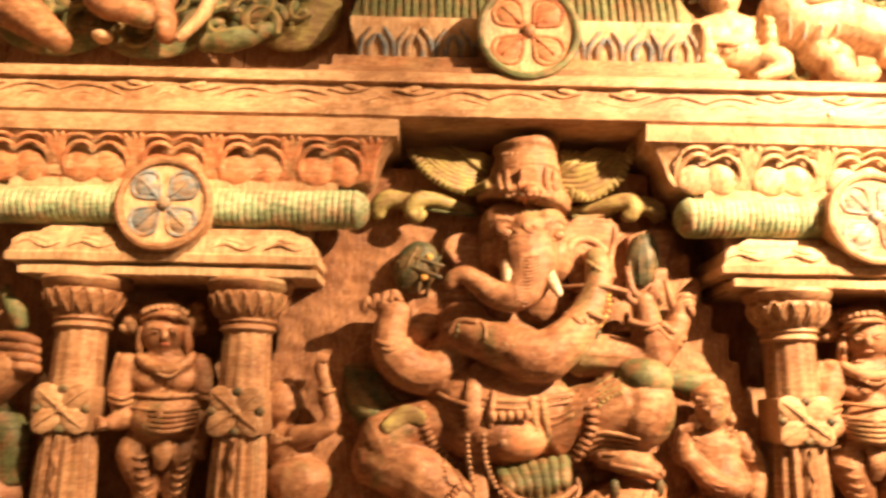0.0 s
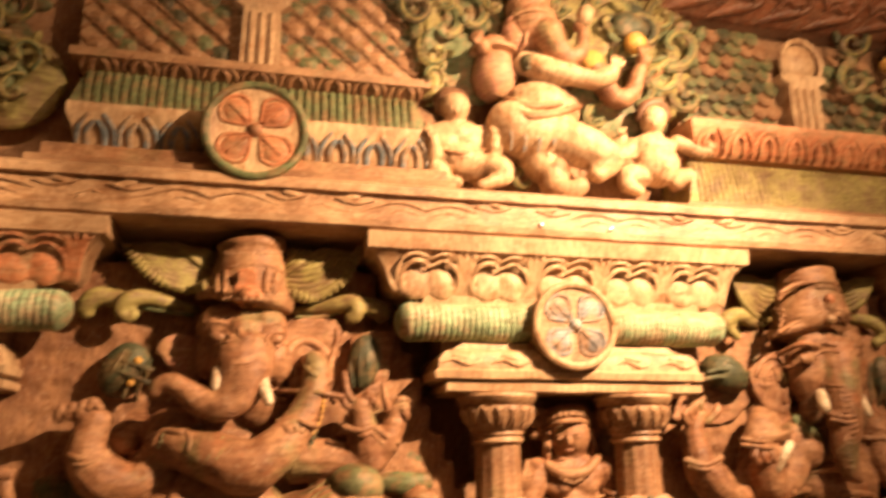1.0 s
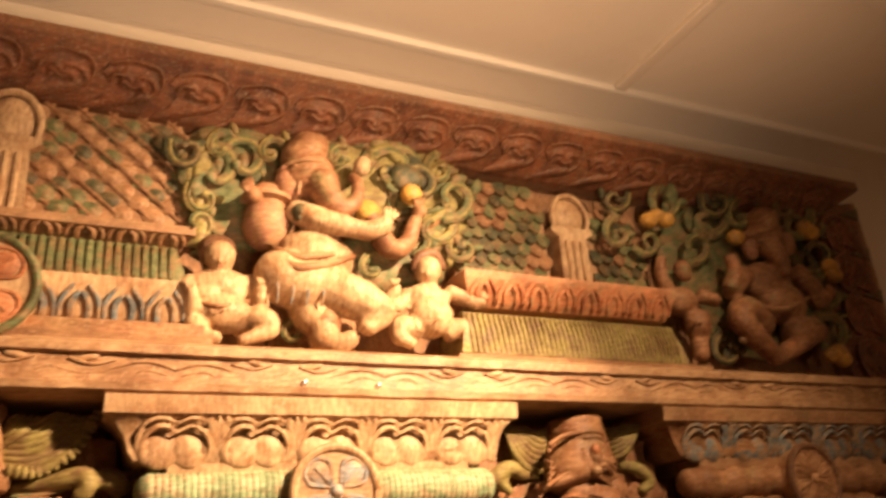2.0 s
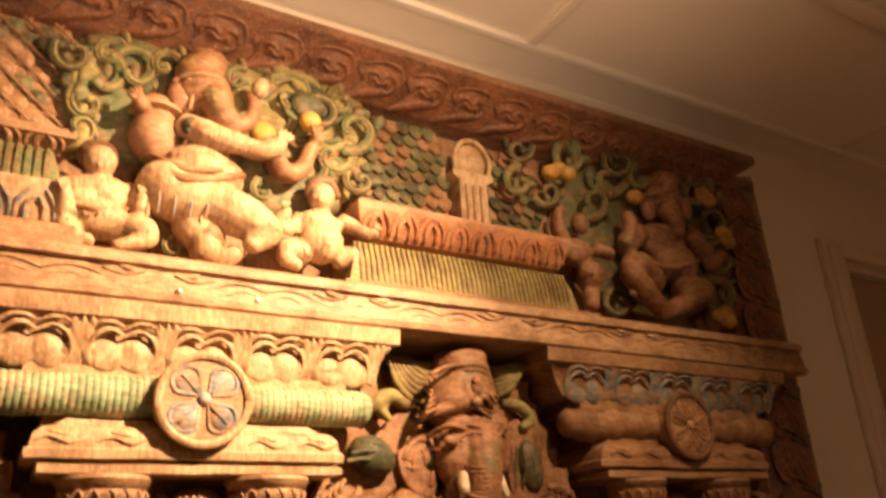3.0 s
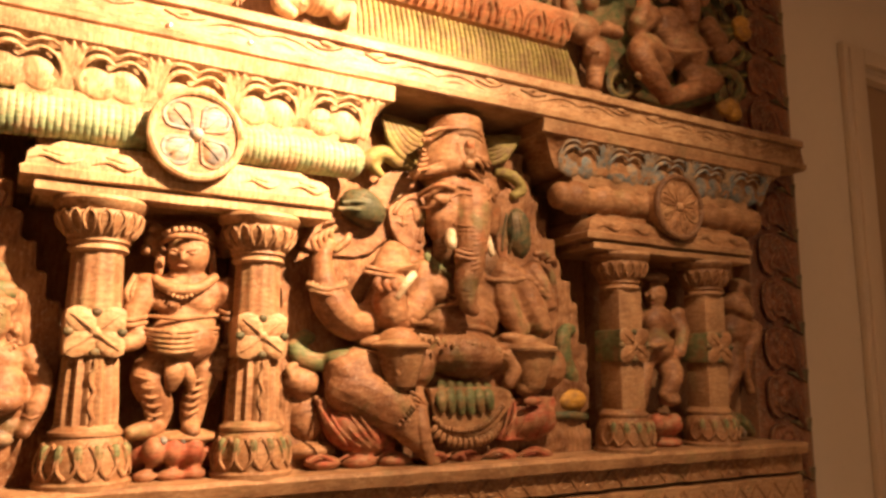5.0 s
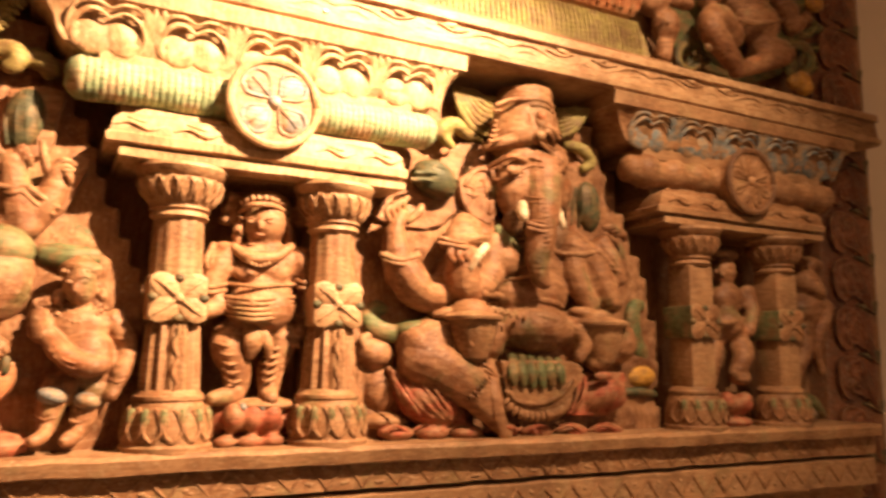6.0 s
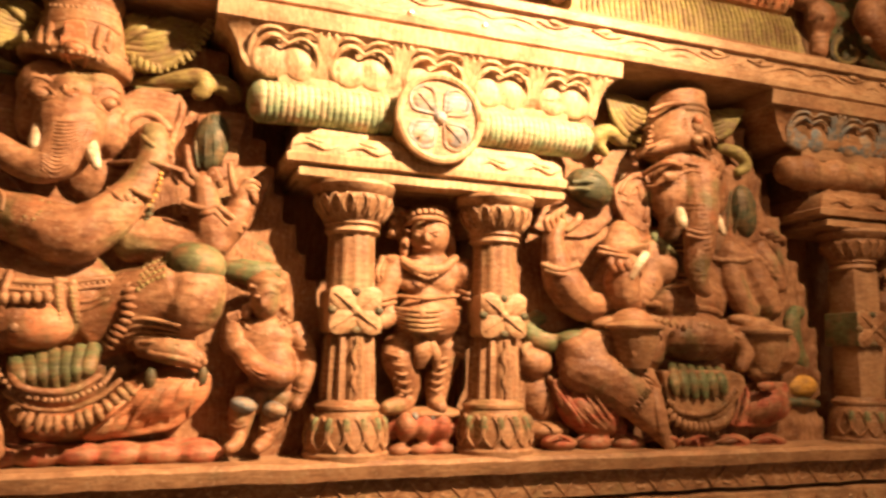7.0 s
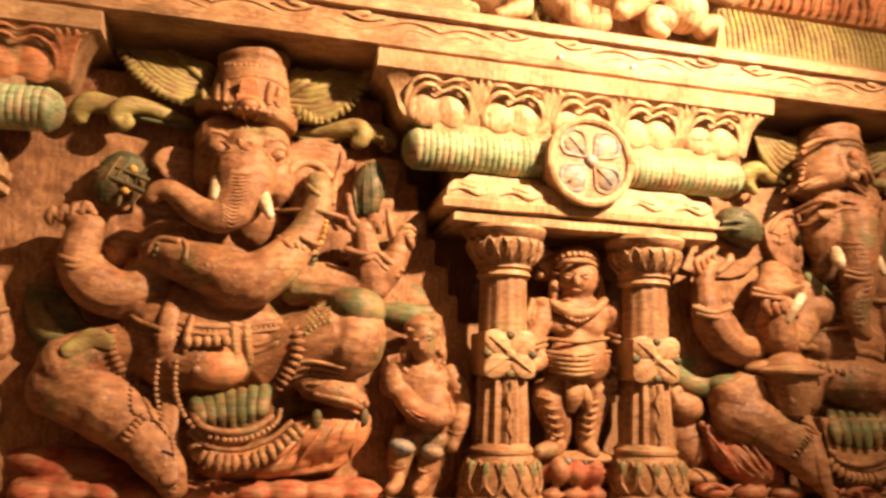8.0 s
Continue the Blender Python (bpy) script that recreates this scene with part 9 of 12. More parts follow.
blob(g, 0.933, 1.859, 2.297, 0.006, 0.003, 0.003, 0)
tube(g, [(0.846, 1.840, 2.195, 0.0051), (0.847, 1.832, 2.207, 0.0048), (0.849, 1.840, 2.222, 0.0038)], 8, 4, 1)
tube(g, [(0.844, 1.840, 2.195, 0.0051), (0.841, 1.832, 2.207, 0.0048), (0.841, 1.840, 2.222, 0.0038)], 8, 4, 1)
tube(g, [(0.842, 1.840, 2.195, 0.0051), (0.836, 1.832, 2.206, 0.0047), (0.833, 1.840, 2.220, 0.0038)], 8, 4, 1)
tube(g, [(0.840, 1.840, 2.193, 0.0051), (0.831, 1.832, 2.203, 0.0047), (0.826, 1.840, 2.216, 0.0038)], 8, 4, 1)
tube(g, [(1.036, 1.870, 2.228, 0.0050), (1.039, 1.862, 2.239, 0.0046), (1.044, 1.870, 2.254, 0.0037)], 8, 4, 1)
tube(g, [(1.034, 1.870, 2.228, 0.0050), (1.033, 1.862, 2.240, 0.0046), (1.036, 1.870, 2.255, 0.0037)], 8, 4, 1)
tube(g, [(1.032, 1.870, 2.228, 0.0050), (1.028, 1.862, 2.240, 0.0046), (1.028, 1.870, 2.254, 0.0037)], 8, 4, 1)
tube(g, [(1.030, 1.870, 2.227, 0.0050), (1.023, 1.862, 2.238, 0.0046), (1.020, 1.870, 2.252, 0.0037)], 8, 4, 1)
forms.append((M_PALE, g))
g = bmesh.new()
blob(g, 0.919, 1.860, 2.272, 0.009, 0.003, 0.003, 0)
forms.append((M_RED, g))
g = bmesh.new()
tube(g, [(0.857, 1.885, 2.175, 0.0060), (0.917, 1.840, 2.151, 0.0074), (1.002, 1.885, 2.186, 0.0061)], 12, 4, 1)
beads(g, [(0.861, 1.880, 2.161), (0.917, 1.835, 2.137), (0.995, 1.880, 2.171)], 0.0039, 2)
forms.append((M_WOOD, g))
figure("dwarf_statue", (0.933, 2.0, 2.063), forms, "pale carved round-bellied dwarf statue seated on the beam", "statue", "dwarfs on the beam")

# pale carved dwarf statue squatting on the beam
forms = []
g = bmesh.new()
tube(g, [(1.510, 1.910, 2.338, 0.0140), (1.525, 1.900, 2.378, 0.0176), (1.576, 1.900, 2.391, 0.0177), (1.607, 1.910, 2.352, 0.0142)], 12, 4, 1)
forms.append((M_DARK, g))
g = bmesh.new()
blob(g, 1.551, 1.900, 2.335, 0.042, 0.042, 0.047, 0)
blob(g, 1.535, 1.867, 2.310, 0.006, 0.006, 0.011, 0)
blob(g, 1.556, 1.920, 2.290, 0.032, 0.035, 0.025, 0)
blob(g, 1.549, 1.920, 2.245, 0.076, 0.050, 0.052, 0)
blob(g, 1.550, 1.900, 2.184, 0.072, 0.060, 0.065, 0)
tube(g, [(1.488, 1.920, 2.258, 0.0258), (1.444, 1.900, 2.207, 0.0219), (1.416, 1.890, 2.228, 0.0184), (1.432, 1.880, 2.252, 0.0185)], 12, 4, 1)
blob(g, 1.432, 1.880, 2.257, 0.017, 0.017, 0.017, 0)
tube(g, [(1.625, 1.920, 2.273, 0.0283), (1.675, 1.910, 2.255, 0.0248), (1.714, 1.900, 2.236, 0.0213)], 12, 4, 1)
blob(g, 1.725, 1.900, 2.244, 0.020, 0.020, 0.020, 0)
tube(g, [(1.501, 1.910, 2.143, 0.0371), (1.447, 1.880, 2.142, 0.0331), (1.431, 1.870, 2.107, 0.0245), (1.468, 1.860, 2.083, 0.0179)], 12, 4, 1)
tube(g, [(1.612, 1.920, 2.144, 0.0345), (1.654, 1.900, 2.158, 0.0312), (1.668, 1.890, 2.111, 0.0206), (1.691, 1.880, 2.101, 0.0154)], 12, 4, 1)
forms.append((M_PALE, fused(g, 0.005)))
g = bmesh.new()
tube(g, [(1.527, 1.866, 2.321, 0.0020), (1.518, 1.867, 2.324, 0.0028), (1.511, 1.872, 2.321, 0.0016)], 6, 4, 1)
blob(g, 1.518, 1.868, 2.316, 0.006, 0.003, 0.003, 0)
tube(g, [(1.543, 1.866, 2.322, 0.0020), (1.554, 1.867, 2.327, 0.0028), (1.565, 1.872, 2.326, 0.0016)], 6, 4, 1)
blob(g, 1.553, 1.868, 2.320, 0.006, 0.003, 0.003, 0)
tube(g, [(1.431, 1.870, 2.261, 0.0045), (1.433, 1.862, 2.271, 0.0042), (1.441, 1.870, 2.285, 0.0034)], 8, 4, 1)
tube(g, [(1.429, 1.870, 2.262, 0.0045), (1.428, 1.862, 2.272, 0.0042), (1.433, 1.870, 2.286, 0.0034)], 8, 4, 1)
tube(g, [(1.427, 1.870, 2.261, 0.0045), (1.423, 1.862, 2.271, 0.0042), (1.425, 1.870, 2.285, 0.0034)], 8, 4, 1)
tube(g, [(1.425, 1.870, 2.261, 0.0045), (1.418, 1.862, 2.270, 0.0042), (1.418, 1.870, 2.283, 0.0034)], 8, 4, 1)
tube(g, [(1.728, 1.890, 2.247, 0.0053), (1.737, 1.882, 2.255, 0.0049), (1.753, 1.890, 2.267, 0.0039)], 8, 4, 1)
tube(g, [(1.726, 1.890, 2.249, 0.0053), (1.733, 1.882, 2.259, 0.0049), (1.747, 1.890, 2.273, 0.0039)], 8, 4, 1)
tube(g, [(1.724, 1.890, 2.250, 0.0053), (1.728, 1.882, 2.261, 0.0049), (1.739, 1.890, 2.277, 0.0039)], 8, 4, 1)
tube(g, [(1.722, 1.890, 2.250, 0.0053), (1.722, 1.882, 2.262, 0.0049), (1.730, 1.890, 2.278, 0.0039)], 8, 4, 1)
forms.append((M_PALE, g))
g = bmesh.new()
blob(g, 1.535, 1.870, 2.294, 0.009, 0.003, 0.003, 0)
forms.append((M_RED, g))
g = bmesh.new()
beads(g, [(1.465, 1.865, 2.177), (1.515, 1.835, 2.146), (1.608, 1.870, 2.196)], 0.0044, 2)
forms.append((M_WOOD, g))
g = bmesh.new()
blob(g, 1.439, 1.878, 2.138, 0.025, 0.025, 0.026, 0)
forms.append((M_BLUE, fused(g, 0.005)))
g = bmesh.new()
blob(g, 1.430, 1.930, 2.185, 0.051, 0.040, 0.024, -15)
forms.append((M_WOOD, fused(g, 0.005)))
figure("dwarf_statue", (1.557, 2.0, 2.083), forms, "pale carved dwarf statue squatting on the beam", "statue", "dwarfs on the beam")

# pale carved dancing elephant-headed statue with a huge belly
forms = []
g = bmesh.new()
blob(g, 1.157, 1.910, 2.257, 0.142, 0.090, 0.081, 10)
blob(g, 1.202, 1.920, 2.353, 0.117, 0.080, 0.075, 12)
blob(g, 1.097, 1.900, 2.273, 0.083, 0.080, 0.080, 0)
tube(g, [(1.226, 1.890, 2.247, 0.0714), (1.317, 1.860, 2.201, 0.0615), (1.372, 1.850, 2.167, 0.0454), (1.328, 1.850, 2.130, 0.0319), (1.341, 1.840, 2.116, 0.0223)], 12, 4, 1)
tube(g, [(1.179, 1.930, 2.197, 0.0648), (1.211, 1.900, 2.130, 0.0509), (1.216, 1.890, 2.086, 0.0409), (1.255, 1.860, 2.072, 0.0313), (1.285, 1.850, 2.086, 0.0251)], 12, 4, 1)
tube(g, [(1.129, 1.900, 2.482, 0.0367), (1.186, 1.860, 2.447, 0.0396), (1.265, 1.840, 2.426, 0.0331), (1.335, 1.840, 2.417, 0.0301), (1.389, 1.840, 2.442, 0.0305)], 12, 4, 1)
blob(g, 1.389, 1.840, 2.446, 0.029, 0.029, 0.029, 0)
blob(g, 1.346, 1.900, 2.670, 0.029, 0.030, 0.039, 20)
forms.append((M_PALE, fused(g, 0.006)))
g = bmesh.new()
blob(g, 1.214, 1.900, 2.139, 0.054, 0.050, 0.057, 0)
blob(g, 1.175, 1.910, 2.618, 0.086, 0.060, 0.083, 0)
tube(g, [(1.210, 1.880, 2.588, 0.0513), (1.221, 1.860, 2.523, 0.0437), (1.261, 1.850, 2.486, 0.0336), (1.306, 1.850, 2.520, 0.0238), (1.315, 1.860, 2.585, 0.0190), (1.301, 1.870, 2.613, 0.0156)], 12, 4, 1)
tube(g, [(1.366, 1.920, 2.514, 0.0352), (1.432, 1.910, 2.402, 0.0348), (1.486, 1.900, 2.423, 0.0281), (1.515, 1.890, 2.500, 0.0232)], 12, 4, 1)
blob(g, 1.531, 1.890, 2.532, 0.025, 0.025, 0.025, 0)
tube(g, [(1.105, 1.940, 2.545, 0.0340), (1.049, 1.920, 2.546, 0.0301), (1.012, 1.900, 2.512, 0.0263)], 12, 4, 1)
blob(g, 1.005, 1.880, 2.510, 0.026, 0.026, 0.026, 0)
forms.append((M_SKIN, fused(g, 0.006)))
g = bmesh.new()
tube(g, [(1.066, 1.860, 2.269, 0.0031), (1.070, 1.835, 2.216, 0.0038), (1.071, 1.850, 2.176, 0.0031)], 6, 4, 0.6)
tube(g, [(1.107, 1.860, 2.267, 0.0032), (1.112, 1.835, 2.215, 0.0039), (1.111, 1.850, 2.176, 0.0031)], 6, 4, 0.6)
tube(g, [(1.149, 1.860, 2.266, 0.0032), (1.154, 1.835, 2.214, 0.0039), (1.152, 1.850, 2.176, 0.0031)], 6, 4, 0.6)
tube(g, [(1.191, 1.860, 2.265, 0.0032), (1.198, 1.835, 2.213, 0.0039), (1.194, 1.850, 2.176, 0.0031)], 6, 4, 0.6)
tube(g, [(1.234, 1.860, 2.264, 0.0032), (1.242, 1.835, 2.211, 0.0040), (1.236, 1.850, 2.176, 0.0032)], 6, 4, 0.6)
forms.append((M_BLUE, g))
g = bmesh.new()
tube(g, [(1.061, 1.870, 2.327, 0.0111), (1.112, 1.830, 2.278, 0.0141), (1.194, 1.835, 2.292, 0.0127), (1.302, 1.880, 2.348, 0.0100)], 12, 4, 1)
tube(g, [(1.065, 1.870, 2.344, 0.0095), (1.129, 1.835, 2.311, 0.0111), (1.232, 1.850, 2.337, 0.0098)], 12, 4, 1)
tube(g, [(1.100, 1.870, 2.619, 0.0067), (1.158, 1.850, 2.637, 0.0084), (1.226, 1.870, 2.644, 0.0069)], 12, 4, 1)
forms.append((M_WOOD, g))
g = bmesh.new()
blob(g, 1.124, 1.910, 2.586, 0.051, 0.035, 0.065, 0)
forms.append((M_ROSE, fused(g, 0.006)))
g = bmesh.new()
tube(g, [(1.086, 1.880, 2.607, 0.0067), (1.112, 1.870, 2.625, 0.0084), (1.141, 1.870, 2.601, 0.0084), (1.137, 1.880, 2.530, 0.0067)], 12, 4, 1)
forms.append((M_ROSE, g))
g = bmesh.new()
tube(g, [(1.134, 1.920, 2.656, 0.0519), (1.178, 1.920, 2.707, 0.0633), (1.217, 1.930, 2.747, 0.0393)], 12, 4, 1)
forms.append((M_WOOD, fused(g, 0.006)))
g = bmesh.new()
blob(g, 1.194, 1.850, 2.521, 0.012, 0.010, 0.010, 0)
forms.append((M_IVORY, g))
g = bmesh.new()
blob(g, 1.228, 1.858, 2.588, 0.015, 0.012, 0.010, 0)
forms.append((M_DARK, g))
g = bmesh.new()
tube(g, [(1.208, 1.860, 2.589, 0.0034), (1.226, 1.850, 2.602, 0.0051), (1.254, 1.860, 2.600, 0.0034)], 6, 4, 1)
tube(g, [(1.182, 1.845, 2.543, 0.0033), (1.204, 1.835, 2.549, 0.0042), (1.236, 1.850, 2.573, 0.0034)], 6, 4, 1)
tube(g, [(1.194, 1.845, 2.534, 0.0033), (1.215, 1.835, 2.539, 0.0042), (1.247, 1.850, 2.563, 0.0034)], 6, 4, 1)
tube(g, [(1.206, 1.845, 2.524, 0.0033), (1.227, 1.835, 2.530, 0.0042), (1.257, 1.850, 2.553, 0.0034)], 6, 4, 1)
tube(g, [(1.218, 1.845, 2.515, 0.0033), (1.239, 1.835, 2.520, 0.0042), (1.267, 1.850, 2.543, 0.0034)], 6, 4, 1)
tube(g, [(1.230, 1.845, 2.505, 0.0033), (1.251, 1.835, 2.511, 0.0042), (1.278, 1.850, 2.533, 0.0034)], 6, 4, 1)
tube(g, [(1.242, 1.845, 2.496, 0.0033), (1.263, 1.835, 2.501, 0.0042), (1.288, 1.850, 2.524, 0.0034)], 6, 4, 1)
tube(g, [(1.532, 1.880, 2.539, 0.0068), (1.537, 1.872, 2.555, 0.0063), (1.548, 1.880, 2.576, 0.0051)], 8, 4, 1)
tube(g, [(1.529, 1.880, 2.539, 0.0068), (1.529, 1.872, 2.556, 0.0063), (1.536, 1.880, 2.578, 0.0051)], 8, 4, 1)
tube(g, [(1.525, 1.880, 2.539, 0.0068), (1.520, 1.872, 2.555, 0.0063), (1.523, 1.880, 2.576, 0.0050)], 8, 4, 1)
tube(g, [(1.522, 1.880, 2.538, 0.0068), (1.512, 1.872, 2.552, 0.0062), (1.510, 1.880, 2.571, 0.0050)], 8, 4, 1)
tube(g, [(1.001, 1.870, 2.518, 0.0070), (0.997, 1.862, 2.535, 0.0065), (0.996, 1.870, 2.556, 0.0052)], 8, 4, 1)
tube(g, [(0.998, 1.870, 2.516, 0.0070), (0.989, 1.862, 2.531, 0.0065), (0.984, 1.870, 2.551, 0.0052)], 8, 4, 1)
tube(g, [(0.996, 1.870, 2.514, 0.0070), (0.982, 1.862, 2.526, 0.0065), (0.974, 1.870, 2.542, 0.0052)], 8, 4, 1)
tube(g, [(0.994, 1.870, 2.512, 0.0070), (0.977, 1.862, 2.518, 0.0064), (0.966, 1.870, 2.531, 0.0052)], 8, 4, 1)
forms.append((M_SKIN, g))
g = bmesh.new()
tube(g, [(1.397, 1.830, 2.451, 0.0078), (1.413, 1.822, 2.464, 0.0072), (1.432, 1.830, 2.482, 0.0058)], 8, 4, 1)
tube(g, [(1.394, 1.830, 2.453, 0.0078), (1.406, 1.822, 2.470, 0.0072), (1.422, 1.830, 2.491, 0.0058)], 8, 4, 1)
tube(g, [(1.391, 1.830, 2.455, 0.0078), (1.398, 1.822, 2.474, 0.0072), (1.409, 1.830, 2.497, 0.0058)], 8, 4, 1)
tube(g, [(1.388, 1.830, 2.455, 0.0078), (1.389, 1.822, 2.475, 0.0072), (1.395, 1.830, 2.499, 0.0058)], 8, 4, 1)
forms.append((M_PALE, g))
g = bmesh.new()
beads(g, [(1.132, 1.860, 2.427), (1.140, 1.845, 2.463), (1.166, 1.860, 2.487)], 0.0084, 1.7)
blob(g, 1.146, 1.870, 2.465, 0.033, 0.030, 0.030, 0)
forms.append((M_DEEP, g))
g = bmesh.new()
blob(g, 1.363, 1.910, 2.518, 0.042, 0.030, 0.039, 0)
blob(g, 1.511, 1.900, 2.594, 0.036, 0.030, 0.036, 0)
forms.append((M_OCHRE, g))
figure("elephant_statue", (1.243, 2.0, 2.072), forms, "pale carved dancing elephant-headed statue with a huge belly", "statue", "elephant-headed figures")
pot = thing("pot", (1.057, 1.940, 2.373), "reddish carved water pot beside the dancing figure", "pot")
part("body", lathe(bmesh.new(), 1.057, 1.940, [(2.373, 0.032), (2.395, 0.058), (2.438, 0.072), (2.481, 0.065), (2.510, 0.054)], 24), M_ROSE, pot)
part("rim", lathe(bmesh.new(), 1.057, 1.940, [(2.510, 0.054), (2.517, 0.076), (2.528, 0.076), (2.553, 0.036)], 24), M_WOOD, pot)

# carved green scrolling foliage with curled leaves
forms = []
g = bmesh.new()
tube(g, [(0.826, 1.960, 2.572, 0.0270), (0.830, 1.956, 2.639, 0.0257), (0.868, 1.952, 2.685, 0.0244), (0.916, 1.948, 2.689, 0.0229), (0.948, 1.944, 2.656, 0.0212), (0.950, 1.940, 2.611, 0.0193), (0.930, 1.936, 2.578, 0.0175), (0.904, 1.932, 2.570, 0.0157), (0.889, 1.928, 2.581, 0.0141)], 8, 4, 0.4)
blob(g, 0.797, 1.960, 2.664, 0.041, 0.015, 0.022, -15)
blob(g, 0.884, 1.960, 2.719, 0.042, 0.015, 0.022, 35)
blob(g, 0.920, 1.960, 2.645, 0.042, 0.015, 0.022, 85)
tube(g, [(0.915, 1.954, 2.677, 0.0228), (0.951, 1.950, 2.721, 0.0217), (0.996, 1.946, 2.727, 0.0205), (1.027, 1.942, 2.697, 0.0191), (1.030, 1.938, 2.653, 0.0175), (1.011, 1.934, 2.619, 0.0160), (0.985, 1.930, 2.609, 0.0145), (0.966, 1.926, 2.618, 0.0131), (0.963, 1.922, 2.634, 0.0118)], 8, 4, 0.4)
blob(g, 0.923, 1.954, 2.742, 0.035, 0.015, 0.018, -15)
blob(g, 1.001, 1.954, 2.723, 0.035, 0.015, 0.019, 35)
blob(g, 0.987, 1.954, 2.650, 0.035, 0.015, 0.018, 85)
tube(g, [(0.869, 1.952, 2.580, 0.0061), (0.841, 1.948, 2.547, 0.0056), (0.837, 1.944, 2.506, 0.0052), (0.854, 1.940, 2.477, 0.0048), (0.879, 1.936, 2.471, 0.0045), (0.898, 1.932, 2.484, 0.0042), (0.902, 1.928, 2.504, 0.0038), (0.894, 1.924, 2.517, 0.0035)], 6, 4, 0.8)
tube(g, [(0.968, 1.947, 2.721, 0.0054), (0.941, 1.943, 2.741, 0.0051), (0.910, 1.939, 2.733, 0.0047), (0.891, 1.935, 2.705, 0.0043), (0.889, 1.931, 2.675, 0.0040), (0.902, 1.927, 2.656, 0.0037), (0.918, 1.923, 2.654, 0.0034), (0.928, 1.919, 2.663, 0.0031)], 6, 4, 0.8)
tube(g, [(1.371, 1.965, 2.700, 0.0331), (1.421, 1.961, 2.774, 0.0317), (1.494, 1.957, 2.798, 0.0301), (1.547, 1.953, 2.767, 0.0281), (1.557, 1.949, 2.706, 0.0258), (1.528, 1.945, 2.653, 0.0235), (1.486, 1.941, 2.631, 0.0212), (1.455, 1.937, 2.640, 0.0191), (1.447, 1.933, 2.663, 0.0172)], 8, 4, 0.4)
blob(g, 1.381, 1.965, 2.804, 0.051, 0.015, 0.027, -15)
blob(g, 1.509, 1.965, 2.802, 0.052, 0.015, 0.028, 35)
blob(g, 1.495, 1.965, 2.693, 0.051, 0.015, 0.027, 85)
tube(g, [(1.592, 1.960, 2.625, 0.0226), (1.545, 1.956, 2.646, 0.0211), (1.494, 1.952, 2.628, 0.0195), (1.464, 1.948, 2.586, 0.0180), (1.464, 1.944, 2.545, 0.0165), (1.485, 1.940, 2.524, 0.0152), (1.511, 1.936, 2.526, 0.0139), (1.525, 1.932, 2.543, 0.0127), (1.524, 1.928, 2.559, 0.0114)], 8, 4, 0.4)
blob(g, 1.578, 1.960, 2.676, 0.034, 0.015, 0.018, 65)
blob(g, 1.499, 1.960, 2.619, 0.033, 0.015, 0.018, 115)
blob(g, 1.523, 1.960, 2.560, 0.033, 0.015, 0.018, 165)
tube(g, [(1.651, 1.954, 2.805, 0.0061), (1.612, 1.950, 2.768, 0.0057), (1.601, 1.946, 2.724, 0.0053), (1.615, 1.942, 2.695, 0.0049), (1.642, 1.938, 2.689, 0.0046), (1.664, 1.934, 2.703, 0.0042), (1.671, 1.930, 2.724, 0.0039), (1.662, 1.926, 2.737, 0.0035)], 6, 4, 0.8)
tube(g, [(1.645, 1.945, 2.547, 0.0224), (1.700, 1.941, 2.560, 0.0213), (1.735, 1.937, 2.603, 0.0201), (1.735, 1.933, 2.647, 0.0188), (1.706, 1.929, 2.670, 0.0174), (1.669, 1.925, 2.664, 0.0159), (1.643, 1.921, 2.638, 0.0144), (1.638, 1.917, 2.612, 0.0130), (1.647, 1.913, 2.597, 0.0116)], 8, 4, 0.4)
blob(g, 1.735, 1.945, 2.590, 0.034, 0.015, 0.018, 65)
blob(g, 1.776, 1.945, 2.683, 0.035, 0.015, 0.019, 115)
blob(g, 1.712, 1.945, 2.704, 0.035, 0.015, 0.019, 165)
tube(g, [(1.666, 1.950, 2.598, 0.0079), (1.690, 1.946, 2.552, 0.0074), (1.675, 1.942, 2.498, 0.0069), (1.635, 1.938, 2.465, 0.0063), (1.594, 1.934, 2.462, 0.0058), (1.572, 1.930, 2.482, 0.0053), (1.573, 1.926, 2.508, 0.0049), (1.589, 1.922, 2.524, 0.0045)], 6, 4, 0.8)
tube(g, [(1.535, 1.948, 2.403, 0.0183), (1.571, 1.944, 2.433, 0.0174), (1.579, 1.940, 2.473, 0.0164), (1.559, 1.936, 2.500, 0.0152), (1.527, 1.932, 2.503, 0.0140), (1.500, 1.928, 2.484, 0.0128), (1.490, 1.924, 2.459, 0.0116), (1.495, 1.920, 2.441, 0.0105), (1.507, 1.916, 2.437, 0.0094)], 8, 4, 0.4)
blob(g, 1.599, 1.948, 2.456, 0.028, 0.015, 0.015, 65)
blob(g, 1.591, 1.948, 2.528, 0.028, 0.015, 0.015, 115)
blob(g, 1.534, 1.948, 2.516, 0.028, 0.015, 0.015, 165)
tube(g, [(1.685, 1.955, 2.502, 0.0168), (1.657, 1.951, 2.462, 0.0156), (1.659, 1.947, 2.424, 0.0145), (1.682, 1.943, 2.405, 0.0135), (1.710, 1.939, 2.409, 0.0126), (1.727, 1.935, 2.428, 0.0117), (1.726, 1.931, 2.447, 0.0107), (1.712, 1.927, 2.456, 0.0097), (1.696, 1.923, 2.451, 0.0086)], 8, 4, 0.4)
blob(g, 1.683, 1.955, 2.483, 0.025, 0.015, 0.013, 65)
blob(g, 1.712, 1.955, 2.430, 0.025, 0.015, 0.013, 115)
blob(g, 1.762, 1.955, 2.456, 0.025, 0.015, 0.014, 165)
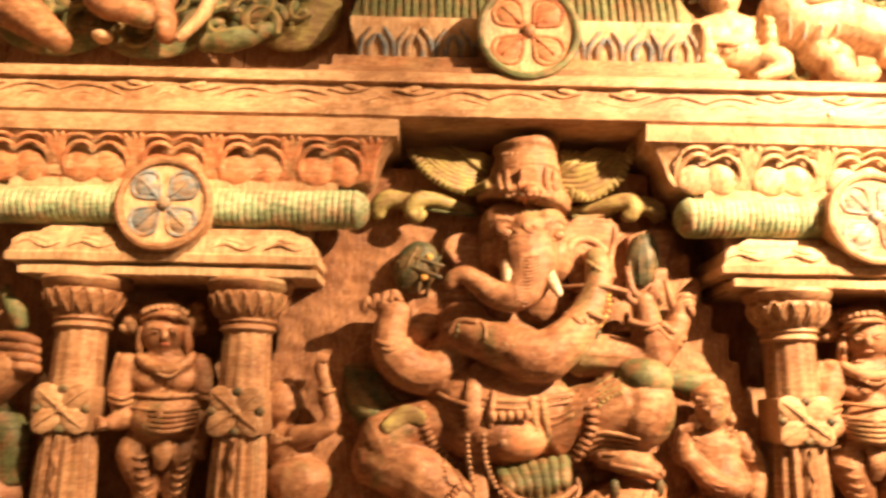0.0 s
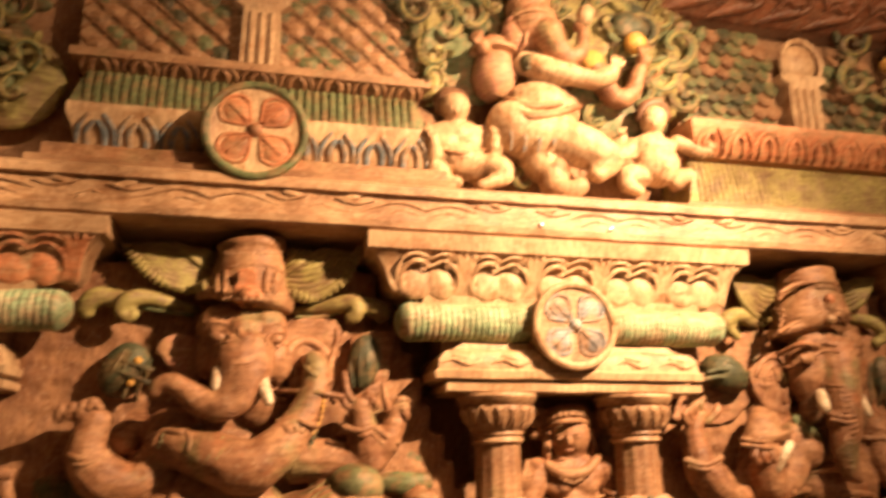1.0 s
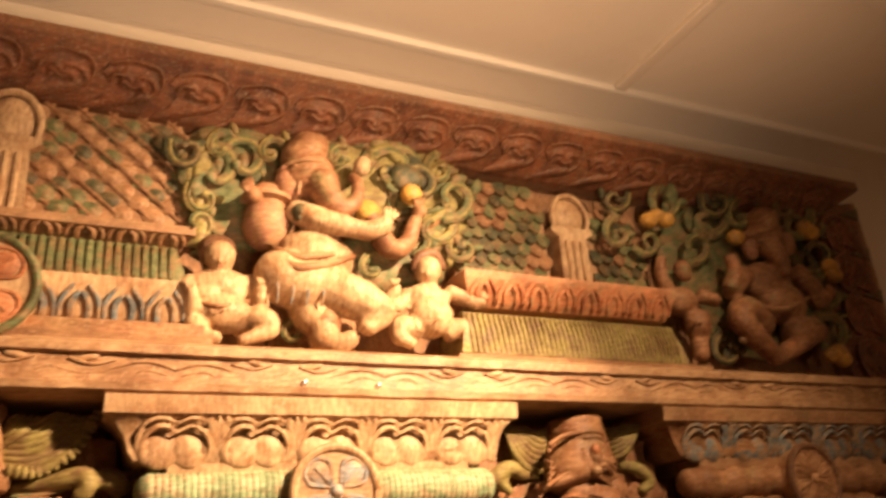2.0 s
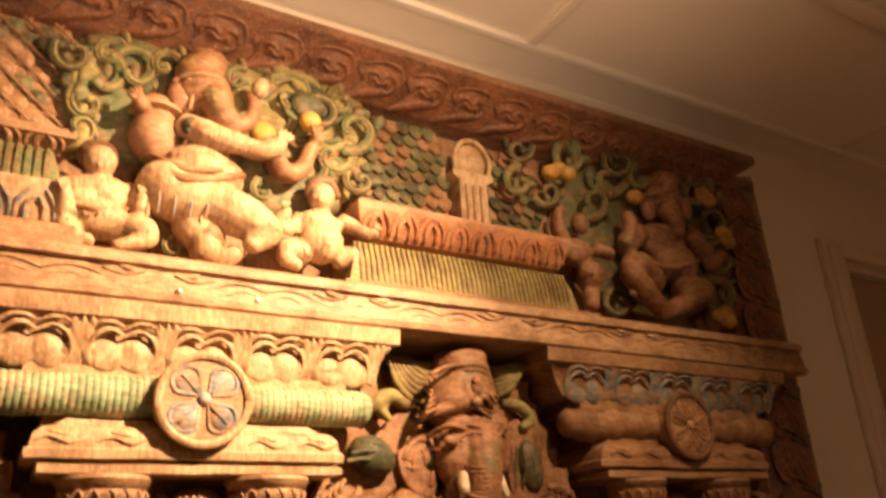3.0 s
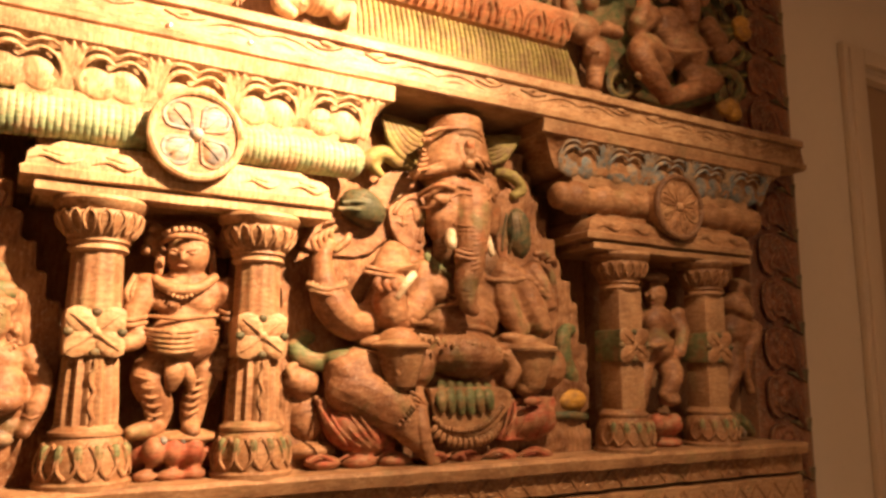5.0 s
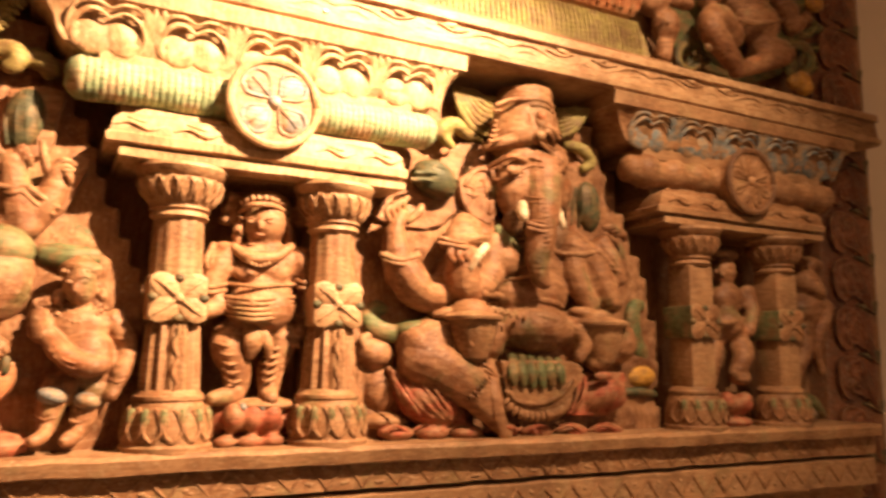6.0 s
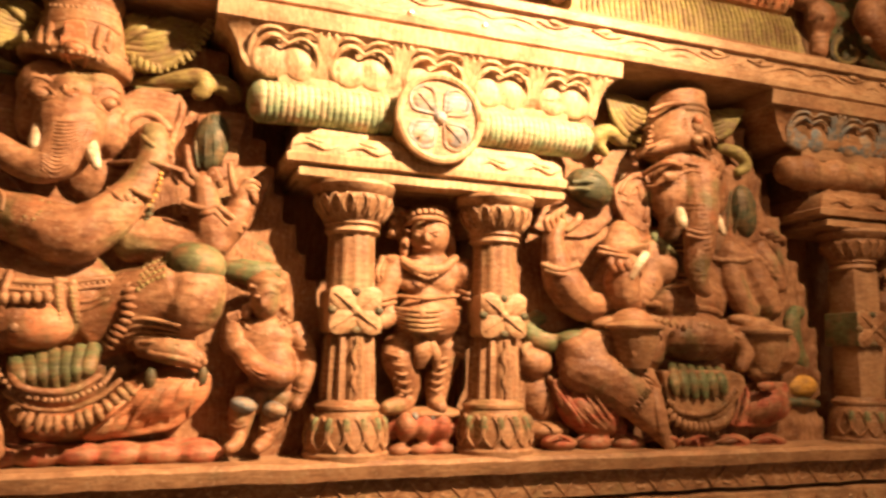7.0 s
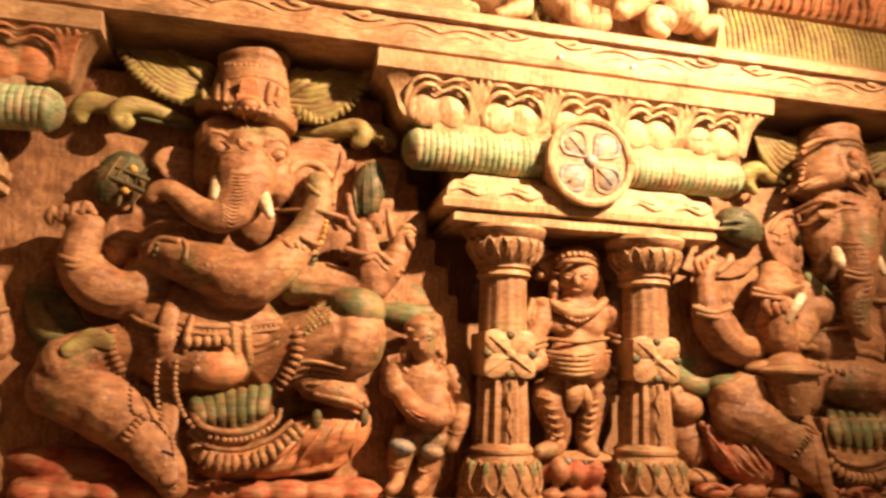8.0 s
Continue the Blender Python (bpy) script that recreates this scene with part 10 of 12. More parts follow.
tube(g, [(1.409, 1.946, 2.750, 0.0078), (1.459, 1.942, 2.778, 0.0074), (1.503, 1.938, 2.765, 0.0070), (1.519, 1.934, 2.724, 0.0064), (1.505, 1.930, 2.680, 0.0059), (1.474, 1.926, 2.655, 0.0054), (1.446, 1.922, 2.654, 0.0049), (1.433, 1.918, 2.670, 0.0044)], 6, 4, 0.8)
tube(g, [(1.316, 1.962, 2.774, 0.0147), (1.284, 1.958, 2.767, 0.0138), (1.261, 1.954, 2.741, 0.0128), (1.256, 1.950, 2.711, 0.0118), (1.267, 1.946, 2.691, 0.0109), (1.284, 1.942, 2.688, 0.0101), (1.296, 1.938, 2.696, 0.0092), (1.298, 1.934, 2.708, 0.0084), (1.291, 1.930, 2.714, 0.0075)], 8, 4, 0.4)
blob(g, 1.304, 1.962, 2.788, 0.022, 0.015, 0.012, 65)
blob(g, 1.278, 1.962, 2.736, 0.022, 0.015, 0.012, 115)
blob(g, 1.309, 1.962, 2.718, 0.022, 0.015, 0.012, 165)
tube(g, [(0.868, 1.952, 2.390, 0.0128), (0.890, 1.948, 2.405, 0.0121), (0.897, 1.944, 2.431, 0.0113), (0.887, 1.940, 2.451, 0.0106), (0.869, 1.936, 2.456, 0.0098), (0.853, 1.932, 2.446, 0.0089), (0.846, 1.928, 2.429, 0.0081), (0.850, 1.924, 2.416, 0.0073), (0.857, 1.920, 2.410, 0.0066)], 8, 4, 0.4)
blob(g, 0.905, 1.952, 2.422, 0.019, 0.015, 0.010, 65)
blob(g, 0.903, 1.952, 2.472, 0.020, 0.015, 0.010, 115)
blob(g, 0.869, 1.952, 2.470, 0.019, 0.015, 0.010, 165)
tube(g, [(1.121, 1.942, 2.715, 0.0052), (1.099, 1.938, 2.739, 0.0048), (1.069, 1.934, 2.737, 0.0045), (1.046, 1.930, 2.714, 0.0042), (1.040, 1.926, 2.685, 0.0038), (1.048, 1.922, 2.664, 0.0035), (1.063, 1.918, 2.659, 0.0032), (1.075, 1.914, 2.665, 0.0029)], 6, 4, 0.8)
tube(g, [(1.441, 1.955, 2.383, 0.0159), (1.408, 1.951, 2.398, 0.0149), (1.372, 1.947, 2.387, 0.0138), (1.352, 1.943, 2.359, 0.0127), (1.352, 1.939, 2.331, 0.0117), (1.367, 1.935, 2.315, 0.0108), (1.384, 1.931, 2.316, 0.0099), (1.394, 1.927, 2.327, 0.0090), (1.392, 1.923, 2.337, 0.0080)], 8, 4, 0.4)
blob(g, 1.430, 1.955, 2.418, 0.024, 0.015, 0.013, 65)
blob(g, 1.377, 1.955, 2.381, 0.024, 0.015, 0.013, 115)
blob(g, 1.394, 1.955, 2.341, 0.023, 0.015, 0.013, 165)
tube(g, [(1.176, 1.950, 2.155, 0.0129), (1.148, 1.946, 2.163, 0.0121), (1.123, 1.942, 2.151, 0.0112), (1.112, 1.938, 2.128, 0.0104), (1.116, 1.934, 2.107, 0.0096), (1.129, 1.930, 2.097, 0.0088), (1.143, 1.926, 2.100, 0.0081), (1.148, 1.922, 2.109, 0.0073), (1.145, 1.918, 2.117, 0.0066)], 8, 4, 0.4)
blob(g, 1.165, 1.950, 2.178, 0.019, 0.015, 0.010, 65)
blob(g, 1.130, 1.950, 2.145, 0.019, 0.015, 0.010, 115)
blob(g, 1.150, 1.950, 2.116, 0.019, 0.015, 0.010, 165)
tube(g, [(1.041, 1.952, 2.171, 0.0127), (1.022, 1.948, 2.154, 0.0118), (1.018, 1.944, 2.130, 0.0110), (1.028, 1.940, 2.113, 0.0102), (1.043, 1.936, 2.109, 0.0095), (1.054, 1.932, 2.115, 0.0087), (1.057, 1.928, 2.126, 0.0080), (1.052, 1.924, 2.133, 0.0072), (1.044, 1.920, 2.134, 0.0065)], 8, 4, 0.4)
blob(g, 1.038, 1.952, 2.168, 0.019, 0.015, 0.010, 65)
blob(g, 1.045, 1.952, 2.130, 0.019, 0.015, 0.010, 115)
blob(g, 1.074, 1.952, 2.134, 0.019, 0.015, 0.010, 165)
forms.append((M_GREEN, g))
g = bmesh.new()
tube(g, [(0.833, 1.954, 2.570, 0.0095), (0.837, 1.950, 2.637, 0.0090), (0.875, 1.946, 2.683, 0.0085), (0.924, 1.942, 2.687, 0.0080), (0.955, 1.938, 2.654, 0.0074), (0.957, 1.934, 2.609, 0.0068), (0.937, 1.930, 2.576, 0.0061), (0.911, 1.926, 2.568, 0.0055)], 6, 4, 0.8)
tube(g, [(0.921, 1.948, 2.675, 0.0080), (0.956, 1.944, 2.719, 0.0076), (1.002, 1.940, 2.724, 0.0072), (1.033, 1.936, 2.695, 0.0067), (1.036, 1.932, 2.651, 0.0061), (1.016, 1.928, 2.617, 0.0056), (0.990, 1.924, 2.606, 0.0051), (0.972, 1.920, 2.616, 0.0046)], 6, 4, 0.8)
tube(g, [(0.865, 1.958, 2.583, 0.0173), (0.837, 1.954, 2.549, 0.0161), (0.833, 1.950, 2.508, 0.0149), (0.850, 1.946, 2.479, 0.0139), (0.875, 1.942, 2.473, 0.0129), (0.893, 1.938, 2.486, 0.0119), (0.898, 1.934, 2.506, 0.0109), (0.890, 1.930, 2.519, 0.0099), (0.877, 1.926, 2.519, 0.0088)], 8, 4, 0.4)
blob(g, 0.856, 1.958, 2.572, 0.026, 0.015, 0.014, 65)
blob(g, 0.870, 1.958, 2.505, 0.026, 0.015, 0.014, 115)
blob(g, 0.915, 1.958, 2.516, 0.026, 0.015, 0.014, 165)
tube(g, [(0.964, 1.953, 2.724, 0.0155), (0.937, 1.949, 2.744, 0.0145), (0.906, 1.945, 2.735, 0.0135), (0.887, 1.941, 2.708, 0.0124), (0.886, 1.937, 2.677, 0.0114), (0.898, 1.933, 2.659, 0.0105), (0.915, 1.929, 2.656, 0.0096), (0.925, 1.925, 2.666, 0.0087), (0.925, 1.921, 2.676, 0.0078)], 8, 4, 0.4)
blob(g, 0.956, 1.953, 2.766, 0.023, 0.015, 0.012, 65)
blob(g, 0.906, 1.953, 2.734, 0.023, 0.015, 0.012, 115)
blob(g, 0.918, 1.953, 2.689, 0.023, 0.015, 0.012, 165)
tube(g, [(0.777, 1.946, 2.690, 0.0061), (0.778, 1.942, 2.643, 0.0056), (0.801, 1.938, 2.614, 0.0053), (0.830, 1.934, 2.613, 0.0049), (0.850, 1.930, 2.632, 0.0046), (0.853, 1.926, 2.657, 0.0042), (0.841, 1.922, 2.672, 0.0039), (0.826, 1.918, 2.672, 0.0035)], 6, 4, 0.8)
tube(g, [(1.017, 1.958, 2.647, 0.0048), (1.042, 1.954, 2.633, 0.0045), (1.050, 1.950, 2.604, 0.0042), (1.041, 1.946, 2.577, 0.0039), (1.022, 1.942, 2.562, 0.0036), (1.005, 1.938, 2.564, 0.0033), (0.997, 1.934, 2.575, 0.0030), (0.999, 1.930, 2.586, 0.0027)], 6, 4, 0.8)
tube(g, [(1.379, 1.959, 2.698, 0.0116), (1.430, 1.955, 2.772, 0.0111), (1.502, 1.951, 2.796, 0.0105), (1.555, 1.947, 2.765, 0.0098), (1.565, 1.943, 2.704, 0.0090), (1.536, 1.939, 2.651, 0.0082), (1.494, 1.935, 2.629, 0.0074), (1.463, 1.931, 2.638, 0.0067)], 6, 4, 0.8)
tube(g, [(1.478, 1.942, 2.610, 0.0087), (1.488, 1.938, 2.672, 0.0082), (1.531, 1.934, 2.714, 0.0078), (1.580, 1.930, 2.717, 0.0073), (1.607, 1.926, 2.687, 0.0068), (1.604, 1.922, 2.645, 0.0062), (1.578, 1.918, 2.615, 0.0056), (1.551, 1.914, 2.607, 0.0050)], 6, 4, 0.8)
tube(g, [(1.597, 1.954, 2.623, 0.0079), (1.550, 1.950, 2.644, 0.0074), (1.499, 1.946, 2.625, 0.0068), (1.469, 1.942, 2.583, 0.0063), (1.468, 1.938, 2.543, 0.0058), (1.490, 1.934, 2.522, 0.0053), (1.515, 1.930, 2.524, 0.0049), (1.530, 1.926, 2.541, 0.0044)], 6, 4, 0.8)
tube(g, [(1.648, 1.960, 2.808, 0.0176), (1.609, 1.956, 2.771, 0.0163), (1.598, 1.952, 2.727, 0.0151), (1.613, 1.948, 2.698, 0.0140), (1.639, 1.944, 2.692, 0.0130), (1.662, 1.940, 2.706, 0.0121), (1.669, 1.936, 2.726, 0.0111), (1.660, 1.932, 2.740, 0.0100), (1.644, 1.928, 2.739, 0.0089)], 8, 4, 0.4)
blob(g, 1.636, 1.960, 2.796, 0.026, 0.015, 0.014, 65)
blob(g, 1.643, 1.960, 2.726, 0.026, 0.015, 0.014, 115)
blob(g, 1.697, 1.960, 2.740, 0.026, 0.015, 0.014, 165)
tube(g, [(1.649, 1.939, 2.545, 0.0078), (1.704, 1.935, 2.558, 0.0074), (1.739, 1.931, 2.601, 0.0070), (1.740, 1.927, 2.645, 0.0066), (1.711, 1.923, 2.668, 0.0061), (1.673, 1.919, 2.661, 0.0056), (1.648, 1.915, 2.636, 0.0050), (1.642, 1.911, 2.609, 0.0045)], 6, 4, 0.8)
tube(g, [(1.662, 1.956, 2.601, 0.0227), (1.686, 1.952, 2.554, 0.0213), (1.670, 1.948, 2.500, 0.0197), (1.630, 1.944, 2.467, 0.0181), (1.590, 1.940, 2.464, 0.0166), (1.568, 1.936, 2.484, 0.0153), (1.569, 1.932, 2.510, 0.0140), (1.584, 1.928, 2.526, 0.0128), (1.600, 1.924, 2.526, 0.0114)], 8, 4, 0.4)
blob(g, 1.659, 1.956, 2.575, 0.034, 0.015, 0.018, -15)
blob(g, 1.609, 1.956, 2.491, 0.033, 0.015, 0.018, 35)
blob(g, 1.549, 1.956, 2.512, 0.033, 0.015, 0.018, 85)
tube(g, [(1.538, 1.942, 2.401, 0.0064), (1.574, 1.938, 2.431, 0.0061), (1.582, 1.934, 2.471, 0.0057), (1.563, 1.930, 2.498, 0.0053), (1.530, 1.926, 2.500, 0.0049), (1.503, 1.922, 2.482, 0.0045), (1.493, 1.918, 2.457, 0.0041), (1.498, 1.914, 2.439, 0.0037)], 6, 4, 0.8)
tube(g, [(1.687, 1.949, 2.500, 0.0059), (1.660, 1.945, 2.460, 0.0055), (1.662, 1.941, 2.422, 0.0051), (1.684, 1.937, 2.403, 0.0047), (1.712, 1.933, 2.407, 0.0044), (1.729, 1.929, 2.426, 0.0041), (1.728, 1.925, 2.445, 0.0037), (1.714, 1.921, 2.453, 0.0034)], 6, 4, 0.8)
tube(g, [(1.404, 1.952, 2.752, 0.0223), (1.454, 1.948, 2.780, 0.0212), (1.498, 1.944, 2.767, 0.0199), (1.514, 1.940, 2.726, 0.0185), (1.500, 1.936, 2.683, 0.0169), (1.470, 1.932, 2.657, 0.0154), (1.441, 1.928, 2.657, 0.0140), (1.428, 1.924, 2.672, 0.0127), (1.431, 1.920, 2.688, 0.0114)], 8, 4, 0.4)
blob(g, 1.428, 1.952, 2.801, 0.034, 0.015, 0.018, -15)
blob(g, 1.492, 1.952, 2.752, 0.034, 0.015, 0.018, 35)
blob(g, 1.450, 1.952, 2.687, 0.033, 0.015, 0.018, 85)
tube(g, [(1.319, 1.956, 2.771, 0.0052), (1.286, 1.952, 2.764, 0.0048), (1.263, 1.948, 2.738, 0.0045), (1.259, 1.944, 2.708, 0.0041), (1.269, 1.940, 2.688, 0.0038), (1.286, 1.936, 2.685, 0.0035), (1.298, 1.932, 2.694, 0.0032), (1.300, 1.928, 2.705, 0.0029)], 6, 4, 0.8)
tube(g, [(0.871, 1.946, 2.387, 0.0045), (0.893, 1.942, 2.403, 0.0042), (0.900, 1.938, 2.428, 0.0040), (0.890, 1.934, 2.449, 0.0037), (0.871, 1.930, 2.454, 0.0034), (0.856, 1.926, 2.444, 0.0031), (0.849, 1.922, 2.427, 0.0028), (0.853, 1.918, 2.413, 0.0026)], 6, 4, 0.8)
tube(g, [(1.118, 1.948, 2.718, 0.0148), (1.096, 1.944, 2.742, 0.0139), (1.066, 1.940, 2.740, 0.0129), (1.043, 1.936, 2.717, 0.0119), (1.037, 1.932, 2.688, 0.0110), (1.045, 1.928, 2.667, 0.0101), (1.060, 1.924, 2.662, 0.0092), (1.072, 1.920, 2.668, 0.0084), (1.074, 1.916, 2.678, 0.0075)], 8, 4, 0.4)
blob(g, 1.115, 1.948, 2.763, 0.022, 0.015, 0.012, 65)
blob(g, 1.063, 1.948, 2.743, 0.022, 0.015, 0.012, 115)
blob(g, 1.067, 1.948, 2.697, 0.022, 0.015, 0.012, 165)
tube(g, [(1.443, 1.949, 2.381, 0.0055), (1.410, 1.945, 2.396, 0.0052), (1.375, 1.941, 2.385, 0.0048), (1.355, 1.937, 2.357, 0.0044), (1.355, 1.933, 2.328, 0.0041), (1.369, 1.929, 2.313, 0.0038), (1.387, 1.925, 2.314, 0.0035), (1.396, 1.921, 2.325, 0.0031)], 6, 4, 0.8)
tube(g, [(1.178, 1.944, 2.153, 0.0045), (1.150, 1.940, 2.161, 0.0042), (1.125, 1.936, 2.149, 0.0039), (1.114, 1.932, 2.126, 0.0036), (1.118, 1.928, 2.105, 0.0033), (1.132, 1.924, 2.096, 0.0031), (1.145, 1.920, 2.098, 0.0028), (1.150, 1.916, 2.107, 0.0026)], 6, 4, 0.8)
tube(g, [(1.043, 1.946, 2.170, 0.0044), (1.025, 1.942, 2.152, 0.0041), (1.021, 1.938, 2.129, 0.0038), (1.030, 1.934, 2.112, 0.0036), (1.045, 1.930, 2.107, 0.0033), (1.057, 1.926, 2.113, 0.0031), (1.059, 1.922, 2.124, 0.0028), (1.054, 1.918, 2.132, 0.0025)], 6, 4, 0.8)
forms.append((M_LIME, g))
g = bmesh.new()
tube(g, [(0.772, 1.952, 2.693, 0.0173), (0.774, 1.948, 2.646, 0.0162), (0.796, 1.944, 2.617, 0.0151), (0.826, 1.940, 2.615, 0.0141), (0.846, 1.936, 2.634, 0.0132), (0.849, 1.932, 2.660, 0.0122), (0.837, 1.928, 2.675, 0.0111), (0.821, 1.924, 2.674, 0.0100), (0.811, 1.920, 2.662, 0.0089)], 8, 4, 0.4)
blob(g, 0.792, 1.952, 2.669, 0.026, 0.015, 0.014, 65)
blob(g, 0.846, 1.952, 2.643, 0.026, 0.015, 0.014, 115)
blob(g, 0.870, 1.952, 2.693, 0.026, 0.015, 0.014, 165)
tube(g, [(1.014, 1.964, 2.649, 0.0138), (1.039, 1.960, 2.636, 0.0129), (1.048, 1.956, 2.607, 0.0121), (1.038, 1.952, 2.579, 0.0111), (1.020, 1.948, 2.565, 0.0103), (1.002, 1.944, 2.566, 0.0094), (0.994, 1.940, 2.578, 0.0086), (0.997, 1.936, 2.589, 0.0078), (1.004, 1.932, 2.593, 0.0070)], 8, 4, 0.4)
blob(g, 1.023, 1.964, 2.649, 0.021, 0.015, 0.011, -15)
blob(g, 1.024, 1.964, 2.597, 0.020, 0.015, 0.011, 35)
blob(g, 0.990, 1.964, 2.588, 0.020, 0.015, 0.011, 85)
tube(g, [(1.472, 1.948, 2.612, 0.0248), (1.482, 1.944, 2.674, 0.0235), (1.525, 1.940, 2.716, 0.0223), (1.574, 1.936, 2.720, 0.0209), (1.602, 1.932, 2.689, 0.0194), (1.598, 1.928, 2.647, 0.0177), (1.573, 1.924, 2.617, 0.0160), (1.545, 1.920, 2.609, 0.0144), (1.530, 1.916, 2.619, 0.0129)], 8, 4, 0.4)
blob(g, 1.453, 1.948, 2.697, 0.038, 0.015, 0.020, -15)
blob(g, 1.548, 1.948, 2.748, 0.038, 0.015, 0.020, 35)
blob(g, 1.576, 1.948, 2.680, 0.038, 0.015, 0.020, 85)
forms.append((M_DEEP, g))
g = bmesh.new()
tube(g, [(0.900, 1.970, 2.722, 0.0120), (0.842, 1.950, 2.676, 0.0150), (0.821, 1.965, 2.647, 0.0066)], 12, 4, 1)
tube(g, [(0.897, 1.970, 2.612, 0.0117), (0.857, 1.950, 2.573, 0.0148), (0.830, 1.965, 2.550, 0.0065)], 12, 4, 1)
tube(g, [(0.896, 1.970, 2.586, 0.0117), (0.847, 1.950, 2.545, 0.0147), (0.850, 1.965, 2.529, 0.0065)], 12, 4, 1)
tube(g, [(0.895, 1.970, 2.559, 0.0116), (0.855, 1.950, 2.521, 0.0146), (0.848, 1.965, 2.505, 0.0065)], 12, 4, 1)
tube(g, [(0.890, 1.970, 2.381, 0.0113), (0.882, 1.950, 2.350, 0.0143), (0.849, 1.965, 2.344, 0.0063)], 12, 4, 1)
tube(g, [(1.688, 1.970, 2.705, 0.0116), (1.604, 1.950, 2.643, 0.0151), (1.558, 1.965, 2.623, 0.0075)], 12, 4, 1)
tube(g, [(1.656, 1.970, 2.631, 0.0115), (1.631, 1.950, 2.584, 0.0150), (1.556, 1.965, 2.560, 0.0074)], 12, 4, 1)
tube(g, [(1.650, 1.970, 2.529, 0.0113), (1.591, 1.950, 2.486, 0.0147), (1.550, 1.965, 2.468, 0.0073)], 12, 4, 1)
tube(g, [(1.670, 1.970, 2.499, 0.0113), (1.601, 1.950, 2.457, 0.0146), (1.562, 1.965, 2.439, 0.0073)], 12, 4, 1)
tube(g, [(1.643, 1.970, 2.463, 0.0111), (1.601, 1.950, 2.428, 0.0146), (1.564, 1.965, 2.410, 0.0073)], 12, 4, 1)
blob(g, 0.980, 2.000, 2.595, 0.206, 0.050, 0.223, 0)
blob(g, 1.466, 2.000, 2.384, 0.198, 0.050, 0.108, 0)
forms.append((M_GREEN, fused(g, 0.006)))
g = bmesh.new()
tube(g, [(0.899, 1.970, 2.694, 0.0119), (0.873, 1.950, 2.655, 0.0150), (0.821, 1.965, 2.622, 0.0066)], 12, 4, 1)
tube(g, [(0.898, 1.970, 2.666, 0.0119), (0.860, 1.950, 2.626, 0.0149), (0.841, 1.965, 2.601, 0.0066)], 12, 4, 1)
tube(g, [(0.898, 1.970, 2.639, 0.0118), (0.857, 1.950, 2.599, 0.0148), (0.846, 1.965, 2.577, 0.0066)], 12, 4, 1)
tube(g, [(0.894, 1.970, 2.533, 0.0116), (0.864, 1.950, 2.497, 0.0146), (0.854, 1.965, 2.483, 0.0065)], 12, 4, 1)
tube(g, [(0.894, 1.970, 2.507, 0.0115), (0.873, 1.950, 2.473, 0.0146), (0.847, 1.965, 2.458, 0.0065)], 12, 4, 1)
tube(g, [(0.893, 1.970, 2.481, 0.0115), (0.874, 1.950, 2.448, 0.0145), (0.843, 1.965, 2.434, 0.0064)], 12, 4, 1)
tube(g, [(0.892, 1.970, 2.456, 0.0114), (0.880, 1.950, 2.424, 0.0145), (0.833, 1.965, 2.410, 0.0064)], 12, 4, 1)
tube(g, [(0.892, 1.970, 2.430, 0.0114), (0.878, 1.950, 2.399, 0.0144), (0.842, 1.965, 2.389, 0.0064)], 12, 4, 1)
tube(g, [(0.891, 1.970, 2.405, 0.0113), (0.876, 1.950, 2.374, 0.0143), (0.840, 1.965, 2.366, 0.0063)], 12, 4, 1)
tube(g, [(1.672, 1.970, 2.773, 0.0117), (1.605, 1.950, 2.708, 0.0152), (1.594, 1.965, 2.692, 0.0076)], 12, 4, 1)
tube(g, [(1.685, 1.970, 2.670, 0.0116), (1.644, 1.950, 2.617, 0.0151), (1.583, 1.965, 2.595, 0.0075)], 12, 4, 1)
tube(g, [(1.672, 1.970, 2.599, 0.0114), (1.624, 1.950, 2.552, 0.0149), (1.568, 1.965, 2.531, 0.0074)], 12, 4, 1)
blob(g, 1.537, 2.000, 2.616, 0.245, 0.050, 0.283, 0)
blob(g, 1.304, 2.000, 2.707, 0.277, 0.040, 0.129, 0)
forms.append((M_LIME, fused(g, 0.006)))
g = bmesh.new()
tube(g, [(1.695, 1.970, 2.741, 0.0117), (1.602, 1.950, 2.675, 0.0151), (1.583, 1.965, 2.658, 0.0076)], 12, 4, 1)
tube(g, [(1.663, 1.970, 2.564, 0.0114), (1.589, 1.950, 2.517, 0.0148), (1.568, 1.965, 2.500, 0.0074)], 12, 4, 1)
forms.append((M_WOOD, fused(g, 0.006)))
g = bmesh.new()
blob(g, 1.508, 1.930, 2.671, 0.063, 0.030, 0.052, 0)
blob(g, 0.775, 1.970, 2.689, 0.050, 0.020, 0.033, 0)
forms.append((M_DEEP, fused(g, 0.006)))
figure("carved_foliage", (1.250, 2.0, 2.096), forms, "carved green scrolling foliage with curled leaves", "foliage", "scrolling foliage")

# dim carved elephant-headed statue seated among leaves and flowers
forms = []
g = bmesh.new()
blob(g, 3.072, 1.910, 2.624, 0.089, 0.060, 0.084, 0)
tube(g, [(3.040, 1.870, 2.574, 0.0459), (3.067, 1.860, 2.513, 0.0366), (3.073, 1.860, 2.452, 0.0273)], 12, 4, 1)
blob(g, 3.047, 1.930, 2.437, 0.127, 0.060, 0.092, 0)
blob(g, 3.088, 1.920, 2.354, 0.119, 0.070, 0.087, 0)
tube(g, [(2.915, 1.920, 2.457, 0.0451), (2.811, 1.900, 2.380, 0.0394), (2.830, 1.880, 2.448, 0.0308), (2.823, 1.880, 2.507, 0.0265)], 12, 4, 1)
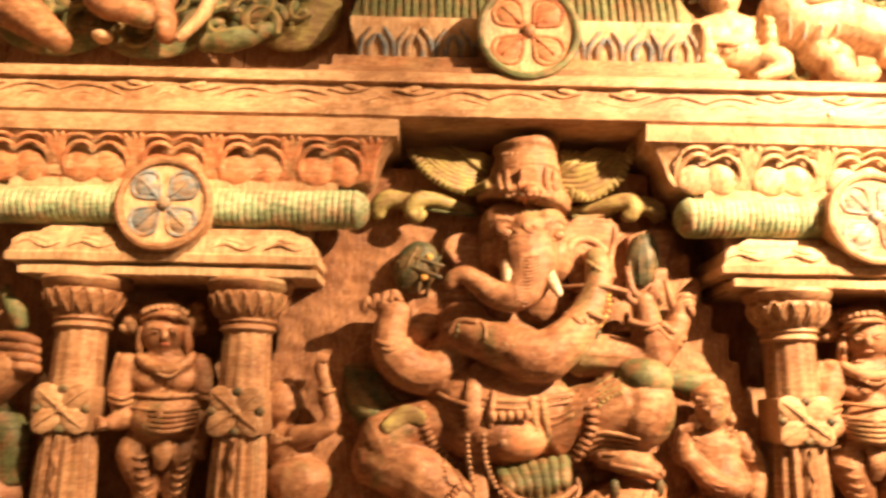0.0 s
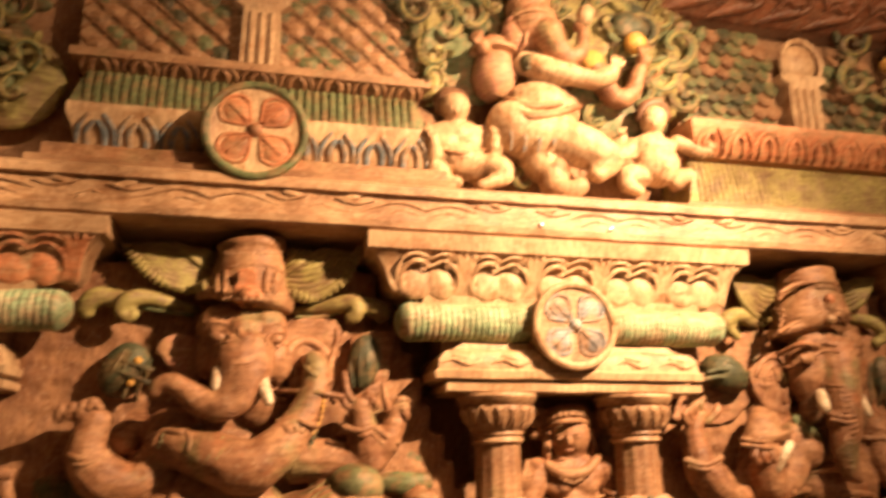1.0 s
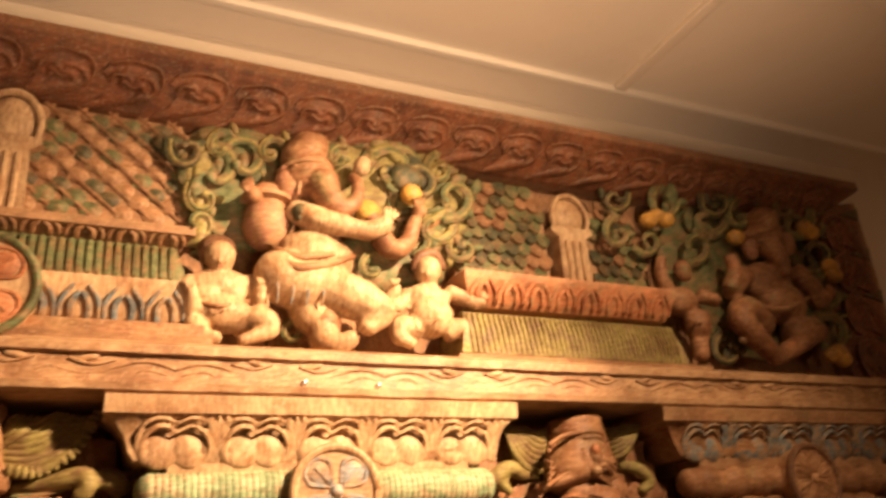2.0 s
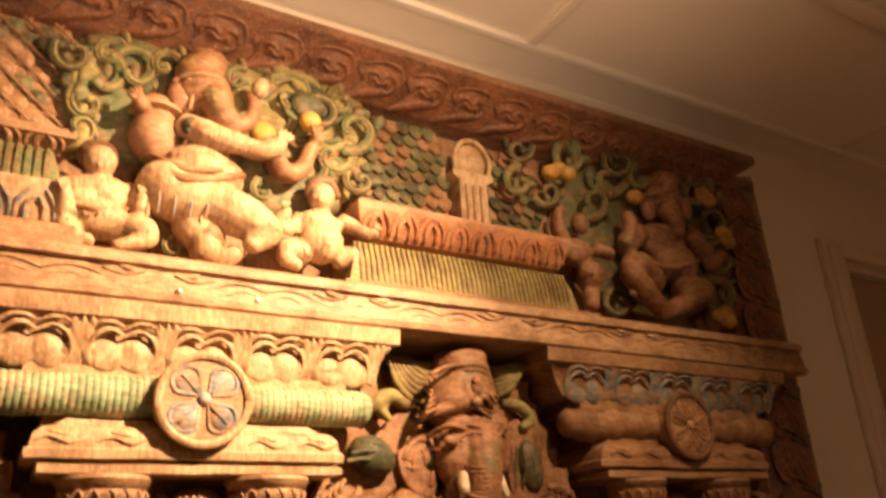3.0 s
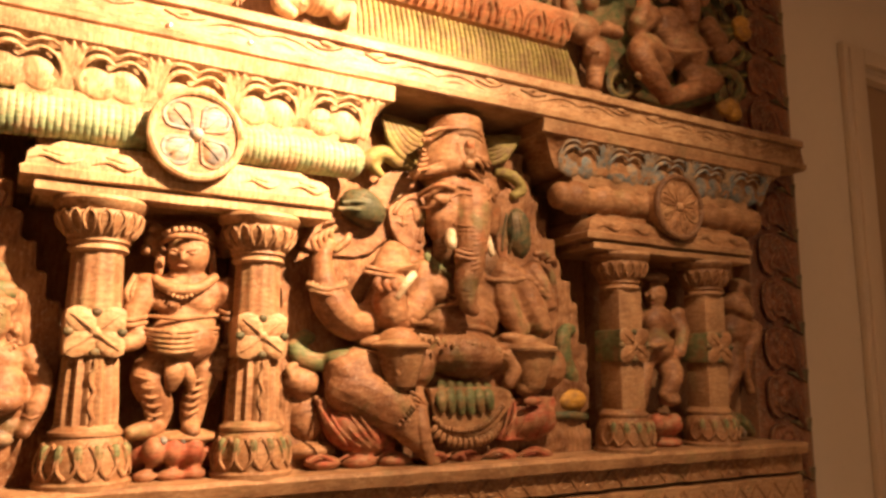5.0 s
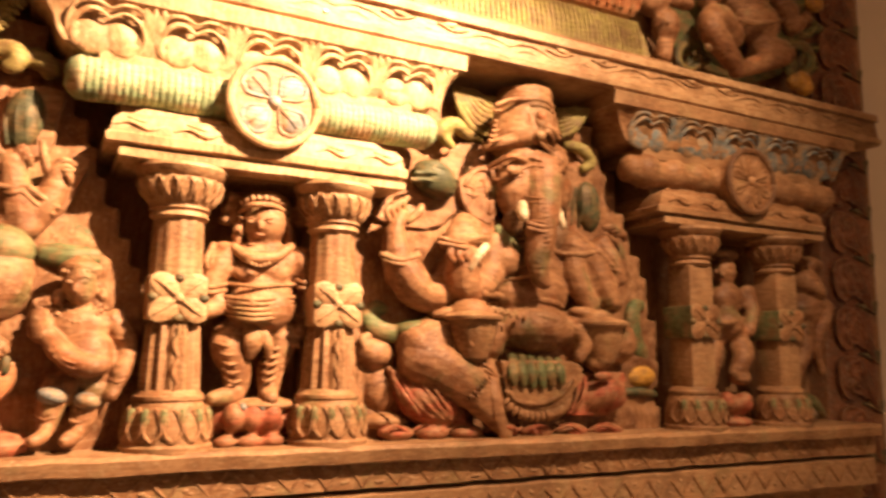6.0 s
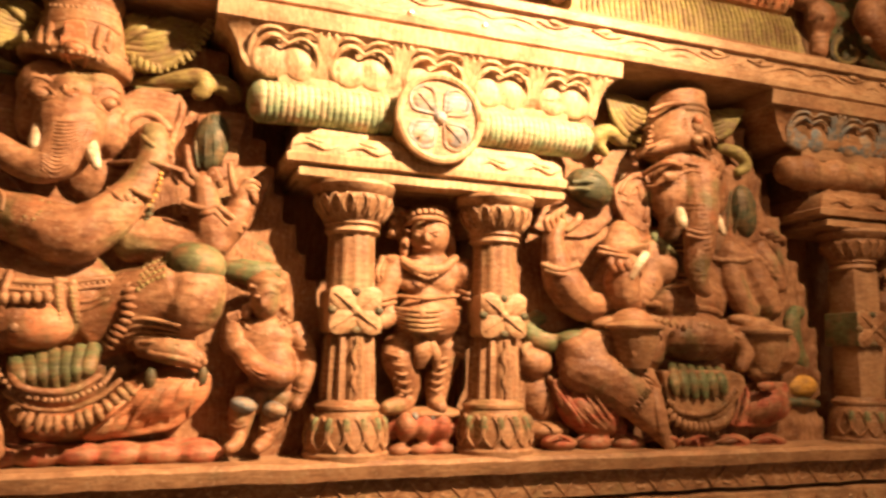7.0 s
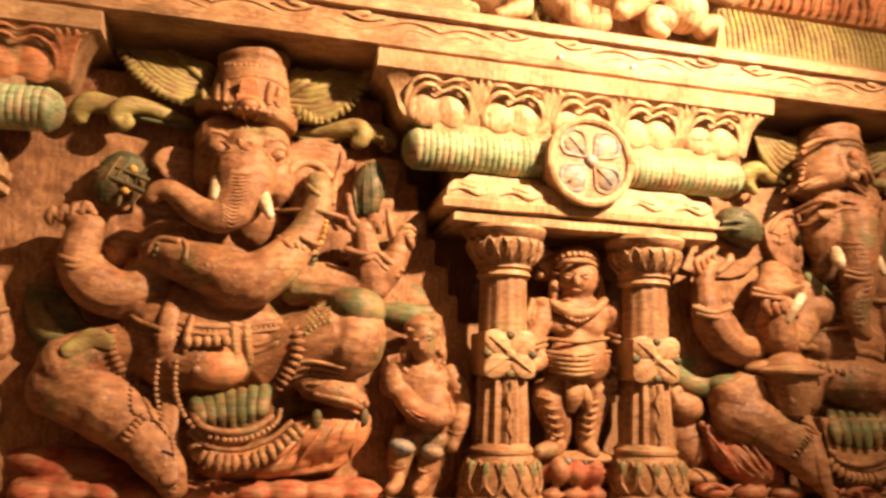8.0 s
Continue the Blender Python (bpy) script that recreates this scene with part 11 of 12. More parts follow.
tube(g, [(3.222, 1.930, 2.496, 0.0477), (3.284, 1.920, 2.427, 0.0429), (3.295, 1.910, 2.361, 0.0332)], 12, 4, 1)
blob(g, 3.305, 1.900, 2.385, 0.033, 0.033, 0.033, 0)
tube(g, [(2.958, 1.930, 2.263, 0.0626), (2.839, 1.880, 2.296, 0.0564), (2.784, 1.860, 2.245, 0.0510), (2.847, 1.860, 2.176, 0.0427), (2.922, 1.870, 2.122, 0.0345)], 12, 4, 1)
tube(g, [(3.100, 1.920, 2.234, 0.0637), (3.211, 1.900, 2.245, 0.0508), (3.002, 1.870, 2.145, 0.0350), (2.906, 1.870, 2.108, 0.0300)], 12, 4, 1)
forms.append((M_SKIN, fused(g, 0.0065)))
g = bmesh.new()
tube(g, [(3.068, 1.920, 2.680, 0.0802), (3.116, 1.920, 2.730, 0.0621)], 12, 4, 1)
forms.append((M_WOOD, fused(g, 0.0065)))
g = bmesh.new()
blob(g, 2.990, 1.920, 2.592, 0.042, 0.030, 0.065, 0)
blob(g, 3.231, 1.940, 2.646, 0.039, 0.030, 0.063, 0)
forms.append((M_ROSE, fused(g, 0.0065)))
g = bmesh.new()
tube(g, [(2.945, 1.880, 2.615, 0.0091), (3.012, 1.850, 2.632, 0.0114), (3.148, 1.880, 2.672, 0.0095)], 12, 4, 1)
tube(g, [(2.876, 1.870, 2.311, 0.0087), (2.995, 1.840, 2.297, 0.0110), (3.195, 1.880, 2.371, 0.0093)], 12, 4, 1)
forms.append((M_WOOD, g))
g = bmesh.new()
blob(g, 2.977, 1.855, 2.579, 0.014, 0.010, 0.009, 0)
forms.append((M_DARK, g))
g = bmesh.new()
tube(g, [(3.315, 1.890, 2.388, 0.0090), (3.342, 1.882, 2.398, 0.0083), (3.383, 1.890, 2.415, 0.0067)], 8, 4, 1)
tube(g, [(3.313, 1.890, 2.391, 0.0090), (3.338, 1.882, 2.407, 0.0083), (3.376, 1.890, 2.429, 0.0067)], 8, 4, 1)
tube(g, [(3.310, 1.890, 2.394, 0.0090), (3.329, 1.882, 2.414, 0.0083), (3.363, 1.890, 2.439, 0.0067)], 8, 4, 1)
tube(g, [(3.306, 1.890, 2.396, 0.0090), (3.318, 1.882, 2.419, 0.0083), (3.346, 1.890, 2.446, 0.0067)], 8, 4, 1)
forms.append((M_SKIN, g))
g = bmesh.new()
blob(g, 2.793, 1.870, 2.178, 0.025, 0.020, 0.017, 0)
forms.append((M_IVORY, g))
figure("elephant_statue", (3.103, 2.0, 2.108), forms, "dim carved elephant-headed statue seated among leaves and flowers", "statue", "elephant-headed figures")

# small carved dwarf statue with raised arms
forms = []
g = bmesh.new()
blob(g, 2.599, 1.910, 2.440, 0.038, 0.035, 0.043, 0)
blob(g, 2.577, 1.930, 2.324, 0.072, 0.050, 0.059, 0)
blob(g, 2.627, 1.920, 2.239, 0.055, 0.050, 0.063, 0)
tube(g, [(2.518, 1.920, 2.355, 0.0292), (2.490, 1.910, 2.424, 0.0250), (2.500, 1.900, 2.475, 0.0209)], 12, 4, 1)
tube(g, [(2.667, 1.920, 2.349, 0.0299), (2.704, 1.900, 2.337, 0.0278)], 12, 4, 1)
blob(g, 2.700, 1.890, 2.328, 0.030, 0.030, 0.028, 0)
tube(g, [(2.631, 1.930, 2.199, 0.0378), (2.614, 1.920, 2.115, 0.0290)], 12, 4, 1)
forms.append((M_SKIN, fused(g, 0.006)))
g = bmesh.new()
beads(g, [(2.541, 1.880, 2.244), (2.597, 1.870, 2.228)], 0.0070, 2)
forms.append((M_WOOD, g))
figure("dwarf_statue", (2.602, 2.0, 2.115), forms, "small carved dwarf statue with raised arms", "statue", "dwarfs on the beam")

# carved green leaves with yellow flowers in the corner
forms = []
g = bmesh.new()
tube(g, [(2.630, 1.953, 2.837, 0.0245), (2.570, 1.949, 2.782, 0.0226), (2.552, 1.945, 2.724, 0.0210), (2.573, 1.941, 2.690, 0.0195), (2.614, 1.937, 2.688, 0.0182), (2.648, 1.933, 2.711, 0.0169), (2.658, 1.929, 2.740, 0.0155), (2.644, 1.925, 2.756, 0.0140), (2.620, 1.921, 2.753, 0.0125)], 8, 4, 0.4)
blob(g, 2.614, 1.953, 2.821, 0.037, 0.015, 0.019, 65)
blob(g, 2.624, 1.953, 2.733, 0.036, 0.015, 0.019, 115)
blob(g, 2.708, 1.953, 2.761, 0.037, 0.015, 0.020, 165)
tube(g, [(2.905, 1.957, 2.813, 0.0301), (2.939, 1.953, 2.760, 0.0282), (2.912, 1.949, 2.689, 0.0261), (2.849, 1.945, 2.638, 0.0240), (2.786, 1.941, 2.626, 0.0219), (2.752, 1.937, 2.646, 0.0201), (2.754, 1.933, 2.680, 0.0184), (2.777, 1.929, 2.703, 0.0168), (2.801, 1.925, 2.706, 0.0151)], 8, 4, 0.4)
blob(g, 2.897, 1.957, 2.781, 0.045, 0.015, 0.024, -15)
blob(g, 2.816, 1.957, 2.665, 0.044, 0.015, 0.023, 35)
blob(g, 2.728, 1.957, 2.679, 0.043, 0.015, 0.023, 85)
tube(g, [(3.128, 1.952, 2.821, 0.0264), (3.060, 1.948, 2.835, 0.0246), (2.985, 1.944, 2.804, 0.0227), (2.938, 1.940, 2.751, 0.0209), (2.933, 1.936, 2.706, 0.0192), (2.959, 1.932, 2.686, 0.0177), (2.994, 1.928, 2.693, 0.0163), (3.015, 1.924, 2.715, 0.0148), (3.012, 1.920, 2.732, 0.0133)], 8, 4, 0.4)
blob(g, 3.114, 1.952, 2.878, 0.040, 0.015, 0.021, 65)
blob(g, 2.998, 1.952, 2.798, 0.039, 0.015, 0.021, 115)
blob(g, 3.028, 1.952, 2.737, 0.039, 0.015, 0.021, 165)
tube(g, [(3.309, 1.943, 2.855, 0.0320), (3.397, 1.939, 2.852, 0.0304), (3.426, 1.935, 2.798, 0.0285), (3.391, 1.931, 2.728, 0.0262), (3.322, 1.927, 2.681, 0.0239), (3.258, 1.923, 2.671, 0.0218), (3.228, 1.919, 2.692, 0.0198), (3.233, 1.915, 2.721, 0.0180), (3.256, 1.911, 2.739, 0.0162)], 8, 4, 0.4)
blob(g, 3.349, 1.943, 2.874, 0.048, 0.015, 0.026, -15)
blob(g, 3.355, 1.943, 2.757, 0.048, 0.015, 0.026, 35)
blob(g, 3.233, 1.943, 2.705, 0.047, 0.015, 0.025, 85)
tube(g, [(3.457, 1.943, 2.529, 0.0270), (3.366, 1.939, 2.491, 0.0250), (3.314, 1.935, 2.433, 0.0230), (3.315, 1.931, 2.385, 0.0214), (3.353, 1.927, 2.366, 0.0199), (3.400, 1.923, 2.378, 0.0184), (3.427, 1.919, 2.406, 0.0169), (3.423, 1.915, 2.428, 0.0154), (3.398, 1.911, 2.434, 0.0137)], 8, 4, 0.4)
blob(g, 3.425, 1.943, 2.530, 0.040, 0.015, 0.022, 65)
blob(g, 3.382, 1.943, 2.427, 0.040, 0.015, 0.021, 115)
blob(g, 3.480, 1.943, 2.425, 0.040, 0.015, 0.022, 165)
tube(g, [(3.193, 1.946, 2.257, 0.0328), (3.274, 1.942, 2.318, 0.0314), (3.365, 1.938, 2.331, 0.0298), (3.416, 1.934, 2.296, 0.0279), (3.407, 1.930, 2.240, 0.0256), (3.354, 1.926, 2.195, 0.0233), (3.294, 1.922, 2.180, 0.0211), (3.258, 1.918, 2.192, 0.0190), (3.253, 1.914, 2.214, 0.0170)], 8, 4, 0.4)
blob(g, 3.226, 1.946, 2.343, 0.050, 0.015, 0.027, -15)
blob(g, 3.376, 1.946, 2.327, 0.051, 0.015, 0.027, 35)
blob(g, 3.325, 1.946, 2.229, 0.050, 0.015, 0.027, 85)
tube(g, [(2.672, 1.941, 2.492, 0.0210), (2.728, 1.937, 2.509, 0.0199), (2.763, 1.933, 2.549, 0.0188), (2.762, 1.929, 2.587, 0.0176), (2.731, 1.925, 2.603, 0.0162), (2.690, 1.921, 2.593, 0.0148), (2.662, 1.917, 2.568, 0.0134), (2.654, 1.913, 2.544, 0.0121), (2.662, 1.909, 2.532, 0.0108)], 8, 4, 0.4)
blob(g, 2.769, 1.941, 2.541, 0.032, 0.015, 0.017, 65)
blob(g, 2.812, 1.941, 2.626, 0.033, 0.015, 0.017, 115)
blob(g, 2.746, 1.941, 2.636, 0.032, 0.015, 0.017, 165)
tube(g, [(2.421, 1.944, 2.530, 0.0175), (2.451, 1.940, 2.507, 0.0164), (2.491, 1.936, 2.515, 0.0155), (2.518, 1.932, 2.542, 0.0145), (2.520, 1.928, 2.570, 0.0135), (2.501, 1.924, 2.583, 0.0124), (2.473, 1.920, 2.578, 0.0113), (2.453, 1.916, 2.561, 0.0101), (2.446, 1.912, 2.544, 0.0091)], 8, 4, 0.4)
blob(g, 2.483, 1.944, 2.534, 0.026, 0.015, 0.014, 65)
blob(g, 2.558, 1.944, 2.574, 0.027, 0.015, 0.014, 115)
blob(g, 2.547, 1.944, 2.622, 0.027, 0.015, 0.014, 165)
tube(g, [(3.413, 1.941, 2.840, 0.0085), (3.381, 1.937, 2.881, 0.0080), (3.314, 1.933, 2.879, 0.0074), (3.250, 1.929, 2.843, 0.0068), (3.217, 1.925, 2.797, 0.0062), (3.220, 1.921, 2.764, 0.0057), (3.246, 1.917, 2.755, 0.0052), (3.272, 1.913, 2.766, 0.0048)], 6, 4, 0.8)
tube(g, [(3.531, 1.940, 2.833, 0.0075), (3.457, 1.936, 2.815, 0.0070), (3.399, 1.932, 2.770, 0.0064), (3.379, 1.928, 2.725, 0.0059), (3.396, 1.924, 2.699, 0.0055), (3.430, 1.920, 2.699, 0.0051), (3.457, 1.916, 2.716, 0.0047), (3.462, 1.912, 2.736, 0.0042)], 6, 4, 0.8)
tube(g, [(2.362, 1.941, 2.652, 0.0202), (2.311, 1.937, 2.614, 0.0187), (2.290, 1.933, 2.567, 0.0173), (2.301, 1.929, 2.533, 0.0161), (2.330, 1.925, 2.525, 0.0150), (2.358, 1.921, 2.538, 0.0139), (2.369, 1.917, 2.560, 0.0127), (2.361, 1.913, 2.575, 0.0115), (2.343, 1.909, 2.576, 0.0103)], 8, 4, 0.4)
blob(g, 2.346, 1.941, 2.645, 0.030, 0.015, 0.016, 65)
blob(g, 2.340, 1.941, 2.568, 0.030, 0.015, 0.016, 115)
blob(g, 2.405, 1.941, 2.579, 0.030, 0.015, 0.016, 165)
forms.append((M_GREEN, g))
g = bmesh.new()
tube(g, [(2.634, 1.947, 2.835, 0.0086), (2.574, 1.943, 2.780, 0.0079), (2.556, 1.939, 2.722, 0.0073), (2.577, 1.935, 2.688, 0.0068), (2.618, 1.931, 2.686, 0.0064), (2.652, 1.927, 2.709, 0.0059), (2.663, 1.923, 2.738, 0.0054), (2.649, 1.919, 2.754, 0.0049)], 6, 4, 0.8)
tube(g, [(2.911, 1.951, 2.812, 0.0105), (2.945, 1.947, 2.758, 0.0099), (2.918, 1.943, 2.687, 0.0091), (2.855, 1.939, 2.637, 0.0084), (2.792, 1.935, 2.624, 0.0077), (2.758, 1.931, 2.645, 0.0070), (2.760, 1.927, 2.678, 0.0064), (2.783, 1.923, 2.702, 0.0059)], 6, 4, 0.8)
tube(g, [(2.814, 1.937, 2.806, 0.0077), (2.801, 1.933, 2.748, 0.0072), (2.830, 1.929, 2.718, 0.0068), (2.876, 1.925, 2.722, 0.0063), (2.913, 1.921, 2.751, 0.0059), (2.921, 1.917, 2.783, 0.0055), (2.903, 1.913, 2.799, 0.0050), (2.873, 1.909, 2.794, 0.0045)], 6, 4, 0.8)
tube(g, [(3.132, 1.946, 2.820, 0.0092), (3.065, 1.942, 2.833, 0.0086), (2.990, 1.938, 2.802, 0.0079), (2.943, 1.934, 2.749, 0.0073), (2.937, 1.930, 2.704, 0.0067), (2.964, 1.926, 2.684, 0.0062), (2.998, 1.922, 2.692, 0.0057), (3.019, 1.918, 2.713, 0.0052)], 6, 4, 0.8)
tube(g, [(3.316, 1.937, 2.854, 0.0112), (3.404, 1.933, 2.851, 0.0106), (3.434, 1.929, 2.796, 0.0100), (3.398, 1.925, 2.727, 0.0092), (3.329, 1.921, 2.680, 0.0084), (3.265, 1.917, 2.670, 0.0076), (3.234, 1.913, 2.691, 0.0069), (3.240, 1.909, 2.720, 0.0063)], 6, 4, 0.8)
tube(g, [(3.266, 1.946, 2.557, 0.0098), (3.319, 1.942, 2.524, 0.0092), (3.395, 1.938, 2.537, 0.0087), (3.451, 1.934, 2.583, 0.0082), (3.461, 1.930, 2.630, 0.0077), (3.428, 1.926, 2.653, 0.0070), (3.377, 1.922, 2.645, 0.0064), (3.338, 1.918, 2.619, 0.0057)], 6, 4, 0.8)
tube(g, [(3.461, 1.937, 2.528, 0.0095), (3.370, 1.933, 2.490, 0.0087), (3.318, 1.929, 2.432, 0.0081), (3.319, 1.925, 2.384, 0.0075), (3.357, 1.921, 2.365, 0.0069), (3.404, 1.917, 2.377, 0.0064), (3.431, 1.913, 2.404, 0.0059), (3.427, 1.909, 2.427, 0.0054)], 6, 4, 0.8)
tube(g, [(3.200, 1.940, 2.256, 0.0115), (3.282, 1.936, 2.317, 0.0110), (3.373, 1.932, 2.330, 0.0104), (3.424, 1.928, 2.296, 0.0098), (3.414, 1.924, 2.239, 0.0090), (3.361, 1.920, 2.195, 0.0082), (3.302, 1.916, 2.180, 0.0074), (3.265, 1.912, 2.192, 0.0066)], 6, 4, 0.8)
tube(g, [(3.572, 1.952, 2.317, 0.0084), (3.517, 1.948, 2.343, 0.0078), (3.442, 1.944, 2.330, 0.0072), (3.387, 1.940, 2.291, 0.0066), (3.370, 1.936, 2.251, 0.0061), (3.388, 1.932, 2.228, 0.0056), (3.419, 1.928, 2.227, 0.0052), (3.442, 1.924, 2.242, 0.0047)], 6, 4, 0.8)
tube(g, [(2.674, 1.935, 2.490, 0.0073), (2.731, 1.931, 2.507, 0.0070), (2.766, 1.927, 2.547, 0.0066), (2.765, 1.923, 2.585, 0.0061), (2.733, 1.919, 2.601, 0.0057), (2.693, 1.915, 2.591, 0.0052), (2.665, 1.911, 2.566, 0.0047), (2.657, 1.907, 2.542, 0.0042)], 6, 4, 0.8)
tube(g, [(2.423, 1.938, 2.527, 0.0061), (2.453, 1.934, 2.505, 0.0057), (2.492, 1.930, 2.513, 0.0054), (2.520, 1.926, 2.540, 0.0051), (2.522, 1.922, 2.567, 0.0047), (2.502, 1.918, 2.581, 0.0043), (2.475, 1.914, 2.575, 0.0039), (2.455, 1.910, 2.558, 0.0035)], 6, 4, 0.8)
tube(g, [(2.785, 1.949, 2.228, 0.0073), (2.731, 1.945, 2.190, 0.0068), (2.713, 1.941, 2.145, 0.0063), (2.731, 1.937, 2.115, 0.0058), (2.766, 1.933, 2.111, 0.0054), (2.796, 1.929, 2.127, 0.0050), (2.804, 1.925, 2.149, 0.0046), (2.792, 1.921, 2.164, 0.0042)], 6, 4, 0.8)
tube(g, [(3.409, 1.947, 2.842, 0.0244), (3.377, 1.943, 2.883, 0.0228), (3.310, 1.939, 2.881, 0.0212), (3.246, 1.935, 2.845, 0.0194), (3.213, 1.931, 2.800, 0.0178), (3.217, 1.927, 2.766, 0.0164), (3.243, 1.923, 2.757, 0.0150), (3.269, 1.919, 2.768, 0.0137), (3.278, 1.915, 2.785, 0.0123)], 8, 4, 0.4)
blob(g, 3.432, 1.947, 2.923, 0.037, 0.015, 0.020, 65)
blob(g, 3.308, 1.947, 2.891, 0.036, 0.015, 0.019, 115)
blob(g, 3.287, 1.947, 2.817, 0.036, 0.015, 0.019, 165)
tube(g, [(3.529, 1.946, 2.835, 0.0215), (3.455, 1.942, 2.817, 0.0199), (3.397, 1.938, 2.773, 0.0184), (3.378, 1.934, 2.728, 0.0170), (3.394, 1.930, 2.702, 0.0158), (3.428, 1.926, 2.701, 0.0146), (3.455, 1.922, 2.719, 0.0134), (3.460, 1.918, 2.738, 0.0121), (3.446, 1.914, 2.746, 0.0109)], 8, 4, 0.4)
blob(g, 3.504, 1.946, 2.852, 0.032, 0.015, 0.017, 65)
blob(g, 3.435, 1.946, 2.767, 0.032, 0.015, 0.017, 115)
blob(g, 3.497, 1.946, 2.746, 0.032, 0.015, 0.017, 165)
tube(g, [(2.365, 1.935, 2.649, 0.0071), (2.314, 1.931, 2.612, 0.0065), (2.293, 1.927, 2.565, 0.0061), (2.303, 1.923, 2.531, 0.0056), (2.333, 1.919, 2.523, 0.0052), (2.361, 1.915, 2.536, 0.0048), (2.372, 1.911, 2.558, 0.0044), (2.364, 1.907, 2.573, 0.0040)], 6, 4, 0.8)
tube(g, [(2.448, 1.945, 2.759, 0.0063), (2.426, 1.941, 2.711, 0.0059), (2.384, 1.937, 2.679, 0.0054), (2.345, 1.933, 2.674, 0.0050), (2.326, 1.929, 2.690, 0.0046), (2.328, 1.925, 2.714, 0.0043), (2.345, 1.921, 2.730, 0.0039), (2.361, 1.917, 2.730, 0.0036)], 6, 4, 0.8)
forms.append((M_LIME, g))
g = bmesh.new()
tube(g, [(2.811, 1.943, 2.808, 0.0221), (2.798, 1.939, 2.750, 0.0206), (2.827, 1.935, 2.720, 0.0193), (2.873, 1.931, 2.724, 0.0181), (2.910, 1.927, 2.753, 0.0169), (2.918, 1.923, 2.785, 0.0156), (2.900, 1.919, 2.801, 0.0143), (2.870, 1.915, 2.796, 0.0128), (2.847, 1.911, 2.779, 0.0114)], 8, 4, 0.4)
blob(g, 2.841, 1.943, 2.786, 0.033, 0.015, 0.018, 65)
blob(g, 2.926, 1.943, 2.766, 0.034, 0.015, 0.018, 115)
blob(g, 2.981, 1.943, 2.834, 0.034, 0.015, 0.018, 165)
tube(g, [(3.261, 1.952, 2.559, 0.0279), (3.313, 1.948, 2.525, 0.0264), (3.389, 1.944, 2.538, 0.0250), (3.446, 1.940, 2.584, 0.0235), (3.456, 1.936, 2.631, 0.0219), (3.422, 1.932, 2.654, 0.0201), (3.371, 1.928, 2.647, 0.0182), (3.333, 1.924, 2.620, 0.0164), (3.320, 1.920, 2.595, 0.0146)], 8, 4, 0.4)
blob(g, 3.374, 1.952, 2.566, 0.043, 0.015, 0.023, 65)
blob(g, 3.521, 1.952, 2.632, 0.044, 0.015, 0.023, 115)
blob(g, 3.508, 1.952, 2.710, 0.044, 0.015, 0.023, 165)
tube(g, [(3.569, 1.958, 2.319, 0.0239), (3.514, 1.954, 2.345, 0.0223), (3.439, 1.950, 2.331, 0.0206), (3.384, 1.946, 2.293, 0.0190), (3.367, 1.942, 2.253, 0.0175), (3.385, 1.938, 2.229, 0.0161), (3.417, 1.934, 2.229, 0.0148), (3.439, 1.930, 2.244, 0.0134), (3.441, 1.926, 2.259, 0.0120)], 8, 4, 0.4)
blob(g, 3.568, 1.958, 2.378, 0.036, 0.015, 0.019, 65)
blob(g, 3.446, 1.958, 2.329, 0.035, 0.015, 0.019, 115)
blob(g, 3.457, 1.958, 2.268, 0.035, 0.015, 0.019, 165)
tube(g, [(2.782, 1.955, 2.230, 0.0209), (2.728, 1.951, 2.191, 0.0194), (2.711, 1.947, 2.146, 0.0180), (2.728, 1.943, 2.117, 0.0167), (2.764, 1.939, 2.112, 0.0156), (2.793, 1.935, 2.128, 0.0144), (2.802, 1.931, 2.151, 0.0132), (2.789, 1.927, 2.165, 0.0120), (2.767, 1.923, 2.165, 0.0107)], 8, 4, 0.4)
blob(g, 2.768, 1.955, 2.219, 0.031, 0.015, 0.017, 65)
blob(g, 2.776, 1.955, 2.147, 0.031, 0.015, 0.017, 115)
blob(g, 2.850, 1.955, 2.162, 0.031, 0.015, 0.017, 165)
tube(g, [(2.445, 1.951, 2.762, 0.0180), (2.424, 1.947, 2.713, 0.0167), (2.382, 1.943, 2.681, 0.0155), (2.343, 1.939, 2.676, 0.0143), (2.324, 1.935, 2.693, 0.0132), (2.326, 1.931, 2.717, 0.0122), (2.343, 1.927, 2.733, 0.0112), (2.359, 1.923, 2.733, 0.0102), (2.364, 1.919, 2.721, 0.0091)], 8, 4, 0.4)
blob(g, 2.402, 1.951, 2.727, 0.027, 0.015, 0.014, -15)
blob(g, 2.328, 1.951, 2.696, 0.026, 0.015, 0.014, 35)
blob(g, 2.316, 1.951, 2.742, 0.026, 0.015, 0.014, 85)
forms.append((M_DEEP, g))
g = bmesh.new()
blob(g, 3.027, 2.000, 2.485, 0.470, 0.040, 0.352, 0)
blob(g, 2.645, 1.940, 2.775, 0.031, 0.030, 0.058, 10)
forms.append((M_GREEN, fused(g, 0.007)))
g = bmesh.new()
blob(g, 2.486, 1.915, 2.635, 0.038, 0.030, 0.030, 0)
blob(g, 2.569, 1.915, 2.649, 0.039, 0.030, 0.030, 0)
blob(g, 2.529, 1.915, 2.658, 0.039, 0.030, 0.030, 0)
blob(g, 2.917, 1.915, 2.617, 0.041, 0.030, 0.032, 0)
blob(g, 3.331, 1.915, 2.712, 0.044, 0.030, 0.034, 0)
blob(g, 3.363, 1.915, 2.692, 0.044, 0.030, 0.035, 0)
blob(g, 3.424, 1.915, 2.543, 0.044, 0.030, 0.034, 0)
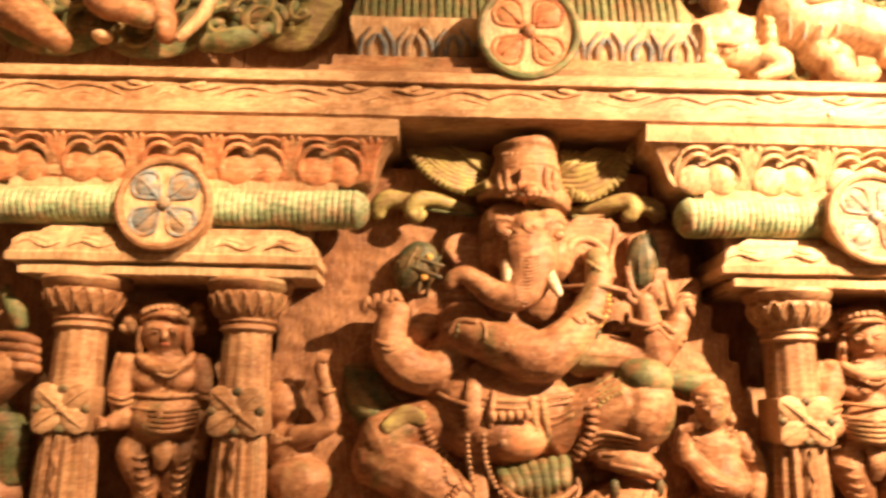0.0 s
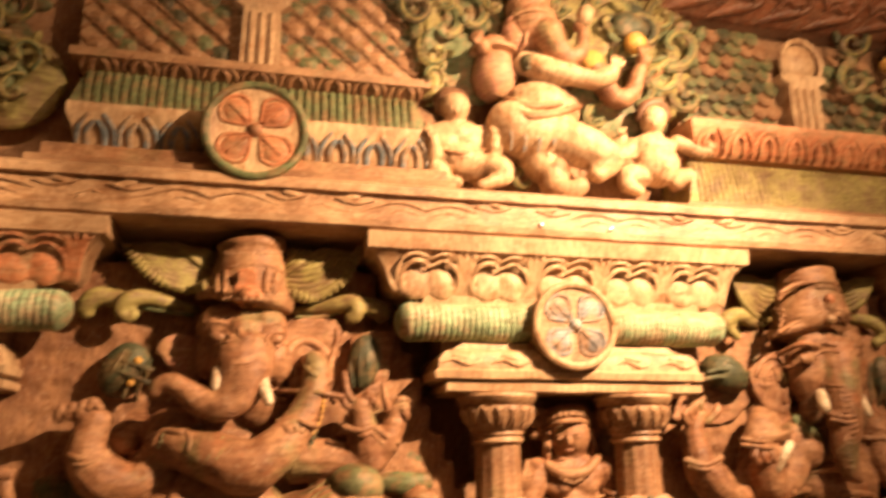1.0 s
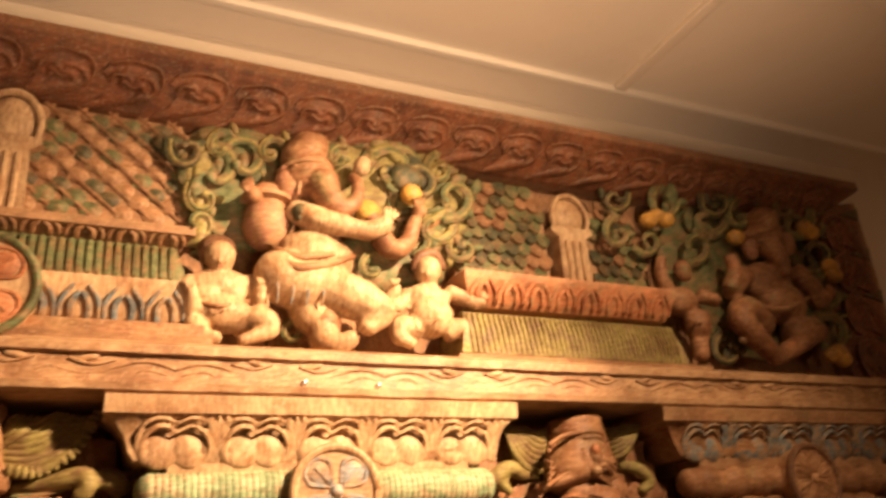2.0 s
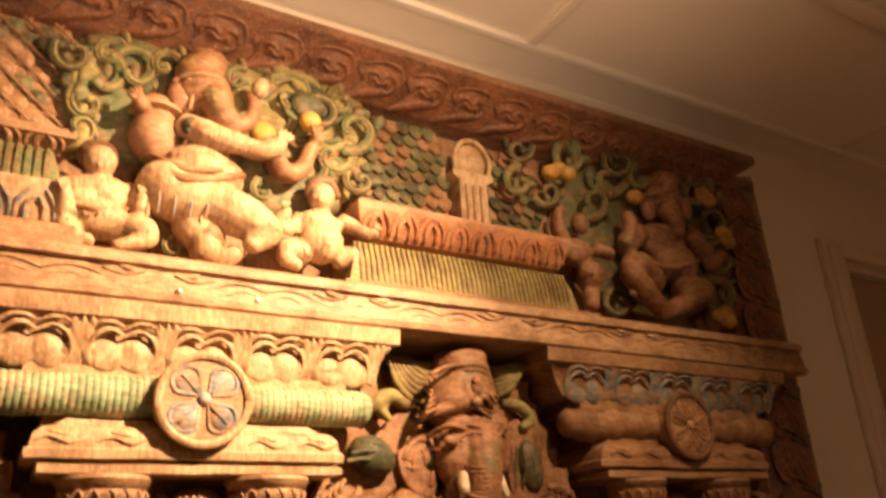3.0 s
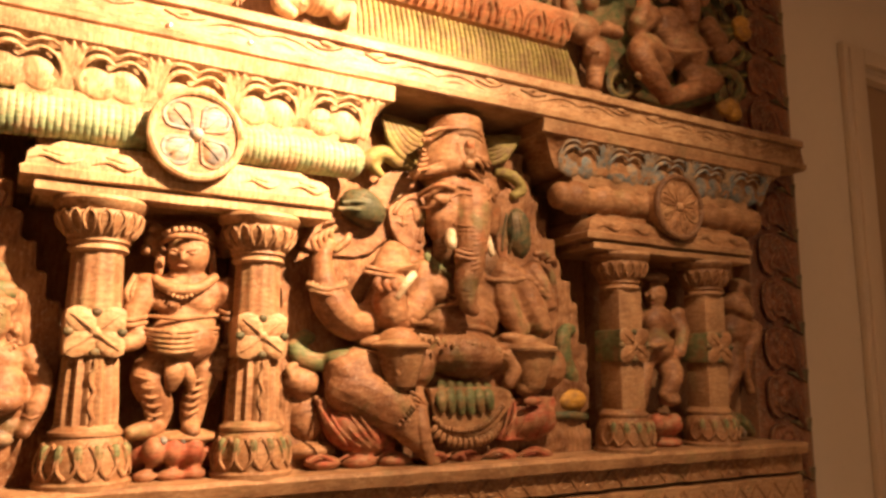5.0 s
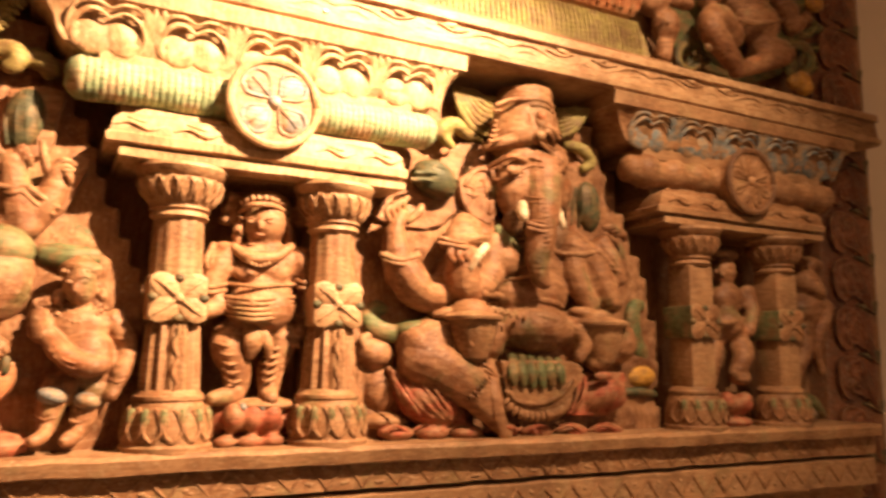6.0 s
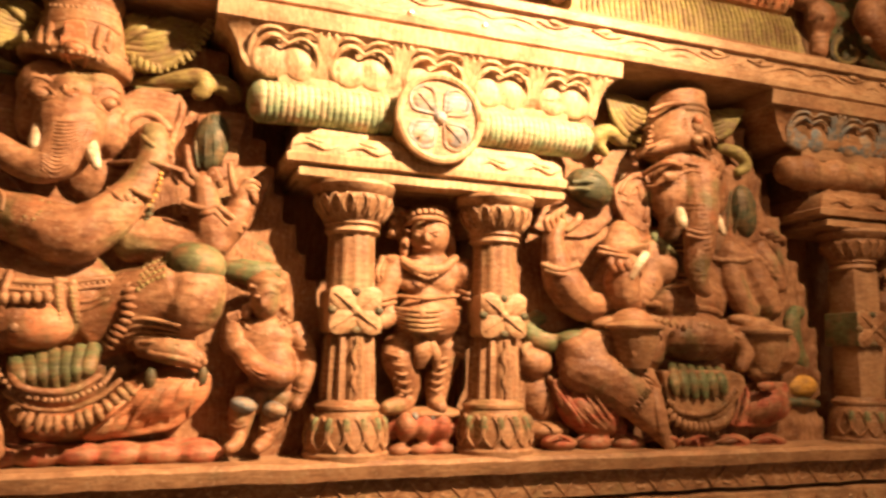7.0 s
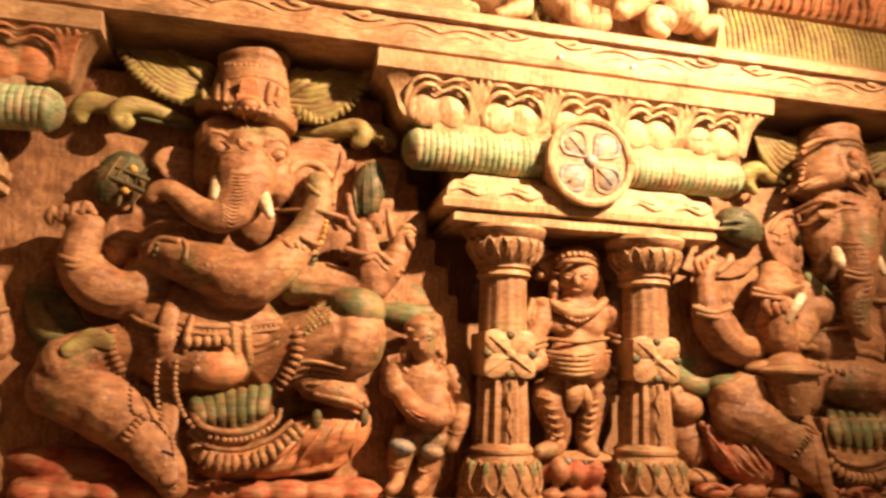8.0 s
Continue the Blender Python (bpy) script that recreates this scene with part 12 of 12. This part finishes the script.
blob(g, 3.434, 1.915, 2.505, 0.044, 0.030, 0.034, 0)
blob(g, 3.332, 1.915, 2.168, 0.042, 0.030, 0.033, 0)
blob(g, 3.343, 1.915, 2.138, 0.042, 0.030, 0.033, 0)
blob(g, 3.294, 1.915, 2.151, 0.042, 0.030, 0.033, 0)
forms.append((M_OCHRE, g))
figure("carved_foliage", (2.979, 2.0, 2.111), forms, "carved green leaves with yellow flowers in the corner", "foliage", "scrolling foliage")

# lower part of a carved statue with a raised leg
forms = []
g = bmesh.new()
blob(g, -0.686, 1.900, 2.411, 0.135, 0.080, 0.075, 0)
tube(g, [(-0.744, 1.880, 2.363, 0.0735), (-0.752, 1.860, 2.255, 0.0518), (-0.689, 1.850, 2.222, 0.0400), (-0.617, 1.850, 2.194, 0.0314)], 12, 4, 1)
tube(g, [(-0.594, 1.900, 2.367, 0.0598), (-0.598, 1.860, 2.248, 0.0405), (-0.570, 1.860, 2.178, 0.0259)], 12, 4, 1)
blob(g, -0.571, 1.850, 2.158, 0.029, 0.040, 0.037, 0)
tube(g, [(-1.032, 1.920, 2.273, 0.0733), (-0.916, 1.880, 2.179, 0.0486), (-0.845, 1.860, 2.127, 0.0339)], 12, 4, 1)
blob(g, -1.083, 1.920, 2.335, 0.103, 0.080, 0.088, 0)
forms.append((M_SKIN, fused(g, 0.0065)))
g = bmesh.new()
tube(g, [(-0.531, 1.840, 2.132, 0.0128), (-0.472, 1.830, 2.199, 0.0171), (-0.445, 1.830, 2.287, 0.0187), (-0.432, 1.840, 2.357, 0.0146)], 12, 4, 1)
forms.append((M_PALE, g))
g = bmesh.new()
blob(g, -0.757, 1.900, 2.165, 0.029, 0.030, 0.017, 0)
forms.append((M_PALE, fused(g, 0.0065)))
figure("elephant_statue", (-0.685, 2.0, 2.127), forms, "lower part of a carved statue with a raised leg", "statue", "elephant-headed figures")

# carved dark green scrolling foliage
forms = []
g = bmesh.new()
tube(g, [(-0.318, 1.945, 2.434, 0.0326), (-0.394, 1.941, 2.430, 0.0305), (-0.441, 1.937, 2.375, 0.0283), (-0.442, 1.933, 2.305, 0.0261), (-0.407, 1.929, 2.256, 0.0241), (-0.361, 1.925, 2.246, 0.0221), (-0.329, 1.921, 2.268, 0.0203), (-0.323, 1.917, 2.300, 0.0184), (-0.337, 1.913, 2.320, 0.0165)], 8, 4, 0.4)
blob(g, -0.359, 1.945, 2.467, 0.049, 0.015, 0.026, 65)
blob(g, -0.411, 1.945, 2.345, 0.048, 0.015, 0.026, 115)
blob(g, -0.330, 1.945, 2.289, 0.048, 0.015, 0.026, 165)
tube(g, [(-0.309, 1.943, 2.424, 0.0174), (-0.268, 1.939, 2.410, 0.0163), (-0.246, 1.935, 2.373, 0.0152), (-0.251, 1.931, 2.334, 0.0141), (-0.272, 1.927, 2.313, 0.0130), (-0.296, 1.923, 2.313, 0.0119), (-0.309, 1.919, 2.328, 0.0109), (-0.307, 1.915, 2.345, 0.0099), (-0.297, 1.911, 2.352, 0.0088)], 8, 4, 0.4)
blob(g, -0.290, 1.943, 2.428, 0.026, 0.015, 0.014, -15)
blob(g, -0.274, 1.943, 2.357, 0.026, 0.015, 0.014, 35)
blob(g, -0.322, 1.943, 2.339, 0.026, 0.015, 0.014, 85)
tube(g, [(-0.402, 1.934, 2.231, 0.0169), (-0.423, 1.930, 2.267, 0.0159), (-0.456, 1.926, 2.277, 0.0148), (-0.483, 1.922, 2.260, 0.0138), (-0.491, 1.918, 2.229, 0.0127), (-0.480, 1.914, 2.202, 0.0116), (-0.461, 1.910, 2.191, 0.0106), (-0.444, 1.906, 2.195, 0.0096), (-0.438, 1.902, 2.206, 0.0086)], 8, 4, 0.4)
blob(g, -0.405, 1.934, 2.287, 0.025, 0.015, 0.014, 65)
blob(g, -0.469, 1.934, 2.283, 0.025, 0.015, 0.014, 115)
blob(g, -0.469, 1.934, 2.229, 0.025, 0.015, 0.013, 165)
tube(g, [(-0.304, 1.930, 2.201, 0.0169), (-0.304, 1.926, 2.243, 0.0159), (-0.329, 1.922, 2.271, 0.0149), (-0.360, 1.918, 2.272, 0.0138), (-0.381, 1.914, 2.251, 0.0128), (-0.383, 1.910, 2.222, 0.0117), (-0.369, 1.906, 2.202, 0.0106), (-0.352, 1.902, 2.196, 0.0096), (-0.341, 1.898, 2.203, 0.0086)], 8, 4, 0.4)
blob(g, -0.287, 1.930, 2.263, 0.025, 0.015, 0.014, 65)
blob(g, -0.345, 1.930, 2.296, 0.026, 0.015, 0.014, 115)
blob(g, -0.369, 1.930, 2.249, 0.025, 0.015, 0.014, 165)
tube(g, [(-0.889, 1.944, 2.408, 0.0212), (-0.921, 1.940, 2.369, 0.0198), (-0.920, 1.936, 2.317, 0.0184), (-0.892, 1.932, 2.279, 0.0170), (-0.856, 1.928, 2.269, 0.0158), (-0.830, 1.924, 2.284, 0.0145), (-0.824, 1.920, 2.309, 0.0133), (-0.833, 1.916, 2.327, 0.0121), (-0.847, 1.912, 2.329, 0.0108)], 8, 4, 0.4)
blob(g, -0.902, 1.944, 2.393, 0.032, 0.015, 0.017, 65)
blob(g, -0.877, 1.944, 2.307, 0.031, 0.015, 0.017, 115)
blob(g, -0.819, 1.944, 2.316, 0.032, 0.015, 0.017, 165)
tube(g, [(-0.876, 1.942, 2.206, 0.0166), (-0.874, 1.938, 2.247, 0.0156), (-0.849, 1.934, 2.272, 0.0147), (-0.815, 1.930, 2.270, 0.0137), (-0.792, 1.926, 2.247, 0.0126), (-0.786, 1.922, 2.219, 0.0116), (-0.795, 1.918, 2.200, 0.0105), (-0.809, 1.914, 2.196, 0.0095), (-0.817, 1.910, 2.203, 0.0085)], 8, 4, 0.4)
blob(g, -0.897, 1.942, 2.265, 0.025, 0.015, 0.013, -15)
blob(g, -0.843, 1.942, 2.291, 0.025, 0.015, 0.013, 35)
blob(g, -0.816, 1.942, 2.244, 0.025, 0.015, 0.013, 85)
tube(g, [(-0.914, 1.938, 2.365, 0.0252), (-0.970, 1.934, 2.373, 0.0236), (-1.009, 1.930, 2.338, 0.0220), (-1.013, 1.926, 2.285, 0.0203), (-0.988, 1.922, 2.242, 0.0187), (-0.952, 1.918, 2.227, 0.0172), (-0.924, 1.914, 2.239, 0.0157), (-0.916, 1.910, 2.262, 0.0143), (-0.923, 1.906, 2.279, 0.0128)], 8, 4, 0.4)
blob(g, -0.947, 1.938, 2.402, 0.038, 0.015, 0.020, 65)
blob(g, -0.995, 1.938, 2.317, 0.038, 0.015, 0.020, 115)
blob(g, -0.938, 1.938, 2.263, 0.037, 0.015, 0.020, 165)
tube(g, [(-0.225, 1.947, 2.320, 0.0139), (-0.253, 1.943, 2.318, 0.0130), (-0.271, 1.939, 2.296, 0.0121), (-0.271, 1.935, 2.269, 0.0112), (-0.258, 1.931, 2.249, 0.0104), (-0.240, 1.927, 2.244, 0.0095), (-0.228, 1.923, 2.251, 0.0087), (-0.225, 1.919, 2.262, 0.0079), (-0.230, 1.915, 2.268, 0.0071)], 8, 4, 0.4)
blob(g, -0.239, 1.947, 2.334, 0.021, 0.015, 0.011, 65)
blob(g, -0.258, 1.947, 2.289, 0.021, 0.015, 0.011, 115)
blob(g, -0.229, 1.947, 2.268, 0.021, 0.015, 0.011, 165)
tube(g, [(-0.418, 1.943, 2.459, 0.0217), (-0.376, 1.939, 2.420, 0.0203), (-0.329, 1.935, 2.420, 0.0190), (-0.300, 1.931, 2.451, 0.0178), (-0.298, 1.927, 2.490, 0.0165), (-0.319, 1.923, 2.514, 0.0152), (-0.344, 1.919, 2.515, 0.0139), (-0.359, 1.915, 2.497, 0.0125), (-0.359, 1.911, 2.475, 0.0112)], 8, 4, 0.4)
blob(g, -0.353, 1.943, 2.445, 0.033, 0.015, 0.017, 65)
blob(g, -0.278, 1.943, 2.482, 0.033, 0.015, 0.018, 115)
blob(g, -0.299, 1.943, 2.551, 0.033, 0.015, 0.018, 165)
tube(g, [(-0.278, 1.943, 2.619, 0.0222), (-0.316, 1.939, 2.576, 0.0207), (-0.319, 1.935, 2.521, 0.0192), (-0.293, 1.931, 2.480, 0.0178), (-0.257, 1.927, 2.469, 0.0165), (-0.229, 1.923, 2.485, 0.0152), (-0.222, 1.919, 2.511, 0.0139), (-0.232, 1.915, 2.530, 0.0126), (-0.248, 1.911, 2.532, 0.0113)], 8, 4, 0.4)
blob(g, -0.292, 1.943, 2.603, 0.033, 0.015, 0.018, 65)
blob(g, -0.271, 1.943, 2.510, 0.033, 0.015, 0.018, 115)
blob(g, -0.208, 1.943, 2.521, 0.033, 0.015, 0.018, 165)
tube(g, [(-0.626, 1.950, 2.368, 0.0171), (-0.641, 1.946, 2.327, 0.0160), (-0.629, 1.942, 2.285, 0.0149), (-0.600, 1.938, 2.263, 0.0138), (-0.571, 1.934, 2.265, 0.0128), (-0.556, 1.930, 2.284, 0.0118), (-0.557, 1.926, 2.305, 0.0108), (-0.569, 1.922, 2.315, 0.0098), (-0.580, 1.918, 2.311, 0.0087)], 8, 4, 0.4)
blob(g, -0.625, 1.950, 2.347, 0.026, 0.015, 0.014, 65)
blob(g, -0.587, 1.950, 2.287, 0.025, 0.015, 0.014, 115)
blob(g, -0.545, 1.950, 2.312, 0.026, 0.015, 0.014, 165)
tube(g, [(-0.651, 1.944, 2.235, 0.0050), (-0.644, 1.940, 2.196, 0.0047), (-0.659, 1.936, 2.168, 0.0044), (-0.683, 1.932, 2.161, 0.0040), (-0.702, 1.928, 2.173, 0.0037), (-0.707, 1.924, 2.193, 0.0034), (-0.698, 1.920, 2.208, 0.0031), (-0.683, 1.916, 2.210, 0.0029)], 6, 4, 0.8)
tube(g, [(-0.601, 1.950, 2.358, 0.0154), (-0.570, 1.946, 2.330, 0.0144), (-0.536, 1.942, 2.330, 0.0135), (-0.515, 1.938, 2.351, 0.0126), (-0.514, 1.934, 2.378, 0.0117), (-0.528, 1.930, 2.394, 0.0108), (-0.546, 1.926, 2.394, 0.0098), (-0.555, 1.922, 2.381, 0.0089), (-0.554, 1.918, 2.366, 0.0079)], 8, 4, 0.4)
blob(g, -0.555, 1.950, 2.348, 0.023, 0.015, 0.012, 65)
blob(g, -0.503, 1.950, 2.374, 0.023, 0.015, 0.012, 115)
blob(g, -0.519, 1.950, 2.422, 0.023, 0.015, 0.012, 165)
tube(g, [(-0.205, 1.944, 2.336, 0.0049), (-0.190, 1.940, 2.364, 0.0046), (-0.196, 1.936, 2.392, 0.0043), (-0.216, 1.932, 2.406, 0.0040), (-0.236, 1.928, 2.400, 0.0037), (-0.247, 1.924, 2.381, 0.0034), (-0.245, 1.920, 2.362, 0.0031), (-0.234, 1.916, 2.350, 0.0028)], 6, 4, 0.8)
forms.append((M_GREEN, g))
g = bmesh.new()
tube(g, [(-0.307, 1.939, 2.431, 0.0114), (-0.383, 1.935, 2.427, 0.0107), (-0.430, 1.931, 2.372, 0.0099), (-0.431, 1.927, 2.302, 0.0091), (-0.396, 1.923, 2.254, 0.0084), (-0.350, 1.919, 2.243, 0.0077), (-0.318, 1.915, 2.265, 0.0071), (-0.312, 1.911, 2.298, 0.0064)], 6, 4, 0.8)
tube(g, [(-0.472, 1.938, 2.231, 0.0081), (-0.427, 1.934, 2.191, 0.0076), (-0.377, 1.930, 2.192, 0.0071), (-0.346, 1.926, 2.224, 0.0067), (-0.345, 1.922, 2.265, 0.0062), (-0.367, 1.918, 2.292, 0.0057), (-0.394, 1.914, 2.293, 0.0052), (-0.410, 1.910, 2.275, 0.0047)], 6, 4, 0.8)
tube(g, [(-0.302, 1.937, 2.421, 0.0061), (-0.262, 1.933, 2.407, 0.0057), (-0.240, 1.929, 2.369, 0.0053), (-0.244, 1.925, 2.331, 0.0049), (-0.266, 1.921, 2.310, 0.0045), (-0.290, 1.917, 2.310, 0.0042), (-0.303, 1.913, 2.325, 0.0038), (-0.301, 1.909, 2.342, 0.0034)], 6, 4, 0.8)
tube(g, [(-0.395, 1.928, 2.228, 0.0059), (-0.416, 1.924, 2.264, 0.0055), (-0.450, 1.920, 2.274, 0.0052), (-0.477, 1.916, 2.257, 0.0048), (-0.484, 1.912, 2.226, 0.0044), (-0.474, 1.908, 2.200, 0.0041), (-0.454, 1.904, 2.188, 0.0037), (-0.438, 1.900, 2.192, 0.0034)], 6, 4, 0.8)
tube(g, [(-0.297, 1.924, 2.199, 0.0059), (-0.298, 1.920, 2.241, 0.0055), (-0.323, 1.916, 2.268, 0.0052), (-0.354, 1.912, 2.269, 0.0048), (-0.374, 1.908, 2.248, 0.0045), (-0.376, 1.904, 2.220, 0.0041), (-0.363, 1.900, 2.199, 0.0037), (-0.346, 1.896, 2.194, 0.0034)], 6, 4, 0.8)
tube(g, [(-0.880, 1.938, 2.405, 0.0074), (-0.912, 1.934, 2.366, 0.0069), (-0.911, 1.930, 2.314, 0.0064), (-0.883, 1.926, 2.276, 0.0059), (-0.847, 1.922, 2.266, 0.0055), (-0.821, 1.918, 2.281, 0.0051), (-0.815, 1.914, 2.306, 0.0046), (-0.824, 1.910, 2.324, 0.0042)], 6, 4, 0.8)
tube(g, [(-0.868, 1.936, 2.204, 0.0058), (-0.866, 1.932, 2.245, 0.0055), (-0.841, 1.928, 2.269, 0.0051), (-0.808, 1.924, 2.267, 0.0048), (-0.784, 1.920, 2.245, 0.0044), (-0.778, 1.916, 2.216, 0.0040), (-0.787, 1.912, 2.197, 0.0037), (-0.801, 1.908, 2.194, 0.0033)], 6, 4, 0.8)
tube(g, [(-0.904, 1.932, 2.362, 0.0088), (-0.960, 1.928, 2.370, 0.0082), (-0.998, 1.924, 2.335, 0.0077), (-1.002, 1.920, 2.282, 0.0071), (-0.977, 1.916, 2.240, 0.0065), (-0.941, 1.912, 2.225, 0.0060), (-0.914, 1.908, 2.236, 0.0055), (-0.905, 1.904, 2.259, 0.0050)], 6, 4, 0.8)
tube(g, [(-0.220, 1.941, 2.317, 0.0048), (-0.248, 1.937, 2.315, 0.0045), (-0.266, 1.933, 2.293, 0.0042), (-0.266, 1.929, 2.266, 0.0039), (-0.253, 1.925, 2.247, 0.0036), (-0.235, 1.921, 2.242, 0.0033), (-0.222, 1.917, 2.249, 0.0030), (-0.220, 1.913, 2.259, 0.0028)], 6, 4, 0.8)
tube(g, [(-0.384, 1.931, 2.403, 0.0060), (-0.415, 1.927, 2.430, 0.0057), (-0.450, 1.923, 2.425, 0.0053), (-0.471, 1.919, 2.397, 0.0049), (-0.469, 1.915, 2.363, 0.0045), (-0.451, 1.911, 2.340, 0.0041), (-0.429, 1.907, 2.335, 0.0038), (-0.416, 1.903, 2.345, 0.0034)], 6, 4, 0.8)
tube(g, [(-0.410, 1.937, 2.455, 0.0076), (-0.368, 1.933, 2.417, 0.0071), (-0.321, 1.929, 2.417, 0.0066), (-0.292, 1.925, 2.448, 0.0062), (-0.291, 1.921, 2.487, 0.0058), (-0.311, 1.917, 2.511, 0.0053), (-0.336, 1.913, 2.511, 0.0048), (-0.351, 1.909, 2.493, 0.0044)], 6, 4, 0.8)
tube(g, [(-0.270, 1.937, 2.615, 0.0077), (-0.308, 1.933, 2.573, 0.0072), (-0.311, 1.929, 2.517, 0.0067), (-0.285, 1.925, 2.476, 0.0062), (-0.249, 1.921, 2.465, 0.0058), (-0.222, 1.917, 2.481, 0.0053), (-0.214, 1.913, 2.508, 0.0049), (-0.224, 1.909, 2.527, 0.0044)], 6, 4, 0.8)
tube(g, [(-0.618, 1.944, 2.365, 0.0060), (-0.634, 1.940, 2.324, 0.0056), (-0.622, 1.936, 2.283, 0.0052), (-0.593, 1.932, 2.260, 0.0048), (-0.564, 1.928, 2.262, 0.0045), (-0.549, 1.924, 2.281, 0.0041), (-0.550, 1.920, 2.302, 0.0038), (-0.562, 1.916, 2.312, 0.0034)], 6, 4, 0.8)
tube(g, [(-0.657, 1.950, 2.238, 0.0143), (-0.650, 1.946, 2.199, 0.0134), (-0.665, 1.942, 2.171, 0.0125), (-0.690, 1.938, 2.164, 0.0116), (-0.708, 1.934, 2.176, 0.0107), (-0.713, 1.930, 2.196, 0.0099), (-0.705, 1.926, 2.210, 0.0090), (-0.690, 1.922, 2.213, 0.0082), (-0.679, 1.918, 2.205, 0.0073)], 8, 4, 0.4)
blob(g, -0.670, 1.950, 2.214, 0.021, 0.015, 0.011, -15)
blob(g, -0.712, 1.950, 2.182, 0.021, 0.015, 0.011, 35)
blob(g, -0.740, 1.950, 2.218, 0.021, 0.015, 0.011, 85)
tube(g, [(-0.594, 1.944, 2.355, 0.0054), (-0.563, 1.940, 2.327, 0.0050), (-0.530, 1.936, 2.327, 0.0047), (-0.509, 1.932, 2.348, 0.0044), (-0.508, 1.928, 2.375, 0.0041), (-0.522, 1.924, 2.391, 0.0038), (-0.539, 1.920, 2.391, 0.0034), (-0.549, 1.916, 2.378, 0.0031)], 6, 4, 0.8)
tube(g, [(-0.745, 1.944, 2.390, 0.0051), (-0.774, 1.940, 2.374, 0.0047), (-0.783, 1.936, 2.341, 0.0044), (-0.772, 1.932, 2.310, 0.0041), (-0.750, 1.928, 2.294, 0.0038), (-0.728, 1.924, 2.296, 0.0035), (-0.718, 1.920, 2.309, 0.0032), (-0.719, 1.916, 2.323, 0.0029)], 6, 4, 0.8)
tube(g, [(-0.210, 1.950, 2.339, 0.0139), (-0.195, 1.946, 2.367, 0.0131), (-0.201, 1.942, 2.395, 0.0123), (-0.221, 1.938, 2.409, 0.0114), (-0.242, 1.934, 2.403, 0.0106), (-0.252, 1.930, 2.385, 0.0097), (-0.250, 1.926, 2.365, 0.0088), (-0.239, 1.922, 2.353, 0.0080), (-0.229, 1.918, 2.352, 0.0071)], 8, 4, 0.4)
blob(g, -0.180, 1.950, 2.384, 0.021, 0.015, 0.011, 65)
blob(g, -0.207, 1.950, 2.431, 0.021, 0.015, 0.011, 115)
blob(g, -0.241, 1.950, 2.411, 0.021, 0.015, 0.011, 165)
forms.append((M_LIME, g))
g = bmesh.new()
tube(g, [(-0.481, 1.944, 2.234, 0.0233), (-0.436, 1.940, 2.194, 0.0218), (-0.385, 1.936, 2.194, 0.0204), (-0.354, 1.932, 2.227, 0.0191), (-0.353, 1.928, 2.268, 0.0177), (-0.375, 1.924, 2.294, 0.0163), (-0.402, 1.920, 2.295, 0.0149), (-0.418, 1.916, 2.277, 0.0134), (-0.418, 1.912, 2.255, 0.0120)], 8, 4, 0.4)
blob(g, -0.411, 1.944, 2.219, 0.035, 0.015, 0.019, 65)
blob(g, -0.332, 1.944, 2.257, 0.035, 0.015, 0.019, 115)
blob(g, -0.354, 1.944, 2.329, 0.035, 0.015, 0.019, 165)
tube(g, [(-0.390, 1.937, 2.406, 0.0172), (-0.422, 1.933, 2.433, 0.0162), (-0.457, 1.929, 2.428, 0.0151), (-0.477, 1.925, 2.400, 0.0140), (-0.476, 1.921, 2.366, 0.0129), (-0.458, 1.917, 2.343, 0.0118), (-0.436, 1.913, 2.338, 0.0108), (-0.422, 1.909, 2.348, 0.0098), (-0.421, 1.905, 2.360, 0.0088)], 8, 4, 0.4)
blob(g, -0.404, 1.937, 2.454, 0.026, 0.015, 0.014, 65)
blob(g, -0.463, 1.937, 2.425, 0.026, 0.015, 0.014, 115)
blob(g, -0.445, 1.937, 2.372, 0.026, 0.015, 0.014, 165)
tube(g, [(-0.752, 1.950, 2.393, 0.0145), (-0.781, 1.946, 2.377, 0.0136), (-0.790, 1.942, 2.344, 0.0126), (-0.779, 1.938, 2.313, 0.0117), (-0.756, 1.934, 2.296, 0.0108), (-0.735, 1.930, 2.299, 0.0100), (-0.725, 1.926, 2.312, 0.0091), (-0.726, 1.922, 2.326, 0.0083), (-0.734, 1.918, 2.330, 0.0074)], 8, 4, 0.4)
blob(g, -0.768, 1.950, 2.395, 0.022, 0.015, 0.012, 65)
blob(g, -0.770, 1.950, 2.334, 0.022, 0.015, 0.012, 115)
blob(g, -0.729, 1.950, 2.324, 0.022, 0.015, 0.012, 165)
forms.append((M_DEEP, g))
g = bmesh.new()
tube(g, [(-0.501, 1.940, 2.172, 0.0269), (-0.409, 1.920, 2.175, 0.0327), (-0.314, 1.940, 2.222, 0.0212)], 12, 4, 1)
blob(g, -0.414, 2.000, 2.383, 0.221, 0.040, 0.174, 0)
blob(g, -0.935, 2.000, 2.321, 0.215, 0.040, 0.169, 0)
blob(g, -0.667, 2.000, 2.318, 0.202, 0.035, 0.171, 0)
forms.append((M_GREEN, fused(g, 0.007)))
g = bmesh.new()
blob(g, -0.271, 2.000, 2.321, 0.142, 0.035, 0.142, 0)
forms.append((M_LIME, fused(g, 0.007)))
figure("carved_foliage", (-0.503, 2.0, 2.161), forms, "carved dark green scrolling foliage", "foliage", "scrolling foliage")
